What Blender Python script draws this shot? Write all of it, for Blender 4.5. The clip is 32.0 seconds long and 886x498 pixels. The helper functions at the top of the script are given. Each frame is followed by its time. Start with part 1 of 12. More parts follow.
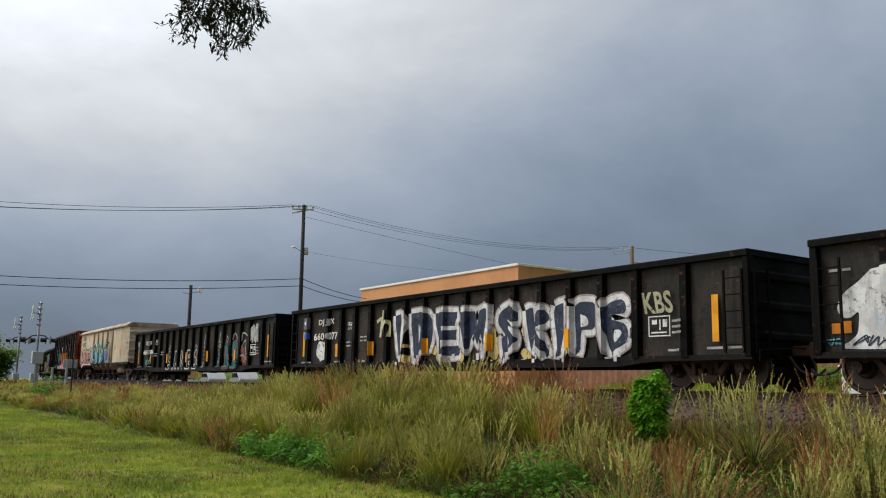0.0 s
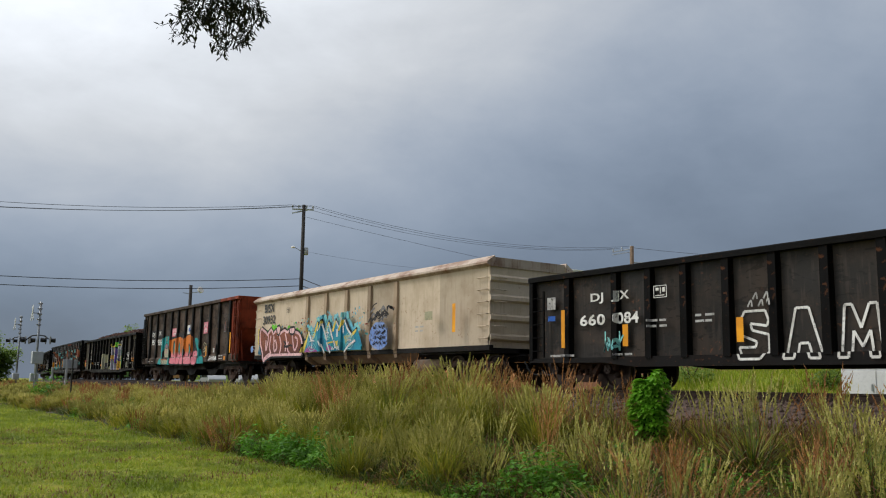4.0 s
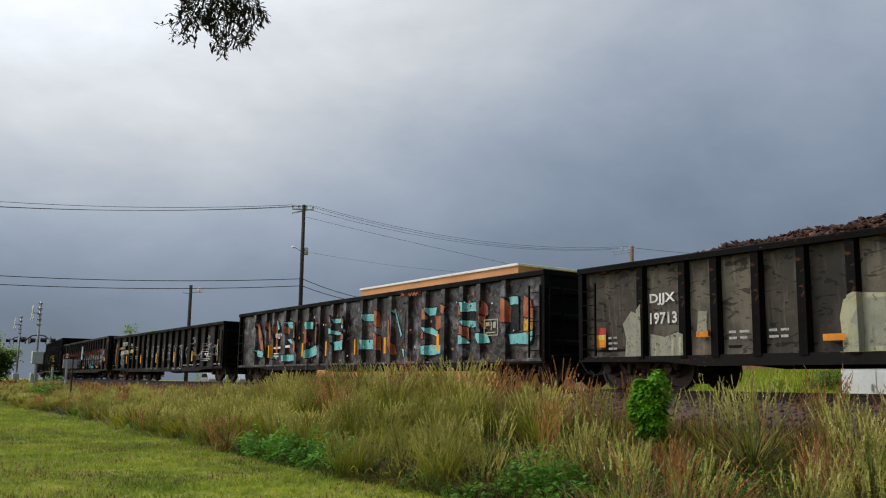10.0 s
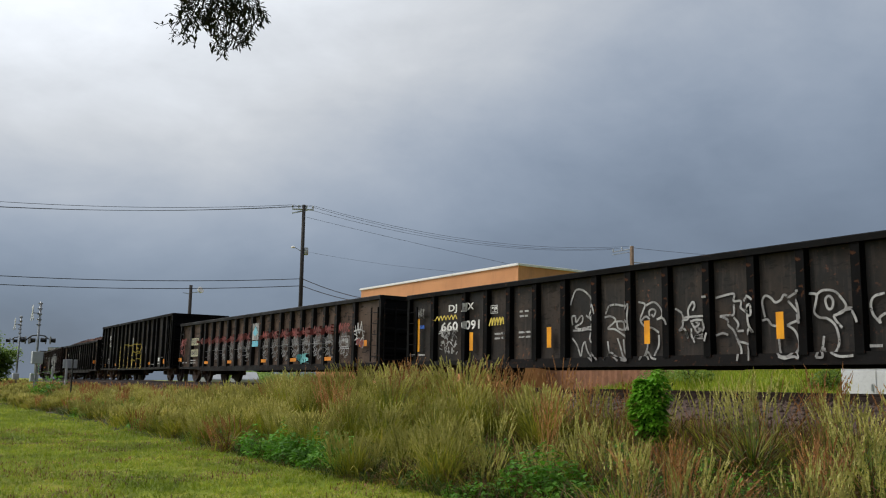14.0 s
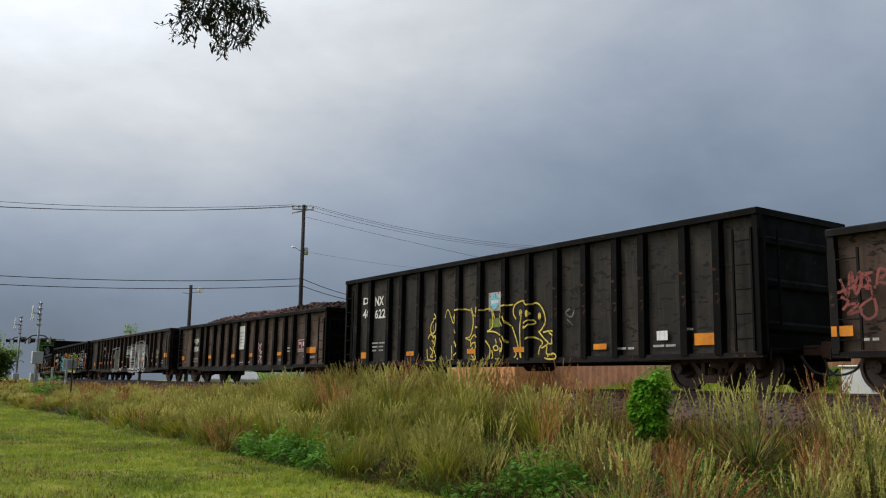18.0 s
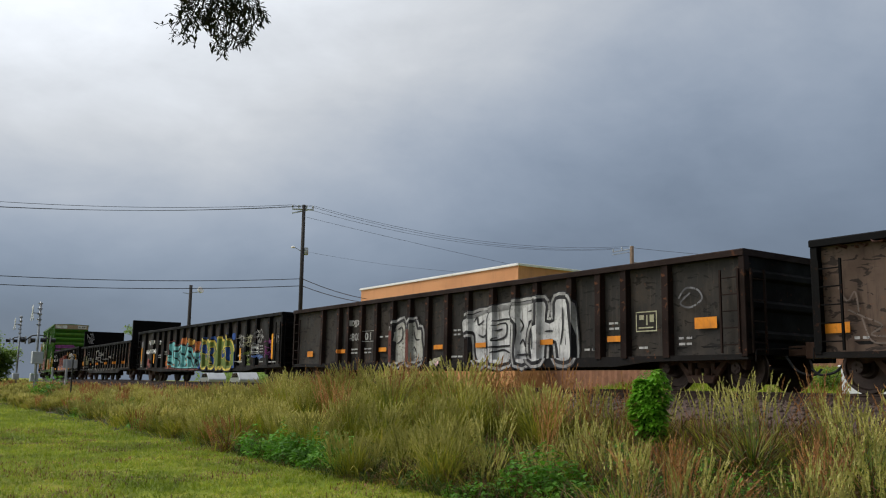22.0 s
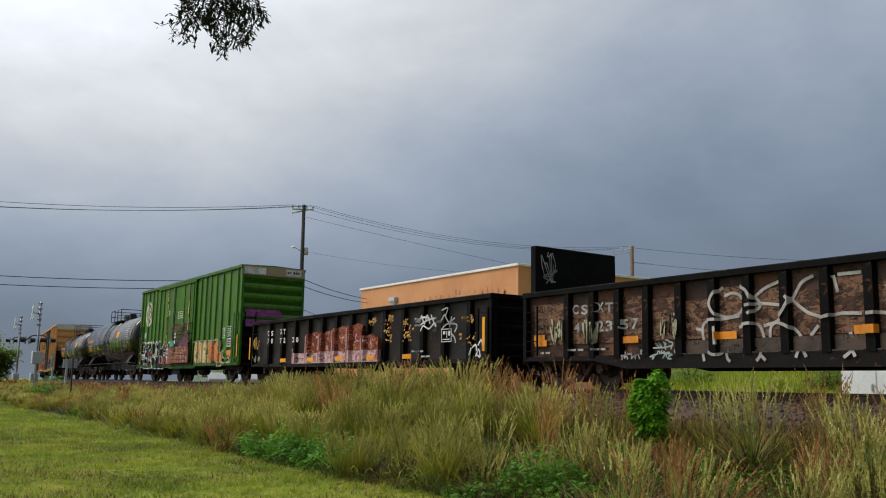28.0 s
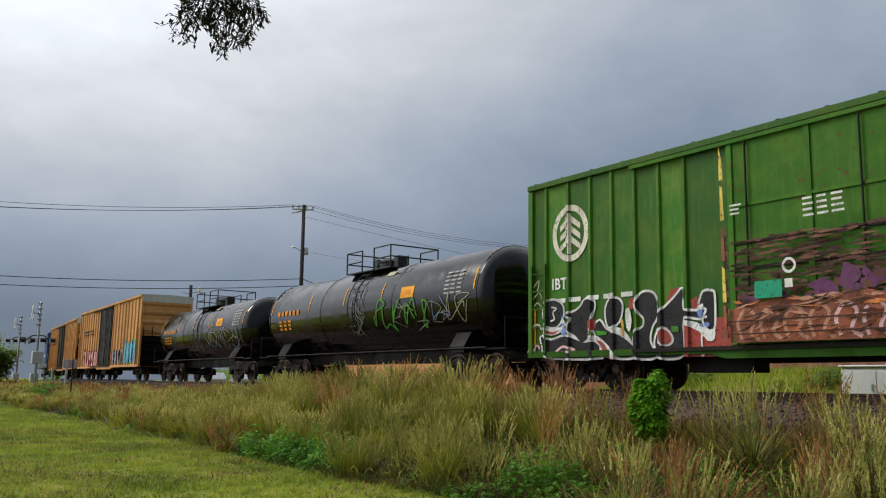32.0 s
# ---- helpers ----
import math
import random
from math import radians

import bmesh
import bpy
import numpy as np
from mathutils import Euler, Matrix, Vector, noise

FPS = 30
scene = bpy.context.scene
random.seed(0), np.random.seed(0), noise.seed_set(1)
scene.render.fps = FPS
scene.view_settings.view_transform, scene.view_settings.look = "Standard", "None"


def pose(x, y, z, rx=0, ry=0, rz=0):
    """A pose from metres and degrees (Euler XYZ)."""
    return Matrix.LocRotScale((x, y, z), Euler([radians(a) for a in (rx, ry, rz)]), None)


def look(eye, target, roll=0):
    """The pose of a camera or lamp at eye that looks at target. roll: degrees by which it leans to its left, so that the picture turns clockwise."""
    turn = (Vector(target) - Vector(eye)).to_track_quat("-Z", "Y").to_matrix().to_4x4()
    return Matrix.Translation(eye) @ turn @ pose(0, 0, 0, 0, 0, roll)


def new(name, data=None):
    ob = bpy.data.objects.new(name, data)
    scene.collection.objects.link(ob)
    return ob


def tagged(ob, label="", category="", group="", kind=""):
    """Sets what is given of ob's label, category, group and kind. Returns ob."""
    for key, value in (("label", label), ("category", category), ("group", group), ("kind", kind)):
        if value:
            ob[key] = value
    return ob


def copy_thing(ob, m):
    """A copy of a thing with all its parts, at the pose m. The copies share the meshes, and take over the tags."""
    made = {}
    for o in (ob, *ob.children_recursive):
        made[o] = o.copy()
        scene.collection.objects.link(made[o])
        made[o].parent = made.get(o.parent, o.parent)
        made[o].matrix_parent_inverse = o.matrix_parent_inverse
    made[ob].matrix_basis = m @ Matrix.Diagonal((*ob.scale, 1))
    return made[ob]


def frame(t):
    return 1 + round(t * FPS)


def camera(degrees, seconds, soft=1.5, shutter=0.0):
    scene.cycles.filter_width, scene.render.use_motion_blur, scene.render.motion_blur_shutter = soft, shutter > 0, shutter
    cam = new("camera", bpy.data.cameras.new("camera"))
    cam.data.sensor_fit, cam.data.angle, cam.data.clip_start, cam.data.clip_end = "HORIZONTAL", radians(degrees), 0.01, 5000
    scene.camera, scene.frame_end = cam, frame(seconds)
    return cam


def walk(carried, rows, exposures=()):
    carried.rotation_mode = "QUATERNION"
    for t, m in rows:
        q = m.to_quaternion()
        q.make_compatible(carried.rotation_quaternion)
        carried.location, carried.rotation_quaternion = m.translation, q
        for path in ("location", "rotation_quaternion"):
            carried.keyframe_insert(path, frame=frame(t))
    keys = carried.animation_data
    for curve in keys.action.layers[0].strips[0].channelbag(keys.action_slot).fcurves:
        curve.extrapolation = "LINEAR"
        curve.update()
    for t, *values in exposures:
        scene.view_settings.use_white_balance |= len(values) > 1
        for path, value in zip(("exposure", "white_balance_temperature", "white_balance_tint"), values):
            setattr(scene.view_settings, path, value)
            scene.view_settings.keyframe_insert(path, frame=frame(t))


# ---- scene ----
# Rail top is z = 0; the near straight of the track runs along x, the train rolls towards +x.
EYE = Vector((0.0, -15.78, 0.06))
YAW, PITCH, ROLL = radians(55.51), radians(8.79), 0.88
AIM = EYE + Vector((-math.sin(YAW) * math.cos(PITCH), math.cos(YAW) * math.cos(PITCH), math.sin(PITCH)))
cam = camera(53.75, 32.0, soft=1.1)
walk(cam, [(0.0, look(EYE, AIM, ROLL)), (32.0, look(EYE, AIM, ROLL))], exposures=[(0.0, 0.0), (32.0, 0.0)])

# ---- light: an overcast sky, dark storm cloud ahead, brighter behind and overhead ----
world = bpy.data.worlds.new("overcast")
scene.world = world
world.use_nodes = True
wn, wl = world.node_tree.nodes, world.node_tree.links
wn.clear()


def wnode(kind, **values):
    n = wn.new(kind)
    for k, v in values.items():
        n.inputs[k].default_value = v
    return n


def wmath(op, a, b=None, c=None):
    n = wn.new("ShaderNodeMath")
    n.operation = op
    for i, v in enumerate((a, b, c)):
        if v is None:
            continue
        if isinstance(v, (int, float)):
            n.inputs[i].default_value = v
        else:
            wl.new(v, n.inputs[i])
    return n.outputs[0]


def wrange(v, a, b, c, d, smooth=True):
    n = wn.new("ShaderNodeMapRange")
    n.interpolation_type = "SMOOTHSTEP" if smooth else "LINEAR"
    wl.new(v, n.inputs["Value"])
    for k, x in zip(("From Min", "From Max", "To Min", "To Max"), (a, b, c, d)):
        n.inputs[k].default_value = x
    return n.outputs["Result"]


STORM = Vector((-0.42, 0.91, 0.0)).normalized()
wcoord = wn.new("ShaderNodeTexCoord").outputs["Generated"]
wsep = wn.new("ShaderNodeSeparateXYZ")
wl.new(wcoord, wsep.inputs[0])
wdot = wn.new("ShaderNodeVectorMath")
wdot.operation = "DOT_PRODUCT"
wl.new(wcoord, wdot.inputs[0])
wdot.inputs[1].default_value = STORM
wmap = wn.new("ShaderNodeMapping")
wmap.inputs["Scale"].default_value = (1.0, 1.0, 1.9)
wmap.inputs["Rotation"].default_value = (0.3, 0.25, 0.5)
wl.new(wcoord, wmap.inputs[0])
big = wnode("ShaderNodeTexNoise", Scale=2.1, Detail=5.0, Roughness=0.52, Distortion=0.5)
fine = wnode("ShaderNodeTexNoise", Scale=4.0, Detail=8.0, Roughness=0.6, Distortion=0.3)
wl.new(wmap.outputs[0], big.inputs["Vector"])
wl.new(wmap.outputs[0], fine.inputs["Vector"])
elev = wrange(wsep.outputs["Z"], 0.02, 0.50, 0.0, 1.0)
away = wrange(wdot.outputs["Value"], 1.0, 0.52, 0.20, 1.0)
wlit = wn.new("ShaderNodeVectorMath")
wlit.operation = "DOT_PRODUCT"
wl.new(wcoord, wlit.inputs[0])
wlit.inputs[1].default_value = Vector((-0.45, -0.89, 0.0))
behind = wrange(wlit.outputs["Value"], 0.35, 1.0, 0.0, 0.85)
stormside = wrange(wsep.outputs["X"], -0.15, 0.6, 1.0, 0.14)
cloud = wmath("ADD", wmath("MULTIPLY", big.outputs["Fac"], 0.62), wmath("MULTIPLY", fine.outputs["Fac"], 0.38))
puffs = wnode("ShaderNodeTexNoise", Scale=8.5, Detail=5.0, Roughness=0.55, Distortion=0.4)
wl.new(wmap.outputs[0], puffs.inputs["Vector"])
cloud = wmath("ADD", wmath("MULTIPLY", cloud, 0.86), wmath("MULTIPLY", puffs.outputs["Fac"], 0.14))
cloud = wmath("SUBTRACT", cloud, 0.5)
shine = wmath("MULTIPLY", wmath("MULTIPLY", elev, away), stormside)
floor_level = wrange(wsep.outputs["X"], -0.85, -0.42, 0.222, 0.190)
level = wmath("ADD", wmath("ADD", wmath("MULTIPLY", shine, 1.10), behind), floor_level)
level = wmath("MULTIPLY", level, wmath("ADD", wmath("MULTIPLY", cloud, 1.35), 1.0))
tint = wn.new("ShaderNodeMix")
tint.data_type = "RGBA"
tint.inputs["A"].default_value = (0.75, 0.955, 1.28, 1)
tint.inputs["B"].default_value = (0.945, 0.99, 1.05, 1)
wl.new(wrange(level, 0.18, 0.75, 0.0, 1.0), tint.inputs["Factor"])
wback = wn.new("ShaderNodeBackground")
wl.new(tint.outputs["Result"], wback.inputs["Color"])
wl.new(level, wback.inputs["Strength"])
wout = wn.new("ShaderNodeOutputWorld")
# the clear sky behind the cloud, of which little comes through
wsky = wn.new("ShaderNodeTexSky")
wsky.sky_type, wsky.sun_disc, wsky.sun_elevation, wsky.sun_rotation = "NISHITA", False, radians(47), radians(222)
wclear = wnode("ShaderNodeBackground", Strength=0.05)
wl.new(wsky.outputs[0], wclear.inputs["Color"])
wmixed = wnode("ShaderNodeMixShader", Fac=0.9)
wl.new(wclear.outputs[0], wmixed.inputs[1])
wl.new(wback.outputs[0], wmixed.inputs[2])
wl.new(wmixed.outputs[0], wout.inputs["Surface"])

sun_data = bpy.data.lights.new("sun", "SUN")
sun_data.energy, sun_data.angle, sun_data.color = 1.75, radians(20), (1.0, 0.95, 0.86)
sun = new("sun", sun_data)
sun.matrix_world = look((0, 0, 30), (0.50, 0.55, 29.2))
# ---- materials ----
def mat_base(name):
    m = bpy.data.materials.new(name)
    m.use_nodes = True
    nt = m.node_tree
    b = nt.nodes["Principled BSDF"]
    return m, nt.nodes, nt.links, b


def mnoise(n, l, vec, scale, detail=5.0, rough=0.55, stretch=None, dist=0.0):
    t = n.new("ShaderNodeTexNoise")
    t.inputs["Scale"].default_value = scale
    t.inputs["Detail"].default_value = detail
    t.inputs["Roughness"].default_value = rough
    t.inputs["Distortion"].default_value = dist
    if stretch:
        mp = n.new("ShaderNodeMapping")
        mp.inputs["Scale"].default_value = stretch
        l.new(vec, mp.inputs[0])
        vec = mp.outputs[0]
    l.new(vec, t.inputs["Vector"])
    return t.outputs["Fac"]


def mramp(n, l, v, a, b, c=0.0, d=1.0):
    t = n.new("ShaderNodeMapRange")
    t.interpolation_type = "SMOOTHSTEP"
    l.new(v, t.inputs["Value"])
    for k, x in zip(("From Min", "From Max", "To Min", "To Max"), (a, b, c, d)):
        t.inputs[k].default_value = x
    return t.outputs["Result"]


def mmix(n, l, fac, a, b):
    t = n.new("ShaderNodeMix")
    t.data_type = "RGBA"
    for key, v in (("A", a), ("B", b)):
        if isinstance(v, tuple):
            t.inputs[key].default_value = (*v, 1)
        else:
            l.new(v, t.inputs[key])
    if isinstance(fac, (int, float)):
        t.inputs["Factor"].default_value = fac
    else:
        l.new(fac, t.inputs["Factor"])
    return t.outputs["Result"]


def mbump(n, l, b, v, strength, dist):
    t = n.new("ShaderNodeBump")
    t.inputs["Strength"].default_value = strength
    t.inputs["Distance"].default_value = dist
    l.new(v, t.inputs["Height"])
    l.new(t.outputs[0], b.inputs["Normal"])


def painted(name, base, dirt=(0.05, 0.035, 0.025), rust=(0.16, 0.06, 0.025), amount=0.45, streak=0.5, rough=0.6, chip=0.35, metal=0.0, gloss=0.14, gouge=0.0, vary=(0.82, 1.2), bump=0.35):
    """Weathered paint on steel: blotches, vertical streaks of dirt, chips of rust."""
    m, n, l, b = mat_base(name)
    co = n.new("ShaderNodeTexCoord").outputs["Object"]
    blot = mnoise(n, l, co, 1.3, 6, 0.6)
    col = mmix(n, l, mramp(n, l, blot, 0.42, 0.68, 0, amount), base, dirt)
    st = mnoise(n, l, co, 3.0, 5, 0.6, (4.0, 4.0, 0.35))
    col = mmix(n, l, mramp(n, l, st, 0.5, 0.72, 0, streak), col, dirt)
    ch = mnoise(n, l, co, 9.0, 8, 0.68)
    lo = mnoise(n, l, co, 0.9, 3, 0.5)
    prod = n.new("ShaderNodeMath")
    prod.operation = "MULTIPLY"
    l.new(mramp(n, l, ch, 0.58, 0.66), prod.inputs[0])
    l.new(mramp(n, l, lo, 0.42, 0.66, 0, chip * 2), prod.inputs[1])
    col = mmix(n, l, prod.outputs[0], col, rust)
    if gouge:
        # torn and dented spots, longer than high; hollows' shade put into the colour
        sc = mnoise(n, l, co, 3.2, 4, 0.55, (1.0, 1.0, 2.6), 0.8)
        col = mmix(n, l, mramp(n, l, sc, 0.575, 0.62, 0, gouge), col, (0.006, 0.005, 0.0045))
        col = mmix(n, l, mramp(n, l, sc, 0.30, 0.24, 0, gouge * 0.5), col, tuple(min(1, q * 1.9) for q in base))
    rnd = n.new("ShaderNodeObjectInfo").outputs["Random"]
    hsv = n.new("ShaderNodeHueSaturation")
    l.new(col, hsv.inputs["Color"])
    l.new(mramp(n, l, rnd, 0, 1, *vary), hsv.inputs["Value"])
    l.new(hsv.outputs[0], b.inputs["Base Color"])
    l.new(mramp(n, l, blot, 0.3, 0.7, rough - 0.15, rough + 0.2), b.inputs["Roughness"])
    b.inputs["Metallic"].default_value = metal
    b.inputs["Specular IOR Level"].default_value = gloss
    mbump(n, l, b, mnoise(n, l, co, 5.0, 6, 0.6), bump, 0.02)
    return m


def spray(name, a, b2=None, low=None, z0=0.8, z1=1.8, wear=0.5, holes=0.6):
    """Sprayed paint: soft cloudy change between two colours, another towards its foot, worn off in places."""
    m, n, l, b = mat_base(name)
    co = n.new("ShaderNodeTexCoord").outputs["Object"]
    f = mnoise(n, l, co, 2.2, 3, 0.5)
    col = mmix(n, l, mramp(n, l, f, 0.40, 0.60), a, b2 or tuple(c * 0.8 for c in a))
    if low:
        sep = n.new("ShaderNodeSeparateXYZ")
        l.new(co, sep.inputs[0])
        col = mmix(n, l, mramp(n, l, sep.outputs["Z"], z1, z0), col, low)
    w = mnoise(n, l, co, 7.0, 7, 0.65)
    col = mmix(n, l, mramp(n, l, w, 0.55, 0.75, 0, wear), col, (0.06, 0.05, 0.045))
    st = mnoise(n, l, co, 3.0, 4, 0.6, (5.0, 5.0, 0.4))
    col = mmix(n, l, mramp(n, l, st, 0.5, 0.75, 0, wear), col, (0.09, 0.075, 0.06))
    l.new(col, b.inputs["Base Color"])
    b.inputs["Roughness"].default_value = 0.6
    b.inputs["Specular IOR Level"].default_value = 0.2
    if holes:
        # worn through to the steel in places
        e = mnoise(n, l, co, 11.0, 8, 0.7)
        big = mnoise(n, l, co, 1.7, 3, 0.5)
        prod = n.new("ShaderNodeMath")
        prod.operation = "MULTIPLY"
        l.new(mramp(n, l, e, 0.54, 0.60, 0, 1), prod.inputs[0])
        l.new(mramp(n, l, big, 0.40, 0.62, 0.15 * holes, holes), prod.inputs[1])
        inv = n.new("ShaderNodeMath")
        inv.operation = "SUBTRACT"
        inv.inputs[0].default_value = 1.0
        l.new(prod.outputs[0], inv.inputs[1])
        l.new(inv.outputs[0], b.inputs["Alpha"])
    return m


def dented_gloss(name, dark, brown, pale):
    """Half-gloss dark spray over dented steel; soft pale clouds paint in the dents' sky sheen."""
    m, n, l, b = mat_base(name)
    co = n.new("ShaderNodeTexCoord").outputs["Object"]
    col = mmix(n, l, mramp(n, l, mnoise(n, l, co, 1.3, 5, 0.6), 0.40, 0.62), dark, brown)
    col = mmix(n, l, mramp(n, l, mnoise(n, l, co, 1.9, 6, 0.68, (1, 1, 0.8), 0.1), 0.50, 0.68), col, pale)
    col = mmix(n, l, mramp(n, l, mnoise(n, l, co, 6.0, 6, 0.7), 0.56, 0.66, 0, 0.8), col, dark)
    l.new(col, b.inputs["Base Color"])
    b.inputs["Roughness"].default_value = 0.34
    b.inputs["Specular IOR Level"].default_value = 0.45
    bump = n.new("ShaderNodeBump")
    bump.inputs["Strength"].default_value = 0.7
    bump.inputs["Distance"].default_value = 0.12
    l.new(mnoise(n, l, co, 2.6, 3, 0.5), bump.inputs["Height"])
    l.new(bump.outputs[0], b.inputs["Normal"])
    return m


def motley(name, colours, scale=2.4, stretch=(1, 1, 1), holes=0.5, detail=6):
    """Overlapping sprays of several colours with fairly hard edges, worn through in places."""
    m, n, l, b = mat_base(name)
    co = n.new("ShaderNodeTexCoord").outputs["Object"]
    f = mnoise(n, l, co, scale, detail, 0.62, stretch, 0.6)
    ramp = n.new("ShaderNodeValToRGB")
    el = ramp.color_ramp.elements
    k = len(colours)
    el[0].color = (*colours[0], 1)
    el[0].position = 0.30
    el[1].color = (*colours[-1], 1)
    el[1].position = 0.70
    for i in range(1, k - 1):
        e = el.new(0.30 + 0.40 * i / (k - 1))
        e.color = (*colours[i], 1)
    l.new(f, ramp.inputs[0])
    w = mnoise(n, l, co, 8.0, 7, 0.65)
    col = mmix(n, l, mramp(n, l, w, 0.52, 0.70, 0, 0.6), ramp.outputs[0], (0.03, 0.024, 0.02))
    l.new(col, b.inputs["Base Color"])
    b.inputs["Roughness"].default_value = 0.65
    b.inputs["Specular IOR Level"].default_value = 0.2
    e = mnoise(n, l, co, 6.0, 8, 0.7)
    l.new(mramp(n, l, e, 0.55, 0.62, 1.0, 1.0 - holes), b.inputs["Alpha"])
    return m


def plain(name, base, rough=0.6, metal=0.0, var=0.35, scale=4.0, bump=0.2):
    m, n, l, b = mat_base(name)
    co = n.new("ShaderNodeTexCoord").outputs["Object"]
    f = mnoise(n, l, co, scale, 6, 0.6)
    g = mnoise(n, l, co, scale * 7, 4, 0.6)
    col = mmix(n, l, mramp(n, l, f, 0.35, 0.68), base, tuple(c * (1 - var) for c in base))
    col = mmix(n, l, mramp(n, l, g, 0.5, 0.72, 0, 0.4), col, tuple(c * (1 - var) * 0.8 for c in base))
    l.new(col, b.inputs["Base Color"])
    b.inputs["Roughness"].default_value = rough
    b.inputs["Metallic"].default_value = metal
    mbump(n, l, b, g, bump, 0.01)
    return m


def leafy(name, a, b2, c, rough=0.55, glow=0.35, sere=None):
    """Blades and leaves: each island its own shade, some light coming through."""
    m, n, l, b = mat_base(name)
    r = n.new("ShaderNodeNewGeometry").outputs["Random Per Island"]
    ramp = n.new("ShaderNodeValToRGB")
    ramp.color_ramp.elements[0].color = (*a, 1)
    ramp.color_ramp.elements[1].color = (*c, 1)
    e = ramp.color_ramp.elements.new(0.5)
    e.color = (*b2, 1)
    l.new(r, ramp.inputs[0])
    pos = n.new("ShaderNodeNewGeometry").outputs["Position"]
    f = mnoise(n, l, pos, 0.55, 4, 0.6)
    col = mmix(n, l, mramp(n, l, f, 0.38, 0.66), ramp.outputs[0], tuple(x * 0.6 for x in b2))
    f2 = mnoise(n, l, pos, 2.3, 3, 0.6)
    col = mmix(n, l, mramp(n, l, f2, 0.44, 0.66, 0, 0.6), col, tuple(x * 0.5 for x in b2))
    if sere:
        # withered stretches
        f3 = mnoise(n, l, pos, 0.9, 3, 0.6, (1, 1, 0.4))
        col = mmix(n, l, mramp(n, l, f3, 0.46, 0.62, 0, 0.75), col, sere)
    l.new(col, b.inputs["Base Color"])
    b.inputs["Roughness"].default_value = rough
    b.inputs["Specular IOR Level"].default_value = 0.25
    t = n.new("ShaderNodeBsdfTranslucent")
    l.new(col, t.inputs["Color"])
    mx = n.new("ShaderNodeMixShader")
    mx.inputs[0].default_value = glow
    l.new(b.outputs[0], mx.inputs[1])
    l.new(t.outputs[0], mx.inputs[2])
    l.new(mx.outputs[0], n["Material Output"].inputs["Surface"])
    return m


M_BLACK = painted("black_paint", (0.0150, 0.0125, 0.0105), (0.052, 0.038, 0.029), gouge=0.55, amount=0.7, streak=0.6, chip=0.35, vary=(0.7, 1.35), gloss=0.2)
M_WORN = painted("worn_tan_black_paint", (0.038, 0.032, 0.025), (0.105, 0.09, 0.07), gouge=0.7, amount=0.6, streak=0.6, chip=0.3, vary=(0.6, 2.1))
M_TRUCKD = painted("grimy_cast_steel", (0.022, 0.015, 0.012), (0.010, 0.008, 0.007), amount=0.6, streak=0.4, chip=0.4)
M_GREYBLACK = painted("worn_black_paint", (0.024, 0.021, 0.018), (0.062, 0.049, 0.038), gouge=0.7, amount=0.6, streak=0.6, chip=0.3)
M_BROWN = painted("brown_black_paint", (0.088, 0.058, 0.042), (0.036, 0.023, 0.017), gouge=0.75, amount=0.5, streak=0.5, chip=0.4)
# Blacker than the panels: the shade on the posts' flanks is in this colour.
M_POST = painted("black_paint_with_shade", (0.0030, 0.0028, 0.0027), (0.0065, 0.0055, 0.0045), amount=0.4, streak=0.4, chip=0.2, gloss=0.07)
M_HOPPER = painted("dirty_brown_paint", (0.068, 0.043, 0.029), (0.018, 0.012, 0.009), gouge=0.8, amount=0.85, streak=0.7, chip=0.6, rust=(0.10, 0.04, 0.02))
M_POSTB = painted("brown_post_paint", (0.0055, 0.0045, 0.004), (0.009, 0.007, 0.0055), amount=0.4, streak=0.4, chip=0.3)
M_CREAMPOST = painted("tan_post_paint", (0.34, 0.25, 0.17), (0.22, 0.15, 0.10), amount=0.5, streak=0.4, chip=0.4)
M_CREAM = painted("cream_paint", (0.52, 0.42, 0.31), (0.33, 0.245, 0.165), amount=0.45, streak=0.4, chip=0.35, rust=(0.22, 0.10, 0.05))
M_CREAMTOP = painted("flaking_cream_paint", (0.52, 0.42, 0.34), (0.20, 0.10, 0.065), amount=0.75, streak=0.5, chip=1.6, rust=(0.20, 0.07, 0.035))
M_TAN = painted("tan_underside_paint", (0.30, 0.21, 0.14), (0.16, 0.10, 0.07), amount=0.5, streak=0.5, chip=0.4)
M_REDEND = painted("faded_red_paint", (0.26, 0.046, 0.02), (0.05, 0.016, 0.011), amount=0.75, streak=0.5, chip=0.3)
M_GREEN = painted("green_paint", (0.029, 0.115, 0.004), (0.105, 0.165, 0.024), vary=(0.74, 1.3), amount=0.58, streak=0.75, chip=0.12, rough=0.45, gloss=0.2, rust=(0.02, 0.06, 0.004))
M_RUSTPAN = painted("rust_stained_paint", (0.050, 0.027, 0.019), (0.115, 0.052, 0.030), gouge=0.5, amount=0.8, streak=0.7, chip=1.0, rust=(0.15, 0.058, 0.03), vary=(0.7, 1.35))
M_RUSTBLK = painted("rusty_black_paint", (0.008, 0.0065, 0.006), (0.034, 0.018, 0.012), gouge=0.5, amount=0.6, streak=0.5, chip=0.5, gloss=0.25)
# Dull green; on the end wall its darkness stands for shade between the ribs.
M_GREEND = painted("dull_green_with_shade", (0.028, 0.10, 0.005), (0.014, 0.04, 0.004), amount=0.45, streak=0.35, chip=0.35)
M_YELLOW = painted("ochre_yellow_paint", (0.54, 0.27, 0.095), (0.32, 0.15, 0.06), amount=0.45, streak=0.45, chip=0.2)
M_TANK = painted("glossy_black_tank_paint", (0.0018, 0.0018, 0.0022), (0.005, 0.0045, 0.004), amount=0.4, streak=0.3, chip=0.05, rough=0.13, gloss=0.5, bump=0.03)
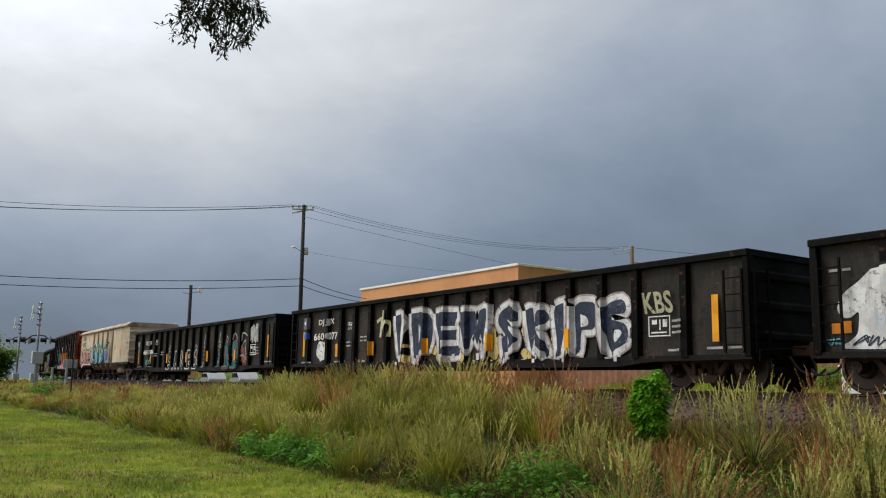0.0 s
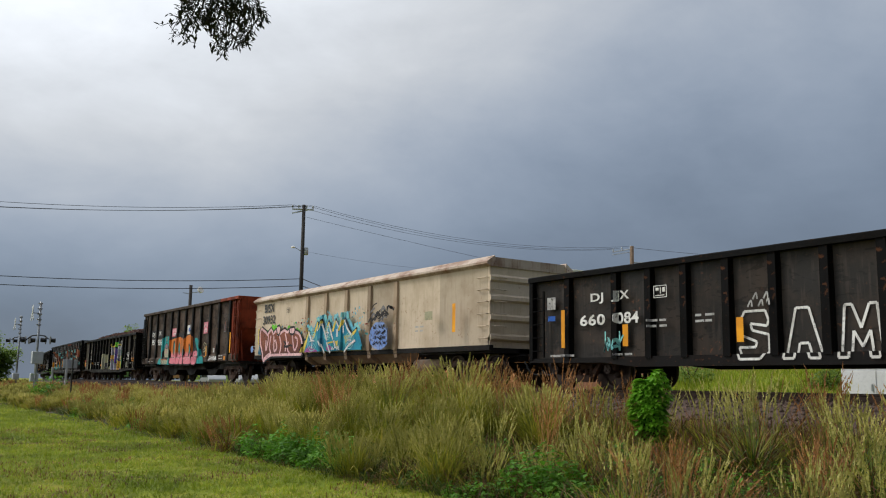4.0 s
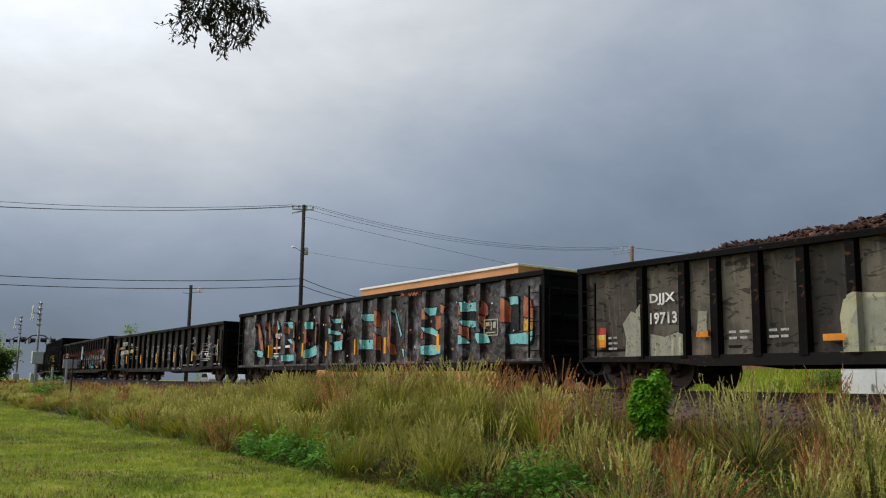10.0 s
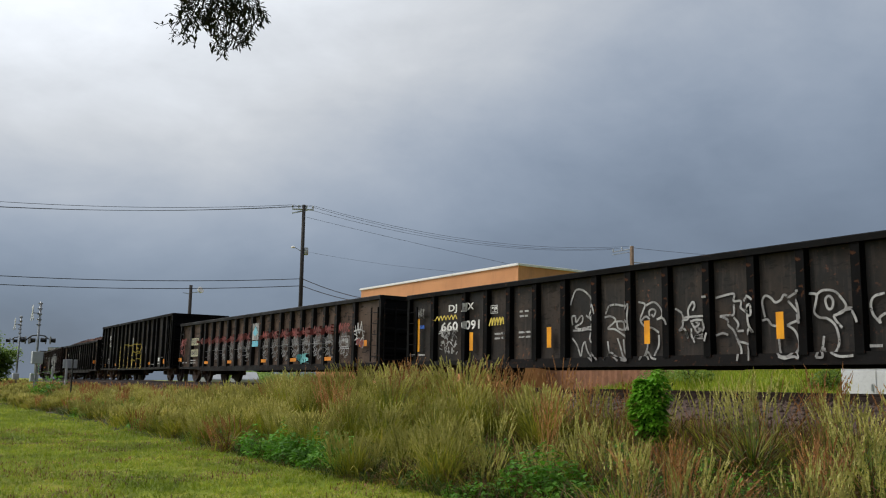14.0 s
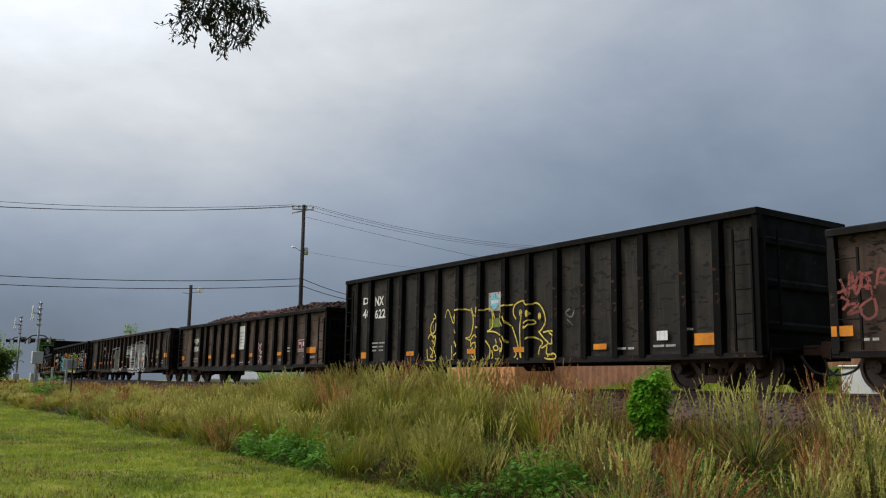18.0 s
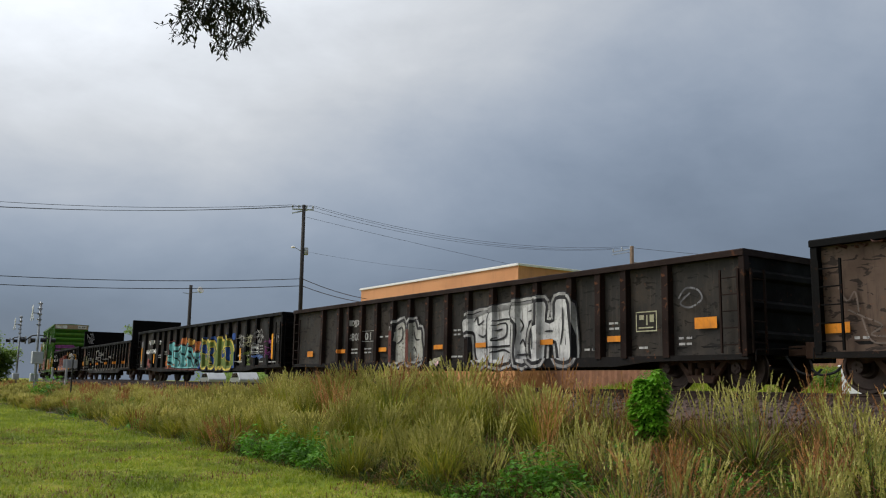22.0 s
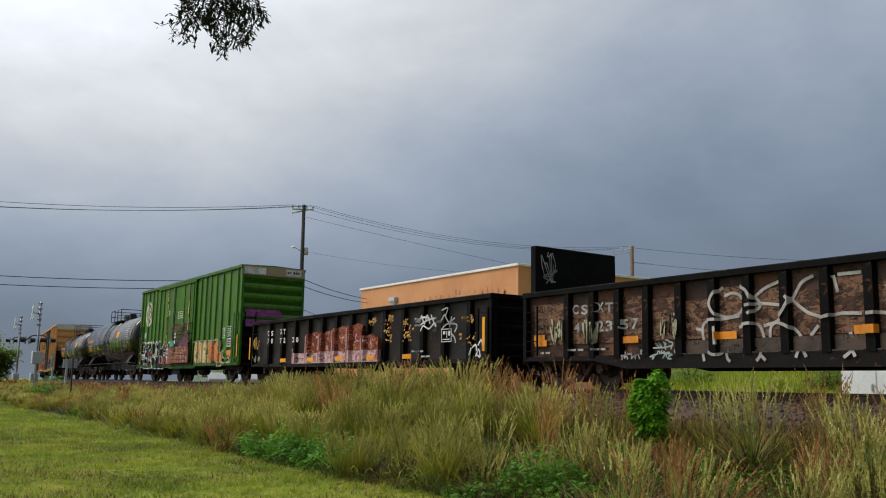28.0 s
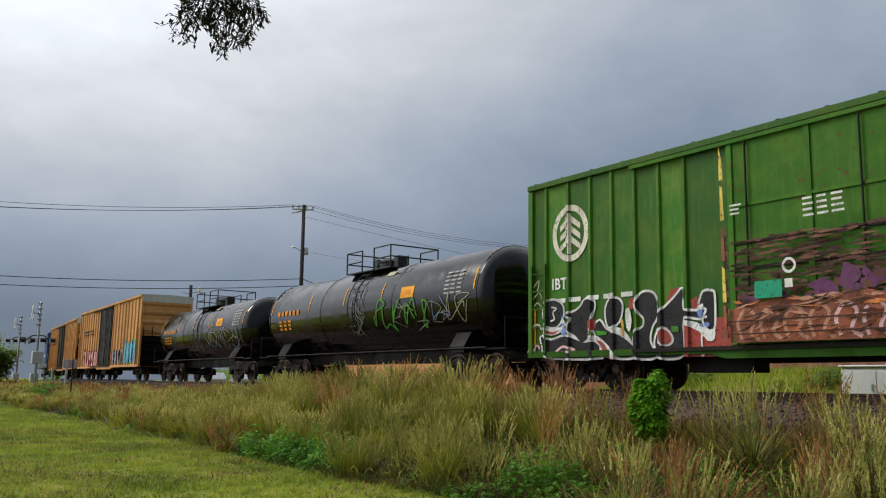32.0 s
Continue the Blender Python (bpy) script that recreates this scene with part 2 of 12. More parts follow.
M_BLUE = painted("blue_paint", (0.02, 0.055, 0.17), (0.02, 0.03, 0.06), amount=0.4, streak=0.4, chip=0.1)
M_UNDER = painted("grimy_underframe_steel", (0.006, 0.005, 0.0045), (0.014, 0.010, 0.008), amount=0.6, streak=0.4, chip=0.3)
M_TRUCK = painted("rusty_cast_steel", (0.075, 0.042, 0.028), (0.022, 0.014, 0.011), amount=0.6, streak=0.4, chip=0.5)
M_WHEEL = plain("wheel_steel", (0.055, 0.036, 0.028), 0.55, 0.6)
M_SCRAP = plain("rusted_scrap", (0.085, 0.04, 0.026), 0.85, 0.1, 0.6, 2.5)
M_ROOFPALE = painted("pale_grey_end_paint", (0.68, 0.67, 0.64), (0.42, 0.38, 0.33), amount=0.35, streak=0.3, chip=0.3, rough=0.5)
M_ROOFGREY = painted("galvanised_roof", (0.50, 0.49, 0.46), (0.30, 0.26, 0.22), amount=0.4, streak=0.2, chip=0.3, rough=0.5)
M_WHITE = spray("white_lettering", (0.78, 0.77, 0.73), (0.60, 0.58, 0.54), wear=0.35)
M_GREYW = spray("grey_white_paint", (0.42, 0.41, 0.39), (0.24, 0.23, 0.22), wear=0.5)
M_DARKTXT = plain("black_lettering", (0.02, 0.02, 0.02), 0.5)
M_REFL = spray("orange_reflector", (0.74, 0.26, 0.02), (0.58, 0.20, 0.02), wear=0.25, holes=0.15)
M_REFLY = spray("amber_reflector", (0.85, 0.36, 0.015), (0.70, 0.28, 0.015), wear=0.15, holes=0.1)
M_WOOD = plain("weathered_pole_wood", (0.028, 0.021, 0.017), 0.85, 0, 0.5, 3.0)
M_TIE = plain("creosoted_tie", (0.06, 0.045, 0.035), 0.9, 0, 0.5, 5.0, 0.5)
M_RAIL = plain("rail_steel", (0.075, 0.045, 0.032), 0.6, 0.5, 0.4, 6.0)
M_BALLAST = plain("ballast_stone", (0.10, 0.060, 0.044), 0.9, 0, 0.6, 6.0, 0.6)
M_GALV = plain("galvanised_steel", (0.30, 0.31, 0.32), 0.45, 0.5, 0.25, 3.0)
M_DARKM = plain("dark_metal", (0.02, 0.02, 0.022), 0.5, 0.2)
M_WIRE = plain("wire_sheath", (0.025, 0.025, 0.028), 0.6)
M_CAB = plain("white_cabinet_paint", (0.80, 0.81, 0.82), 0.5, 0, 0.12, 2.0, 0.1)
M_GREYCAB = plain("grey_cabinet_paint", (0.42, 0.44, 0.46), 0.5, 0, 0.2, 2.0, 0.1)
M_RED = plain("red_lens", (0.35, 0.015, 0.015), 0.25)
M_GLASS = plain("dark_glass", (0.02, 0.024, 0.03), 0.08)
M_RUBBER = plain("black_rubber", (0.02, 0.02, 0.02), 0.8)


def stucco():
    m, n, l, b = mat_base("orange_stucco")
    co = n.new("ShaderNodeTexCoord").outputs["Object"]
    f = mnoise(n, l, co, 0.35, 5, 0.6)
    col = mmix(n, l, mramp(n, l, f, 0.4, 0.65), (0.58, 0.27, 0.115), (0.50, 0.225, 0.095))
    st = mnoise(n, l, co, 1.4, 6, 0.65, (1.0, 1.0, 0.22))
    col = mmix(n, l, mramp(n, l, st, 0.53, 0.72, 0, 0.5), col, (0.36, 0.17, 0.08))
    l.new(col, b.inputs["Base Color"])
    b.inputs["Roughness"].default_value = 0.9
    mbump(n, l, b, mnoise(n, l, co, 14, 5, 0.6), 0.3, 0.02)
    return m


def ground_mat():
    m, n, l, b = mat_base("grassy_ground")
    pos = n.new("ShaderNodeNewGeometry").outputs["Position"]
    f = mnoise(n, l, pos, 0.5, 6, 0.6)
    g = mnoise(n, l, pos, 6.0, 6, 0.65)
    h = mnoise(n, l, pos, 40.0, 4, 0.6)
    col = mmix(n, l, mramp(n, l, f, 0.35, 0.65), (0.20, 0.245, 0.02), (0.27, 0.25, 0.04))
    col = mmix(n, l, mramp(n, l, g, 0.45, 0.7, 0, 0.7), col, (0.085, 0.15, 0.016))
    col = mmix(n, l, mramp(n, l, h, 0.5, 0.7, 0, 0.55), col, (0.06, 0.10, 0.012))
    l.new(col, b.inputs["Base Color"])
    b.inputs["Roughness"].default_value = 0.95
    b.inputs["Specular IOR Level"].default_value = 0.1
    mbump(n, l, b, h, 0.6, 0.04)
    return m


def soil_mat():
    m, n, l, b = mat_base("weedy_soil")
    pos = n.new("ShaderNodeNewGeometry").outputs["Position"]
    f = mnoise(n, l, pos, 1.5, 6, 0.65)
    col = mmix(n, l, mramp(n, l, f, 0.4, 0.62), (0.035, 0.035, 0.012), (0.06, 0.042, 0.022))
    l.new(col, b.inputs["Base Color"])
    b.inputs["Roughness"].default_value = 1.0
    mbump(n, l, b, mnoise(n, l, pos, 9, 6, 0.6), 0.7, 0.06)
    return m


M_STUCCO = stucco()
M_TRIM = plain("white_trim", (0.78, 0.76, 0.72), 0.6, 0, 0.12, 2.0, 0.1)
M_FENCE = plain("rust_brown_siding", (0.26, 0.115, 0.065), 0.85, 0, 0.3, 2.0)
M_GROUND = ground_mat()
M_SOIL = soil_mat()
M_LAWN = leafy("lawn_blades", (0.35, 0.42, 0.030), (0.25, 0.34, 0.024), (0.50, 0.46, 0.070), glow=0.45)
M_BLADE = leafy("tall_grass_blades", (0.46, 0.44, 0.045), (0.31, 0.33, 0.03), (0.66, 0.50, 0.11), glow=0.45)
M_SEED = leafy("pale_seed_heads", (0.66, 0.60, 0.17), (0.49, 0.46, 0.105), (0.86, 0.74, 0.32), glow=0.38)
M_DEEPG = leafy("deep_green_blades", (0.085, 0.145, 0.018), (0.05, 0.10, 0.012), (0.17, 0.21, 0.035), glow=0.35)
M_STALK = leafy("green_stalks", (0.26, 0.32, 0.06), (0.19, 0.25, 0.04), (0.38, 0.37, 0.12), glow=0.3)
M_STRAW = leafy("reddish_dry_stalks", (0.60, 0.29, 0.10), (0.46, 0.21, 0.07), (0.74, 0.45, 0.19), glow=0.25)
M_DRYB = leafy("dry_brown_blades", (0.29, 0.125, 0.05), (0.17, 0.08, 0.034), (0.48, 0.27, 0.12), glow=0.2)
M_WEED = leafy("broad_weed_leaves", (0.16, 0.40, 0.03), (0.11, 0.30, 0.02), (0.27, 0.50, 0.06), glow=0.4)
M_VINE = leafy("bright_vine_leaves", (0.22, 0.52, 0.025), (0.16, 0.42, 0.02), (0.32, 0.62, 0.05), glow=0.45)
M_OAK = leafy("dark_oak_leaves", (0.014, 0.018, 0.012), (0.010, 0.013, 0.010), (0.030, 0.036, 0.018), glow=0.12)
M_TREE = leafy("tree_leaves", (0.30, 0.42, 0.10), (0.22, 0.34, 0.07), (0.38, 0.48, 0.13), glow=0.5)
M_BARK = plain("bark", (0.06, 0.045, 0.035), 0.95, 0, 0.5, 5.0, 0.8)

# paints of the graffiti
P_WHITE = spray("spray_white", (0.74, 0.73, 0.71), (0.52, 0.50, 0.49), wear=0.35)
P_PINKGREY = spray("spray_pinkish_grey", (0.42, 0.33, 0.32), (0.30, 0.22, 0.22), wear=0.6)
P_NAVY = spray("spray_navy", (0.035, 0.045, 0.085), (0.022, 0.028, 0.05))
P_GOLD = spray("spray_gold", (0.62, 0.36, 0.06), (0.42, 0.22, 0.04))
P_YEL = spray("spray_yellow", (0.72, 0.55, 0.10), (0.56, 0.42, 0.07))
P_TEALW = spray("worn_spray_teal", (0.010, 0.16, 0.165), (0.008, 0.10, 0.11), wear=0.7, holes=0.7)
P_TEAL = spray("spray_teal", (0.015, 0.30, 0.30), (0.012, 0.24, 0.25), wear=0.3, holes=0.35)
P_AQUA = spray("spray_aqua", (0.24, 0.57, 0.55), (0.17, 0.48, 0.48))
P_SKY = spray("spray_sky_blue", (0.12, 0.42, 0.55), (0.20, 0.50, 0.58))
P_DEEPBLUE = spray("spray_deep_blue", (0.014, 0.055, 0.23), (0.02, 0.075, 0.28))
P_BLUE = spray("spray_blue", (0.02, 0.09, 0.36), (0.03, 0.12, 0.42))
P_PALEBLUE = spray("spray_pale_blue", (0.14, 0.24, 0.55), (0.20, 0.30, 0.58))
P_PEACOCK = spray("spray_peacock_blue", (0.015, 0.20, 0.33), (0.02, 0.26, 0.36), wear=0.3, holes=0.2)
P_DEEP = spray("spray_deep_teal", (0.01, 0.13, 0.22), (0.01, 0.20, 0.25))
P_PINK = spray("spray_pink", (0.72, 0.22, 0.27), (0.60, 0.17, 0.22))
P_PALEPINK = spray("spray_pale_pink", (0.78, 0.50, 0.50), (0.70, 0.42, 0.44))
P_ORPINK = spray("spray_orange_to_pink", (0.62, 0.17, 0.02), (0.52, 0.14, 0.025), low=(0.68, 0.20, 0.25), z0=1.30, z1=1.55, wear=0.25, holes=0.15)
P_BROWNPK = spray("spray_brown", (0.26, 0.075, 0.04), (0.20, 0.06, 0.035), low=(0.09, 0.03, 0.025), z0=1.0, z1=1.7)
P_RED = spray("spray_red", (0.42, 0.055, 0.03), (0.30, 0.05, 0.03))
P_RUST = spray("spray_rust_red", (0.34, 0.085, 0.045), (0.42, 0.16, 0.07))
P_ORANGE = spray("spray_orange", (0.62, 0.20, 0.05), (0.50, 0.15, 0.05))
P_LIME = spray("spray_lime", (0.16, 0.55, 0.03), (0.11, 0.45, 0.03))
P_PURPLE = spray("spray_purple", (0.10, 0.05, 0.30), (0.14, 0.08, 0.36))
P_MAUVE = spray("spray_mauve", (0.34, 0.085, 0.28), (0.26, 0.06, 0.21))
P_GREY = spray("spray_grey", (0.24, 0.24, 0.27), (0.34, 0.34, 0.38))
P_DKGREY = spray("spray_dark_grey", (0.065, 0.062, 0.065), (0.16, 0.155, 0.16))
P_BLACK = spray("spray_black", (0.016, 0.015, 0.016), (0.024, 0.022, 0.024), wear=0.1)
P_OLIVE = spray("spray_olive_green", (0.15, 0.20, 0.045), (0.12, 0.165, 0.038), wear=0.3, holes=0.2)
P_BONE = spray("spray_bone", (0.42, 0.40, 0.26), (0.34, 0.32, 0.20))
P_CAMO = dented_gloss("dented_black_spray_with_sheen", (0.012, 0.010, 0.010), (0.050, 0.032, 0.028), (0.20, 0.175, 0.185))
P_RUSTMIX = motley("rust_and_pink_sprays", [(0.012, 0.008, 0.007), (0.22, 0.035, 0.022), (0.030, 0.009, 0.008), (0.34, 0.085, 0.03), (0.07, 0.014, 0.012), (0.44, 0.17, 0.11), (0.14, 0.025, 0.018), (0.02, 0.009, 0.008)], 4.2, (1.5, 1, 1), 0.3, 8)
P_PINKMIX = motley("pale_pink_sprays", [(0.40, 0.14, 0.12), (0.62, 0.36, 0.35), (0.55, 0.42, 0.40), (0.70, 0.48, 0.46)], 3.0, (1.2, 1, 2), 0.4)
P_PALEGREY = spray("spray_pale_grey", (0.60, 0.62, 0.66), (0.50, 0.52, 0.56))
P_MINT = spray("spray_mint", (0.10, 0.42, 0.25), (0.07, 0.34, 0.2))
P_FADERED = spray("faded_red_spray", (0.26, 0.065, 0.055), (0.17, 0.05, 0.045), wear=0.7, holes=0.9)
P_RUSTGREY = spray("spray_dull_brown", (0.15, 0.11, 0.09), (0.11, 0.085, 0.07), wear=0.6)
P_DIMW = spray("dim_white_spray", (0.26, 0.255, 0.25), (0.17, 0.165, 0.16), wear=0.6, holes=0.8)
P_PALEKH = spray("pale_khaki", (0.40, 0.39, 0.26), (0.33, 0.32, 0.22))
P_PLATE = spray("white_plate_paint", (0.62, 0.61, 0.58), (0.50, 0.49, 0.46), wear=0.35, holes=0.08)
M_SMALLW = spray("faded_small_print", (0.42, 0.41, 0.39), (0.30, 0.29, 0.28), wear=0.5, holes=0.7)
P_KHAKI = spray("spray_khaki", (0.24, 0.24, 0.18), (0.30, 0.29, 0.22))
# ---- building helpers ----
def box(bm, x0, x1, y0, y1, z0, z1):
    v = [bm.verts.new(p) for p in ((x0, y0, z0), (x1, y0, z0), (x1, y1, z0), (x0, y1, z0), (x0, y0, z1), (x1, y0, z1), (x1, y1, z1), (x0, y1, z1))]
    for f in ((0, 3, 2, 1), (4, 5, 6, 7), (0, 1, 5, 4), (1, 2, 6, 5), (2, 3, 7, 6), (3, 0, 4, 7)):
        bm.faces.new([v[i] for i in f])
    return v


def prism(bm, outline, a, b, axis="y"):
    """An outline in two coordinates drawn out along the third."""
    put = {"y": lambda p, t: (p[0], t, p[1]), "x": lambda p, t: (t, p[0], p[1]), "z": lambda p, t: (p[0], p[1], t)}[axis]
    lo = [bm.verts.new(put(p, a)) for p in outline]
    hi = [bm.verts.new(put(p, b)) for p in outline]
    bm.faces.new(lo), bm.faces.new(hi[::-1])
    for i in range(len(outline)):
        j = (i + 1) % len(outline)
        bm.faces.new((lo[j], lo[i], hi[i], hi[j]))


def rod(bm, a, b, r, n=6, r2=None):
    a, b = Vector(a), Vector(b)
    q = (b - a).to_track_quat("Z", "Y").to_matrix()
    ring = [[bm.verts.new(c + q @ Vector((math.cos(6.2832 * i / n) * rr, math.sin(6.2832 * i / n) * rr, 0))) for i in range(n)] for c, rr in ((a, r), (b, r if r2 is None else r2))]
    for i in range(n):
        j = (i + 1) % n
        bm.faces.new((ring[0][i], ring[0][j], ring[1][j], ring[1][i]))
    bm.faces.new(ring[0][::-1]), bm.faces.new(ring[1])


def hose(bm, pts, r, n=6):
    """One bent tube along a line that runs across y."""
    rings = []
    for i, p in enumerate(pts):
        a, b = Vector(pts[max(i - 1, 0)]), Vector(pts[min(i + 1, len(pts) - 1)])
        side = Vector((0, 1, 0))
        up = (b - a).cross(side).normalized()
        rings.append([bm.verts.new(Vector(p) + (side * math.cos(6.2832 * k / n) + up * math.sin(6.2832 * k / n)) * r) for k in range(n)])
    for p, q in zip(rings, rings[1:]):
        for k in range(n):
            bm.faces.new((p[k], p[(k + 1) % n], q[(k + 1) % n], q[k]))
    bm.faces.new(rings[0][::-1]), bm.faces.new(rings[-1])


def turned(bm, rings, n=24, axis="x", cap=True):
    """A body of revolution: rings of (place along the axis, radius)."""
    made = []
    for t, r in rings:
        row = []
        for i in range(n):
            c, s = math.cos(6.2832 * i / n) * r, math.sin(6.2832 * i / n) * r
            row.append(bm.verts.new({"x": (t, c, s), "y": (c, t, s), "z": (c, s, t)}[axis]))
        made.append(row)
    for a, b in zip(made, made[1:]):
        for i in range(n):
            j = (i + 1) % n
            bm.faces.new((a[i], a[j], b[j], b[i]))
    if cap:
        bm.faces.new(made[0][::-1]), bm.faces.new(made[-1])


def to_mesh(name, bm, material, smooth=False, bevel=0.0):
    if bevel:
        bmesh.ops.bevel(bm, geom=bm.edges[:], offset=bevel, segments=1, affect="EDGES", clamp_overlap=True)
    bmesh.ops.recalc_face_normals(bm, faces=bm.faces[:])
    me = bpy.data.meshes.new(name)
    bm.to_mesh(me)
    bm.free()
    for m in material if isinstance(material, (list, tuple)) else (material,):
        me.materials.append(m)
    if smooth:
        me.polygons.foreach_set("use_smooth", [True] * len(me.polygons))
    return me


def part(name, bm, material, parent, label="", smooth=False, bevel=0.0):
    me = bm if isinstance(bm, bpy.types.Mesh) else to_mesh(name, bm, material, smooth, bevel)
    ob = new(name, me)
    ob.parent = parent
    return tagged(ob, label=label)


def raw(name, verts, faces, material, parent=None, label="", mat_index=None, smooth=False):
    me = bpy.data.meshes.new(name)
    me.from_pydata(verts, [], faces)
    for m in material if isinstance(material, (list, tuple)) else (material,):
        me.materials.append(m)
    if mat_index is not None:
        me.polygons.foreach_set("material_index", mat_index)
    if smooth:
        me.polygons.foreach_set("use_smooth", [True] * len(me.polygons))
    ob = new(name, me)
    ob.parent = parent
    return tagged(ob, label=label)


def thing(name, label, category, group="", kind=""):
    return tagged(new(name), label, category, group, kind)


def indexed(name, verts, faces, material, kind="stuff", label="", category=""):
    """Many small bodies in one mesh; verts (N,3), faces (K,3 or 4) as arrays."""
    verts, faces = np.asarray(verts, dtype=np.float32), np.asarray(faces, dtype=np.int32)
    me = bpy.data.meshes.new(name)
    k, c = faces.shape
    me.vertices.add(len(verts)), me.loops.add(k * c), me.polygons.add(k)
    me.vertices.foreach_set("co", verts.ravel())
    me.loops.foreach_set("vertex_index", faces.ravel())
    me.polygons.foreach_set("loop_start", np.arange(0, k * c, c, dtype=np.int32))
    me.materials.append(material)
    me.update(calc_edges=True)
    return tagged(new(name, me), label, category, "", kind)


# ---- letters: all words are shaped once, before anything else stands ----
FONT = {}


def shape_words(wanted):
    made = []
    for key in wanted:
        body, offset, space = key
        cu = bpy.data.curves.new("letters", "FONT")
        cu.body, cu.offset, cu.space_character, cu.resolution_u = body, offset, space, 3
        made.append((key, new("letters", cu)))
    deps = bpy.context.evaluated_depsgraph_get()
    for key, ob in made:
        me = ob.evaluated_get(deps).to_mesh()
        FONT[key] = ([tuple(v.co) for v in me.vertices], [tuple(p.vertices) for p in me.polygons])
        ob.evaluated_get(deps).to_mesh_clear()
    for key, ob in made:
        cu = ob.data
        bpy.data.objects.remove(ob)
        bpy.data.curves.remove(cu)


LETTERED = ["DJJX", "660", "077", "084", "091", "040", "BISX", "30932", "DJ", "JX", "950", "986", "19713", "804976", "DJ", "NX", "40", "622", "19748", "805", "011", "4", "8", "3", "5", "IBT", "DO NOT", "HUMP", "C", "S", "X", "T", "7", "0", "2", "KBS"]
shape_words([(w, 0.026, 1.05) for w in LETTERED])


class Sheet:
    """Paint on a car's side: flat shapes in (u, z), laid on the panels or on the posts that stand before them."""

    def __init__(self, panel_y, posts=(), half=0.09, post_y=None, shift=0.0, sill=None):
        self.panel_y, self.posts, self.half, self.post_y, self.shift = panel_y, posts, half, post_y if post_y is not None else panel_y, shift
        self.sill, self.flank = sill, 0.033          # sill: its top edge and its face
        self.lift, self.sets, self.cur = 0.005, [], None
        self.begin('graffiti')

    def begin(self, name, label=""):
        """What follows is a part of its own."""
        self.cur = dict(name=name, label=label, verts=[], faces=[], index=[], mats=[])
        self.sets.append(self.cur)

    def alone(self, name, label=""):
        """Run the next shapes as a part of their own, then return to the part before."""
        keep = self.cur
        self.begin(name, label)
        return keep

    def put(self, pts, faces, material):
        g = self.cur
        if material not in g["mats"]:
            g["mats"].append(material)
        mi = g["mats"].index(material)
        bm = bmesh.new()
        vs = [bm.verts.new((p[0], 0, p[1])) for p in pts]
        for f in faces:
            try:
                bm.faces.new([vs[i] for i in f])
            except ValueError:
                pass
        lo, hi = min(p[0] for p in pts), max(p[0] for p in pts)
        for u in self.posts:
            for e in (u - self.half - self.flank, u - self.half, u + self.half, u + self.half + self.flank):
                if lo < e < hi:
                    bmesh.ops.bisect_plane(bm, geom=bm.verts[:] + bm.edges[:] + bm.faces[:], plane_co=(e, 0, 0), plane_no=(1, 0, 0))
        if self.sill and min(p[1] for p in pts) < self.sill[0] < max(p[1] for p in pts):
            bmesh.ops.bisect_plane(bm, geom=bm.verts[:] + bm.edges[:] + bm.faces[:], plane_co=(0, 0, self.sill[0]), plane_no=(0, 0, 1))
        self.lift += 0.0006
        for f in bm.faces:
            mid = f.calc_center_median()
            base = self.sill[1] if self.sill and mid.z < self.sill[0] else self.panel_y

            def depth(u):
                # the paint lies over the panel, up the posts' flanks and across their faces
                d = min((abs(u - p) for p in self.posts), default=9.0)
                t = min(max((d - self.half) / self.flank, 0.0), 1.0)
                return self.post_y * (1 - t) + base * t

            k = len(g["verts"])
            g["verts"] += [(v.co.x + self.shift, depth(v.co.x) - self.lift, v.co.z) for v in f.verts]
            n = f.normal
            order = range(len(f.verts)) if n.y < 0 else range(len(f.verts) - 1, -1, -1)
            g["faces"].append([k + i for i in order])
            g["index"].append(mi)
        bm.free()

    def rect(self, u0, u1, z0, z1, material):
        keep = self.alone("reflector", "orange reflective strip") if material in (M_REFL, M_REFLY) else self.cur
        self.put([(u0, z0), (u1, z0), (u1, z1), (u0, z1)], [(0, 1, 2, 3)], material)
        self.cur = keep

    def poly(self, pts, material):
        self.put(pts, [tuple(range(len(pts)))], material)

    def blob(self, pts, fill, rims=(), n=3):
        """A rounded closed form over wider rims of other paints."""
        q = curve_through(pts + pts[:2], n)[: len(pts) * n + 1]
        for w, m in rims:
            self.ribbon(q, w, m)
        self.poly(q[:-1], fill)

    def disc(self, u, z, ru, rz, material, n=24, wob=0.0, seed=0):
        r = random.Random(seed)
        self.poly([(u + ru * math.cos(6.2832 * i / n) * (1 + wob * r.uniform(-1, 1)), z + rz * math.sin(6.2832 * i / n) * (1 + wob * r.uniform(-1, 1))) for i in range(n)], material)

    def ring(self, u, z, ru, rz, w, material, n=28, a0=0.0, a1=6.2832):
        self.ribbon([(u + ru * math.cos(a0 + (a1 - a0) * i / n), z + rz * math.sin(a0 + (a1 - a0) * i / n)) for i in range(n + 1)], w, material)

    def ribbon(self, pts, w, material, taper=False):
        vs, fs = [], []
        n = len(pts)
        for i, (u, z) in enumerate(pts):
            a, b = pts[max(i - 1, 0)], pts[min(i + 1, n - 1)]
            du, dz = b[0] - a[0], b[1] - a[1]
            d = math.hypot(du, dz) or 1
            h = w / 2 * (math.sin(math.pi * (i + 0.4) / n) ** 0.5 if taper else 1)
            vs += [(u - dz / d * h, z + du / d * h), (u + dz / d * h, z - du / d * h)]
        for i in range(n - 1):
            fs.append((2 * i, 2 * i + 1, 2 * i + 3, 2 * i + 2))
        self.put(vs, fs, material)

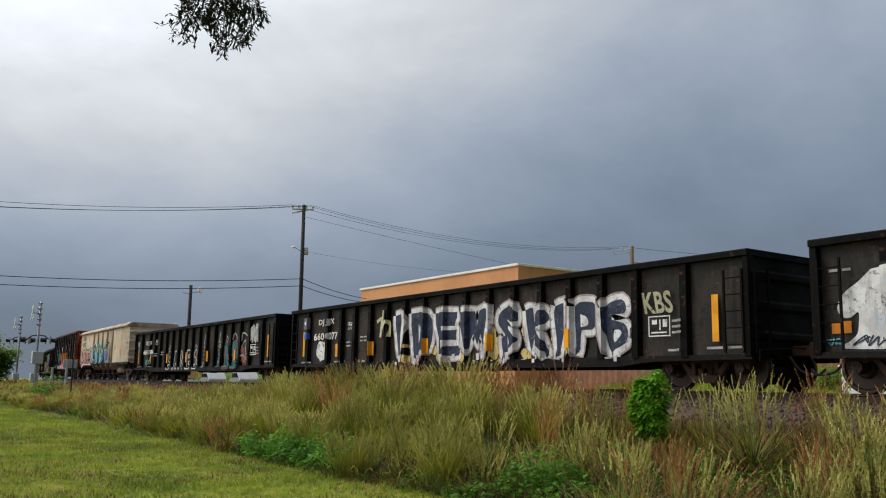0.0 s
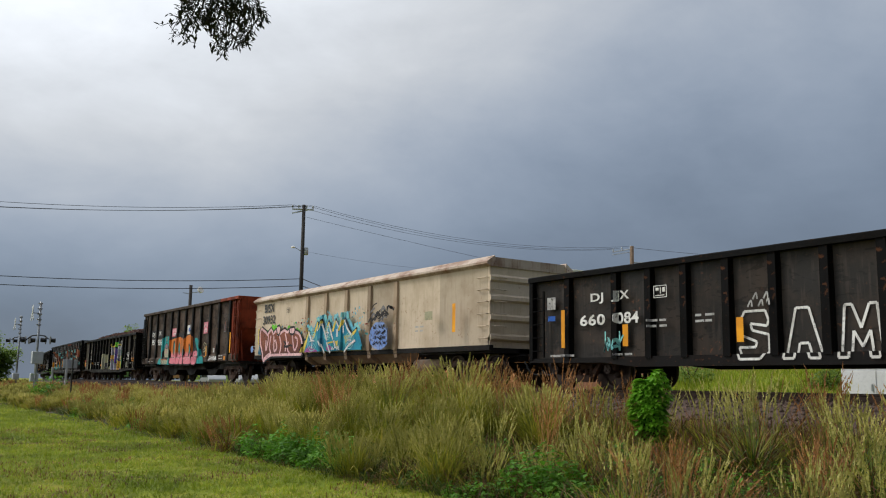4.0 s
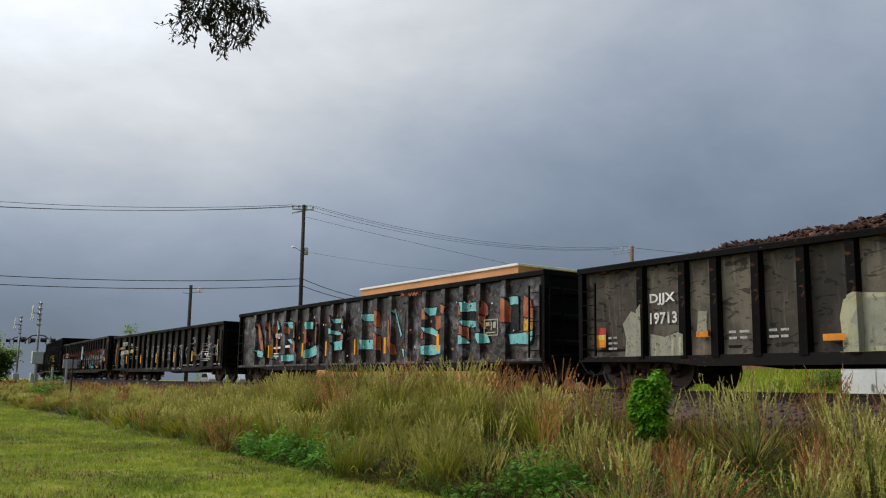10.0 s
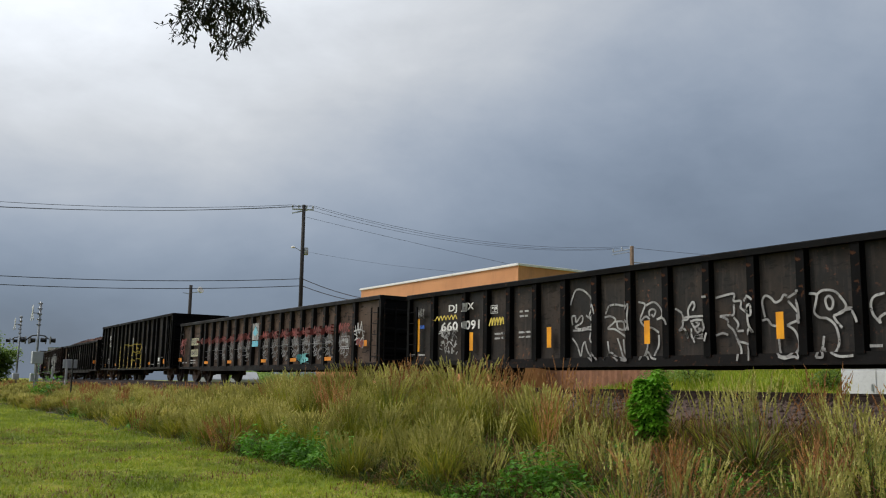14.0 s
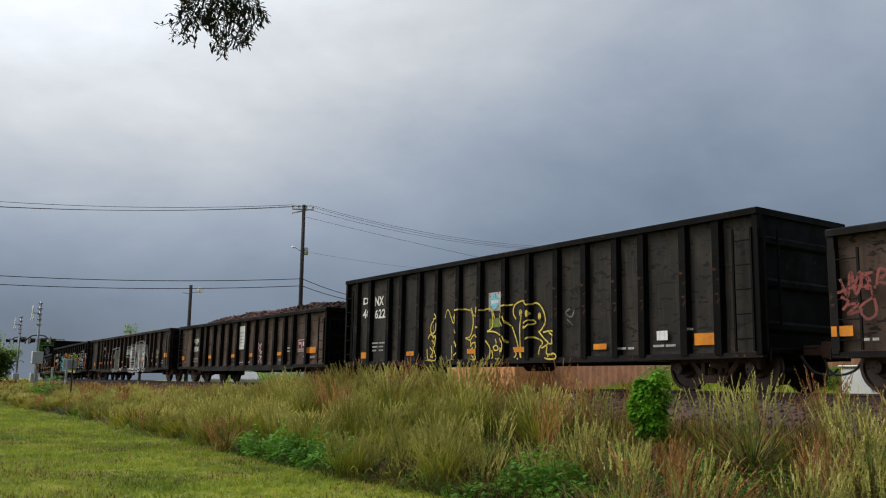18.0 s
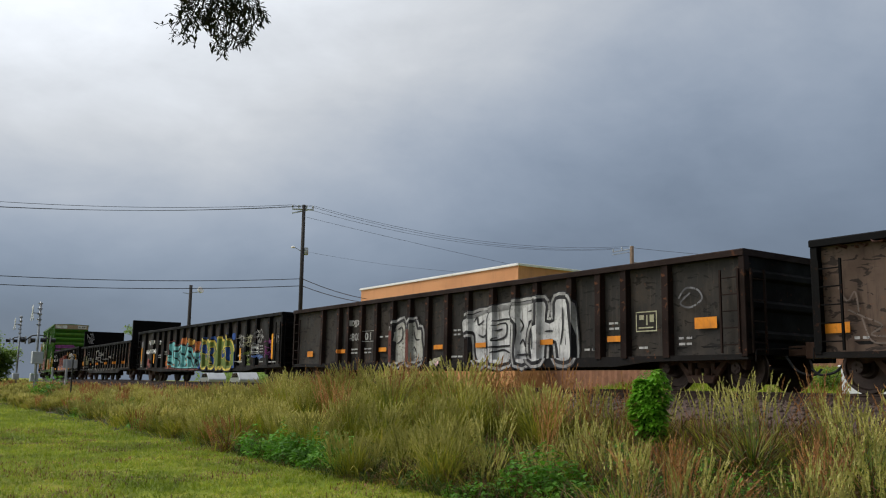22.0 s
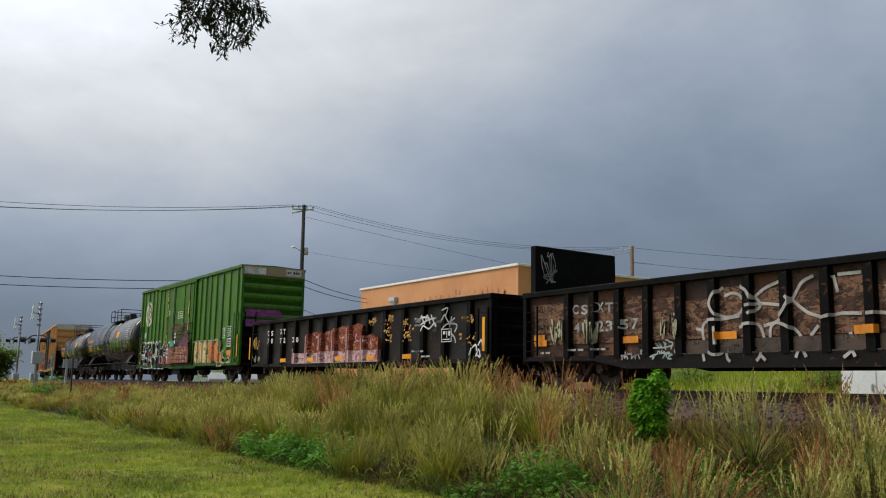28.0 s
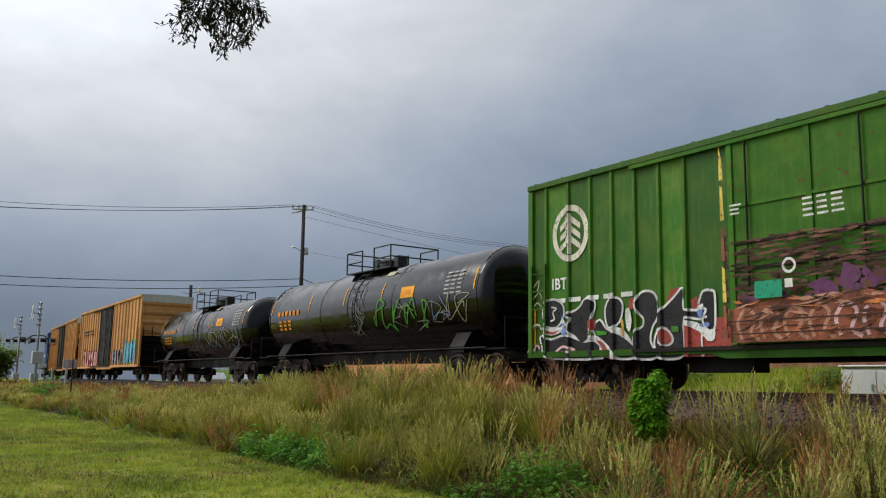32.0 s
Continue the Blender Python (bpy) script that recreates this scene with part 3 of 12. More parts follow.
    def word(self, key, u0, u1, z0, z1, material, base=None, slant=0.0, wave=0.0, squeeze=0.0):
        """A word stretched over a box; base is the layer whose box it is measured by."""
        vs, fs = FONT[key]
        keep = self.alone("lettering", "painted lettering") if key[1] == 0.026 else self.cur
        ref = FONT[base or key][0]
        x0, x1 = min(p[0] for p in ref), max(p[0] for p in ref)
        y0, y1 = min(p[1] for p in ref), max(p[1] for p in ref)
        pts = []
        for x, y, _ in vs:
            a, b = (x - x0) / (x1 - x0), (y - y0) / (y1 - y0)
            pts.append((u0 + (u1 - u0) * (a + slant * (b - 0.5)) + wave * 0.4 * math.sin(b * 5 + a * 9), z0 + (z1 - z0) * b * (1 + squeeze * (a - 0.5)) + wave * math.sin(a * 17)))
        self.put(pts, fs, material)
        self.cur = keep

    def bars(self, u0, u1, z0, z1, rows, material, seed=0, cols=2):
        r = random.Random(seed)
        keep = self.alone("small_print", "bars of small print")
        h = (z1 - z0) / rows
        for i in range(rows):
            w = (u1 - u0) / cols
            for j in range(cols):
                self.rect(u0 + j * w, u0 + j * w + w * r.uniform(0.6, 0.9), z0 + i * h + h * 0.25, z0 + i * h + h * 0.65, material)
        self.cur = keep

    def scrawl(self, u0, u1, z0, z1, material, seed, strokes=4, w=0.035, turns=5):
        """A quick unreadable scrawl: a few looping strokes."""
        r = random.Random(seed)
        keep = self.cur
        for k in range(strokes):
            self.begin("tag", "quick sprayed scrawl")
            c = u0 + (u1 - u0) * (k + 0.5) / strokes
            s = (u1 - u0) / strokes * 0.75
            knots = [(c + s * r.uniform(-1, 1) * 0.8, z0 + (z1 - z0) * (r.uniform(0, 0.35) if i % 2 else r.uniform(0.6, 1))) for i in range(turns)]
            self.ribbon(curve_through(knots, 7), w, material)
        self.cur = keep

    def strokes(self, lines, w, material):
        """One tag of several smooth strokes."""
        keep = self.cur
        for q in lines:
            self.begin("sprayed_line", "sprayed line of a tag")
            self.ribbon(curve_through(q, 6), w, material)
        self.cur = keep

    def stack(self, u, z, w, rows, material, seed):
        """A tag of several rows in a quick, unreadable hand."""
        q = random.Random(seed)
        lines = []
        for k in range(rows):
            zz, a = z + 0.19 * k, u + q.uniform(0, 0.08)
            while a < u + w:
                s = q.uniform(0.07, 0.16)
                lines.append([(a + s * q.uniform(-0.2, 1.1), zz + 0.16 * q.uniform(-0.2, 1.2)) for _ in range(q.randrange(3, 6))])
                a += s * 1.05
            if q.random() < 0.5:
                lines.append([(u - 0.04, zz + q.uniform(-0.02, 0.05)), (u + w * 0.5, zz + q.uniform(0, 0.1)), (u + w, zz + q.uniform(0, 0.12))])
        self.strokes(lines, 0.03, material)

    def fat(self, u0, u1, z0, z1, n, fill, edge, seed, halo=None, w=0.3, gap=0.06, shine=None):
        """A row of fat sprayed forms with an outline; no letters."""
        r = random.Random(seed)
        keep = self.alone("graffiti_piece", "fat outlined sprayed forms")
        forms = []
        step = (u1 - u0) / n
        for k in range(n):
            c, hw, kind = u0 + step * (k + 0.5), step * 0.36, r.randrange(5)
            top, bot = z1 - r.uniform(0, 0.12) * (z1 - z0), z0 + r.uniform(0, 0.1) * (z1 - z0)
            mid = (top + bot) / 2
            if kind == 0:
                knots = [[(c - hw, bot), (c - hw * 0.8, mid), (c - hw * 0.3, top), (c + hw * 0.7, top - 0.05), (c + hw, bot)]]
            elif kind == 1:
                knots = [[(c - hw, top), (c - hw * 0.9, mid), (c, bot), (c + hw * 0.9, mid), (c + hw, top)]]
            elif kind == 2:
                knots = [[(c - hw * 0.8, top), (c - hw * 0.7, bot)], [(c - hw * 0.6, top), (c + hw, top - 0.2 * (top - bot)), (c - hw * 0.4, mid), (c + hw, bot)]]
            elif kind == 3:
                knots = [[(c + hw, top), (c - hw * 0.6, top - 0.1), (c - hw * 0.5, mid + 0.05), (c + hw * 0.7, mid - 0.1), (c + hw * 0.6, bot + 0.05), (c - hw, bot)]]
            else:
                knots = [[(c - hw, bot), (c - hw * 0.8, top), (c, mid), (c + hw * 0.8, top), (c + hw, bot)]]
            forms += [curve_through(q, 6) for q in knots]
        for width, m in ((w + 2.4 * gap, halo), (w + gap, edge), (w - gap * 0.4, fill)):
            if m is None:
                continue
            for q in forms:
                self.ribbon(q, width, m)
        if shine:
            for q in forms:
                self.ribbon([(a - w * 0.2, b + w * 0.12) for a, b in q[1:len(q) // 2 + 1]], w * 0.13, shine)
        self.cur = keep

    def splats(self, u0, u1, z0, z1, mats, n, seed, size=0.12):
        r = random.Random(seed)
        for i in range(n):
            s = size * r.uniform(0.4, 1.2)
            self.disc(r.uniform(u0, u1), r.uniform(z0, z1), s, s * r.uniform(0.5, 1.3), mats[i % len(mats)], 9, 0.3, seed * 99 + i)

    def done(self, name, parent, label=""):
        for g in self.sets:
            if g["faces"]:
                first = g["name"] == "graffiti"
                ob = raw(name if first else g["name"], g["verts"], g["faces"], g["mats"], parent, label if first else g["label"], g["index"])
                if g["name"] in ("small_print", "rust_streak", "door_graffiti"):
                    tagged(ob, kind="stuff")


def curve_through(knots, n):
    """A smooth line through knots, n steps between each two."""
    out = []
    k = len(knots)
    for i in range(k - 1):
        p0, p1, p2, p3 = knots[max(i - 1, 0)], knots[i], knots[i + 1], knots[min(i + 2, k - 1)]
        for j in range(n):
            t = j / n
            out.append(tuple(0.5 * (2 * b + (c - a) * t + (2 * a - 5 * b + 4 * c - d) * t * t + (3 * b - a - 3 * c + d) * t ** 3) for a, b, c, d in zip(p0, p1, p2, p3)))
    out.append(tuple(knots[-1]))
    return out
# ---- the track's line: straight near the camera, a wide curve beyond ----
BEND, CURVE = -40.0, 0.002085


def on_track(s, off=0.0):
    """A point at s metres along the track, off metres to its left, and the heading there."""
    d = max(BEND - s, 0.0)
    a = CURVE * d
    x, y = (BEND - math.sin(a) / CURVE, (1 - math.cos(a)) / CURVE) if d > 0 else (s, 0.0)
    return Vector((x + off * math.sin(a), y + off * math.cos(a), 0)), -a


def from_track(x, y):
    """How far a place lies beyond the track's middle (less than nothing: on the camera's side)."""
    if x > BEND:
        return y
    return 1 / CURVE - math.hypot(x - BEND, y - 1 / CURVE)


def smooth(a, b, v):
    t = min(max((v - a) / (b - a), 0.0), 1.0)
    return t * t * (3 - 2 * t)


def ground_z(x, y):
    d = from_track(x, y)
    z = -1.5 + 0.42 * smooth(-8.6, -4.8, d) + 0.35 * smooth(-4.6, -2.6, d)
    if d < -7:
        z += 0.05 * noise.noise((x * 0.22, y * 0.22, 0.0)) * smooth(-7, -9, d)
    z += 0.12 * smooth(3, 6, d)
    berm = smooth(-28, -21.5, x) * smooth(4.2, 11, d) * (1 - smooth(30, 60, d))
    return z + 1.12 * berm + 0.22 * berm * noise.noise((x * 0.4, y * 0.4, 3.0))


def steps_to(edges):
    out = []
    for a, b, h in edges:
        n = max(int(round((b - a) / h)), 1)
        out += [a + (b - a) * i / n for i in range(n)]
    return out + [edges[-1][1]]


def build_ground():
    xs = steps_to([(-3000, -400, 400), (-400, -120, 20), (-120, -60, 3), (-60, 20, 1.0), (20, 120, 15), (120, 3000, 480)])
    ys = steps_to([(-3000, -120, 480), (-120, -30, 12), (-30, -16, 2), (-16, -8.8, 0.6), (-8.8, -2, 0.3), (-2, 4, 1.0), (4, 16, 0.8), (16, 60, 5), (60, 200, 14), (200, 3000, 400)])
    verts = [(x, y, ground_z(x, y)) for y in ys for x in xs]
    n = len(xs)
    faces, idx = [], []
    for j in range(len(ys) - 1):
        for i in range(n - 1):
            faces.append((j * n + i, j * n + i + 1, (j + 1) * n + i + 1, (j + 1) * n + i))
            d = from_track((xs[i] + xs[i + 1]) / 2, (ys[j] + ys[j + 1]) / 2)
            idx.append(1 if -8.5 < d < 4 else 0)
    g = raw("ground", verts, faces, [M_GROUND, M_SOIL], mat_index=idx, smooth=True)
    tagged(g, "mown lawn and weedy soil along the railway", "ground", kind="structure")


def sweep(name, outline, s0, s1, step, material, parent=None, closed=True, label=""):
    """An outline (left-right, up) carried along the track."""
    ss = steps_to([(s0, s1, step)])
    verts, faces = [], []
    k = len(outline)
    for s in ss:
        for o, z in outline:
            p, _ = on_track(s, o)
            verts.append((p.x, p.y, z))
    for i in range(len(ss) - 1):
        for j in range(k if closed else k - 1):
            a, b = i * k + j, i * k + (j + 1) % k
            faces.append((a, b, b + k, a + k))
    return raw(name, verts, faces, material, parent, label)


def build_track():
    bed = sweep("ballast_bed", [(-4.3, -1.12), (-2.3, -0.30), (-1.3, -0.19), (1.3, -0.19), (2.3, -0.30), (4.6, -1.0)], -300, 40, 1.0, M_BALLAST, closed=False)
    tagged(bed, "brownish grey crushed stone ballast bed", "ballast", kind="structure")
    rail = [(-0.07, -0.18), (0.07, -0.18), (0.07, -0.165), (0.012, -0.14), (0.012, -0.045), (0.036, -0.035), (0.036, -0.004), (0.028, 0.0), (-0.028, 0.0), (-0.036, -0.004), (-0.036, -0.035), (-0.012, -0.045), (-0.012, -0.14), (-0.07, -0.165)]
    for side in (-0.755, 0.755):
        r = sweep("rail", [(o + side, z) for o, z in rail], -300, 40, 1.5, M_RAIL)
        tagged(r, "rusty steel rail worn bright on top", "rail", "rails of the track")
    bm = bmesh.new()
    box(bm, -0.115, 0.115, -1.3, 1.3, -0.36, -0.181)
    tie = to_mesh("tie", bm, M_TIE, bevel=0.012)
    first = None
    for i in range(150):
        s = 14 - i * 0.52
        p, a = on_track(s)
        ob = tagged(new("railway_tie", tie), "dark creosoted wooden railway tie in ballast", "railway tie", "ties under the rails")
        ob.matrix_basis = pose(p.x, p.y, random.uniform(-0.008, 0.004), 0, 0, math.degrees(a) + random.uniform(-1, 1))
    # loose stones on the near shoulder
    rng = np.random.default_rng(5)
    n = 9000
    s = np.where(rng.random(n) < 0.75, rng.uniform(-30, 8, n), rng.uniform(-75, -30, n))
    o = -rng.uniform(1.0, 4.4, n)
    zz = np.interp(o, [-4.3, -2.3, -1.3], [-1.12, -0.30, -0.19])
    base = np.array([(1, 0, 0), (-1, 0, 0), (0, 1, 0), (0, -1, 0), (0, 0, 1), (0, 0, -1)], dtype=float)
    fc = np.array([(0, 2, 4), (2, 1, 4), (1, 3, 4), (3, 0, 4), (2, 0, 5), (1, 2, 5), (3, 1, 5), (0, 3, 5)])
    size = rng.uniform(0.022, 0.055, (n, 1, 1)) * np.where(s < -30, 1.6, 1.0)[:, None, None]
    v = base[None] * rng.uniform(0.6, 1.25, (n, 6, 3)) * size
    th = rng.uniform(0, 6.28, n)
    c, q = np.cos(th)[:, None], np.sin(th)[:, None]
    v[..., 0], v[..., 1] = v[..., 0] * c - v[..., 1] * q, v[..., 0] * q + v[..., 1] * c
    pos = np.array([tuple(on_track(a, b)[0]) for a, b in zip(s, o)])
    pos[:, 2] = zz + 0.012
    v += pos[:, None, :]
    indexed("ballast_stones", v.reshape(-1, 3), (fc[None] + 6 * np.arange(n)[:, None, None]).reshape(-1, 3), M_STONES, label="loose brown and grey crushed stones of the railway bed", category="ballast")


M_STONES = leafy("loose_stones", (0.095, 0.062, 0.046), (0.13, 0.09, 0.07), (0.06, 0.036, 0.027), rough=0.9, glow=0.0)
build_ground()
build_track()
# ---- the train ----
SPEED, SLOWING = 8.8524, -0.00439
HALF = 1.5          # half the width of a car over its posts


def rolled(t):
    """How far the train has rolled at t seconds."""
    return SPEED * t + SLOWING * (t - 16) ** 2


TRAIN = []           # (car, front end, rear end)


def wheelset_mesh():
    bm = bmesh.new()
    turned(bm, [(-1.05, 0.075), (1.05, 0.075)], 10, "y")
    for sgn in (-1, 1):
        y = 0.72 * sgn
        rings = [(y - sgn * 0.03, 0.48), (y, 0.485), (y + sgn * 0.01, 0.46), (y + sgn * 0.10, 0.455), (y + sgn * 0.10, 0.40), (y + sgn * 0.055, 0.37), (y + sgn * 0.05, 0.20), (y + sgn * 0.11, 0.16), (y + sgn * 0.11, 0.06)]
        turned(bm, rings if sgn > 0 else rings[::-1], 28, "y")
        turned(bm, [(y + sgn * 0.24, 0.13), (y + sgn * 0.40, 0.11)] if sgn > 0 else [(y - 0.40, 0.11), (y - 0.24, 0.13)], 12, "y")
        for k in range(3):
            a = k * 2.094
            rod(bm, (0.06 * math.cos(a), y + sgn * 0.38, 0.06 * math.sin(a)), (0.06 * math.cos(a), y + sgn * 0.42, 0.06 * math.sin(a)), 0.022, 6)
    return to_mesh("wheelset", bm, M_WHEEL)


def side_frame_mesh(y):
    """A cast side frame: arched top, sloped legs, open windows."""
    bm = bmesh.new()
    for a, b in (((-1.12, 0.62), (-0.62, 0.68)), ((-0.62, 0.68), (0.62, 0.68)), ((0.62, 0.68), (1.12, 0.62))):
        prism(bm, [(a[0], a[1] - 0.10), (b[0], b[1] - 0.10), (b[0], b[1] + 0.05), (a[0], a[1] + 0.05)], y - 0.07, y + 0.07)
    for s in (-1, 1):
        prism(bm, [(s * 1.12, 0.66), (s * 0.66, 0.66), (s * 0.68, 0.56), (s * 1.10, 0.42)], y - 0.075, y + 0.075)
        prism(bm, [(s * 0.66, 0.62), (s * 0.52, 0.62), (s * 0.22, 0.30), (s * 0.34, 0.22)], y - 0.06, y + 0.06)
        prism(bm, [(s * 0.34, 0.68), (s * 0.24, 0.68), (s * 0.24, 0.30), (s * 0.34, 0.30)], y - 0.06, y + 0.06)
    prism(bm, [(-0.38, 0.32), (0.38, 0.32), (0.30, 0.16), (-0.30, 0.16)], y - 0.09, y + 0.09)
    return to_mesh("side_frame", bm, M_TRUCK, bevel=0.012)


def make_truck():
    """One four-wheel truck; its wheelsets roll, and every car takes two copies of it."""
    bm = bmesh.new()
    box(bm, -0.20, 0.20, -0.95, 0.95, 0.46, 0.66)
    box(bm, -0.30, 0.30, -0.35, 0.35, 0.62, 0.74)
    truck = new("truck", to_mesh("truck", bm, M_TRUCK, bevel=0.02))
    tagged(truck, "rusty cast steel four-wheel truck")
    for y in (-1.0, 1.0):
        part("side_frame", side_frame_mesh(y), None, truck)
        for x in (-0.12, 0.12):
            bm = bmesh.new()
            turned(bm, [(0.30 + 0.02 * i, 0.075 if i % 2 else 0.06) for i in range(9)], 10, "z")
            bmesh.ops.translate(bm, vec=(x, y, 0), verts=bm.verts[:])
            part("spring", bm, M_TRUCK, truck)
    me = wheelset_mesh()
    for x in (-0.89, 0.89):
        ws = new("wheelset", me)
        ws.parent = truck
        ws.location = (x, 0, 0.46)
        ws["axle"] = x
    return truck


TRUCK = make_truck()


def add_trucks(car, a, b, grimy=None):
    """Trucks under a car, their middles at a and b along it."""
    for x in (a, b):
        if TRUCK.parent is None:
            t = TRUCK
            t.matrix_basis = pose(x, 0, 0)
        else:
            t = copy_thing(TRUCK, pose(x, 0, 0))
        t.parent = car
        if grimy:
            tagged(t, "grimy black cast steel four-wheel truck")
            for o in [t] + list(t.children):
                for slot in o.material_slots:
                    if slot.material is M_TRUCK:
                        slot.link = "OBJECT"
                        slot.material = grimy


def add_coupler(car, x, sgn):
    bm = bmesh.new()
    box(bm, *sorted((x - sgn * 0.5, x + sgn * 0.42)), -0.09, 0.09, 0.72, 0.92)
    prism(bm, [(x + sgn * 0.36, -0.16), (x + sgn * 0.62, -0.20), (x + sgn * 0.72, -0.05), (x + sgn * 0.60, 0.02), (x + sgn * 0.62, 0.18), (x + sgn * 0.36, 0.15)], 0.66, 0.98, "z")
    part("coupler", bm, M_TRUCK, car, "rusty steel knuckle coupler", bevel=0.015)
    bm = bmesh.new()
    pts = curve_through([(x + sgn * 0.05, 0.70), (x + sgn * 0.28, 0.42), (x + sgn * 0.62, 0.34), (x + sgn * 0.80, 0.45)], 4)
    hose(bm, [(p[0], -0.34, p[1]) for p in pts], 0.025)
    part("brake_hose", bm, M_RUBBER, car, "black rubber air hose")
    bm = bmesh.new()
    rod(bm, (x + sgn * 0.10, -1.35, 0.80), (x + sgn * 0.30, -0.20, 0.86), 0.014, 5)
    rod(bm, (x + sgn * 0.10, -1.35, 0.80), (x + sgn * 0.10, -1.37, 0.58), 0.014, 5)
    part("uncoupling_lever", bm, M_UNDER, car)


def add_ladder(car, x, y, z0, z1, n, material, along="x", width=0.42):
    """Rungs between two stiles; rungs are parts of the ladder."""
    dx, dy = (width / 2, 0) if along == "x" else (0, width / 2)
    bm = bmesh.new()
    for s in (-1, 1):
        box(bm, x + s * dx - 0.02, x + s * dx + 0.02, y + s * dy - 0.02, y + s * dy + 0.02, z0, z1)
    lad = part("ladder", bm, material, car)
    bm = bmesh.new()
    rod(bm, (x - dx, y - dy, 0), (x + dx, y + dy, 0), 0.014, 5)
    rung = to_mesh("rung", bm, material)
    for i in range(n):
        r = part("rung", rung, None, lad)
        r.location = (0, 0, z0 + (z1 - z0) * (i + 0.5) / n)


def dented(u0, u1, z0, z1, y, amount, seed, nu=5, nz=6, thick=0.02):
    """One steel panel, dented between its edges."""
    bm = bmesh.new()
    g = [[bm.verts.new((u0 + (u1 - u0) * i / nu, y + (amount * max(0.0, 0.55 + noise.noise((seed * 3.1 + i * 0.55, j * 0.5, seed))) * (1 if 0 < i < nu and 0 < j < nz else 0)), z0 + (z1 - z0) * j / nz)) for i in range(nu + 1)] for j in range(nz + 1)]
    for j in range(nz):
        for i in range(nu):
            bm.faces.new((g[j][i], g[j][i + 1], g[j + 1][i + 1], g[j + 1][i]))
    return bm


def end_wall(car, x, sgn, z0, z1, material, ribs=3, ywide=1.42, rib_mat=None):
    bm = bmesh.new()
    box(bm, *sorted((x, x - sgn * 0.05)), -ywide, ywide, z0, z1)
    w = part("end_wall", bm, material, car)
    for i in range(ribs):
        z = z0 + (z1 - z0) * (i + 0.6) / (ribs + 0.2)
        bm = bmesh.new()
        prism(bm, [(x, z - 0.11), (x + sgn * 0.075, z - 0.05), (x + sgn * 0.075, z + 0.05), (x, z + 0.11)], -ywide, ywide)
        part("rib", bm, rib_mat or material, w)


def post_mesh(z0, z1, material, depth=0.14, wide=0.085):
    bm = bmesh.new()
    y = -(HALF - depth)
    lo = [(-wide - 0.03, y + 0.004), (-wide, y - depth), (wide, y - depth), (wide + 0.03, y + 0.004)]
    a = [bm.verts.new((u, v, z0)) for u, v in lo]
    b = [bm.verts.new((u, v if i in (0, 3) else v + 0.015, z1)) for i, (u, v) in enumerate(lo)]
    for i in range(4):
        j = (i + 1) % 4
        bm.faces.new((a[i], a[j], b[j], b[i]))
    bm.faces.new(a[::-1]), bm.faces.new(b)
    return to_mesh("post", bm, material)


def heap(car, length, z, seed, high, lo=0.0, hi=1.0):
    """A heaped load of scrap: a rough mound and many loose bent pieces."""
    rng = np.random.default_rng(seed)
    nx, ny = 60, 12
    u = np.linspace(-length / 2 + 0.2, length / 2 - 0.2, nx)
    w = np.linspace(-1.35, 1.35, ny)

    def top(x, y):
        f = (x + length / 2) / length
        ends = np.clip((f - lo) / 0.10, 0, 1) * np.clip((hi - f) / 0.10, 0, 1)
        return z - 0.15 + (high + 0.05 * np.sin(x * 1.1 + seed) + 0.025 * np.sin(x * 4.1)) * ends * (1 - (np.abs(y) / 1.5) ** 2.5)

    X, Y = np.meshgrid(u, w)
    Z = top(X, Y)
    verts = np.stack([X, Y, Z], -1).reshape(-1, 3)
    faces = [(j * nx + i, j * nx + i + 1, (j + 1) * nx + i + 1, (j + 1) * nx + i) for j in range(ny - 1) for i in range(nx - 1)]
    mound = raw("scrap_load", verts.tolist(), faces, M_SCRAP, car, "heaped load of rusty scrap metal")
    n = 5200
    px, py = rng.uniform(-length / 2 + 0.3, length / 2 - 0.3, n), rng.uniform(-1.4, 1.25, n)
    keep = top(px, py) > z - 0.16
    px, py = px[keep], py[keep]
    n = len(px)
    base = np.array([(x, y, q) for x in (-1, 1) for y in (-1, 1) for q in (-1, 1)], dtype=float)
    fc = np.array([(0, 1, 3, 2), (4, 6, 7, 5), (0, 4, 5, 1), (2, 3, 7, 6), (0, 2, 6, 4), (1, 5, 7, 3)])
    dims = np.stack([rng.uniform(0.03, 0.16, n), rng.uniform(0.02, 0.06, n), rng.uniform(0.006, 0.03, n)], -1)[:, None, :]
    v = base[None] * dims * rng.uniform(0.7, 1.2, (n, 8, 1))
    for ax in (2, 1, 0):
        th = rng.uniform(-0.7, 0.7, n) if ax < 2 else rng.uniform(0, 6.28, n)
        c, s = np.cos(th)[:, None], np.sin(th)[:, None]
        i, j = [k for k in range(3) if k != ax]
        v[..., i], v[..., j] = v[..., i] * c - v[..., j] * s, v[..., i] * s + v[..., j] * c
    v += np.stack([px, py, top(px, py) + rng.uniform(-0.02, 0.06, n)], -1)[:, None, :]
    ob = indexed("loose_scrap", v.reshape(-1, 3), (fc[None] + 8 * np.arange(n)[:, None, None]).reshape(-1, 4), M_SCRAPBITS, "stuff", "loose rusty scrap pieces")
    ob.parent = mound


M_SCRAPBITS = leafy("scrap_bits", (0.11, 0.042, 0.028), (0.06, 0.027, 0.02), (0.19, 0.085, 0.06), rough=0.8, glow=0.0)


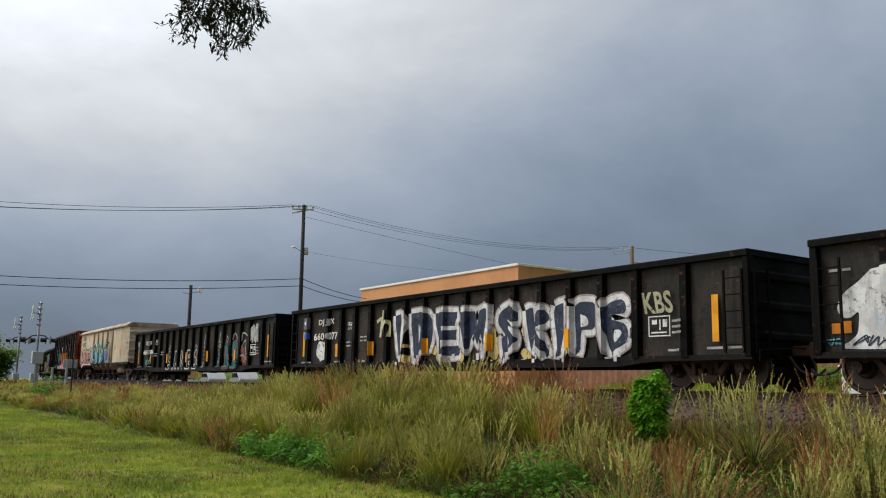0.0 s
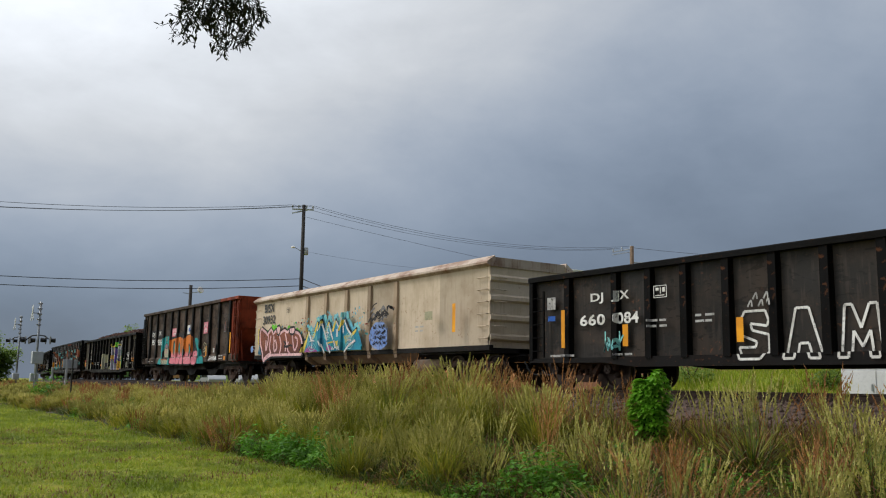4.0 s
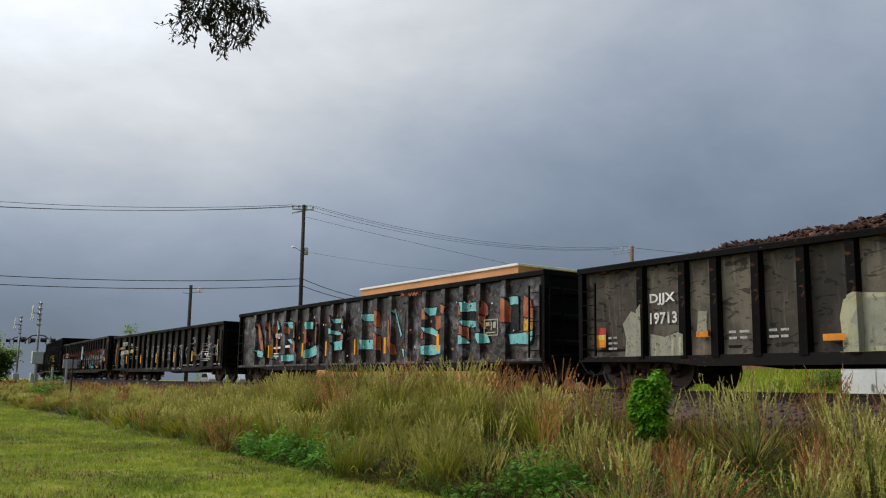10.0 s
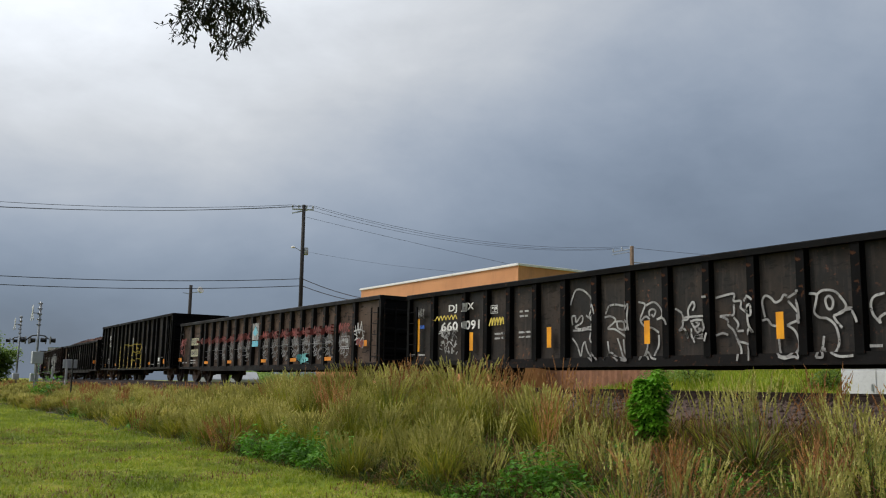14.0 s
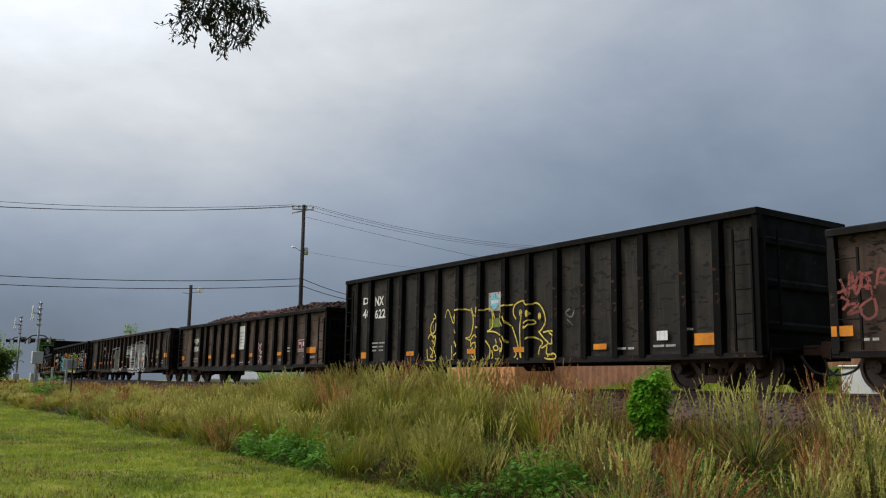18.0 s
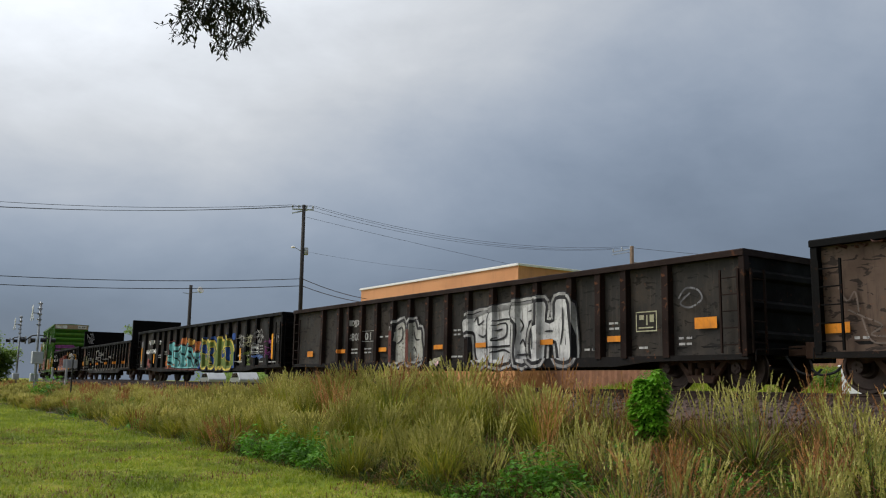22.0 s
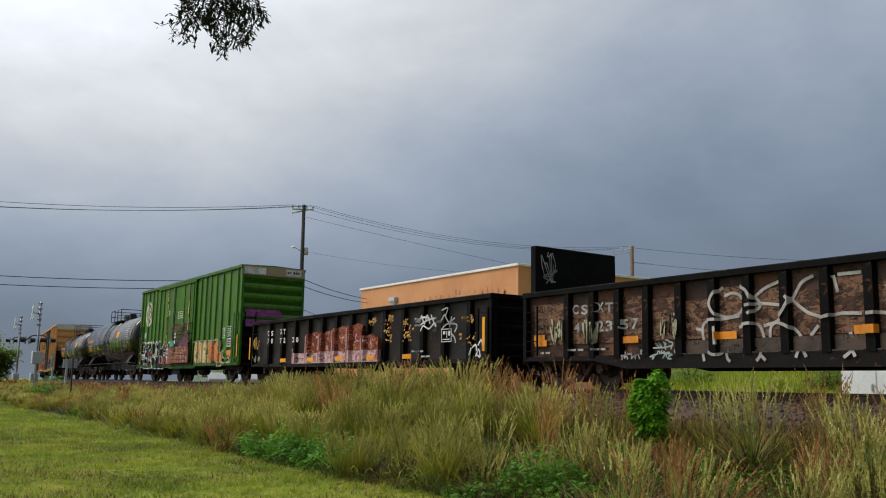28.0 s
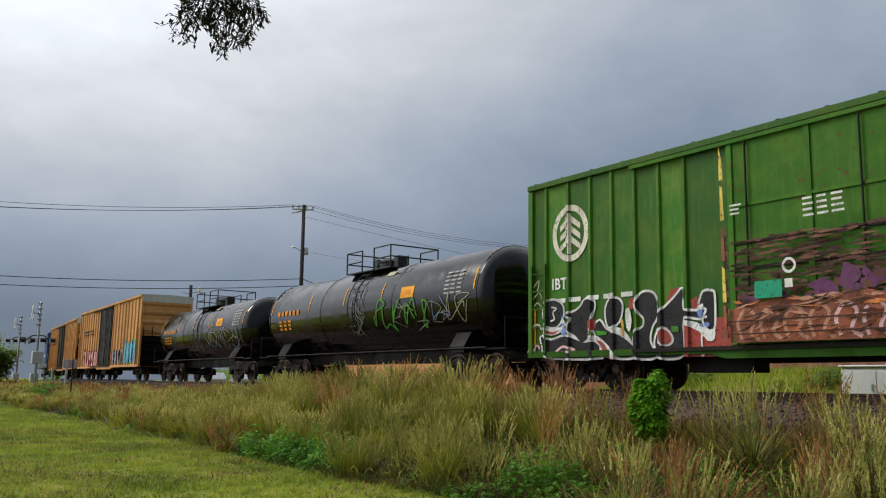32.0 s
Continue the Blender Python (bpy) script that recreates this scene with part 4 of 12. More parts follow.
def gondola(label, front, rear, high, posts, panel, post_mat, dents=0.02, sill=(0.50, 0.72), bays=True, end_mat=None, load=None, ladders="fr"):
    """An open gondola car. posts: places from the rear end. Returns the car, and the sheet for its paint."""
    length = front - rear
    car = thing("gondola_car", label, "gondola car", "cars of the train")
    h = length / 2
    low, over = sill
    chord = high - 0.13
    py = -(HALF - 0.14)
    edges = [0.0] + list(posts) + [length]
    edges = sorted(set(round(e, 3) for e in edges))
    for i, (a, b) in enumerate(zip(edges, edges[1:])):
        if b - a > 0.15:
            part("side_panel", dented(a - h, b - h, over - 0.05, chord + 0.02, py, dents, i + front, 6, 6), panel, car, smooth=True)
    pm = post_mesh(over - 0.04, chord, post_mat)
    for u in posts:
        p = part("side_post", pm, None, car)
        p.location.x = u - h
    bm = bmesh.new()
    box(bm, -h, h, 1.36, 1.46, over - 0.1, chord)
    part("far_side", bm, panel, car)
    for y0, y1 in ((-1.52, -1.34), (1.34, 1.52)):
        bm = bmesh.new()
        prism(bm, [(y0, chord), (y1, chord), (y1, high - 0.02), (y1 - 0.02, high), (y0 + 0.02, high), (y0, high - 0.02)], -h, h, "x")
        part("top_chord", bm, post_mat, car)
    for sgn in (-1, 1):
        bm = bmesh.new()
        box(bm, *sorted((sgn * h, sgn * (h - 0.12))), -1.34, 1.34, chord, high)
        part("end_chord", bm, post_mat, car)
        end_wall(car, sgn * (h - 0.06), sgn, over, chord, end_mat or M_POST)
        add_coupler(car, sgn * h, sgn)
        bm = bmesh.new()
        box(bm, *sorted((sgn * h, sgn * (h - 0.14))), -1.49, -1.32, over - 0.05, chord)
        part("corner_post", bm, post_mat, car, bevel=0.01)
    # fish-belly side sill, deeper between the trucks
    for y0, y1 in ((-1.47, -1.33), (1.33, 1.47)):
        bm = bmesh.new()
        o = [(-h, over), (-h, over - 0.10), (-h + 2.5, over - 0.12), (-h + 3.5, low), (h - 3.5, low), (h - 2.5, over - 0.12), (h, over - 0.10), (h, over)]
        prism(bm, o[::-1], y0, y1)
        part("side_sill", bm, M_UNDER, car)
    bm = bmesh.new()
    box(bm, -h + 0.1, h - 0.1, -1.34, 1.34, over + 0.12, over + 0.18)
    part("floor", bm, M_UNDER, car)
    bm = bmesh.new()
    box(bm, -h + 0.3, h - 0.3, -0.22, 0.22, 0.66, over + 0.12)
    for k in range(7):
        x = -h + 3.4 + (length - 6.8) * k / 6
        box(bm, x - 0.06, x + 0.06, -1.33, 1.33, over - 0.04, over + 0.11)
    part("centre_sill", bm, M_UNDER, car)
    bm = bmesh.new()
    turned(bm, [(-0.5, 0.12), (-0.45, 0.19), (0.45, 0.19), (0.5, 0.12)], 12, "x")
    bmesh.ops.translate(bm, vec=(0.9, -0.62, 0.62), verts=bm.verts[:])
    part("air_reservoir", bm, M_UNDER, car, smooth=True)
    for sgn in (-1, 1):
        add_ladder(car, sgn * (h - 0.36), -1.50, over + 0.02, chord - 0.25, 5, post_mat)
        add_ladder(car, sgn * (h + 0.05), -1.15, over + 0.02, chord - 0.25, 4, post_mat, "y")
    add_trucks(car, -h + 1.45, h - 1.45)
    if load:
        heap(car, length, high, *load)
    TRAIN.append((car, front, rear))
    return car, Sheet(py, list(posts), 0.09, -HALF, -h, (over, -1.472))


def even(a, b, n):
    return [a + (b - a) * i / (n - 1) for i in range(n)]


LONG = [1.38, 2.93, 3.93, 4.9] + even(5.95, 17.6, 12) + [18.95]
SHORT = [1.92, 3.08, 3.88, 4.85, 5.82, 6.78, 7.74, 8.8, 9.75, 10.75, 11.7, 12.65, 13.45, 14.65]
def marks(sh, u, z, a, b, material=M_WHITE, size=0.40, gap=1.0):
    """Reporting marks: letters over numbers."""
    for top, low, x, l0, l1 in ((a[:2], b[:3], 0.0, -0.36, 0.46), (a[2:], b[3:], 0.80, 0.82, 1.48)):
        sh.word((top, 0.026, 1.05), u + x, u + x + 0.41, z + 0.49, z + 0.49 + size * 0.66, material)
        sh.word((low, 0.026, 1.05), u + l0, u + l1, z, z + size * 0.68, material)


def data_panel(sh, u, z, material=M_WHITE, k=1.0):
    """A boxed plate of small unreadable data."""
    keep = sh.alone("data_plate", "boxed plate of small print")
    for a, b, c, d in ((0, 0.6, 0, 0.025), (0, 0.6, 0.415, 0.44), (0, 0.025, 0, 0.44), (0.575, 0.6, 0, 0.44), (0.10, 0.24, 0.26, 0.36), (0.30, 0.34, 0.14, 0.36), (0.40, 0.52, 0.20, 0.36), (0.08, 0.5, 0.07, 0.10)):
        sh.rect(u + a * k, u + b * k, z + c * k, z + d * k, material)
    sh.cur = keep


def reflectors(sh, us, z, w, h, material=M_REFL):
    for u in us:
        sh.rect(u - w / 2, u + w / 2, z, z + h, material)


def small_print(sh, places, seed):
    for i, (u, z, w, rows) in enumerate(places):
        sh.bars(u, u + w, z, z + 0.12 * rows, rows, M_SMALLW, seed + i)


BLACK_LABEL = "black steel gondola car with %s"


def car_lead():
    car, sh = gondola(BLACK_LABEL % "a large white sprayed shape", 12.5, -8.0, 2.74, LONG, M_BLACK, M_POST)
    blob = [(1.06, 2.12), (0.82, 1.92), (0.60, 1.78), (0.46, 1.62), (0.42, 1.45), (0.52, 1.32), (0.66, 1.31), (0.80, 1.40), (0.80, 1.22), (0.76, 1.02), (0.62, 0.90), (0.50, 0.78), (1.6, 0.75), (3.3, 0.74), (3.1, 0.95), (2.75, 1.05), (2.7, 1.3), (2.95, 1.35), (3.15, 1.5), (3.05, 1.75), (2.7, 1.95), (2.2, 2.1), (1.6, 2.17)]
    blob = curve_through(blob + blob[:1], 3)[:-1]
    sh.poly([(1.8 + (u - 1.8) * 1.05, 1.45 + (z - 1.45) * 1.07) for u, z in blob], P_BLACK)
    sh.poly(blob, P_WHITE)
    sh.splats(1.0, 2.8, 1.0, 1.9, [P_PALEGREY], 9, 8, 0.2)
    sh.disc(1.5, 1.62, 0.12, 0.16, P_NAVY, 14, 0.1, 3)
    sh.disc(2.2, 1.62, 0.12, 0.16, P_NAVY, 14, 0.1, 4)
    sh.rect(0.30, 0.67, 1.04, 1.25, M_REFL)
    sh.scrawl(0.22, 0.48, 0.84, 0.96, P_SKY, 6, 2, 0.04)
    sh.scrawl(0.7, 2.4, 0.80, 1.0, P_NAVY, 5, 6, 0.025)
    small_print(sh, [(0.3, 2.1, 0.5, 1)], 4)
    sh.done("graffiti", car, "white sprayed shape")


P_GREYW = M_GREYW
P_STRAWY = spray("pale_straw_yellow", (0.62, 0.44, 0.13), (0.66, 0.50, 0.22), wear=0.3)
P_BONEL = spray("pale_bone", (0.62, 0.58, 0.36), (0.52, 0.48, 0.28), wear=0.3)
M_DKW = spray("dull_grey_badge", (0.16, 0.16, 0.17), (0.12, 0.12, 0.13))


def car_skips():
    car, sh = gondola(BLACK_LABEL % "tall navy and white graffiti", -9.3, -29.85, 2.75, LONG, M_BLACK, M_POST)
    letters = (("I", 7.62, 8.08, 0.72, 2.20), ("D", 8.52, 9.52, 0.70, 2.16), ("E", 9.82, 10.95, 0.70, 2.14), ("M", 11.18, 12.42, 0.70, 2.14), ("S", 12.80, 13.58, 0.72, 2.14), ("K", 13.90, 14.75, 0.75, 2.14), ("I", 14.98, 15.34, 0.75, 2.14), ("P", 15.66, 16.48, 0.80, 2.14), ("S", 16.76, 17.50, 0.80, 2.12))
    sh.begin("graffiti_halo", "gold sprays behind the letters")
    for i, (c, a, b, z0, z1) in enumerate(letters[:-1]):
        sh.splats(b - 0.05, b + 0.35, 0.75, 1.45, [P_STRAWY, P_YELW], 5, 7 + i, 0.19)

    def navy(shape):
        sh.begin("painted_letter", "navy sprayed letter with a white outline")
        sh.blob(shape, P_NAVY, ((0.36, P_PINKGREY), (0.27, P_WHITE)), 2)

    navy([(7.47, 2.16), (8.02, 2.17), (7.99, 1.63), (7.86, 1.13), (7.70, 0.91), (7.56, 1.53)])
    navy([(8.38, 2.18), (9.14, 2.18), (9.52, 1.97), (9.58, 1.55), (9.42, 1.08), (9.10, 1.06), (8.91, 0.83), (8.58, 0.83), (8.50, 1.36)])
    sh.poly(curve_through([(8.79, 1.84), (8.92, 1.83), (8.96, 1.65), (9.08, 1.79), (9.12, 1.62), (9.03, 1.21), (8.90, 1.09), (8.84, 1.28)], 2), P_WHITE)
    navy([(9.71, 2.11), (10.80, 2.09), (10.68, 1.77), (10.77, 1.59), (10.78, 1.20), (10.95, 1.07), (10.90, 0.86), (10.29, 0.87), (10.04, 0.85), (9.91, 1.35)])
    sh.poly(curve_through([(10.18, 1.71), (10.69, 1.70), (10.74, 1.58), (10.32, 1.60), (10.21, 1.56)], 2), P_WHITE)
    sh.poly(curve_through([(10.17, 1.31), (10.76, 1.30), (10.86, 1.14), (10.30, 1.14), (10.19, 1.05)], 2), P_WHITE)
    navy([(11.10, 2.04), (11.64, 2.06), (11.75, 1.67), (11.85, 2.07), (12.33, 2.08), (12.26, 1.50), (12.15, 0.93), (12.06, 0.80), (11.92, 1.42), (11.76, 1.13), (11.61, 1.43), (11.47, 1.29), (11.35, 1.01), (11.24, 1.35)])
    navy([(12.81, 1.99), (13.12, 2.11), (13.42, 2.05), (13.52, 1.76), (13.41, 1.67), (13.19, 1.77), (13.06, 1.73), (13.33, 1.44), (13.50, 1.24), (13.39, 1.06), (13.16, 0.93), (12.97, 0.72), (12.88, 0.96), (12.83, 1.26), (12.99, 1.36), (12.72, 1.62), (12.69, 1.82)])
    sh.poly(curve_through([(13.08, 1.31), (13.26, 1.25), (13.30, 1.11), (13.10, 1.00)], 2), P_WHITE)
    navy([(13.81, 1.95), (14.10, 2.00), (14.16, 1.64), (14.42, 1.91), (14.59, 1.89), (14.74, 1.70), (14.47, 1.53), (14.33, 1.46), (14.52, 1.19), (14.73, 0.78), (14.51, 0.92), (14.21, 1.15), (14.16, 1.32), (14.06, 0.91), (13.93, 1.28)])
    navy([(14.94, 1.98), (15.27, 2.06), (15.31, 1.86), (15.24, 1.33), (15.12, 0.90), (15.02, 0.77), (14.98, 1.23), (14.90, 1.67)])
    navy([(15.64, 1.94), (15.82, 2.03), (16.23, 2.00), (16.38, 1.83), (16.36, 1.52), (16.20, 1.36), (15.87, 1.36), (15.83, 1.09), (15.77, 0.83), (15.69, 0.94), (15.66, 1.30)])
    sh.poly(curve_through([(15.82, 1.74), (16.01, 1.68), (16.09, 1.54), (16.03, 1.46), (15.83, 1.44)], 2), P_WHITE)
    navy([(16.61, 1.84), (16.84, 1.97), (17.16, 2.00), (17.28, 1.86), (17.24, 1.69), (16.89, 1.67), (16.85, 1.56), (17.20, 1.47), (17.33, 1.30), (17.27, 1.03), (16.93, 0.89), (16.83, 0.83), (16.73, 1.00), (16.64, 1.31), (16.63, 1.56)])
    sh.poly(curve_through([(16.91, 1.32), (17.06, 1.33), (17.14, 1.25), (17.05, 1.14), (16.92, 1.05), (16.89, 1.16)], 2), P_WHITE)
    for i, u in enumerate((7.7, 8.75, 8.98, 10.15, 10.6, 11.75, 12.15, 13.0, 14.2, 15.3, 17.0)):
        sh.poly([(u, 0.62), (u + 0.09, 0.62), (u + 0.12, 0.92), (u - 0.03, 0.90)], P_WHITE)
    sh.begin("graffiti")
    sh.word(("KBS", 0.026, 1.05), 17.80, 18.60, 1.62, 2.10, P_BONE, slant=-0.12)
    for st in ([(6.36, 2.02), (6.62, 2.12), (6.95, 2.10)], [(6.66, 2.15), (6.62, 1.8), (6.58, 1.52)], [(6.95, 2.36), (6.90, 1.9), (6.84, 1.55)], [(6.90, 1.8), (7.05, 2.0), (7.18, 1.9), (7.16, 1.52)]):
        sh.ribbon(curve_through(st, 6), 0.11, P_BONEL)
    marks(sh, 2.17, 1.56, "DJJX", "660077", size=0.38)
    sh.disc(2.45, 1.18, 0.38, 0.36, P_WHITE, 22, 0.12, 4)
    sh.begin("badge", "grey badge with a blue diamond")
    sh.rect(0.92, 1.5, 1.98, 2.40, M_DKW)
    sh.poly([(1.0, 2.2), (1.21, 2.45), (1.42, 2.2), (1.21, 1.95)], P_BLUE)
    sh.rect(1.05, 1.4, 2.14, 2.26, P_WHITE)
    sh.rect(1.04, 1.5, 1.62, 1.86, P_BLUE)
    sh.begin("graffiti")
    sh.rect(0.93, 1.07, 1.0, 1.92, M_REFLY)
    reflectors(sh, (3.6, 6.1, 9.3, 12.4, 15.5), 0.95, 0.16, 0.45, M_REFLY)
    sh.rect(19.62, 19.78, 0.98, 1.92, M_REFLY)
    data_panel(sh, 17.95, 1.13)
    data_panel(sh, 4.42, 1.86, k=0.55)
    small_print(sh, [(18.6, 1.15, 0.4, 3), (4.35, 1.25, 0.6, 2), (5.3, 1.4, 0.5, 2), (5.2, 0.72, 0.5, 1), (18.5, 0.78, 0.5, 1), (0.9, 0.72, 0.9, 1), (19.5, 0.80, 1.0, 1), (3.5, 0.72, 0.6, 1)], 11)
    sh.done("graffiti", car, "navy letters outlined in white and gold, with lettering")


def car_same():
    car, sh = gondola(BLACK_LABEL % "outlined white letters and teal sprayed forms", -31.3, -51.7, 2.75, LONG, M_BLACK, M_POST)
    def chalk(a, b, line):
        sh.begin("painted_letter", "letter drawn as a chalky white outline")
        q = [(a + (b - a) * x, 0.62 + 0.92 * y) for x, y in line + line[:1]]
        for p0, p1 in zip(q, q[1:]):
            sh.ribbon([p0, p1], 0.05, M_WHITE)

    chalk(6.16, 6.82, [(0, 0.75), (0.2, 1), (0.9, 1), (1, 0.8), (0.95, 0.68), (0.4, 0.74), (0.45, 0.6), (1, 0.5), (1, 0.15), (0.8, 0), (0.1, 0), (0, 0.25), (0.55, 0.25), (0.6, 0.36), (0.1, 0.5)])
    chalk(7.18, 7.93, [(0, 0), (0.3, 1), (0.65, 1), (1, 0), (0.72, 0), (0.62, 0.3), (0.38, 0.3), (0.3, 0)])
    chalk(8.27, 9.02, [(0, 0), (0.12, 1), (0.3, 1), (0.5, 0.55), (0.72, 1), (0.9, 1), (1, 0), (0.78, 0), (0.72, 0.5), (0.52, 0.2), (0.32, 0.5), (0.25, 0)])
    chalk(9.34, 10.02, [(0, 0), (0, 1), (1, 1), (1, 0.75), (0.35, 0.75), (0.35, 0.6), (0.85, 0.6), (0.85, 0.4), (0.35, 0.4), (0.35, 0.25), (1, 0.25), (1, 0)])
    chalk(10.42, 11.02, [(0, 0), (0, 0.22), (0.35, 0.22), (0.35, 0.65), (0.05, 0.6), (0.05, 0.8), (0.4, 1), (0.7, 1), (0.7, 0.22), (1, 0.22), (1, 0)])
    sh.begin("graffiti")
    for u in (11.72, 13.72):
        sh.strokes([[(u + 0.30, 0.68), (u + 0.05, 0.75), (u + 0.10, 0.95), (u + 0.38, 0.72), (u + 0.2, 1.0)], [(u + 0.1, 1.05), (u + 0.35, 1.2), (u + 0.12, 1.25), (u + 0.3, 1.4)], [(u + 0.08, 1.45), (u + 0.35, 1.5), (u + 0.3, 1.7), (u + 0.1, 1.62), (u + 0.32, 1.55)], [(u + 0.05, 1.85), (u + 0.4, 1.8)], [(u + 0.12, 1.75), (u + 0.28, 2.28), (u + 0.34, 1.72)]], 0.05, P_GREYW)
    sh.strokes([[(10.55, 1.75), (10.75, 1.78)], [(10.65, 1.78), (10.64, 1.62)], [(10.95, 1.76), (10.85, 1.68), (10.95, 1.62)], [(11.05, 1.62), (11.15, 1.72), (11.22, 1.62), (11.1, 1.6)]], 0.035, P_GREYW)
    sh.strokes([[(6.4 + 0.12 * i, 1.62 + 0.14 * (i % 2)), (6.48 + 0.12 * i, 1.74 + 0.14 * (i % 2)), (6.5 + 0.12 * i, 1.62 + 0.14 * (i % 2))] for i in range(5)], 0.035, P_GREYW)
    teal_forms = ([(14.65, 1.72), (14.80, 1.74), (14.97, 1.61), (15.12, 1.69), (15.26, 1.68), (15.39, 1.59), (15.44, 1.23), (15.53, 0.94), (15.52, 0.59), (14.64, 0.60), (14.62, 0.96), (14.60, 1.33)],
                  [(14.30, 1.47), (14.45, 1.46), (14.42, 0.73), (14.30, 0.73)],
                  [(15.64, 1.75), (15.97, 1.81), (16.19, 1.71), (16.27, 1.31), (16.35, 1.02), (16.43, 0.91), (16.45, 0.61), (15.65, 0.62), (15.71, 1.05), (15.61, 1.22)])
    rt = random.Random(61)
    for shape in teal_forms:
        sh.begin("graffiti_piece", "teal sprayed form edged in red")
        sh.blob(shape, P_TEALW, (), 2)
        for p, q in zip(shape[::2], shape[1::2]):
            sh.ribbon(curve_through([(p[0] * 1.02 - q[0] * 0.02, p[1] + 0.03), ((p[0] + q[0]) / 2 + 0.03, (p[1] + q[1]) / 2), q], 3), 0.06, P_FADERED, True)
        lo, hi = min(p[0] for p in shape), max(p[0] for p in shape)
        for k in range(9):
            u, z = rt.uniform(lo, hi), rt.uniform(0.62, 1.55)
            w = min(rt.uniform(0.05, 0.2), (hi - lo) * 0.4)
            sh.poly([(u - w, z), (u, z - 0.012), (u + w, z + 0.008), (u + 0.2 * w, z + 0.02)], P_BLACK)
    sh.begin("graffiti_piece", "worn red sprayed form")
    sh.blob([(16.68, 1.45), (17.18, 1.50), (17.38, 1.04), (17.36, 0.78), (16.97, 0.79), (16.75, 1.12)], P_FADERED, (), 3)
    sh.splats(16.69, 17.38, 0.75, 1.55, [P_BLACK, P_RUST], 16, 31, 0.07)
    sh.strokes([[(14.79, 1.56), (14.85, 1.26), (14.80, 0.96)],
                [(15.08, 1.55), (15.03, 1.31), (15.16, 1.07)],
                [(15.28, 1.36), (15.23, 0.95), (15.28, 0.65)],
                [(15.83, 1.56), (15.88, 1.27), (15.83, 0.93)],
                [(16.06, 1.54), (16.10, 1.20), (16.06, 0.98)],
                [(15.93, 0.92), (16.18, 0.86), (16.30, 0.69)],
                [(14.72, 0.78), (14.97, 0.69), (15.42, 0.71)]], 0.05, P_RUST)
    sh.strokes([[(16.83, 2.13), (16.78, 1.97), (16.78, 1.77)],
                [(16.83, 2.10), (17.10, 2.09), (17.38, 1.97)],
                [(16.77, 1.50), (17.02, 1.70), (17.22, 1.77), (17.23, 1.42), (17.37, 0.93)],
                [(16.66, 1.12), (16.93, 1.16), (17.38, 0.96)],
                [(15.71, 1.83), (15.79, 2.05), (15.99, 2.12), (16.18, 1.99), (16.20, 1.79)],
                [(14.92, 2.07), (15.13, 1.93), (15.05, 1.76), (14.88, 1.92)]], 0.055, P_GREYW)
    sh.begin("graffiti")
    sh.scrawl(17.8, 18.6, 1.65, 2.45, P_WHITE, 9, 5, 0.08, 7)
    marks(sh, 2.17, 1.45, "DJJX", "660084", size=0.38)
    sh.rect(0.66, 0.96, 1.9, 2.2, M_GREYW)
    sh.rect(0.68, 0.95, 1.62, 1.74, P_BLUE)
    sh.rect(1.32, 1.44, 0.95, 1.85, M_REFLY)
    reflectors(sh, (3.25, 6.25, 9.4, 12.5, 16.0), 0.95, 0.16, 0.48, M_REFLY)
    sh.rect(19.58, 19.72, 1.03, 1.93, M_REFLY)
    data_panel(sh, 17.8, 1.15)
    data_panel(sh, 4.1, 1.95, k=0.6)
    sh.scrawl(2.4, 3.2, 0.8, 1.3, P_AQUA, 15, 3, 0.04)
    small_print(sh, [(4.0, 1.3, 0.5, 2), (5.2, 1.35, 0.5, 2), (18.35, 1.15, 0.4, 3), (0.8, 0.72, 0.9, 1), (3.0, 0.72, 0.5, 1), (19.4, 0.8, 0.8, 1)], 21)
    sh.done("graffiti", car, "white outlined letters and teal forms, with lettering")


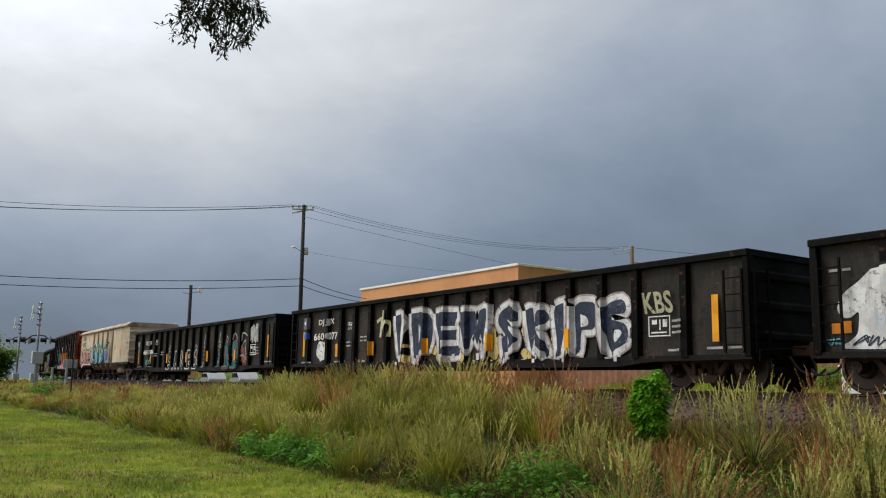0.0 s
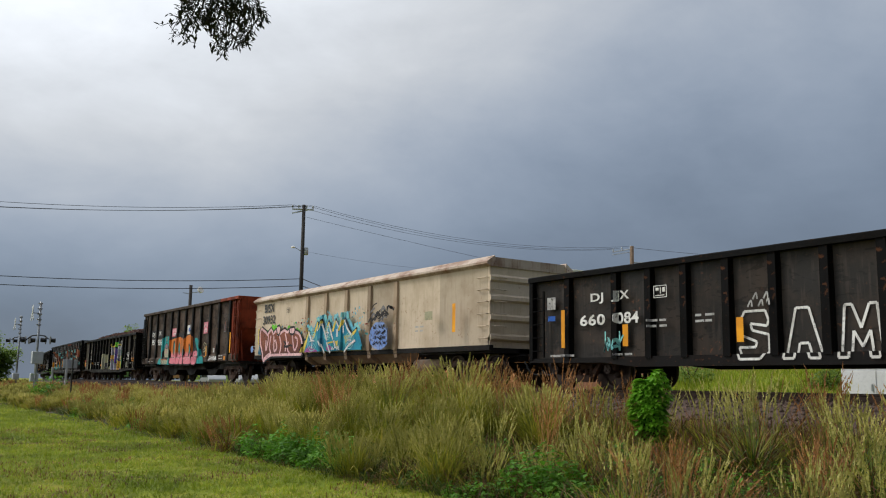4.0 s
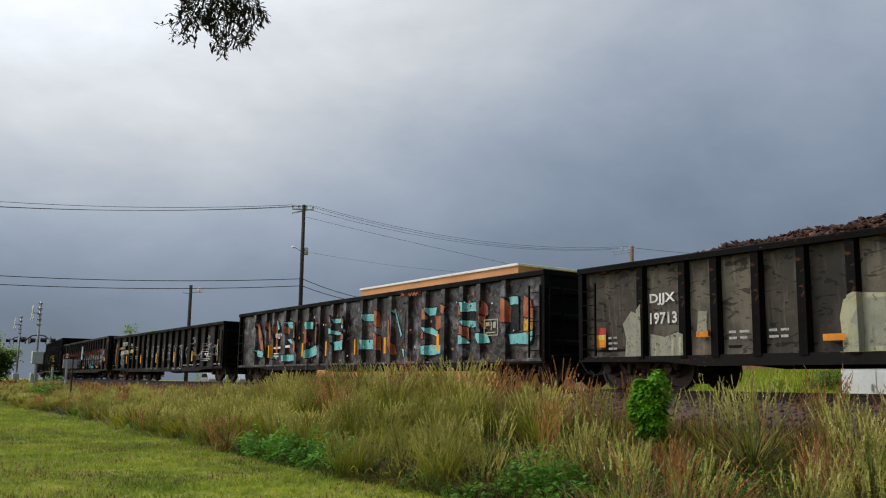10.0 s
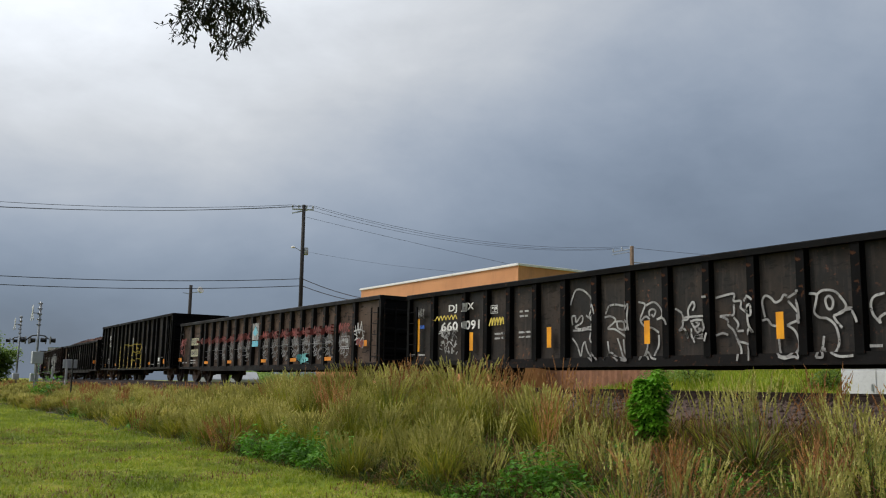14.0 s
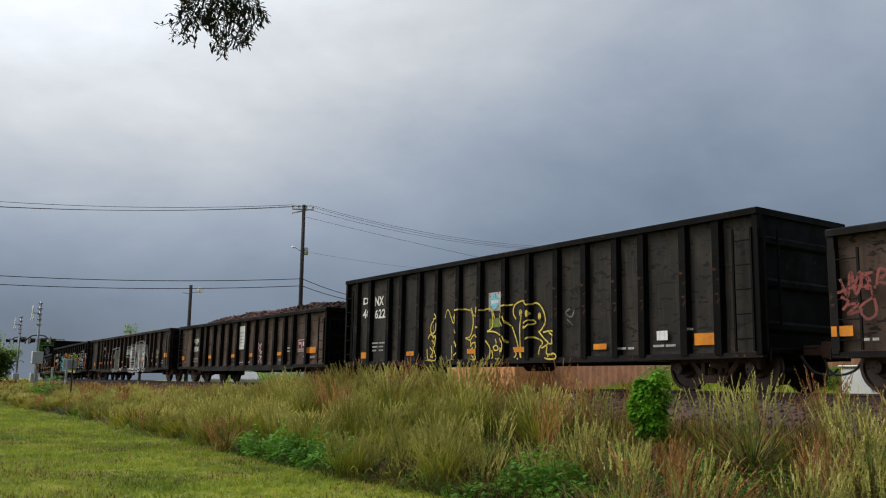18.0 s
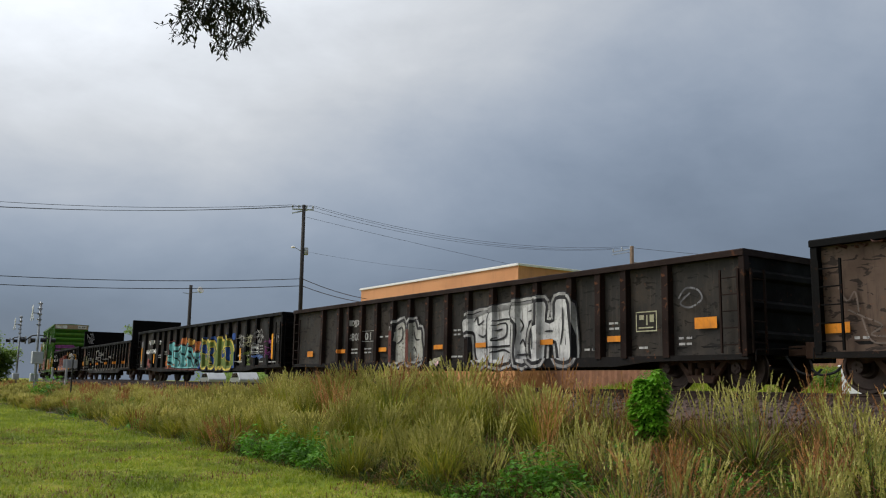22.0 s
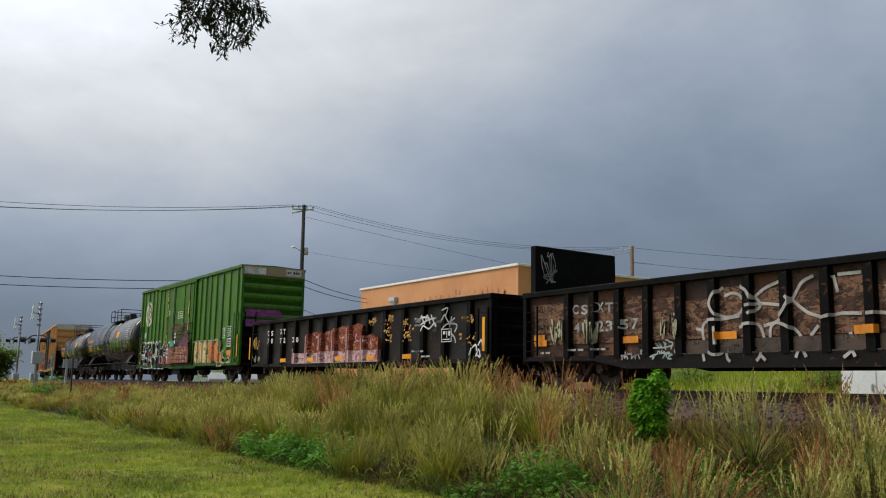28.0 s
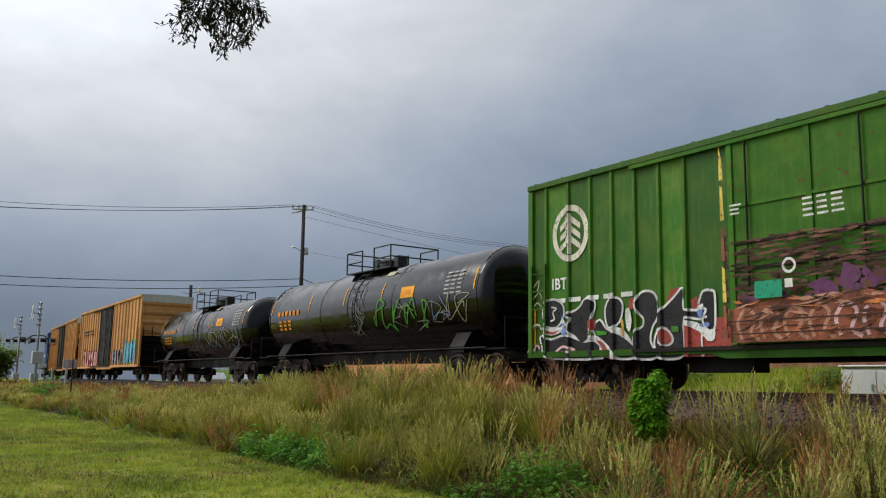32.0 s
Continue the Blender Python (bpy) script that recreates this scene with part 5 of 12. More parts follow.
def car_cream():
    """Smooth-sided cream car with a flared top, few posts and slanting chutes below."""
    front, rear, high = -53.4, -69.4, 3.55
    length, h = front - rear, (front - rear) / 2
    car = thing("ore_car", "weathered cream ore car with flaking flared top and bright graffiti", "rail car", "cars of the train")
    posts = [4.9, 6.4, 7.95, 9.55, 11.2]
    edges = [0] + posts + [13.6, length]
    for i, (a, b) in enumerate(zip(edges, edges[1:])):
        part("side_panel", dented(a - h, b - h, 1.12, high - 0.30, -1.42, 0.035, i + 70, 9, 7), M_CREAM, car, smooth=True)
    bm = bmesh.new()
    box(bm, -h, h, 1.38, 1.44, 1.12, high - 0.2)
    part("far_side", bm, M_CREAM, car)
    pm = post_mesh(1.10, high - 0.32, M_CREAMPOST, 0.09, 0.10)
    for u in posts:
        p = part("side_post", pm, None, car)
        p.location.x = u - h
    for sgn in (-1, 1):
        bm = bmesh.new()
        o = [(sgn * 1.40, high - 0.32), (sgn * 1.56, high - 0.24), (sgn * 1.56, high - 0.18), (sgn * 1.30, high), (sgn * 1.28, high - 0.1)]
        prism(bm, o if sgn > 0 else o[::-1], -h - 0.05, h + 0.05, "x")
        part("top_flange", bm, M_CREAMTOP, car, "flaking cream and rust flange")
        bm = bmesh.new()
        box(bm, *sorted((sgn * h, sgn * (h - 0.12))), -1.40, 1.40, high - 0.30, high - 0.04)
        part("end_chord", bm, M_CREAMTOP, car)
        end_wall(car, sgn * (h - 0.04), sgn, 1.0, high - 0.3, M_CREAM, 4)
        add_coupler(car, sgn * (h + 0.12), sgn)
        for i in range(6):
            bm = bmesh.new()
            x = sgn * (h - 0.28)
            z = 1.3 + i * 0.33
            rod(bm, (x - 0.2, -1.49, z), (x + 0.2, -1.49, z), 0.016, 5)
            rod(bm, (x - 0.2, -1.49, z), (x - 0.2, -1.41, z), 0.016, 5)
            rod(bm, (x + 0.2, -1.49, z), (x + 0.2, -1.41, z), 0.016, 5)
            part("grab_iron", bm, M_CREAM, car)
            bm = bmesh.new()
            rod(bm, (sgn * (h + 0.07), -1.3, z), (sgn * (h + 0.07), -0.9, z), 0.016, 5)
            rod(bm, (sgn * (h + 0.07), -1.3, z), (sgn * (h - 0.04), -1.3, z), 0.016, 5)
            rod(bm, (sgn * (h + 0.07), -0.9, z), (sgn * (h - 0.04), -0.9, z), 0.016, 5)
            part("grab_iron", bm, M_CREAM, car)
    bm = bmesh.new()
    box(bm, -h, h, -1.44, -1.30, 0.98, 1.12)
    part("side_sill", bm, M_UNDER, car)
    bm = bmesh.new()
    box(bm, -h, h, -0.4, 0.4, 0.72, 1.05)
    box(bm, -h, -h + 3.6, -1.3, 1.3, 0.92, 1.05)
    box(bm, h - 3.6, h, -1.3, 1.3, 0.92, 1.05)
    part("centre_sill", bm, M_UNDER, car)
    # chutes under the middle, and the bracket under every post
    for a, b in zip(posts, posts[1:]):
        bm = bmesh.new()
        prism(bm, [(-1.36, 1.0), (-0.95, 0.72), (-0.55, 0.72), (-0.55, 1.05)], a - h + 0.09, b - h - 0.09, "x")
        part("chute", bm, M_TAN, car, "tan slanting chute")
        bm = bmesh.new()
        m = (a + b) / 2 - h
        prism(bm, [(a - h + 0.15, 0.72), (b - h - 0.15, 0.72), (m + 0.22, 0.36), (m - 0.22, 0.36)], -0.8, 0.8)
        part("hopper_bottom", bm, M_UNDER, car)
    for u in posts:
        bm = bmesh.new()
        prism(bm, [(-1.46, 1.12), (-1.42, 0.86), (-1.15, 0.70), (-0.9, 0.66), (-0.9, 1.0)], u - h - 0.10, u - h + 0.10, "x")
        part("post_bracket", bm, M_TAN, car)
    bm = bmesh.new()
    turned(bm, [(-0.7, 0.11), (-0.65, 0.18), (0.55, 0.18), (0.65, 0.11), (0.8, 0.08)], 14, "x")
    bmesh.ops.translate(bm, vec=(h - 3.6, -0.95, 0.62), verts=bm.verts[:])
    part("air_reservoir", bm, M_TAN, car, smooth=True)
    bm = bmesh.new()
    rod(bm, (-h + 4.5, -1.1, 0.42), (h - 4.3, -1.1, 0.42), 0.02, 5)
    part("brake_rod", bm, M_UNDER, car)
    add_trucks(car, -h + 1.4, h - 1.4)
    sh = Sheet(-1.42 - 0.004, posts, 0.10, -HALF, -h)
    sh.word(("BISX", 0.026, 1.05), 0.85, 1.82, 2.83, 3.18, M_DARKTXT)
    sh.word(("30932", 0.026, 1.05), 0.72, 1.95, 2.36, 2.71, M_DARKTXT)
    data_panel(sh, 3.0, 2.72, M_DARKTXT, 0.45)
    sh.begin("graffiti_piece", "brown letters with a pink rim")
    sh.splats(1.4, 5.2, 1.9, 2.3, [P_LIME, P_DEEP, P_RED, P_YEL], 80, 12, 0.045)
    sh.poly([(0.45, 1.15), (1.0, 1.12), (1.0, 1.5), (0.7, 1.75)], P_DEEP)
    sh.rect(0.42, 0.54, 1.55, 2.2, P_YEL)
    sh.splats(0.9, 4.3, 1.85, 2.15, [P_LIME], 14, 19, 0.2)
    shape = [(0.77, 2.15), (1.27, 1.95), (1.42, 1.86), (1.75, 2.08), (1.94, 1.87), (2.22, 2.01), (2.39, 1.84), (2.66, 1.89), (3.01, 1.99), (3.26, 1.90), (3.51, 1.96), (3.91, 1.90), (4.30, 1.81), (4.52, 1.59), (4.61, 1.29), (4.56, 1.13), (1.83, 1.15), (1.10, 0.92), (1.02, 1.18), (0.76, 1.60), (0.70, 1.88)]
    sh.blob(shape, P_BROWNPK, ((0.34, P_BLACK), (0.20, P_PALEPINK)), 2)
    for q in [[(1.27, 1.71), (1.30, 1.30), (1.46, 1.63), (1.50, 1.90)], [(1.75, 1.88), (1.65, 1.42), (1.83, 1.15)], [(2.03, 1.86), (2.11, 1.27), (2.35, 1.39), (2.21, 1.66), (2.03, 1.60)], [(2.57, 1.83), (2.74, 1.50), (2.65, 1.15)], [(3.09, 1.92), (3.26, 1.60), (3.16, 1.23)], [(3.42, 1.59), (3.33, 1.35), (3.57, 1.13)], [(3.75, 1.82), (3.97, 1.26), (4.21, 1.43), (4.19, 1.67), (3.99, 1.74)], [(1.10, 0.94), (1.45, 1.10), (1.74, 1.16)]]:
        sh.ribbon(curve_through(q, 5), 0.085, P_PALEPINK)
    for q in [[(2.31, 2.17), (2.54, 2.21), (2.61, 2.05), (2.49, 1.90), (2.36, 2.01)], [(3.52, 2.08), (3.92, 2.09), (3.88, 1.91), (3.59, 1.91)]]:
        sh.blob(q, P_PALEPINK, ((0.16, P_BLACK),), 2)
    sh.ribbon(curve_through([(3.0, 1.62), (3.2, 1.5), (3.05, 1.4), (3.4, 1.42)], 4), 0.08, P_BLACK)
    sh.ribbon(curve_through([(3.25, 1.35), (3.6, 1.45), (3.8, 1.4)], 4), 0.06, P_BLACK)
    sh.begin("graffiti_piece", "teal, blue and yellow zigzag piece")
    sh.splats(4.6, 9.7, 1.5, 2.55, [P_SKY, P_SKY, P_AQUA, P_RED, P_DEEP], 130, 13, 0.042)
    ridge = [(4.83, 1.15), (5.46, 1.94), (5.72, 1.63), (6.14, 2.22), (6.33, 2.09), (6.53, 2.27), (6.75, 1.89), (7.01, 2.22), (7.29, 1.90), (7.53, 2.25), (7.90, 1.80), (8.19, 2.26), (8.67, 1.69), (9.07, 1.87)]
    sh.ribbon([(u, z + 0.08) for u, z in ridge[1:]], 0.30, P_SKY)
    for u, z in ridge[1::2]:
        sh.splats(u - 0.2, u + 0.2, z - 0.05, z + 0.16, [P_SKY, P_AQUA], 10, int(u * 31), 0.075)
    sh.poly(ridge + [(9.5, 1.14), (4.9, 1.14)], P_PEACOCK)
    sh.ribbon(ridge, 0.09, P_BLACK)
    sh.poly([(6.37, 1.59), (6.56, 1.63), (7.01, 1.14), (6.35, 1.14)], P_DEEP)
    sh.poly([(7.3, 1.5), (8.0, 1.45), (8.6, 1.14), (7.1, 1.14)], P_DEEP)
    sh.poly([(5.08, 1.14), (5.5, 1.38), (5.78, 1.3), (6.28, 1.14)], P_MAUVE)
    sh.disc(7.05, 1.25, 0.2, 0.1, P_MAUVE, 12, 0.2, 4)
    for q in [[(4.87, 1.14), (5.08, 1.14), (5.53, 1.84), (5.44, 1.93)], [(5.72, 1.60), (5.87, 1.59), (6.22, 2.15), (6.10, 2.22)], [(6.32, 1.87), (6.45, 1.97), (6.58, 2.17), (6.51, 2.23)], [(6.71, 1.78), (6.85, 1.77), (7.08, 2.13), (6.97, 2.17)], [(7.25, 1.82), (7.39, 1.81), (7.56, 2.16), (7.46, 2.20)], [(7.83, 1.80), (7.96, 1.82), (8.19, 2.17), (8.08, 2.20)], [(7.49, 1.47), (7.88, 1.50), (7.68, 1.26)], [(8.15, 1.63), (8.67, 1.69), (8.29, 1.36)], [(6.97, 1.45), (7.49, 1.50), (7.49, 1.45), (6.97, 1.39)], [(8.60, 1.65), (9.02, 1.85), (9.01, 1.74), (8.66, 1.55)]]:
        sh.poly(q, P_YEL)
    for u, z, q in ((5.74, 1.52, 0.38), (6.93, 1.77, 0.26), (8.55, 1.46, 0.3)):
        for k in (1.0, 0.72, 0.45):
            sh.ring(u, z, q * k, q * k * 0.9, 0.035, P_AQUA if k > 0.5 else P_SKY)
        sh.strokes([[(u - q * 0.5, z), (u, z + 0.03), (u + q * 0.5, z)], [(u, z + q * 0.6), (u + 0.01, z), (u, z - q * 0.6)]], 0.04, P_WHITE)
    for q in [[(5.46, 1.88), (5.72, 1.52)], [(6.20, 2.10), (6.34, 1.87)], [(6.52, 2.12), (6.75, 1.78), (6.92, 1.51)], [(7.04, 2.08), (7.22, 1.80), (7.38, 1.53)], [(7.59, 2.16), (7.87, 1.85)], [(8.20, 2.17), (8.42, 1.85), (8.68, 1.67)], [(6.37, 1.52), (6.78, 1.07)], [(6.91, 1.45), (7.19, 1.08)], [(7.44, 1.50), (7.59, 1.24)], [(8.22, 1.09), (8.54, 1.31), (8.99, 1.46)]]:
        sh.ribbon(q, 0.075, P_WHITE)
    sh.poly([(7.62, 1.62), (7.74, 1.62), (7.76, 1.88), (7.64, 1.88)], P_WHITE)
    sh.poly([(8.1, 1.72), (8.18, 1.72), (8.16, 1.98), (8.08, 1.98)], P_WHITE)
    sh.scrawl(7.3, 8.0, 1.15, 1.3, P_WHITE, 66, 3, 0.03)
    sh.begin("graffiti_piece", "blue cloud under black scrawl")
    sh.disc(10.55, 1.55, 0.62, 0.45, P_PALEBLUE, 26, 0.05, 3)
    q = random.Random(17)
    for k in range(26):
        u, z = q.gauss(10.65, 0.28), q.gauss(2.2, 0.16)
        sh.ribbon(curve_through([(u - 0.14, z - 0.05), (u, z + q.uniform(0, 0.12)), (u + q.uniform(0.05, 0.2), z + q.uniform(-0.1, 0.1))], 3), q.uniform(0.03, 0.09), P_BLACK if k % 3 else P_DKGREY)
    for i in range(4):
        sh.scrawl(10.2, 10.95, 1.25 + i * 0.17, 1.40 + i * 0.17, P_BLACK, 40 + i, 3, 0.03)
    sh.rect(14.6, 14.75, 1.5, 2.3, M_REFLY)
    sh.rect(13.2, 13.6, 1.9, 2.15, P_BONE)
    small_print(sh, [(12.7, 1.55, 0.5, 2), (0.3, 1.3, 0.3, 2)], 31)
    sh.disc(0.3, 1.36, 0.13, 0.14, P_PALEBLUE)
    sh.done("graffiti", car, "bright sprayed pieces and black lettering on cream paint")
    TRAIN.append((car, front, rear))


def car_hopper():
    """Tall brown car with bowed posts, its rear end cut back at a slant, its front end red."""
    front, rear, high = -71.2, -85.9, 3.76
    length, h = front - rear, (front - rear) / 2
    car = thing("hopper_car", "dark brown hopper car with red end and pink teal graffiti", "hopper car", "cars of the train")
    posts = [1.28, 2.52, 3.8, 5.06, 6.18, 7.4, 8.5, 9.7, 11.0, 12.2, 13.55]
    low = 0.95
    py = -1.40
    edges = [1.28] + posts[1:] + [length]
    for i, (a, b) in enumerate(zip(edges, edges[1:])):
        part("side_panel", dented(a - h, b - h, low, high - 0.12, py, 0.025, i + 120, 6, 8), M_REDEND if i == len(edges) - 2 else M_HOPPER, car, "faded red end panel" if i == len(edges) - 2 else "", smooth=True)
    bm = bmesh.new()
    prism(bm, [(-h, high - 0.1), (1.28 - h, high - 0.1), (1.28 - h, low), (0.95 - h, low)], py - 0.01, py + 0.01)
    part("side_panel", bm, M_HOPPER, car)
    bm = bmesh.new()
    prism(bm, [(-h, high - 0.1), (0.95 - h, low), (h, low), (h, high - 0.1)], 1.36, 1.40)
    part("far_side", bm, M_HOPPER, car)
    pm = post_mesh(low - 0.02, high - 0.12, M_POSTB, 0.11)
    for u in posts:
        p = part("side_post", pm, None, car)
        p.location.x = u - h
    for y0, y1 in ((-1.53, -1.33), (1.33, 1.53)):
        bm = bmesh.new()
        box(bm, -h, h - 2.2, y0, y1, high - 0.14, high)
        part("top_chord", bm, M_HOPPER, car, bevel=0.012)
        bm = bmesh.new()
        box(bm, h - 2.2, h, y0, y1, high - 0.14, high)
        part("top_chord", bm, M_REDEND, car, bevel=0.012)
    bm = bmesh.new()
    prism(bm, [(-h, high), (-h + 0.1, high), (1.05 - h, low), (0.95 - h, low)], -1.36, 1.36)
    part("slope_sheet", bm, M_HOPPER, car)
    bm = bmesh.new()
    prism(bm, [(h, high), (h - 0.08, high), (h - 0.4, 2.4), (h - 1.3, low), (h - 1.2, low), (h - 0.3, 2.4)], -1.36, 1.36)
    part("slope_sheet", bm, M_REDEND, car, "faded red end sheet")
    for sgn in (-1, 1):
        bm = bmesh.new()
        prism(bm, [(sgn * 1.37, 0.93), (sgn * 1.47, 0.93), (sgn * 1.47, 1.19), (sgn * 1.41, 1.26), (sgn * 1.37, 1.26)][::sgn], -h + 0.15, h - 0.05, "x")
        part("skirt", bm, M_HOPPER, car, "rust-brown flanged foot of the side", bevel=0.01)
        bm = bmesh.new()
        box(bm, -h + 0.15, h - 0.05, *sorted((sgn * 0.92, sgn * 1.0)), 0.60, 0.95)
        part("side_sill", bm, M_UNDER, car)
    bm = bmesh.new()
    box(bm, -h, h, -0.35, 0.35, 0.6, 0.9)
    box(bm, -h + 0.1, -h + 2.2, -1.3, 1.3, 0.8, 0.92)
    box(bm, h - 2.2, h - 0.05, -1.3, 1.3, 0.8, 0.92)
    part("centre_sill", bm, M_UNDER, car)
    for k in range(3):
        bm = bmesh.new()
        m = -3.0 + 3.0 * k
        prism(bm, [(m - 1.3, 0.9), (m + 1.3, 0.9), (m + 0.4, 0.34), (m - 0.4, 0.34)], -1.0, 1.0)
        part("hopper_bottom", bm, M_UNDER, car)
    for sgn in (-1, 1):
        add_coupler(car, sgn * h, sgn)
        for dx in (0.06, 0.5):
            bm = bmesh.new()
            box(bm, *sorted((sgn * (h - dx), sgn * (h - dx - 0.06))), -1.46, -1.40, 0.9, high - 0.1)
            part("end_post", bm, M_REDEND if sgn > 0 else M_POSTB, car)
        add_ladder(car, sgn * (h - 0.30), -1.50, 1.0, high - 0.3, 6, M_REDEND if sgn > 0 else M_POSTB)
        bm = bmesh.new()
        rod(bm, (sgn * (h - 0.08), -1.2, 0.95), (sgn * (h - 0.5), -1.2, 2.7), 0.04, 6)
        rod(bm, (sgn * (h - 0.08), 1.2, 0.95), (sgn * (h - 0.5), 1.2, 2.7), 0.04, 6)
        part("end_brace", bm, M_REDEND if sgn > 0 else M_POSTB, car)
    add_trucks(car, -h + 1.45, h - 1.45)
    sh = Sheet(py - 0.006, posts, 0.09, -HALF, -h, (1.2, -1.478))
    for a, b in ((1.45, 2.38), (2.68, 3.58)):
        sh.begin("panel_plate", "black painted number patch")
        sh.rect(a, b, 2.31, 2.74, P_BLACK)
    sh.begin("graffiti")
    sh.word(("DJ", 0.026, 1.05), 1.60, 2.08, 2.36, 2.64, M_WHITE)
    sh.word(("JX", 0.026, 1.05), 2.79, 3.24, 2.39, 2.67, M_WHITE)
    sh.word(("950", 0.026, 1.05), 1.60, 2.26, 1.94, 2.26, M_WHITE)
    sh.word(("986", 0.026, 1.05), 2.70, 3.40, 1.90, 2.24, M_WHITE)
    sh.begin("graffiti_piece", "teal hooded shape")
    sh.blob([(3.08, 0.90), (3.20, 1.10), (3.49, 1.25), (3.49, 1.70), (3.65, 2.10), (3.99, 2.32), (4.33, 2.38), (4.68, 2.29), (4.86, 2.10), (4.97, 1.63), (5.02, 1.24), (5.27, 1.08), (5.41, 0.85)], P_TEAL, (), 3)
    sh.blob([(3.84, 1.18), (3.94, 1.72), (4.15, 1.92), (4.45, 1.95), (4.77, 1.75), (4.91, 1.40), (4.86, 1.15)], P_BLACK, (), 3)
    sh.blob([(4.04, 1.71), (4.56, 1.74), (4.74, 1.48), (4.87, 1.28), (4.44, 1.21), (4.08, 1.26)], P_PALEKH, ((0.07, P_BLACK),), 3)
    sh.blob([(4.06, 1.80), (4.27, 1.97), (4.51, 1.90), (4.60, 1.77), (4.35, 1.71)], P_MAUVEG, ((0.06, P_BLACK),), 2)
    sh.strokes([[(4.30, 1.44), (4.15, 1.57), (4.21, 1.67), (4.30, 1.61), (4.40, 1.66), (4.48, 1.57), (4.30, 1.44)]], 0.035, P_PINK)
    for cup in ([(3.71, 1.14), (4.28, 1.12), (4.24, 0.88), (3.79, 0.89)], [(4.31, 1.13), (4.83, 1.11), (4.77, 0.88), (4.35, 0.88)]):
        sh.ribbon(cup + cup[:1], 0.06, P_BLACK)
        sh.poly(cup, P_PALEKH)
        sh.ribbon(cup[:2], 0.07, P_RUST, True)
    sh.poly([(4.20, 2.36), (4.41, 2.39), (4.44, 2.07), (4.24, 2.05)], P_BLACK)
    sh.poly([(4.26, 2.32), (4.37, 2.33), (4.38, 2.10), (4.29, 2.09)], P_PALEKH)
    sh.begin("graffiti_piece", "teal curved arm")
    sh.poly([(8.72, 2.13), (8.94, 1.92), (9.21, 1.61), (9.67, 1.29), (9.72, 1.12), (9.48, 0.85), (9.26, 0.86), (8.69, 1.17)], P_BLACK)
    sh.poly([(8.90, 2.09), (9.15, 2.12), (9.35, 2.02), (9.53, 1.81), (9.83, 1.54), (9.97, 1.31), (9.98, 1.25), (10.32, 1.17), (10.43, 0.86), (9.50, 0.86), (9.52, 1.00), (9.77, 1.18), (9.52, 1.36), (9.21, 1.61), (9.02, 1.85)], P_TEAL)
    sh.begin("graffiti_piece", "pink foot of the letters")
    sh.blob([(8.64, 1.18), (8.76, 1.43), (9.01, 1.50), (9.28, 1.43), (9.47, 1.24), (9.42, 1.02), (9.26, 0.84), (8.65, 0.86)], P_PINK, ((0.06, P_BLACK),), 3)
    bubble = ([(5.14, 2.12), (5.53, 2.17), (6.00, 2.23), (6.06, 1.98), (6.01, 1.57), (5.95, 1.28), (6.02, 1.14), (6.06, 0.91), (5.30, 0.91), (5.27, 1.19), (5.16, 1.62)],
              [(6.02, 2.10), (6.33, 2.22), (6.74, 2.23), (6.89, 2.03), (6.94, 1.53), (6.89, 1.17), (6.81, 0.91), (6.15, 0.90), (6.05, 1.20), (5.98, 1.58)],
              [(6.91, 2.16), (7.19, 2.28), (7.33, 2.13), (7.40, 1.85), (7.37, 1.22), (7.48, 1.10), (7.41, 0.88), (6.83, 0.89), (6.92, 1.14), (6.95, 1.53)],
              [(7.41, 2.00), (7.60, 2.23), (8.14, 2.29), (8.58, 2.25), (8.64, 1.91), (8.65, 1.44), (8.59, 1.18), (8.67, 1.04), (8.63, 0.87), (7.45, 0.88), (7.50, 1.12), (7.48, 1.36), (7.45, 1.71)])
    for q in bubble:
        sh.begin("graffiti_piece", "black shadow of a bubble letter")
        sh.blob([(u - 0.07, z + 0.16 if z > 1.6 else z) for u, z in q], P_BLACK, ((0.14, P_BLACK),), 3)
    for q in bubble:
        sh.begin("graffiti_letter", "bubble letter fading from orange to pink")
        sh.blob(q, P_ORPINK, ((0.10, P_BLACK),), 3)
    for hollow in ([(5.61, 2.09), (5.82, 2.00), (5.94, 1.58), (5.83, 1.30), (5.64, 1.38), (5.50, 1.75)], [(6.49, 2.00), (6.68, 1.83), (6.69, 1.45), (6.58, 1.30), (6.42, 1.54), (6.40, 1.79)], [(8.00, 1.85), (8.39, 1.87), (8.59, 1.64), (8.56, 1.36), (8.37, 1.23), (8.00, 1.21), (8.08, 1.54)], [(7.39, 1.89), (7.49, 1.67), (7.52, 1.39), (7.46, 1.17), (7.39, 1.36)]):
        sh.begin("graffiti_piece", "black hollow of a letter")
        sh.blob(hollow, P_BLACK, (), 3)
    for hollow in ([(5.70, 1.98), (5.84, 1.88), (5.90, 1.58), (5.81, 1.37), (5.70, 1.50), (5.65, 1.74)], [(6.54, 1.93), (6.66, 1.77), (6.65, 1.48), (6.57, 1.37), (6.48, 1.55), (6.47, 1.75)], [(8.29, 1.80), (8.47, 1.70), (8.52, 1.50), (8.43, 1.32), (8.38, 1.52)], [(7.42, 1.75), (7.48, 1.60), (7.49, 1.43), (7.44, 1.33)]):
        sh.begin("graffiti_piece", "teal hollow of a letter")
        sh.blob(hollow, P_TEAL, (), 3)
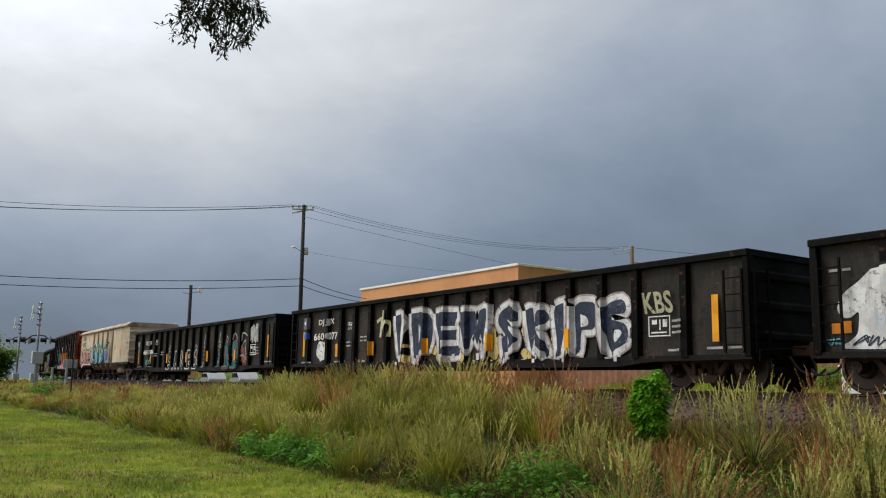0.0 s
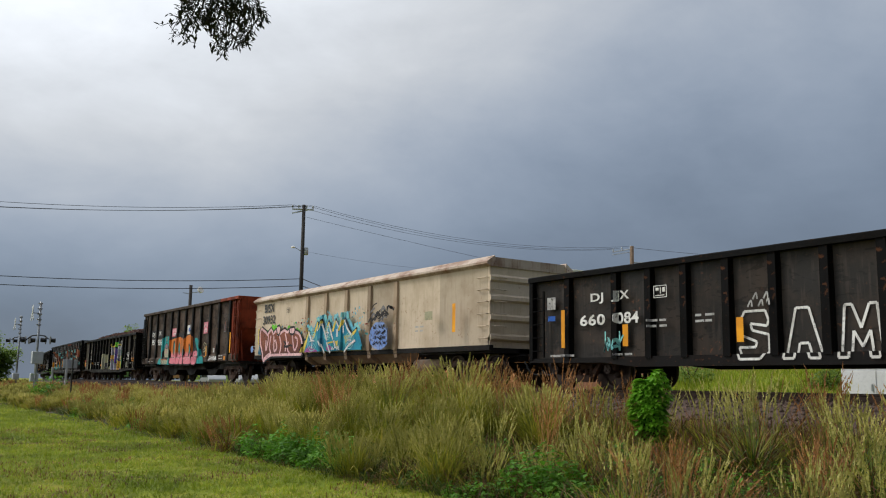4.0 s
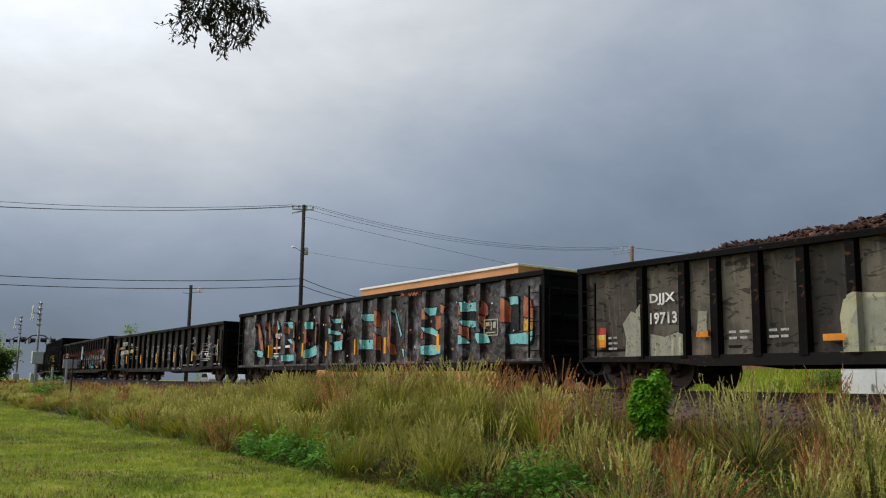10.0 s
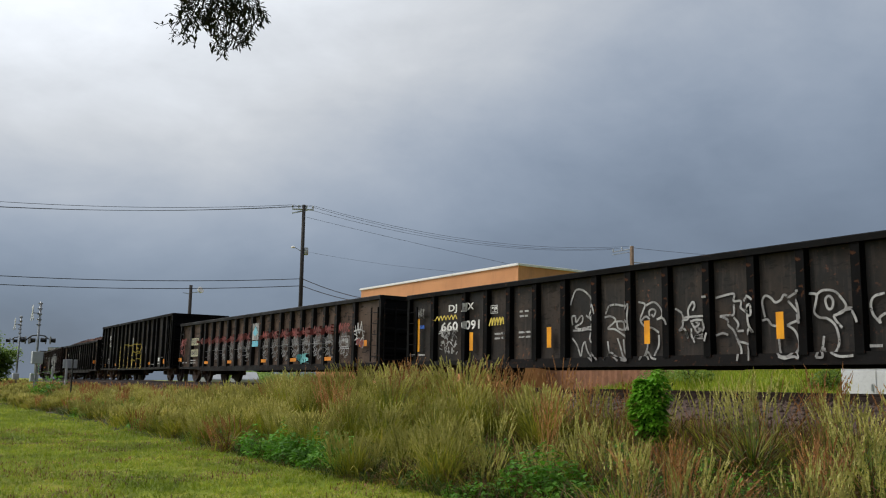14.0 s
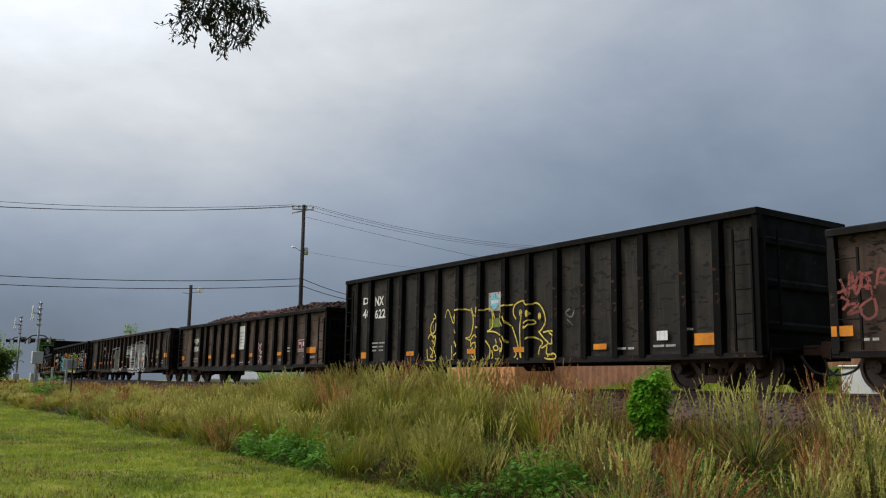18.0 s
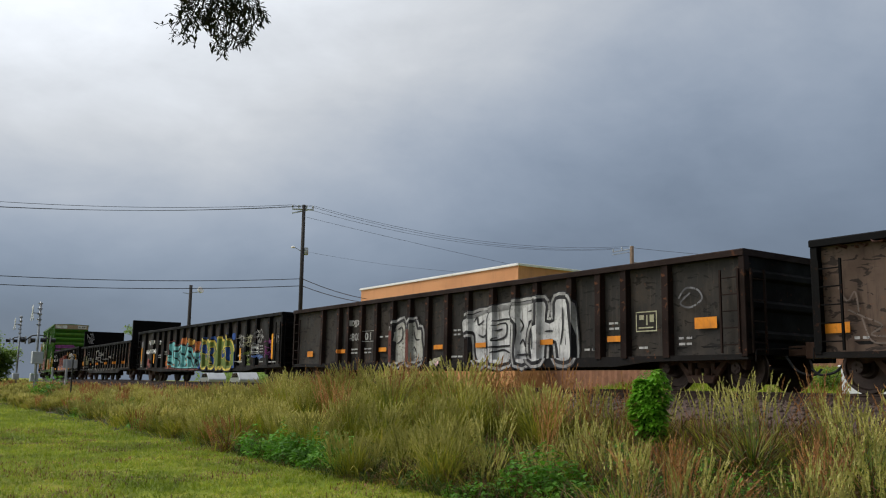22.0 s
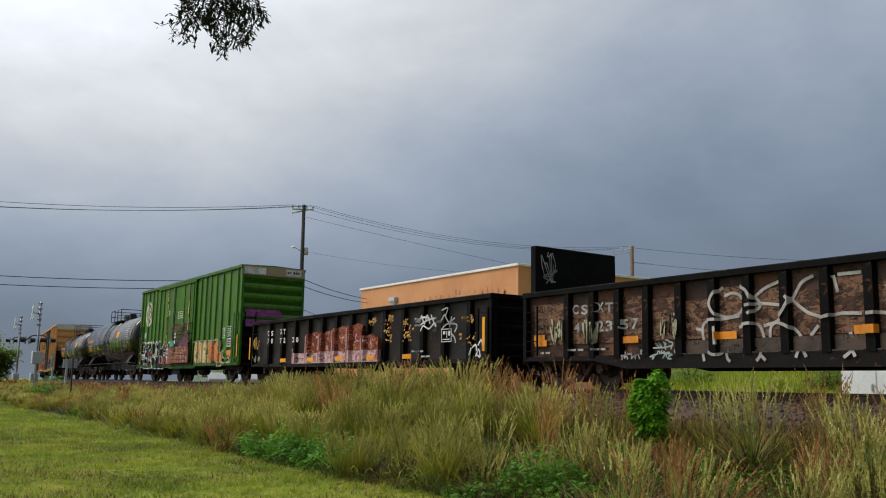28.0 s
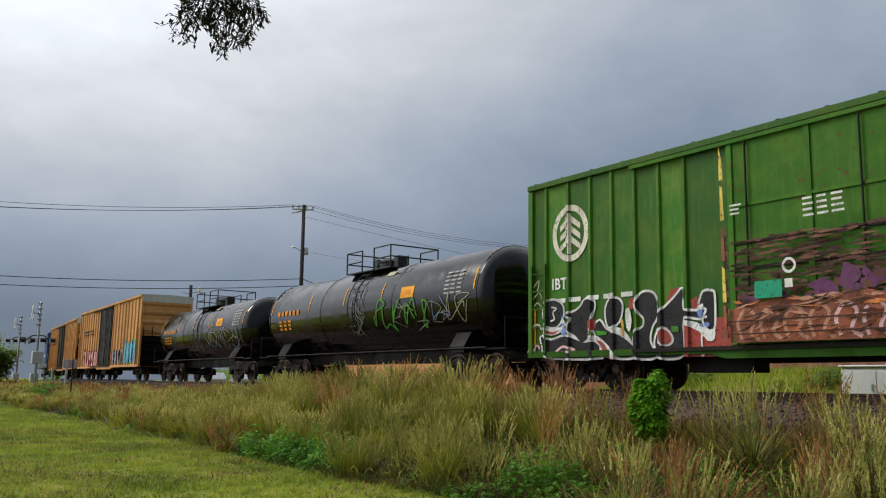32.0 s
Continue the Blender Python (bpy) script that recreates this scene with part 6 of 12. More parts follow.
    sh.strokes([[(5.30, 1.18), (5.63, 1.23), (6.00, 1.16)], [(6.07, 1.19), (6.46, 1.22), (6.87, 1.13)], [(7.50, 1.11), (7.93, 1.20), (8.59, 1.15)], [(8.71, 1.17), (9.04, 1.24), (9.45, 1.21)], [(7.93, 1.00), (8.11, 1.11), (8.37, 1.04)]], 0.03, P_PALEPINK)
    for u, z, w, hh, m in ((5.65, 2.30, 0.74, 0.42, P_PINK), (8.08, 2.34, 0.70, 0.44, P_WHITE), (10.57, 2.27, 0.80, 0.54, P_PINK)):
        sh.begin("notice", "small square notice")
        sh.rect(u - w / 2, u + w / 2, z, z + hh, m)
        if m is P_PINK:
            sh.word(("DO NOT", 0.026, 1.05), u - w / 2 + 0.06, u + w / 2 - 0.06, z + hh * 0.55, z + hh * 0.88, P_WHITE)
            sh.word(("HUMP", 0.026, 1.05), u - w / 2 + 0.12, u + w / 2 - 0.12, z + hh * 0.12, z + hh * 0.45, P_WHITE)
        else:
            sh.poly([(u - 0.2, z + 0.2), (u, z + 0.36), (u + 0.2, z + 0.2), (u, z + 0.08)], P_BLUE)
    for u, z, w, hh in ((11.95, 1.38, 0.45, 0.34), (13.05, 2.25, 0.22, 0.5)):
        sh.begin("panel_plate", "dark riveted plate")
        sh.rect(u - w / 2, u + w / 2, z, z + hh, P_DKGREY)
        sh.rect(u - w / 2 + 0.03, u + w / 2 - 0.03, z + 0.03, z + hh - 0.03, P_RUSTD)
    sh.begin("graffiti")
    sh.strokes([[(10.25, 1.7), (10.4, 1.85), (10.45, 1.6), (10.3, 1.5)], [(10.5, 1.8), (10.7, 1.7), (10.55, 1.55), (10.75, 1.5)], [(10.3, 1.4), (10.6, 1.45), (10.9, 1.4)], [(10.85, 1.8), (10.95, 1.6), (10.8, 1.55)]], 0.045, P_BONE)
    sh.rect(10.6, 10.72, 1.15, 1.65, M_REFLY)
    sh.strokes([[(11.3 + 0.17 * i, 0.98), (11.4 + 0.17 * i, 1.17), (11.44 + 0.17 * i, 0.99)] for i in range(6)] + [[(11.2, 1.0), (11.7, 1.1), (12.3, 1.05)]], 0.055, P_WHITE)
    sh.rect(11.6, 11.8, 1.35, 1.55, P_WHITE)
    small_print(sh, [(12.6, 1.0, 0.5, 2), (13.2, 0.98, 0.3, 1), (1.5, 1.0, 0.4, 1), (2.1, 1.0, 0.4, 1)], 77)
    sh.rect(13.7, 13.82, 1.3, 2.2, M_REFLY)
    sh.rect(13.25, 13.5, 0.98, 1.15, M_REFL)
    sh.done("graffiti", car, "teal, orange and pink sprayed forms, with lettering")
    TRAIN.append((car, front, rear))


def car_green_purple():
    car, sh = gondola("worn grey-black gondola car heaped with scrap, green and purple graffiti", -87.4, -103.5, 2.80, SHORT, M_WORN, M_POST, 0.045, load=(3, 0.40, 0.14, 1.0))
    sh.word(("DJJX", 0.026, 1.05), 2.10, 2.80, 1.80, 2.06, M_WHITE)
    sh.word(("19713", 0.026, 1.05), 2.10, 2.84, 1.40, 1.65, M_WHITE)
    sh.begin("sprayed_patch", "pale khaki sprayed patches")
    sh.poly([(1.35, 0.72), (1.95, 0.72), (1.95, 1.85), (1.75, 1.65), (1.55, 1.72), (1.3, 1.45), (1.4, 1.1)], P_KHAKI)
    sh.poly([(2.1, 0.72), (3.1, 0.72), (3.1, 1.15), (2.9, 1.22), (2.5, 1.12), (2.1, 1.2)], P_KHAKI)
    for u in (2.25, 2.7, 3.0):
        sh.ribbon([(u, 0.72), (u + 0.02, 1.1)], 0.08, P_BONE, True)
    sh.poly([(3.35, 1.15), (3.6, 1.2), (3.62, 1.6), (3.4, 1.62)], P_KHAKI)
    # the pale forms, the lime rim and the grey blocks before it
    for q, m in (([(6.51, 0.71), (6.47, 1.34), (6.55, 1.63), (6.81, 1.74), (7.54, 1.68), (7.61, 1.48), (7.64, 0.83), (7.54, 0.72)], P_BONE),
                 ([(6.78, 0.80), (6.85, 1.14), (6.74, 1.23), (6.96, 1.63), (7.53, 1.63), (7.55, 1.30), (7.25, 1.17), (7.50, 1.07), (7.50, 0.81)], P_KHAKI),
                 ([(7.75, 1.59), (7.89, 1.68), (8.69, 1.67), (8.75, 1.43), (8.76, 0.81), (8.71, 0.73), (7.82, 0.76), (7.76, 1.06)], P_BONE),
                 ([(8.09, 1.19), (8.06, 1.44), (8.16, 1.60), (8.66, 1.59), (8.69, 1.26), (8.65, 1.15)], P_KHAKI),
                 ([(7.83, 0.79), (7.80, 1.11), (7.96, 1.16), (8.65, 1.12), (8.68, 0.77)], P_DKGREY),
                 ([(8.87, 0.70), (8.97, 1.12), (8.95, 1.65), (9.26, 1.67), (9.29, 1.54), (9.07, 1.24), (9.13, 1.02), (9.50, 1.10), (9.57, 0.71)], P_BONE)):
        sh.begin("graffiti_piece", "fat khaki form with a bone-white rim")
        sh.poly(q, m)
    for q in ([(9.04, 0.96), (9.16, 1.15), (9.26, 1.32), (9.20, 1.50), (9.29, 1.67), (9.33, 1.89), (9.51, 1.94), (9.63, 1.87), (9.62, 1.10), (9.50, 1.10)],
              [(10.29, 2.19), (10.46, 2.34), (10.80, 2.40), (11.01, 2.32), (11.28, 2.27), (11.17, 2.18), (11.18, 1.75), (10.89, 1.74), (10.87, 2.08)],
              [(12.20, 2.00), (12.39, 1.94), (12.48, 1.84), (12.45, 1.65), (12.59, 1.49), (12.62, 1.11), (12.66, 1.00), (12.56, 0.78), (12.42, 0.78), (12.47, 0.97), (12.29, 1.13), (12.30, 1.35), (12.21, 1.51), (12.15, 1.79)]):
        sh.begin("graffiti_piece", "lime green rim behind the piece")
        sh.blob(q, P_LIME, ((0.03, P_BLACK),), 3)
    for u, z, r in ((9.13, 1.84, 0.10), (9.19, 1.72, 0.07), (9.45, 1.88, 0.11), (10.52, 2.42, 0.08), (11.04, 2.36, 0.07), (11.15, 2.36, 0.05), (12.53, 1.80, 0.07), (12.55, 1.68, 0.06), (12.67, 1.22, 0.07), (12.66, 1.08, 0.06), (9.32, 1.41, 0.06)):
        sh.disc(u, z, r, r * 1.1, P_MINT, 10, 0.1, 3)
    sh.begin("graffiti_piece", "purple shadow of the sprayed forms")
    for q in ([(9.58, 0.69), (9.58, 2.09), (9.70, 2.17), (10.51, 2.06), (10.90, 1.99), (10.94, 1.70), (11.26, 1.73), (11.14, 2.14), (11.84, 2.16), (12.16, 2.02), (12.31, 1.58), (12.32, 1.12), (12.43, 1.01), (12.41, 0.67)],):
        sh.poly(q, P_PURPLE)
    def block(q):
        sh.begin("graffiti_piece", "grey blocky sprayed form")
        sh.blob(q, P_GREY, ((0.05, P_BLACK),), 2)
        sh.disc(min(q)[0] + 0.12, max(p[1] for p in q) - 0.12, 0.07, 0.09, P_PALEGREY, 10, 0.15, len(q))

    block([(9.61, 1.65), (9.61, 2.09), (9.73, 2.17), (9.91, 2.11), (9.90, 1.60)])
    block([(10.09, 1.12), (10.24, 1.49), (10.23, 2.04), (10.37, 2.08), (10.54, 2.00), (10.44, 1.53), (10.43, 1.07), (10.20, 1.08)])
    block([(10.52, 1.34), (10.51, 1.96), (10.73, 2.05), (10.81, 1.84), (10.80, 1.43), (10.66, 1.35)])
    block([(9.61, 0.71), (9.52, 1.23), (9.56, 1.35), (9.86, 1.34), (9.88, 0.79), (10.14, 0.79), (10.08, 0.68)])
    block([(10.51, 0.68), (10.46, 0.99), (10.65, 1.12), (10.87, 1.06), (11.03, 0.89), (10.94, 0.67)])
    block([(11.13, 0.77), (11.03, 1.01), (11.30, 1.08), (11.50, 0.92), (11.46, 0.68), (11.07, 0.68)])
    block([(11.21, 1.75), (11.19, 2.10), (11.69, 2.14), (11.73, 1.82), (11.47, 1.75), (11.49, 1.55), (11.36, 1.56)])
    block([(11.68, 1.78), (11.74, 2.13), (11.96, 2.06), (12.02, 1.60), (12.06, 1.40), (11.81, 1.26), (11.77, 1.54)])
    block([(11.32, 1.16), (11.31, 1.44), (11.46, 1.53), (11.79, 1.50), (11.89, 1.33), (11.61, 1.37), (11.53, 1.31), (11.60, 1.11), (11.45, 1.04)])
    for q in ([(9.62, 1.34), (9.61, 1.61), (9.93, 1.59), (9.93, 1.33)],
              [(10.95, 0.95), (11.01, 1.17), (11.15, 1.39), (11.31, 1.44), (11.33, 1.28), (11.19, 1.09), (11.11, 0.97)],
              [(11.51, 0.66), (11.63, 0.99), (11.63, 1.29), (11.88, 1.16), (12.05, 1.23), (12.21, 0.97), (12.21, 0.75), (12.13, 0.65)]):
        sh.begin("graffiti_piece", "ochre sprayed block")
        sh.poly(q, P_GOLD)
    for u, z, r in ((10.06, 1.91, 0.13), (10.03, 1.44, 0.13), (9.70, 1.29, 0.08), (10.25, 1.01, 0.12), (10.27, 0.87, 0.08), (10.66, 1.29, 0.10), (11.12, 1.55, 0.13), (11.11, 1.47, 0.08), (11.34, 2.00, 0.13), (11.99, 1.41, 0.10), (12.01, 1.33, 0.07), (11.55, 0.96, 0.08), (12.29, 1.08, 0.12), (12.33, 0.90, 0.08)):
        sh.begin("graffiti_piece", "orange sprayed flame")
        sh.disc(u, z, r, r * 1.2, P_ORANGE, 9, 0.3, int(u * 30))
        sh.disc(u + 0.02, z + 0.8 * r, r * 0.9, r * 0.4, P_WHITE, 9, 0.3, int(u * 31))
        sh.disc(u - 0.02, z - 0.3 * r, r * 0.35, r * 0.5, P_PEACH, 7, 0.3, int(u * 32))
    sh.strokes([[(9.45, 1.99), (9.55, 2.11), (9.67, 2.28), (9.76, 2.16), (10.00, 2.14), (10.32, 2.23)], [(11.20, 2.22), (11.43, 2.26), (11.72, 2.21), (11.84, 2.21), (12.21, 2.06)]], 0.07, P_YEL)
    sh.splats(9.10, 9.53, 0.72, 1.1, [P_BONE, P_MINT, P_WHITE], 14, 26, 0.07)
    for q in ([(10.02, 1.70), (10.16, 1.69), (10.16, 1.59), (10.03, 1.60)], [(10.90, 1.30), (11.03, 1.33), (11.02, 1.17), (10.92, 1.16)], [(11.65, 1.64), (11.73, 1.65), (11.72, 1.57), (11.65, 1.58)], [(10.03, 1.21), (10.16, 1.20), (10.16, 1.10), (10.04, 1.09)]):
        sh.poly(q, P_LIMED)
    sh.strokes([[(11.92, 2.24), (11.87, 2.34), (11.99, 2.35), (12.07, 2.44), (12.24, 2.38), (12.34, 2.43), (12.48, 2.40), (12.60, 2.33), (12.59, 2.24)],
                [(12.09, 2.22), (12.21, 2.29), (12.28, 2.22), (12.14, 2.16), (12.26, 2.13)],
                [(12.31, 2.18), (12.43, 2.23), (12.50, 2.15), (12.33, 2.08), (12.42, 2.02)],
                [(12.44, 1.98), (12.52, 2.07), (12.70, 2.07), (12.68, 1.96), (12.49, 1.89), (12.44, 1.98)],
                [(12.54, 2.01), (12.61, 2.04), (12.60, 1.99)],
                [(12.33, 2.30), (12.48, 2.27), (12.54, 2.20)]], 0.06, P_WHITE)
    sh.begin("graffiti")
    data_panel(sh, 13.85, 1.22)
    sh.strokes([[(13.6, 0.95), (13.75, 1.12), (13.9, 0.95), (13.75, 0.80), (13.6, 0.95)], [(14.15, 1.1), (13.98, 1.02), (14.12, 0.95), (13.98, 0.88), (14.15, 0.82)], [(14.25, 0.80), (14.3, 1.1), (14.5, 0.85), (14.55, 1.1)]], 0.075, P_KHAKI)
    sh.strokes([[(14.9, 1.62), (15.05, 1.2), (15.2, 1.55), (15.3, 1.2), (15.55, 1.6)], [(14.85, 1.55), (15.2, 1.68), (15.6, 1.45)], [(14.9, 1.4), (15.4, 1.3)]], 0.055, P_RUSTGREY)
    sh.rect(15.15, 15.62, 1.12, 1.34, M_REFL)
    sh.rect(6.18, 6.6, 0.92, 1.04, M_REFL)
    sh.rect(3.4, 3.8, 1.08, 1.20, M_REFL)
    sh.rect(0.5, 0.85, 0.94, 1.12, M_REFL)
    sh.rect(0.5, 0.85, 1.12, 1.22, P_YEL)
    sh.rect(0.5, 0.85, 1.22, 1.38, P_RED)
    small_print(sh, [(4.2, 0.98, 0.5, 2), (5.1, 0.98, 0.5, 2), (12.95, 1.15, 0.4, 2), (15.2, 0.98, 0.4, 1), (14.8, 0.98, 0.25, 1), (0.95, 0.85, 0.3, 3)], 41)
    sh.done("graffiti", car, "green, grey and purple sprayed piece, with lettering")


MURAL_POSTS = [1.8, 2.9, 3.65, 4.75, 5.8, 6.75, 7.7, 8.7, 9.65, 10.8, 11.75, 12.65, 13.65, 14.6, 15.6, 16.5, 17.3, 18.4]


def car_mural():
    car, sh = gondola("black gondola car under a red and blue mural, grey sheen painted in", -104.7, -124.7, 2.93, MURAL_POSTS, M_BLACK, M_POST, 0.03)
    r = random.Random(8)

    def form(pts, paint):
        # a hand-sprayed shape: a dark rim, then the colour with slightly uneven sides
        edge = []
        for p, q in zip(pts, pts[1:] + pts[:1]):
            edge += [p, ((p[0] + q[0]) / 2 + r.uniform(-0.02, 0.02), (p[1] + q[1]) / 2 + r.uniform(-0.02, 0.02))]
        sh.ribbon(edge + edge[:1], 0.07, P_BLACK)
        sh.poly(edge, paint)

    # black ground whose colour already holds the pale sheen of its dents
    for a, b in zip([0.12] + MURAL_POSTS, MURAL_POSTS + [19.88]):
        sh.begin("cloudy_paint", "dented black sprayed ground with grey sky sheen painted in")
        sh.rect(a - 0.02, b + 0.02 if b > 19 else b - 0.02, 0.66, 2.78, P_CAMO)
    sh.begin("graffiti_piece", "angular rust-red and pale blue letter form")
    form([(10.82, 2.31), (11.47, 2.30), (11.43, 2.07), (10.91, 2.10)], P_AQUA)
    form([(10.75, 1.48), (11.63, 1.46), (11.60, 1.14), (10.79, 1.16)], P_AQUA)
    form([(11.58, 2.45), (11.86, 2.35), (11.91, 1.81), (11.52, 2.10)], P_RUST)
    form([(11.58, 1.75), (11.91, 1.54), (11.94, 1.09), (11.72, 1.13)], P_RUST)
    sh.begin("graffiti_piece", "angular rust-red and pale blue letter form")
    form([(12.46, 2.11), (12.64, 2.03), (12.71, 1.36), (12.93, 0.95), (12.76, 0.93), (12.50, 1.29)], P_RUST)
    form([(12.71, 2.36), (12.83, 2.31), (13.20, 1.55), (13.14, 1.47)], P_AQUA)
    form([(13.43, 2.12), (13.58, 2.18), (13.53, 1.39), (13.62, 1.11), (13.46, 1.11)], P_RUST)
    form([(13.21, 1.12), (13.56, 1.12), (13.58, 0.91), (13.31, 0.87)], P_AQUA)
    sh.begin("graffiti_piece", "angular rust-red and pale blue letter form")
    form([(14.72, 2.07), (15.10, 2.06), (15.28, 1.70), (14.90, 1.68), (14.46, 1.74), (14.51, 1.93)], P_BLACK)
    form([(14.43, 2.28), (14.74, 2.29), (14.71, 1.95), (14.46, 1.96)], P_RUST)
    form([(14.65, 2.30), (15.13, 2.29), (15.08, 2.06), (14.73, 2.05)], P_AQUA)
    form([(15.39, 2.40), (15.71, 2.27), (15.66, 2.05), (15.38, 2.17)], P_RUST)
    form([(15.04, 2.06), (15.38, 2.04), (15.32, 1.68), (15.07, 1.62)], P_RUST)
    form([(14.46, 1.69), (14.63, 1.65), (14.63, 1.38), (14.45, 1.42)], P_RUST)
    form([(14.46, 1.73), (14.90, 1.70), (15.19, 1.58), (15.19, 1.42), (14.72, 1.54)], P_AQUA)
    form([(14.35, 1.15), (14.88, 1.20), (15.39, 1.19), (15.42, 0.95), (15.04, 0.90), (14.44, 0.94)], P_AQUA)
    sh.begin("graffiti_piece", "angular rust-red and pale blue letter form")
    form([(16.54, 2.05), (16.96, 2.05), (17.02, 1.80), (16.51, 1.81)], P_BLACK)
    form([(16.38, 2.28), (16.56, 2.20), (16.52, 1.98), (16.39, 1.99)], P_RUST)
    form([(16.42, 2.34), (17.12, 2.30), (17.09, 2.06), (16.52, 2.06)], P_AQUA)
    form([(16.44, 1.82), (17.09, 1.78), (17.10, 1.63), (16.65, 1.64)], P_AQUA)
    form([(16.43, 1.70), (16.72, 1.62), (16.75, 1.28), (16.42, 1.33)], P_RUST)
    form([(16.23, 1.40), (16.53, 1.41), (16.78, 1.19), (16.33, 1.16)], P_AQUA)
    form([(17.40, 2.33), (17.59, 2.16), (17.60, 1.95), (17.48, 1.84), (17.38, 2.00)], P_RUST)
    form([(17.34, 1.91), (17.48, 1.87), (17.53, 1.57), (17.43, 1.52)], P_RUST)
    form([(17.11, 1.45), (17.56, 1.42), (17.71, 1.18), (17.34, 1.16)], P_AQUA)
    sh.begin("graffiti_piece", "angular rust-red and pale blue letter form")
    form([(18.60, 2.10), (18.86, 2.10), (18.88, 1.49), (18.52, 1.40)], P_BLACK)
    form([(18.32, 2.32), (18.47, 2.28), (18.61, 2.07), (18.58, 1.67), (18.32, 1.69)], P_RUST)
    form([(18.51, 2.34), (18.87, 2.33), (18.89, 2.13), (18.56, 2.13)], P_AQUA)
    form([(19.11, 2.36), (19.38, 2.22), (19.48, 1.93), (19.46, 1.72), (19.10, 1.75)], P_RUST)
    form([(19.12, 1.75), (19.46, 1.72), (19.44, 1.40), (19.11, 1.42)], P_GOLD)
    form([(18.51, 1.37), (19.45, 1.42), (19.44, 1.24), (19.31, 1.09), (18.56, 1.11)], P_AQUA)
    sh.begin("graffiti_piece", "angular rust-red and pale blue letter form")
    form([(1.86, 2.47), (2.04, 2.39), (2.53, 1.60), (2.60, 1.16), (2.35, 1.23), (2.03, 1.88)], P_RUST)
    form([(2.71, 2.21), (2.85, 1.46), (2.92, 1.09), (2.76, 1.22)], P_RUST)
    form([(1.88, 1.34), (2.43, 1.29), (2.59, 1.00), (2.01, 1.08)], P_AQUA)
    form([(2.52, 1.25), (2.87, 1.21), (2.84, 1.03)], P_AQUA)
    sh.begin("graffiti_piece", "angular rust-red and pale blue letter form")
    form([(2.95, 2.43), (3.11, 2.42), (3.29, 1.68), (3.17, 1.62)], P_RUST)
    form([(3.16, 1.20), (3.46, 1.17), (3.38, 0.93)], P_AQUA)
    form([(3.42, 2.15), (3.51, 1.78), (3.47, 1.55)], P_RUST)
    sh.begin("graffiti_piece", "angular rust-red and pale blue letter form")
    form([(3.72, 2.24), (3.92, 2.22), (3.99, 1.40), (3.93, 1.06), (3.83, 1.06)], P_RUST)
    form([(3.84, 2.47), (3.98, 2.34), (4.12, 2.11), (3.94, 2.10)], P_AQUA)
    form([(3.61, 1.13), (4.02, 1.08), (3.97, 0.92), (3.68, 0.95)], P_AQUA)
    sh.begin("graffiti_piece", "angular rust-red and pale blue letter form")
    form([(5.08, 2.10), (5.38, 2.10), (5.49, 1.71), (4.93, 1.69)], P_BLACK)
    form([(4.80, 2.35), (5.33, 2.32), (5.34, 2.10), (5.05, 2.10)], P_AQUA)
    form([(4.82, 2.20), (5.08, 2.07), (5.07, 1.88), (4.82, 1.90)], P_RUST)
    form([(4.90, 1.69), (5.36, 1.69), (5.35, 1.46)], P_AQUA)
    form([(4.54, 1.07), (5.52, 1.09), (5.58, 0.87), (4.74, 0.84)], P_AQUA)
    form([(5.46, 2.42), (5.76, 2.23), (5.80, 1.74), (5.55, 1.65)], P_RUST)
    form([(5.49, 1.76), (5.85, 1.52), (5.87, 1.10), (5.54, 1.33)], P_RUST)
    sh.begin("graffiti_piece", "angular rust-red and pale blue letter form")
    form([(6.55, 1.43), (7.26, 1.49), (7.20, 1.34), (6.65, 1.22)], P_BLACK)
    form([(6.48, 2.23), (6.76, 2.18), (6.86, 1.51), (6.59, 1.43)], P_RUST)
    form([(6.60, 2.28), (7.10, 2.25), (7.10, 2.00), (6.75, 1.98)], P_AQUA)
    form([(7.31, 2.25), (7.46, 2.21), (7.47, 1.52), (7.29, 1.53)], P_RUST)
    form([(7.56, 2.15), (7.66, 2.00), (7.65, 1.41), (7.52, 1.42)], P_RUST)
    form([(6.59, 1.17), (7.36, 1.38), (7.56, 1.23), (7.45, 1.04), (6.69, 0.91)], P_AQUA)
    sh.begin("graffiti_piece", "angular rust-red and pale blue letter form")
    form([(8.55, 2.39), (8.68, 2.32), (8.71, 2.12), (8.58, 2.19)], P_RUST)
    form([(8.79, 2.26), (9.27, 2.26), (9.29, 2.12), (8.82, 2.09)], P_AQUA)
    form([(9.27, 2.16), (9.66, 2.02), (9.69, 1.89), (9.37, 1.99)], P_AQUA)
    form([(8.60, 1.95), (9.36, 1.78), (9.36, 1.69), (8.62, 1.75)], P_AQUA)
    form([(9.56, 2.32), (9.68, 2.17), (9.68, 2.01), (9.57, 2.04)], P_RUST)
    form([(8.84, 2.11), (9.37, 1.96), (9.36, 1.81), (8.80, 1.90)], P_BLACK)
    form([(9.53, 1.76), (9.72, 1.70), (9.72, 1.47), (9.55, 1.48)], P_RUST)
    form([(8.81, 1.46), (9.69, 1.51), (9.69, 1.18), (8.83, 1.17)], P_AQUA)
    for a, b in zip([0.3] + MURAL_POSTS, MURAL_POSTS + [19.7]):
        sh.begin("spatter", "spatter of pale and rust paint")
        sh.splats(a + 0.15, b - 0.15, 0.8, 2.55, [P_BLACK, P_RUST, P_BLACK, P_PALEGREY], 7, int(a * 7), 0.045)
    sh.begin("graffiti")
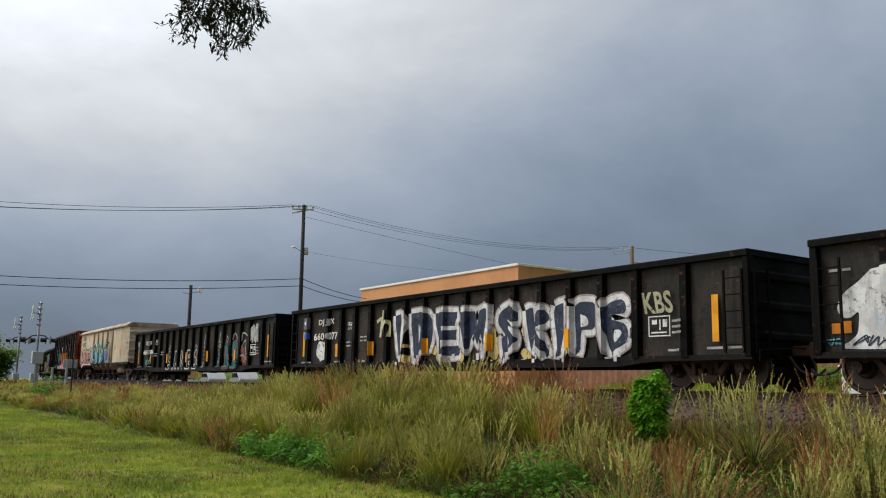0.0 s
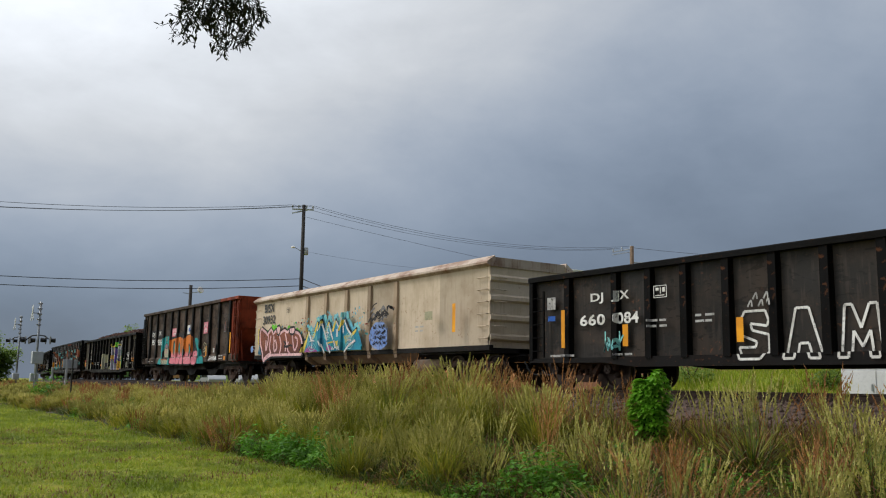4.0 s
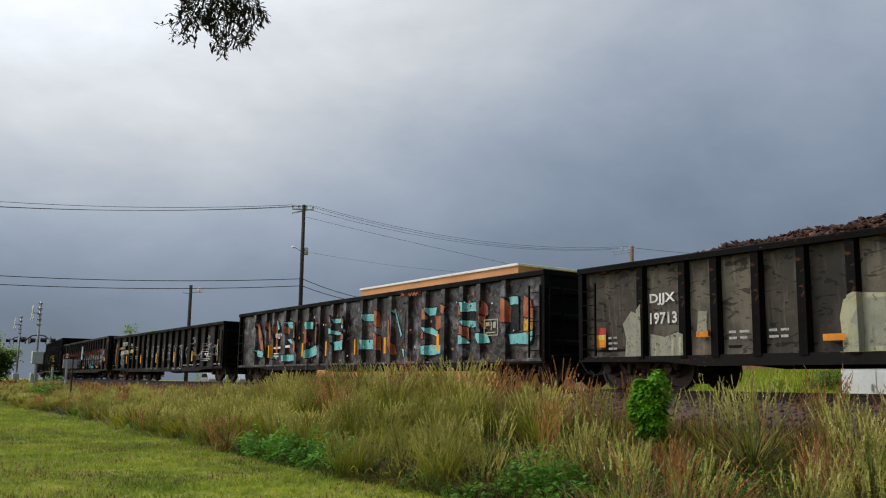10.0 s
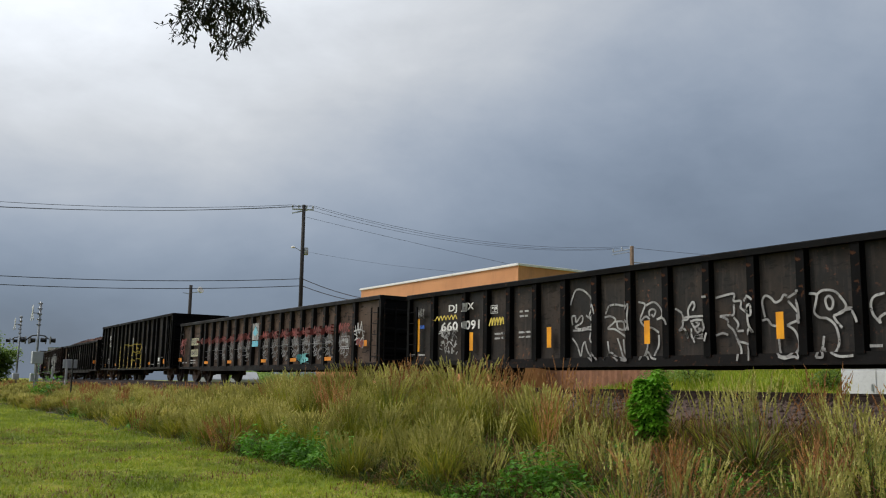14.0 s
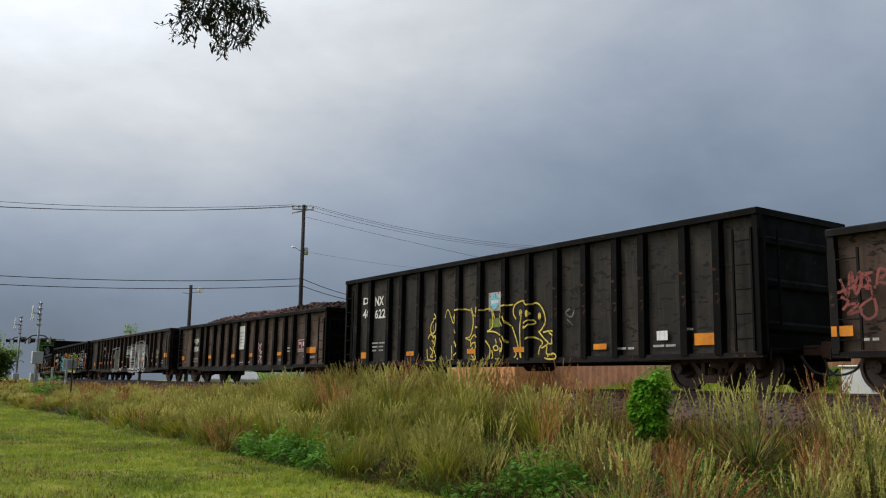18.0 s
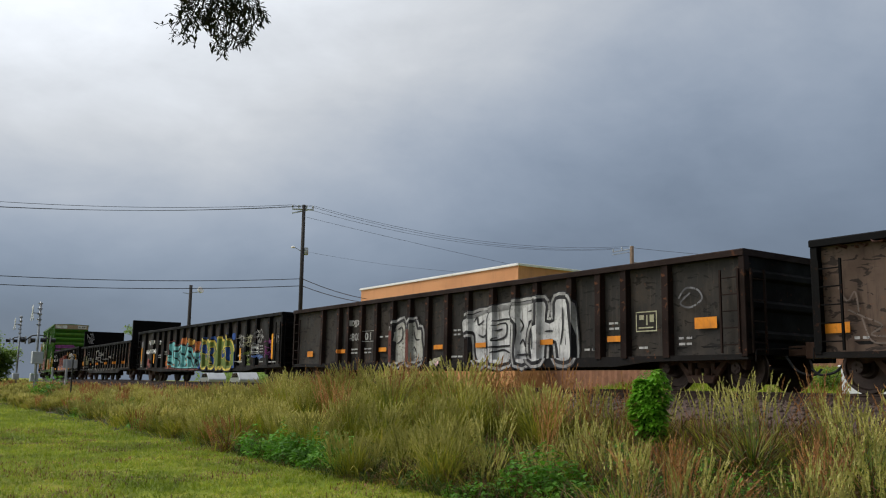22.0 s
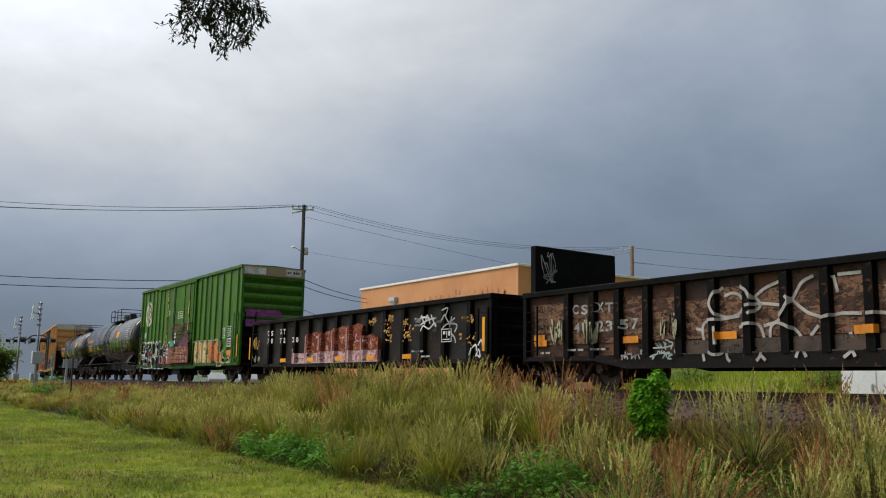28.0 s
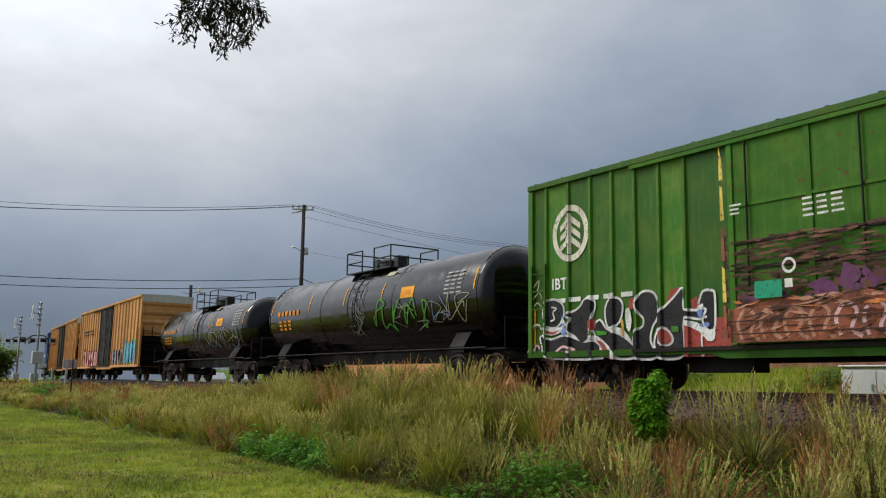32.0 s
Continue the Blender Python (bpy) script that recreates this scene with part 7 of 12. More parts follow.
    sh.strokes([[(9.95, 1.7), (10.0, 2.0), (10.1, 1.75), (10.2, 2.0)], [(10.35, 2.0), (10.25, 1.85), (10.4, 1.7)], [(10.5, 1.95), (10.65, 1.85), (10.5, 1.7), (10.45, 1.85), (10.5, 1.95)], [(9.95, 1.5), (10.3, 1.6), (10.6, 1.5)]], 0.045, P_BLACK)
    sh.word(("DJJX", 0.026, 1.05), 4.02, 4.70, 1.72, 1.93, M_WHITE)
    sh.bars(3.85, 4.6, 1.28, 1.48, 1, M_WHITE, 3, 2)
    sh.bars(4.95, 5.6, 1.30, 1.52, 1, M_WHITE, 4, 1)
    sh.bars(3.9, 4.5, 1.0, 1.2, 2, M_WHITE, 5, 1)
    data_panel(sh, 17.6, 1.35, P_BONE)
    reflectors(sh, (3.72, 6.78, 8.66, 10.72, 12.68, 15.62), 0.98, 0.13, 0.5, M_REFLY)
    sh.strokes([[(13.4 + 0.16 * i, 2.70), (13.48 + 0.16 * i, 2.78), (13.56 + 0.16 * i, 2.70)] for i in range(7)], 0.05, P_RUST)
    sh.done("graffiti", car, "rust-red and pale blue strokes over painted grey sheen")


def car_scrawl():
    car, sh = gondola(BLACK_LABEL % "loose white line graffiti", -126.4, -146.6, 2.73, LONG, M_BLACK, M_POST)
    w = 0.045

    def loose(lines):
        """One loose sprayed letter form."""
        sh.strokes(lines, w, P_GREYW)

    loose([[(7.15, 1.98), (7.22, 2.15), (7.35, 2.33), (7.58, 2.31), (7.80, 2.16), (7.87, 2.03), (7.84, 1.88)],
           [(7.22, 1.50), (7.20, 1.69), (7.31, 1.71), (7.35, 1.57), (7.50, 1.70), (7.57, 1.67), (7.53, 1.54), (7.31, 1.45), (7.46, 1.39)],
           [(7.46, 1.39), (7.75, 1.43), (7.97, 1.44), (7.90, 1.55), (7.79, 1.68), (7.90, 1.88), (8.01, 1.92), (8.08, 1.71)],
           [(7.68, 1.71), (7.83, 1.65), (7.97, 1.90)],
           [(7.23, 1.37), (7.53, 1.36), (7.75, 1.38), (7.93, 1.32), (7.89, 1.07), (7.80, 1.15), (7.83, 1.30)],
           [(7.21, 1.19), (7.38, 1.01), (7.49, 0.77), (7.56, 1.00), (7.64, 1.10)],
           [(7.64, 1.10), (7.74, 0.84), (7.99, 0.64), (7.92, 0.84), (8.16, 0.66)]])
    loose([[(8.32, 1.70), (8.43, 1.87), (8.63, 1.90), (8.90, 1.86), (9.07, 1.92), (8.94, 1.86), (9.00, 1.76), (9.13, 1.87), (9.13, 1.73)],
           [(8.29, 1.63), (8.49, 1.64), (8.63, 1.54), (8.39, 1.37), (8.62, 1.34), (8.92, 1.18), (9.05, 1.15)],
           [(8.63, 1.51), (8.86, 1.50), (8.89, 1.33), (8.72, 1.36), (8.67, 1.48)],
           [(8.99, 1.54), (9.12, 1.44), (9.05, 1.30), (8.96, 1.40)],
           [(9.13, 1.75), (9.11, 1.53), (9.15, 1.29)],
           [(8.38, 1.08), (8.41, 0.83), (8.34, 0.66), (8.44, 0.83), (8.64, 0.73), (8.78, 0.63)],
           [(8.69, 1.14), (8.78, 0.92), (8.86, 0.72), (9.04, 0.67)],
           [(8.87, 1.11), (8.91, 0.82), (9.07, 0.64), (8.88, 0.65)]])
    loose([[(9.33, 1.91), (9.52, 1.85), (9.45, 1.68), (9.38, 1.52), (9.50, 1.37), (9.72, 1.32), (9.90, 1.22)],
           [(9.55, 1.82), (9.77, 1.88), (9.95, 1.75), (10.00, 1.58), (9.85, 1.50)],
           [(9.65, 1.58), (9.64, 1.69), (9.73, 1.73), (9.82, 1.68), (9.76, 1.57), (9.71, 1.62)],
           [(9.85, 1.50), (10.06, 1.54), (10.18, 1.46), (10.22, 1.36)],
           [(9.41, 1.50), (9.54, 1.58), (9.66, 1.51)],
           [(9.56, 1.11), (9.57, 0.90), (9.43, 0.64), (9.58, 0.81), (9.70, 0.64)],
           [(9.90, 1.17), (9.89, 0.94), (9.76, 0.71), (9.91, 0.65)]])
    loose([[(10.36, 1.70), (10.53, 1.60), (10.58, 1.46), (10.70, 1.48), (10.70, 1.66), (10.82, 1.81), (10.87, 1.73), (10.81, 1.63)],
           [(10.58, 1.50), (10.81, 1.51), (11.14, 1.51)],
           [(10.55, 1.46), (10.55, 1.33), (10.46, 1.24), (10.60, 1.26), (10.68, 1.07), (10.63, 1.23)],
           [(10.75, 1.41), (10.92, 1.44), (11.14, 1.39), (11.19, 1.23), (11.02, 1.13), (10.85, 1.09), (11.13, 1.10), (11.10, 1.06), (10.91, 1.07)],
           [(10.78, 1.38), (10.86, 1.29), (10.97, 1.35), (10.89, 1.40)],
           [(10.86, 1.29), (10.91, 1.18), (11.02, 1.24), (10.94, 1.26)],
           [(10.77, 1.27), (10.77, 1.14), (10.85, 0.98)]])
    loose([[(11.16, 1.88), (11.27, 1.88)],
           [(11.40, 1.85), (11.58, 1.88), (11.84, 1.90), (11.83, 1.76), (11.99, 1.75), (11.98, 1.62)],
           [(11.49, 1.48), (11.67, 1.49), (11.82, 1.50), (11.83, 1.69)],
           [(11.49, 1.48), (11.67, 1.40), (11.69, 1.29), (11.81, 1.18), (11.90, 0.97), (11.97, 0.80), (11.94, 0.59)],
           [(11.82, 1.44), (11.92, 1.31), (11.89, 1.18), (12.04, 1.17)],
           [(11.98, 1.62), (12.13, 1.53), (12.23, 1.63), (12.30, 1.64), (12.30, 1.45), (12.17, 1.48), (12.08, 1.57)],
           [(12.06, 1.74), (12.14, 1.82), (12.26, 1.81), (12.34, 1.74)],
           [(12.22, 1.46), (12.26, 1.25), (12.34, 1.12), (12.26, 1.19), (12.21, 1.08)],
           [(11.90, 0.97), (12.10, 0.92), (12.22, 0.83), (12.22, 0.59)],
           [(11.39, 1.10), (11.55, 1.14), (11.68, 1.10)],
           [(11.20, 0.99), (11.26, 1.16)]])
    loose([[(12.53, 1.40), (12.49, 1.57), (12.48, 1.71), (12.55, 1.81), (12.67, 1.76), (12.76, 1.67), (12.88, 1.71), (12.95, 1.80), (13.04, 1.74)],
           [(12.46, 1.34), (12.58, 1.36), (12.67, 1.25), (12.85, 1.22)],
           [(13.04, 1.74), (13.18, 1.81), (13.33, 1.84)],
           [(13.03, 1.68), (13.16, 1.53), (13.29, 1.36), (13.32, 1.24)],
           [(13.22, 1.72), (13.30, 1.60), (13.33, 1.32)],
           [(12.99, 1.23), (13.14, 1.13), (13.22, 0.93), (13.19, 0.77), (13.03, 0.65), (12.85, 0.70), (12.81, 0.94), (12.80, 1.18)],
           [(12.85, 0.66), (12.98, 0.62), (13.16, 0.65), (13.27, 0.63), (13.21, 0.81)],
           [(12.99, 1.23), (13.15, 1.29), (13.33, 1.32)]])
    loose([[(13.48, 1.78), (13.61, 1.75), (13.58, 1.58), (13.55, 1.44), (13.65, 1.34), (13.80, 1.31), (13.95, 1.17), (14.00, 0.90), (13.93, 0.72)],
           [(13.61, 1.75), (13.74, 1.82), (13.95, 1.79), (14.08, 1.66), (14.16, 1.52), (14.09, 1.41), (13.92, 1.36)],
           [(13.79, 1.55), (13.78, 1.66), (13.85, 1.71), (13.92, 1.63), (13.90, 1.50), (13.83, 1.48), (13.79, 1.55)],
           [(13.92, 1.36), (13.96, 1.27), (14.07, 1.14)],
           [(14.16, 1.48), (14.29, 1.46), (14.38, 1.34), (14.42, 1.21)],
           [(13.97, 1.36), (14.09, 1.43), (14.25, 1.46)],
           [(13.61, 0.63), (13.68, 0.80), (13.72, 1.01)],
           [(13.71, 0.80), (13.74, 0.64), (13.61, 0.63)],
           [(13.89, 0.72), (14.05, 0.64), (14.32, 0.65)]])
    loose([[(14.86, 1.68), (14.69, 1.65), (14.61, 1.53), (14.64, 1.34), (14.76, 1.19)],
           [(14.86, 1.35), (14.75, 1.28), (14.76, 1.18)]])
    sh.begin("graffiti")
    for u, z, a, b in ((15.62, 1.85, 0.5, 0.5), (15.62, 1.30, 0.55, 0.42), (16.55, 1.05, 0.6, 0.42), (17.6, 1.45, 0.75, 0.40), (17.85, 1.8, 0.35, 0.35), (19.0, 1.2, 0.42, 0.6), (1.72, 0.92, 0.9, 0.70)):
        sh.stack(u, z, a, max(1, int(b / 0.17)), P_GREYW if u < 19 else M_GREYW, int(u * 31 + z * 7))
    marks(sh, 2.17, 1.56, "DJJX", "660091", size=0.38)
    sh.strokes([[(1.50 + 0.18 * i, 1.88), (1.60 + 0.18 * i, 2.0), (1.68 + 0.18 * i, 1.88)] for i in range(6)], 0.04, P_YEL)
    sh.strokes([[(4.08 + 0.12 * i, 1.62), (4.18 + 0.12 * i, 1.82), (4.22 + 0.12 * i, 1.64)] for i in range(5)], 0.05, P_YEL)
    data_panel(sh, 17.62, 0.98)
    data_panel(sh, 4.16, 1.94, k=0.5)
    sh.scrawl(0.62, 0.98, 1.95, 2.3, P_GREYW, 77, 3, 0.04)
    sh.rect(0.70, 0.95, 1.68, 1.78, P_BLUE)
    sh.rect(0.58, 0.70, 1.0, 1.98, M_REFLY)
    reflectors(sh, (3.30, 6.5, 9.66, 12.9, 15.85), 0.98, 0.16, 0.5, M_REFLY)
    sh.rect(19.45, 19.62, 0.95, 1.95, M_REFLY)
    small_print(sh, [(4.35, 1.22, 0.6, 2), (5.35, 1.22, 0.55, 2), (18.25, 1.0, 0.4, 3), (14.6, 0.75, 0.6, 1), (16.75, 0.78, 0.35, 1), (19.1, 0.76, 1.0, 1), (0.2, 0.85, 0.9, 1), (15.6, 0.75, 0.6, 1), (5.4, 1.75, 0.4, 2)], 61)
    sh.done("graffiti", car, "white scrawled lines, with lettering")


BROWN_POSTS = [1.6, 2.92, 3.55, 4.5, 5.5, 6.45, 7.4, 8.4, 9.25, 10.2, 11.15, 12.1, 13.05, 14.0, 14.95, 15.9, 16.8, 18.1]


def car_brown_tags():
    car, sh = gondola("brown-black gondola car with rows of faded white and red tags", -148.2, -168.1, 2.88, BROWN_POSTS, M_BROWN, M_POSTB, 0.04)
    r = random.Random(17)

    def tag(u, z, lines, w, m):
        sh.strokes([[(u + a + r.uniform(-0.03, 0.03), z + b + r.uniform(-0.03, 0.03)) for a, b in q] for q in lines], w, m)

    white = [[(-0.3, 0.62), (-0.2, 0.3), (-0.1, 0.7), (0.0, 0.35), (0.1, 0.72)], [(-0.35, 0.4), (0.0, 0.45), (0.35, 0.4)], [(0.15, 0.7), (0.25, 0.3), (0.3, 0.0), (0.15, -0.12), (0.05, 0.1), (0.3, 0.25)], [(-0.25, 0.15), (0.0, 0.2), (-0.2, 0.0), (0.05, 0.05)], [(-0.3, 0.3), (-0.15, 0.22), (-0.3, 0.1)]]
    red = [[(-0.35, 0.05), (-0.3, 0.3), (-0.2, 0.12), (-0.1, 0.3), (-0.08, 0.05)], [(0.12, 0.3), (0.0, 0.25), (0.08, 0.15), (0.0, 0.05), (0.12, 0.05)], [(0.2, 0.05), (0.22, 0.3), (0.36, 0.25), (0.24, 0.15), (0.38, 0.05)]]
    mid = [(a + b) / 2 for a, b in zip(BROWN_POSTS[2:], BROWN_POSTS[3:])]
    for i, u in enumerate(mid):
        if i == 6:
            continue
        for q in range(2):
            tag(u - 0.04 + 0.08 * q, 1.02 + 0.05 * q, white, 0.028, P_DIMW)
            tag(u - 0.03 + 0.06 * q, 1.70 + 0.06 * q, red, 0.045, P_FADERED)
    tag(3.25, 1.72, red[:2], 0.07, P_FADERED)
    for z, t in ((1.74, "DJJX"), (1.20, "804976")):
        sh.rect(1.78, 2.76, z, z + 0.34, P_BONE)
        sh.word((t, 0.026, 1.05), 1.84, 2.70, z + 0.05, z + 0.29, M_DARKTXT)
    sh.begin("badge", "grey badge with a blue diamond")
    sh.rect(9.40, 10.05, 1.75, 2.45, M_GREYW)
    sh.poly([(9.45, 2.05), (9.72, 2.35), (10.0, 2.05), (9.72, 1.9)], P_SKY)
    sh.rect(9.4, 10.05, 1.48, 1.72, P_SKY)
    sh.begin("graffiti")
    sh.fat(14.1, 14.85, 0.75, 1.1, 4, P_AQUA, P_BLACK, 3, None, 0.09, 0.02)
    sh.rect(0.02, 0.42, 0.98, 1.16, M_REFL)
    reflectors(sh, (4.0, 6.95, 10.7, 13.5, 16.35), 0.82, 0.5, 0.13)
    sh.rect(18.6, 19.1, 1.25, 1.45, M_REFL)
    data_panel(sh, 17.3, 1.2, M_GREYW)
    tag(18.6, 1.35, white, 0.045, M_GREYW)
    sh.splats(18.3, 18.9, 1.2, 1.6, [P_FADERED], 4, 6, 0.12)
    tag(0.55, 1.35, white, 0.05, P_FADERED)
    tag(0.72, 1.75, red, 0.05, P_FADERED)
    small_print(sh, [(1.85, 0.84, 0.85, 2), (0.62, 0.86, 0.3, 1), (1.1, 0.86, 0.3, 1), (8.95, 0.85, 0.25, 1)], 81)
    sh.done("graffiti", car, "faded white and red tags, with lettering")


TALL_POSTS = [0.75, 1.62, 2.80, 3.56, 4.58, 5.55, 6.6, 7.6, 8.68, 9.65, 10.72, 11.7, 12.7, 13.5, 14.65, 15.5]


def car_tall():
    car, sh = gondola("tall black gondola car with yellow line graffiti and a blue badge", -169.5, -186.0, 3.53, TALL_POSTS, M_GREYBLACK, M_POST, 0.03, (0.62, 0.75))
    for t, u0, u1, z0, z1 in (("DJ", 1.02, 1.50, 2.58, 2.88), ("NX", 1.80, 2.36, 2.56, 2.86), ("40", 1.02, 1.50, 2.18, 2.48), ("622", 1.82, 2.48, 2.14, 2.44)):
        sh.word((t, 0.026, 1.05), u0, u1, z0, z1, M_WHITE)
    sh.begin("badge", "pale badge with a blue flower shape")
    sh.rect(7.92, 8.44, 2.02, 2.52, M_GREYW)
    sh.poly([(7.96, 2.27), (8.08, 2.40), (8.18, 2.50), (8.30, 2.40), (8.41, 2.27), (8.28, 2.12), (8.18, 2.05), (8.06, 2.12)], P_SKY)
    sh.rect(8.02, 8.35, 2.22, 2.31, P_WHITE)
    sh.rect(7.95, 8.42, 1.58, 1.82, P_OLIVE)
    w = 0.04
    sh.strokes([[(5.51, 2.10), (5.57, 1.96), (5.27, 1.90), (5.13, 1.74), (5.18, 1.54), (5.53, 1.55), (5.60, 1.82)], [(5.28, 1.76), (5.42, 1.78), (5.45, 1.67), (5.28, 1.65), (5.38, 1.56)], [(4.99, 1.38), (5.13, 1.51), (5.39, 1.37), (5.58, 1.44), (5.54, 1.14)], [(5.19, 1.32), (5.49, 1.25), (5.34, 1.18)], [(4.95, 1.08), (4.97, 0.88), (5.06, 0.76), (5.60, 0.75), (5.52, 1.04)], [(5.10, 1.13), (5.25, 0.99), (5.15, 0.85), (5.45, 0.87), (5.30, 1.04), (5.49, 1.12), (5.40, 0.82)]], w, P_YEL)
    sh.strokes([[(5.86, 1.95), (5.99, 2.19), (6.14, 2.01), (6.28, 1.79), (6.42, 1.92), (6.51, 2.02), (6.52, 1.78)], [(6.28, 1.98), (6.43, 1.68), (6.57, 1.49)], [(6.51, 2.13), (6.83, 2.15), (7.14, 2.09)], [(6.21, 1.15), (6.23, 0.75), (6.17, 0.74), (6.33, 0.74)], [(6.44, 1.09), (6.53, 1.25), (6.62, 1.09)], [(6.40, 0.80), (6.63, 0.93)]], w, P_YEL)
    sh.strokes([[(7.14, 2.09), (7.23, 1.90), (7.23, 1.67), (7.11, 1.39), (6.89, 1.34)], [(7.14, 2.17), (7.27, 1.95), (7.49, 1.97), (7.55, 2.17)], [(7.37, 1.46), (7.49, 1.60), (7.61, 1.60)], [(6.89, 1.34), (7.11, 1.28), (7.28, 1.41), (7.58, 1.34)], [(7.11, 1.10), (7.24, 1.20), (7.46, 1.17), (7.55, 1.07), (7.38, 0.99), (7.16, 1.02), (7.24, 1.07)], [(7.16, 0.87), (7.34, 0.74), (7.55, 0.76), (7.46, 0.89), (7.29, 0.87)], [(7.11, 1.31), (7.16, 1.10)]], w, P_YEL)
    sh.strokes([[(7.66, 2.06), (7.91, 2.09), (8.08, 2.06), (8.20, 1.82)], [(8.08, 2.06), (8.12, 1.63), (7.88, 1.48)], [(7.88, 1.48), (8.21, 1.46), (8.53, 1.31), (8.69, 1.11), (8.65, 0.91)], [(8.45, 2.01), (8.57, 1.76), (8.69, 1.58)], [(8.53, 2.06), (8.61, 1.80)], [(7.80, 1.24), (8.01, 1.03), (7.99, 0.73), (8.13, 0.80), (8.09, 0.98)], [(8.13, 1.05), (8.29, 1.10), (8.37, 0.99), (8.21, 0.97), (8.17, 1.05)], [(8.45, 1.22), (8.53, 1.06), (8.65, 0.96), (8.45, 0.89), (8.54, 0.75), (8.38, 0.75)], [(8.25, 1.27), (8.29, 1.15)]], w, P_YEL)
    sh.strokes([[(8.48, 2.08), (8.68, 2.12), (9.00, 2.14)], [(8.69, 1.85), (8.81, 1.64), (8.92, 1.59)], [(8.96, 1.56), (9.12, 1.24), (9.23, 0.95), (9.31, 0.71)], [(9.34, 1.91), (9.27, 1.62), (9.27, 1.24), (9.31, 0.71)], [(8.69, 1.33), (8.81, 1.15)], [(9.00, 1.03), (9.12, 0.86), (9.04, 0.76)]], w, P_YEL)
    sh.strokes([[(9.11, 1.75), (9.00, 1.93), (9.07, 2.12), (9.34, 2.21), (9.57, 2.16), (9.68, 2.08), (9.90, 2.12), (10.08, 2.03), (10.22, 1.83), (10.25, 1.62), (10.11, 1.44), (10.00, 1.40)], [(9.38, 1.52), (9.57, 1.63), (9.79, 1.69), (9.90, 1.62), (9.75, 1.58), (9.60, 1.51), (9.38, 1.52)], [(9.64, 1.22), (9.79, 1.26), (10.00, 1.21), (10.15, 1.12), (10.04, 0.98), (10.00, 0.82)], [(10.00, 1.40), (10.22, 1.21), (10.36, 1.09), (10.11, 0.98)], [(10.18, 1.37), (10.50, 1.39), (10.63, 1.19), (10.65, 1.08)], [(10.39, 1.36), (10.56, 1.24), (10.54, 1.10), (10.39, 1.08)], [(10.32, 1.02), (10.32, 0.83), (10.73, 0.83), (10.76, 0.71), (10.39, 0.72), (10.35, 0.83)]], w, P_YEL)
    for u, z in ((9.30, 1.91), (9.70, 1.86), (10.04, 1.78)):
        sh.disc(u, z, 0.06, 0.09, P_YEL, 10, 0.1, 2)
    sh.begin("graffiti")
    sh.strokes([[(11.15, 1.9), (11.0, 1.8), (11.2, 1.7), (11.3, 1.85)], [(11.05, 1.65), (11.25, 1.5)]], 0.04, P_DKGREY)
    sh.rect(1.02, 1.5, 0.86, 1.06, M_REFL)
    reflectors(sh, (4.05, 7.2, 9.25, 12.15), 0.90, 0.42, 0.13)
    sh.rect(14.85, 15.38, 0.92, 1.16, M_REFL)
    sh.rect(13.85, 14.15, 1.05, 1.25, M_WHITE)
    small_print(sh, [(1.75, 1.05, 0.85, 3), (12.8, 0.85, 0.45, 1), (13.75, 0.88, 0.7, 1), (14.75, 1.2, 0.1, 1)], 91)
    sh.done("graffiti", car, "yellow sprayed lines, with lettering")


def car_scrap():
    car, sh = gondola("brown-black gondola car heaped with rusty scrap, white side plate", -187.4, -203.7, 2.73, SHORT, M_BROWN, M_POST, 0.05, load=(9, 0.43, 0.14, 1.03))
    sh.word(("DJJX", 0.026, 1.05), 2.04, 2.70, 1.80, 2.06, M_WHITE)
    sh.word(("19748", 0.026, 1.05), 2.04, 2.74, 1.42, 1.68, M_WHITE)
    sh.begin("side_plate", "white plate, worn and flaking")
    sh.rect(7.86, 8.44, 1.42, 2.42, P_PLATE)
    sh.bars(7.92, 8.38, 1.5, 2.2, 5, M_GREYW, 1)
    sh.begin("graffiti")
    sh.rect(0.15, 0.62, 1.05, 1.24, M_REFL)
    reflectors(sh, (4.3, 7.2, 9.3, 12.15), 1.08, 0.5, 0.14)
    sh.rect(14.75, 15.3, 1.12, 1.34, M_REFL)
    data_panel(sh, 13.8, 1.2, P_PALEPINK)
    sh.strokes([[(0.45, 1.85), (0.6, 1.6), (0.75, 1.75), (0.8, 1.4)], [(0.6, 1.45), (0.9, 1.3), (1.2, 1.15), (1.0, 1.0), (1.4, 0.95)], [(0.85, 1.3), (1.0, 0.9), (1.3, 0.85)]], 0.03, P_RUSTGREY)
    sh.strokes([[(9.98, 1.65), (10.1, 1.5), (10.3, 1.6), (10.2, 1.35), (10.45, 1.25)], [(10.0, 1.45), (10.3, 1.2), (10.5, 1.35)], [(10.05, 0.82), (10.3, 1.05), (10.35, 0.82), (10.6, 0.98), (10.7, 0.78)], [(10.1, 1.1), (10.5, 1.05), (10.7, 0.85)]], 0.03, P_PALEPINK)
    small_print(sh, [(2.05, 0.92, 0.85, 2), (0.7, 0.9, 0.3, 1), (8.0, 0.80, 0.6, 1), (12.1, 0.85, 0.5, 1), (12.85, 1.18, 0.45, 2), (14.9, 0.92, 0.4, 1), (14.3, 0.95, 0.25, 1), (9.0, 0.8, 0.25, 1)], 101)
    sh.done("lettering", car, "white plate, reflectors and lettering")


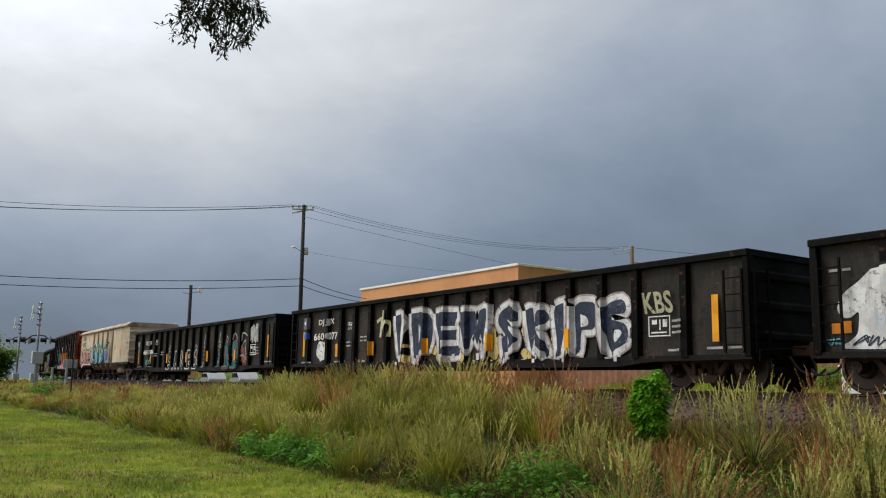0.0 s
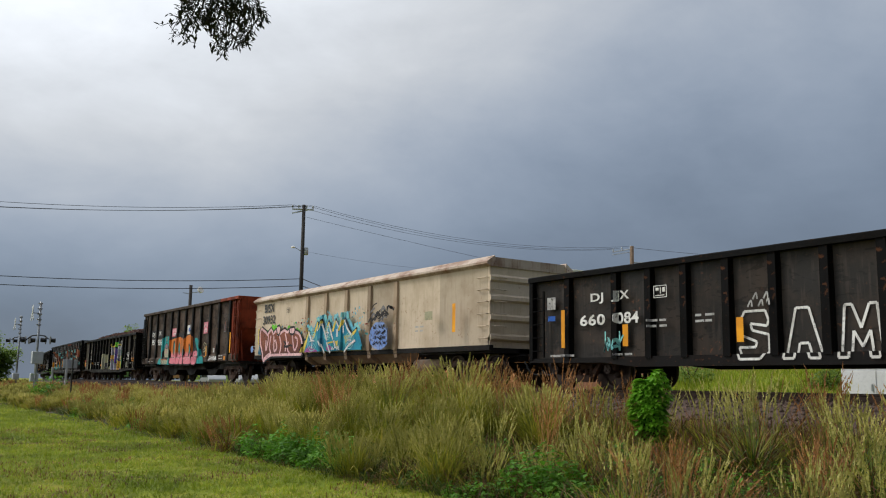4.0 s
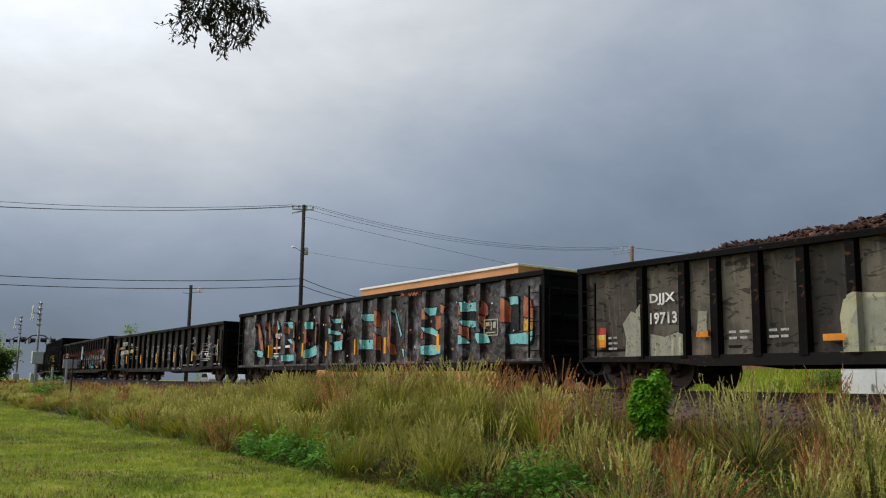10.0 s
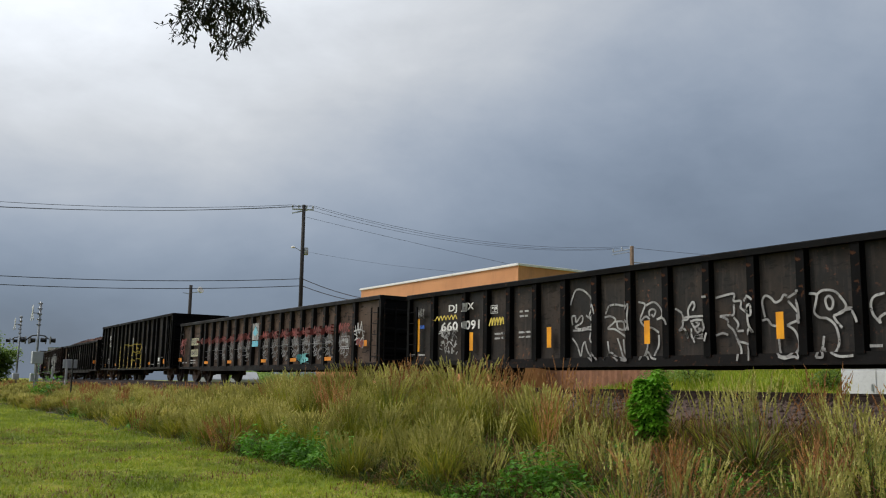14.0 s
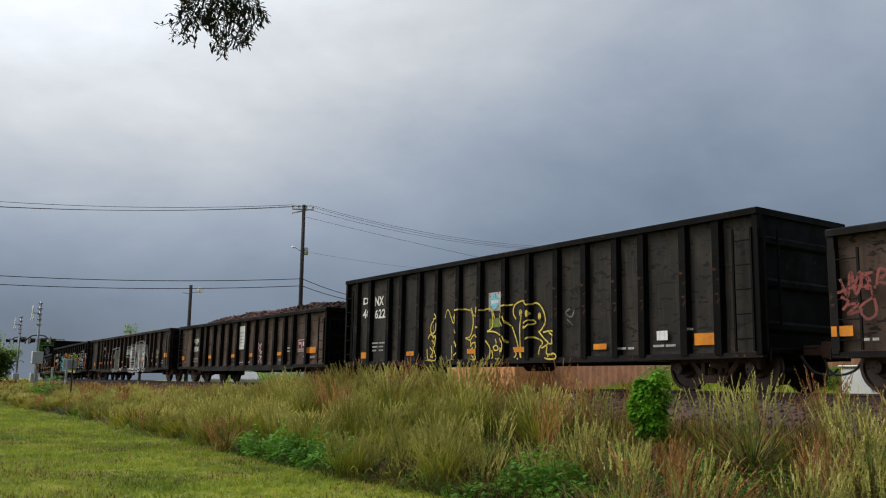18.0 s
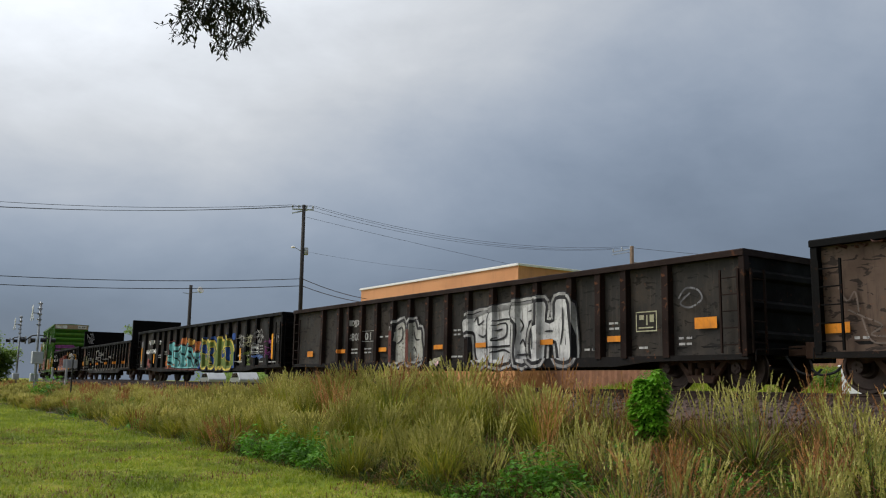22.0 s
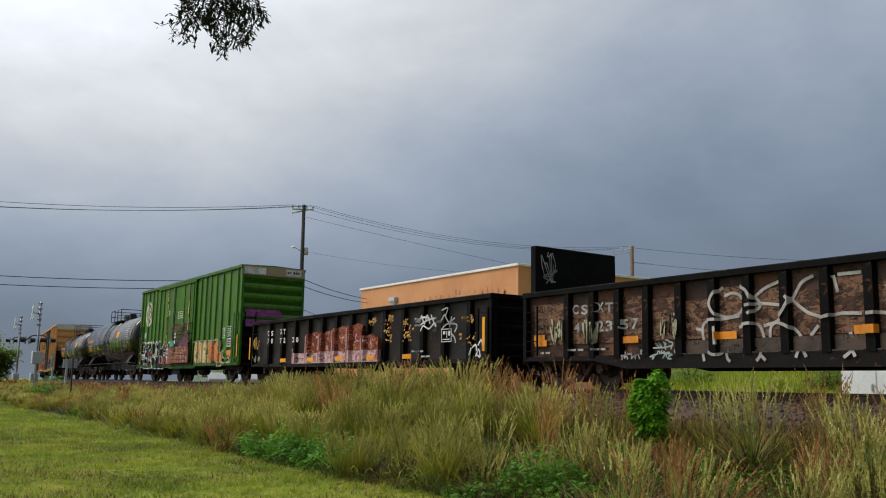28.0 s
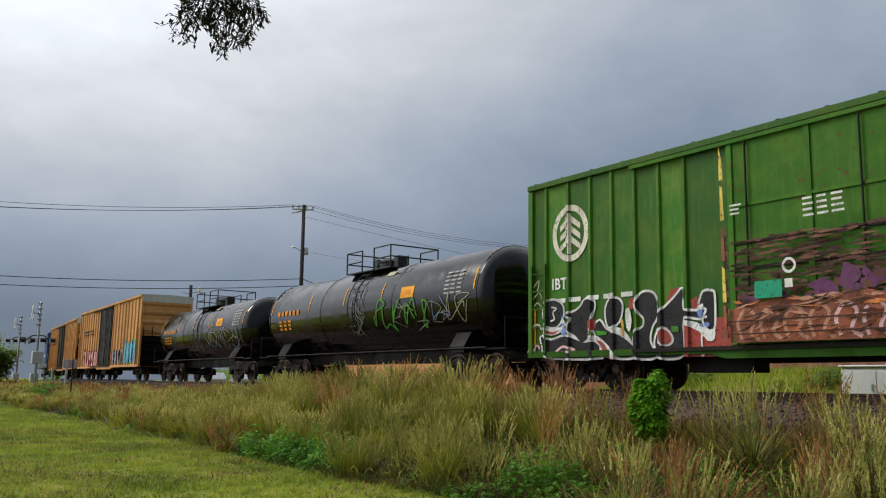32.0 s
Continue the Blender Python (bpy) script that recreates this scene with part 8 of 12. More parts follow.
def car_girth():
    car, sh = gondola("dusty black gondola car with big grey-white sprayed forms", -205.1, -225.4, 2.76, [2.35, 3.6, 4.3, 5.2, 6.2, 7.2, 8.2, 9.2, 10.2, 11.2, 12.3, 13.25, 14.1, 15.35, 16.3, 17.1, 18.3], M_GREYBLACK, M_POSTR, 0.045)
    for t, u0, u1, z0, z1 in (("DJJX", 4.40, 5.02, 1.92, 2.16), ("805", 4.40, 5.04, 1.46, 1.72), ("011", 5.32, 5.98, 1.46, 1.72)):
        sh.word((t, 0.026, 1.05), u0, u1, z0, z1, M_GREYW)
    sh.rect(5.30, 6.02, 1.41, 1.43, M_GREYW)
    sh.rect(5.30, 6.02, 1.75, 1.77, M_GREYW)

    def slab(shape, fill):
        sh.begin("graffiti_piece", "big grey-white sprayed block form")
        sh.blob(shape, fill, ((0.42, P_BLACK), (0.34, M_GREYW), (0.19, P_BLACK)), 2)

    slab([(11.28, 1.89), (12.03, 1.98), (11.93, 1.53), (11.94, 1.08), (12.09, 0.69), (11.64, 0.67), (11.50, 0.96), (11.47, 1.42), (11.24, 1.54), (11.09, 1.50), (11.01, 1.74)], P_SILVER)
    slab([(12.26, 1.96), (13.02, 2.04), (13.01, 1.72), (12.96, 1.11), (13.07, 0.67), (12.27, 0.65), (12.19, 1.13), (12.16, 1.58)], P_SILVER)
    slab([(13.20, 2.08), (14.10, 2.11), (14.07, 1.72), (13.73, 1.68), (13.68, 1.08), (13.79, 0.66), (13.36, 0.65), (13.34, 1.09), (13.35, 1.64), (13.19, 1.77)], P_SILVER)
    slab([(14.17, 2.11), (14.31, 2.13), (14.39, 1.99), (14.35, 1.62), (14.71, 1.62), (14.73, 2.06), (14.88, 2.16), (15.25, 2.08), (15.31, 1.81), (15.39, 1.14), (15.40, 0.75), (15.26, 0.66), (14.99, 0.67), (14.85, 0.76), (14.77, 1.14), (14.37, 1.18), (14.32, 0.77), (14.13, 0.66), (13.86, 0.72), (13.81, 1.20), (13.93, 1.53), (14.16, 1.56)], P_SILVER)
    slab([(7.25, 1.81), (7.60, 1.93), (7.83, 1.85), (7.86, 0.75), (7.26, 0.73), (7.36, 1.29), (7.23, 1.45)], P_BONEG)
    slab([(8.24, 1.83), (8.41, 1.93), (8.53, 1.67), (8.74, 1.66), (8.78, 1.39), (8.86, 0.74), (8.23, 0.72), (8.20, 1.27)], P_BONEG)
    for q in [[(11.25, 1.95), (11.99, 2.08), (12.03, 2.00), (11.28, 1.85)], [(12.17, 2.07), (12.56, 2.18), (13.04, 2.11), (13.03, 2.03), (12.21, 1.97)], [(13.17, 2.16), (14.03, 2.20), (14.04, 2.13), (13.20, 2.08)]]:
        sh.poly(q, P_GREYCAP)
    for q in [[(11.40, 1.75), (11.57, 1.88), (11.62, 1.68), (11.88, 1.79)], [(11.62, 1.41), (11.84, 1.34), (11.95, 1.40)], [(12.38, 1.74), (12.73, 1.77), (12.99, 1.77)], [(12.34, 1.61), (12.64, 1.67), (12.86, 1.63), (12.82, 1.34), (12.54, 1.25), (12.33, 1.23), (12.44, 1.31)], [(12.41, 1.48), (12.69, 1.52)], [(12.29, 0.90), (12.71, 0.97), (13.01, 0.88)], [(13.39, 1.76), (13.54, 1.57), (13.41, 1.40)], [(13.74, 1.92), (13.94, 1.94), (13.86, 1.82)], [(13.40, 1.09), (13.53, 1.21), (13.62, 1.02)], [(14.37, 1.39), (14.66, 1.39)], [(15.01, 1.95), (15.02, 1.49), (14.93, 1.04)], [(15.18, 1.99), (15.21, 1.48), (15.25, 1.03)]]:
        sh.ribbon(curve_through(q, 5), 0.055, P_BLACK, True)
    for q in [[(14.00, 1.43), (14.02, 0.95)], [(7.43, 1.72), (7.70, 1.77), (7.71, 1.43), (7.41, 1.29)], [(8.36, 1.70), (8.48, 1.40), (8.71, 1.37)], [(8.41, 1.18), (8.53, 0.99)], [(11.50, 1.16), (12.01, 1.04)], [(12.23, 1.05), (13.04, 1.08)], [(13.36, 0.83), (13.77, 0.84)]]:
        sh.ribbon(curve_through(q, 5), 0.055, P_BLACK, True)
    sh.begin("graffiti")
    sh.splats(9.3, 9.9, 0.62, 0.78, [P_PALEPINK, P_BONE], 6, 6, 0.12)
    for u in (7.2, 8.2):
        sh.rect(u - 0.08, u + 0.08, 0.72, 1.7, P_RUSTPOST)
    sh.rect(1.10, 1.55, 0.98, 1.18, M_REFL)
    reflectors(sh, (3.85, 6.55, 9.7, 11.75, 14.45, 16.75), 1.06, 0.46, 0.13)
    sh.rect(19.0, 19.55, 1.25, 1.48, M_REFL)
    data_panel(sh, 17.4, 1.25, P_BONE)
    sh.strokes([[(18.6, 1.9), (18.8, 2.1), (19.1, 2.05), (19.2, 1.85), (18.9, 1.7), (18.65, 1.8), (18.9, 2.0)]], 0.04, P_DKGREY)
    small_print(sh, [(4.5, 1.0, 0.5, 2), (5.4, 1.0, 0.5, 2), (6.4, 1.48, 0.6, 1), (10.5, 1.4, 0.4, 2), (10.4, 0.78, 0.65, 1), (16.6, 1.3, 0.35, 2), (15.8, 0.85, 0.5, 1), (18.6, 0.9, 0.4, 2), (17.5, 0.85, 0.3, 1)], 111)
    sh.done("graffiti", car, "grey-white sprayed forms, with lettering")


M_POSTR = painted("dull_red_brown_post_paint", (0.020, 0.011, 0.0085), (0.008, 0.006, 0.005), amount=0.5, streak=0.4, chip=0.3, gloss=0.08)
P_SILVER = spray("spray_silver", (0.58, 0.57, 0.55), (0.40, 0.39, 0.38), wear=0.65, holes=0.4)
P_GREYCAP = spray("spray_mid_grey", (0.22, 0.215, 0.21), (0.16, 0.155, 0.15), wear=0.4)
P_BONEG = spray("spray_grey_bone", (0.40, 0.39, 0.34), (0.28, 0.27, 0.24), wear=0.6)
P_RUSTPOST = spray("spray_rust_on_post", (0.16, 0.035, 0.025), (0.10, 0.03, 0.02))


def car_void():
    car, sh = gondola(BLACK_LABEL % "aqua and olive-yellow graffiti", -226.4, -246.7, 2.78, LONG, M_BLACK, M_POST)
    r = random.Random(12)
    for u, z, q in ((6.2, 0.85, 0.25), (6.1, 1.3, 0.2), (7.6, 2.0, 0.25), (8.2, 2.1, 0.3), (8.6, 1.95, 0.3), (9.9, 1.95, 0.32), (10.4, 1.85, 0.3), (10.2, 0.9, 0.2), (8.9, 0.8, 0.3)):
        sh.begin("graffiti_halo", "orange spray behind the aqua piece")
        sh.disc(u, z - 0.08, q * 0.75, q * 0.6, P_RUST if u < 8 else P_ORANGE, 12, 0.25, int(u * 10))
    for u, z in ((9.3, 2.1), (9.5, 2.15), (9.15, 2.2)):
        sh.begin("graffiti_halo", "yellow spray above the aqua piece")
        sh.disc(u, z - 0.2, 0.15, 0.12, P_GOLD, 10, 0.25, int(u * 10))
    # one tangled form cut up by black lines, orange showing through
    sh.begin("graffiti_piece", "tangled aqua wild-style forms")
    tangle = [(5.40, 0.77), (5.52, 1.20), (5.76, 1.42), (6.11, 1.33), (5.99, 1.85), (6.23, 2.02), (6.53, 1.97), (6.80, 1.78), (7.35, 1.78), (7.62, 1.93), (7.98, 1.88), (8.28, 1.73), (8.58, 1.91), (8.77, 1.86), (8.87, 1.69), (9.24, 1.67), (9.51, 1.46), (9.78, 1.39), (10.05, 1.50), (10.22, 1.37), (10.55, 1.42), (10.72, 1.53), (10.66, 1.10), (10.62, 0.66)]
    sh.blob(tangle, P_AQUA, ((0.20, P_FADERED), (0.13, P_BLACK)), 2)
    glints = [(5.63, 1.54, 0.22), (5.30, 0.95, 0.34), (5.34, 1.20, 0.20), (7.98, 1.95, 0.24), (8.28, 1.92, 0.18), (10.27, 1.59, 0.19), (10.44, 1.53, 0.15), (9.04, 0.83, 0.17), (8.51, 1.03, 0.12), (7.45, 1.04, 0.11), (9.60, 1.46, 0.14), (6.00, 0.74, 0.19), (7.02, 0.83, 0.13)]
    for i, (u, z, q) in enumerate(glints):
        sh.disc(u, z, q * 0.6, q * 0.5, P_ORANGE, 12, 0.3, i)
    for q in [[(6.23, 1.76), (6.39, 1.39), (6.58, 0.88), (6.69, 0.71)], [(6.53, 1.60), (6.75, 1.23), (6.80, 1.06)], [(6.11, 1.25), (5.64, 1.12), (6.23, 0.89), (6.53, 0.84)], [(6.69, 1.60), (7.13, 1.53), (7.50, 1.70), (7.62, 1.87)], [(7.02, 1.22), (7.35, 1.05), (7.20, 1.36), (7.56, 1.49)], [(7.24, 0.77), (7.49, 0.93), (7.41, 1.21), (7.77, 1.34)], [(7.77, 1.82), (7.83, 1.47), (7.97, 1.06), (8.07, 0.71)], [(7.97, 1.54), (8.28, 1.32), (8.48, 1.72), (8.58, 1.82)], [(8.27, 1.18), (8.47, 1.11), (8.71, 1.23), (8.86, 0.90)], [(8.27, 0.71), (8.66, 0.84), (8.86, 1.16), (8.67, 1.50)]]:
        sh.ribbon(curve_through(q, 5), 0.11, P_BLACK, True)
    for q in [[(8.86, 1.30), (9.23, 1.15), (9.50, 0.88), (9.77, 0.66)], [(9.15, 1.55), (9.42, 1.27), (9.69, 1.14), (9.87, 1.26)], [(9.87, 1.26), (9.95, 0.87), (9.91, 0.66)], [(10.13, 1.25), (10.26, 0.99), (10.11, 0.68)], [(10.29, 1.12), (10.55, 1.23), (10.63, 1.35)], [(10.38, 0.99), (10.45, 0.68)]]:
        sh.ribbon(curve_through(q, 5), 0.11, P_BLACK, True)
    for q in [[(6.37, 1.80), (6.53, 1.43), (6.71, 0.92), (6.82, 0.75)], [(6.25, 1.29), (5.78, 1.16), (6.37, 0.93), (6.67, 0.88)], [(7.15, 1.26), (7.47, 1.08), (7.32, 1.40), (7.69, 1.52)], [(7.89, 1.86), (7.95, 1.51), (8.09, 1.09), (8.19, 0.75)], [(8.39, 1.22), (8.59, 1.15), (8.82, 1.27), (8.97, 0.94)], [(8.98, 1.33), (9.35, 1.19), (9.61, 0.92), (9.87, 0.70)], [(9.97, 1.29), (10.05, 0.91), (10.01, 0.70)], [(10.40, 1.15), (10.65, 1.26), (10.73, 1.38)]]:
        sh.ribbon(curve_through(q, 5), 0.05, P_AQUA2, True)
    for i, (u, z, q) in enumerate(((11.42, 2.08, 0.2), (11.35, 1.95, 0.28), (11.7, 1.98, 0.22), (12.0, 1.85, 0.22), (12.5, 2.12, 0.17), (12.55, 1.95, 0.32), (12.85, 1.85, 0.24), (13.2, 1.95, 0.22), (14.15, 2.2, 0.24), (14.05, 2.05, 0.22), (14.95, 2.12, 0.26), (10.75, 1.75, 0.28), (10.72, 1.3, 0.3), (10.8, 0.9, 0.28), (11.75, 0.75, 0.2), (12.95, 0.75, 0.2))):
        sh.begin("graffiti_halo", "blue spray behind the olive letters")
        sh.disc(u, z - 0.1, q * 0.8, q * 0.6, P_DEEPBLUE, 14, 0.2, i)
    sh.poly([(14.9, 0.62), (15.5, 0.62), (15.42, 1.2), (15.3, 1.6), (14.9, 1.7)], P_DEEPBLUE)

    def olive(shape):
        sh.begin("painted_letter", "olive sprayed letter with a yellow outline")
        sh.blob(shape, P_OLIVE, ((0.30, P_BLACK), (0.18, P_YEL)), 2)

    def hollow(shape):
        sh.blob(shape, P_DEEPBLUE, ((0.13, P_YEL), (0.05, P_BLACK)), 2)

    olive([(11.01, 1.94), (11.22, 1.97), (11.44, 1.79), (11.60, 1.94), (11.75, 1.83), (11.93, 1.76), (12.08, 1.81), (12.04, 1.52), (11.90, 1.06), (11.79, 0.89), (11.71, 0.69), (11.29, 0.67), (11.19, 0.97), (11.11, 1.15), (11.00, 1.58)])
    hollow([(11.32, 1.70), (11.44, 1.76), (11.59, 1.55), (11.66, 1.33), (11.43, 1.29), (11.31, 1.46)])
    hollow([(11.44, 1.24), (11.58, 1.26), (11.54, 1.05), (11.47, 1.12)])
    olive([(10.77, 1.41), (10.90, 1.49), (11.00, 1.21), (11.11, 1.09), (10.98, 0.97), (10.83, 1.22)])
    olive([(12.16, 1.75), (12.41, 1.83), (12.61, 1.77), (12.77, 1.48), (12.89, 1.14), (12.92, 0.92), (12.82, 0.70), (12.29, 0.65), (12.16, 1.05), (12.12, 1.40)])
    hollow([(12.35, 1.50), (12.47, 1.58), (12.58, 1.47), (12.60, 1.38), (12.41, 1.29), (12.42, 1.16), (12.61, 1.06), (12.61, 0.90), (12.51, 0.79), (12.37, 0.88), (12.28, 1.05), (12.26, 1.28)])
    olive([(12.82, 1.70), (13.15, 1.68), (13.29, 1.89), (13.43, 1.97), (13.58, 1.93), (13.55, 1.82), (13.77, 1.84), (13.85, 1.69), (13.72, 1.54), (13.90, 1.42), (14.08, 1.36), (14.10, 0.99), (14.00, 0.87), (13.87, 0.66), (13.62, 0.63), (13.57, 0.84), (13.43, 0.63), (13.17, 0.64), (13.23, 1.13), (13.14, 1.35), (12.94, 1.47)])
    hollow([(13.59, 1.44), (13.68, 1.41), (13.71, 1.24), (13.90, 1.31), (14.04, 1.28), (14.01, 1.20), (13.76, 1.11), (13.60, 1.13)])
    olive([(13.89, 1.63), (13.98, 1.76), (14.14, 1.88), (14.39, 2.02), (14.44, 1.86), (14.69, 1.79), (14.95, 1.56), (15.07, 1.26), (15.08, 0.96), (15.02, 0.71), (14.85, 0.61), (14.16, 0.62), (14.12, 0.99), (14.20, 1.30), (14.09, 1.57)])
    hollow([(14.38, 1.50), (14.56, 1.54), (14.64, 1.46), (14.55, 1.36), (14.67, 1.38), (14.74, 1.27), (14.62, 1.17), (14.70, 1.02), (14.58, 0.92), (14.50, 1.08), (14.51, 1.28)])
    sh.begin("graffiti")

    for u, z, w, rows, m in ((15.62, 1.5, 0.55, 3, P_GREYW), (15.6, 0.85, 0.5, 2, P_WHITE), (16.6, 1.48, 0.5, 3, P_BONE), (16.55, 1.15, 0.55, 1, P_OLIVE), (16.75, 0.72, 0.35, 2, P_OLIVE), (17.65, 1.62, 0.65, 3, P_GREYW), (17.55, 0.98, 0.8, 1, P_PALEBLUE), (18.9, 1.0, 0.35, 4, P_MAUVE), (19.55, 1.55, 0.4, 2, P_DIMW)):
        sh.stack(u, z, w, rows, m, int(u * 77 + z * 10))
    marks(sh, 2.17, 1.48, "DJJX", "660040", size=0.36)
    sh.rect(0.8, 1.1, 1.85, 2.2, M_DKW)
    sh.rect(0.8, 0.93, 0.95, 1.85, M_REFLY)
    reflectors(sh, (3.3, 16.0), 0.95, 0.15, 0.5, M_REFLY)
    sh.rect(19.32, 19.47, 0.95, 1.95, M_REFLY)
    data_panel(sh, 4.2, 1.95, k=0.5)
    data_panel(sh, 17.6, 1.2, k=0.8)
    sh.splats(2.0, 2.8, 0.7, 1.1, [P_FADERED], 5, 33, 0.2)
    small_print(sh, [(0.8, 0.75, 0.3, 3), (4.2, 1.2, 0.5, 2), (5.3, 1.35, 0.4, 2), (18.2, 1.2, 0.35, 3), (18.2, 0.8, 0.45, 1), (19.15, 0.78, 0.8, 1), (16.85, 1.08, 0.3, 1)], 121)
    sh.done("graffiti", car, "aqua and olive-yellow pieces on blue, with lettering")


P_AQUA2 = spray("spray_pale_teal", (0.13, 0.42, 0.42), (0.10, 0.34, 0.35))


def bulkhead(car, x, y_mat, z0, z1, sheet_face=None):
    bm = bmesh.new()
    box(bm, x - 0.10, x + 0.10, -1.42, 1.42, z0, z1)
    b = part("end_bulkhead", bm, y_mat, car, "tall black end bulkhead", bevel=0.015)
    return b


def car_bulkhead():
    posts = [1.6, 2.45, 3.25, 4.1, 5.0] + even(5.85, 14.8, 12)
    car, sh = gondola("rust-stained dark gondola car with tall end bulkheads and white graffiti", -248.3, -264.4, 2.38, posts, M_RUSTPAN, M_POST, 0.035, (0.46, 0.76))
    h = 8.05
    for x in (-h + 0.32, h - 0.18):
        bulkhead(car, x, M_POST, 2.26, 3.58)
    r = random.Random(3)
    # scrawl on the face of the rear bulkhead
    verts, faces = [], []
    for k in range(4):
        knots = [(-1.25 + r.uniform(0, 0.55), 2.6 + r.uniform(0, 0.9)) for _ in range(6)]
        pts = curve_through(knots, 6)
        for (a, b), (c, d) in zip(pts, pts[1:]):
            n = len(verts)
            dx, dz = c - a, d - b
            q = math.hypot(dx, dz) or 1
            ox, oz = -dz / q * 0.015, dx / q * 0.015
            xx = -h + 0.432 + k * 0.001
            verts += [(xx, a - ox, b - oz), (xx, c - ox, d - oz), (xx, c + ox, d + oz), (xx, a + ox, b + oz)]
            faces.append((n, n + 1, n + 2, n + 3))
    raw("scrawl", verts, faces, M_GREYW, car, "grey-white scrawl")
    for k, (a, b) in enumerate(zip([0.2] + posts, posts + [15.9])):
        sh.begin("stain", "tan and rust smears")
        sh.rect(a + 0.12, b - 0.12, 1.05, 2.05 - 0.1 * (k % 3), P_TANMIX)
    sh.begin("graffiti")
    for t, a, b, z0, z1 in (("C", 1.72, 1.92, 1.75, 1.98), ("S", 2.01, 2.23, 1.73, 1.96), ("X", 2.54, 2.75, 1.76, 1.98), ("T", 2.81, 3.05, 1.74, 1.96), ("4", 1.76, 1.97, 1.32, 1.55), ("8", 2.03, 2.24, 1.31, 1.56), ("2", 2.55, 2.74, 1.31, 1.56), ("3", 2.81, 3.02, 1.30, 1.55), ("5", 3.33, 3.51, 1.33, 1.55), ("7", 3.60, 3.81, 1.32, 1.56)):
        sh.word((t, 0.026, 1.05), a, b, z0, z1, M_GREYW)
    sh.strokes([[(6.07, 2.05), (5.89, 1.91), (5.82, 1.71), (5.95, 1.51), (6.21, 1.45), (6.43, 1.51), (6.51, 1.61)], [(6.09, 1.87), (6.29, 1.92), (6.45, 1.86), (6.50, 1.78)], [(6.43, 1.46), (6.04, 1.42), (5.66, 1.40), (5.54, 1.25), (5.57, 0.99), (5.65, 0.59)], [(5.38, 1.26), (5.58, 1.20)], [(5.91, 1.28), (5.92, 0.92)], [(5.68, 0.83), (5.88, 0.72), (6.11, 0.77), (6.18, 1.02)], [(6.18, 0.97), (6.20, 0.66), (6.27, 0.58)], [(6.46, 2.05), (6.67, 1.95), (6.77, 1.79), (6.83, 1.83), (7.04, 1.96), (7.35, 2.06)], [(6.70, 1.49), (6.92, 1.63), (6.82, 1.78)], [(6.65, 1.65), (6.92, 1.67), (7.32, 1.62)]], 0.06, P_PALEW)
    sh.strokes([[(6.42, 1.24), (6.69, 1.30), (6.89, 1.24), (6.98, 0.94), (6.95, 0.70), (6.86, 0.58)], [(6.95, 0.70), (7.06, 0.59)]], 0.06, P_PALEW)
    sh.strokes([[(7.52, 1.77), (7.72, 1.58), (7.95, 1.42), (8.26, 1.33)], [(8.05, 2.10), (7.81, 2.00), (7.64, 1.76), (7.39, 1.41), (7.14, 1.23), (7.10, 0.99)], [(6.97, 1.24), (7.31, 1.29), (7.63, 1.15), (7.78, 0.91), (7.69, 0.63)], [(7.78, 0.91), (7.90, 0.64)], [(8.43, 2.07), (8.50, 1.77)], [(8.10, 1.20), (7.94, 1.02)], [(8.51, 2.08), (8.95, 2.08)], [(8.26, 1.34), (8.56, 1.39), (8.92, 1.37)], [(8.69, 1.06), (8.76, 0.77), (8.61, 0.62)], [(8.76, 0.77), (8.82, 0.63)], [(9.06, 1.36), (9.34, 1.35), (9.60, 1.14), (9.66, 0.91), (9.54, 0.64)]], 0.06, P_PALEW)
    sh.strokes([[(10.03, 1.55), (10.12, 1.42), (10.25, 1.38), (10.22, 1.27), (10.38, 1.2), (10.4, 1.05)]], 0.12, P_PALEW)
    sh.ring(10.33, 1.46, 0.07, 0.09, 0.05, P_PALEW, 14)
    sh.ring(10.46, 0.97, 0.10, 0.12, 0.06, P_PALEW, 14)
    sh.strokes([[(10.28, 0.82), (10.38, 0.88), (10.45, 0.72), (10.3, 0.66)], [(11.1, 1.7), (11.3, 1.5), (11.25, 1.75), (11.5, 1.55), (11.45, 1.35)], [(11.05, 0.85), (11.2, 0.7), (11.35, 0.9), (11.5, 0.72), (11.1, 0.75)]], 0.06, P_PALEW)
    data_panel(sh, 11.75, 1.2, k=0.75)
    sh.bars(11.8, 12.3, 0.7, 1.05, 3, P_PALEW, 8, 1)
    for i, (a, b) in enumerate(zip([0.2] + posts, posts + [15.9])):
        if i > 4:
            sh.rect(a + 0.12, b - 0.12, 0.74, 1.02, P_LOWBAND)
    reflectors(sh, (0.6, 3.6, 6.15, 9.0, 11.6, 14.3), 1.02, 0.45, 0.15)
    sh.rect(0.35, 0.75, 1.1, 1.3, M_REFL)
    for i, u in enumerate((0.9, 2.0, 4.4)):
        sh.scrawl(u, u + 0.6, 1.0, 1.7, P_BONE, 400 + i, 3, 0.05)
    sh.stack(3.4, 0.68, 0.55, 1, P_PALEW, 16)
    sh.stack(4.3, 0.68, 0.5, 2, P_MINTW, 17)
    small_print(sh, [(0.6, 0.8, 0.4, 1), (1.7, 0.85, 0.5, 1), (2.5, 0.85, 0.4, 1)], 131)
    sh.done("graffiti", car, "white outline forms, with lettering")


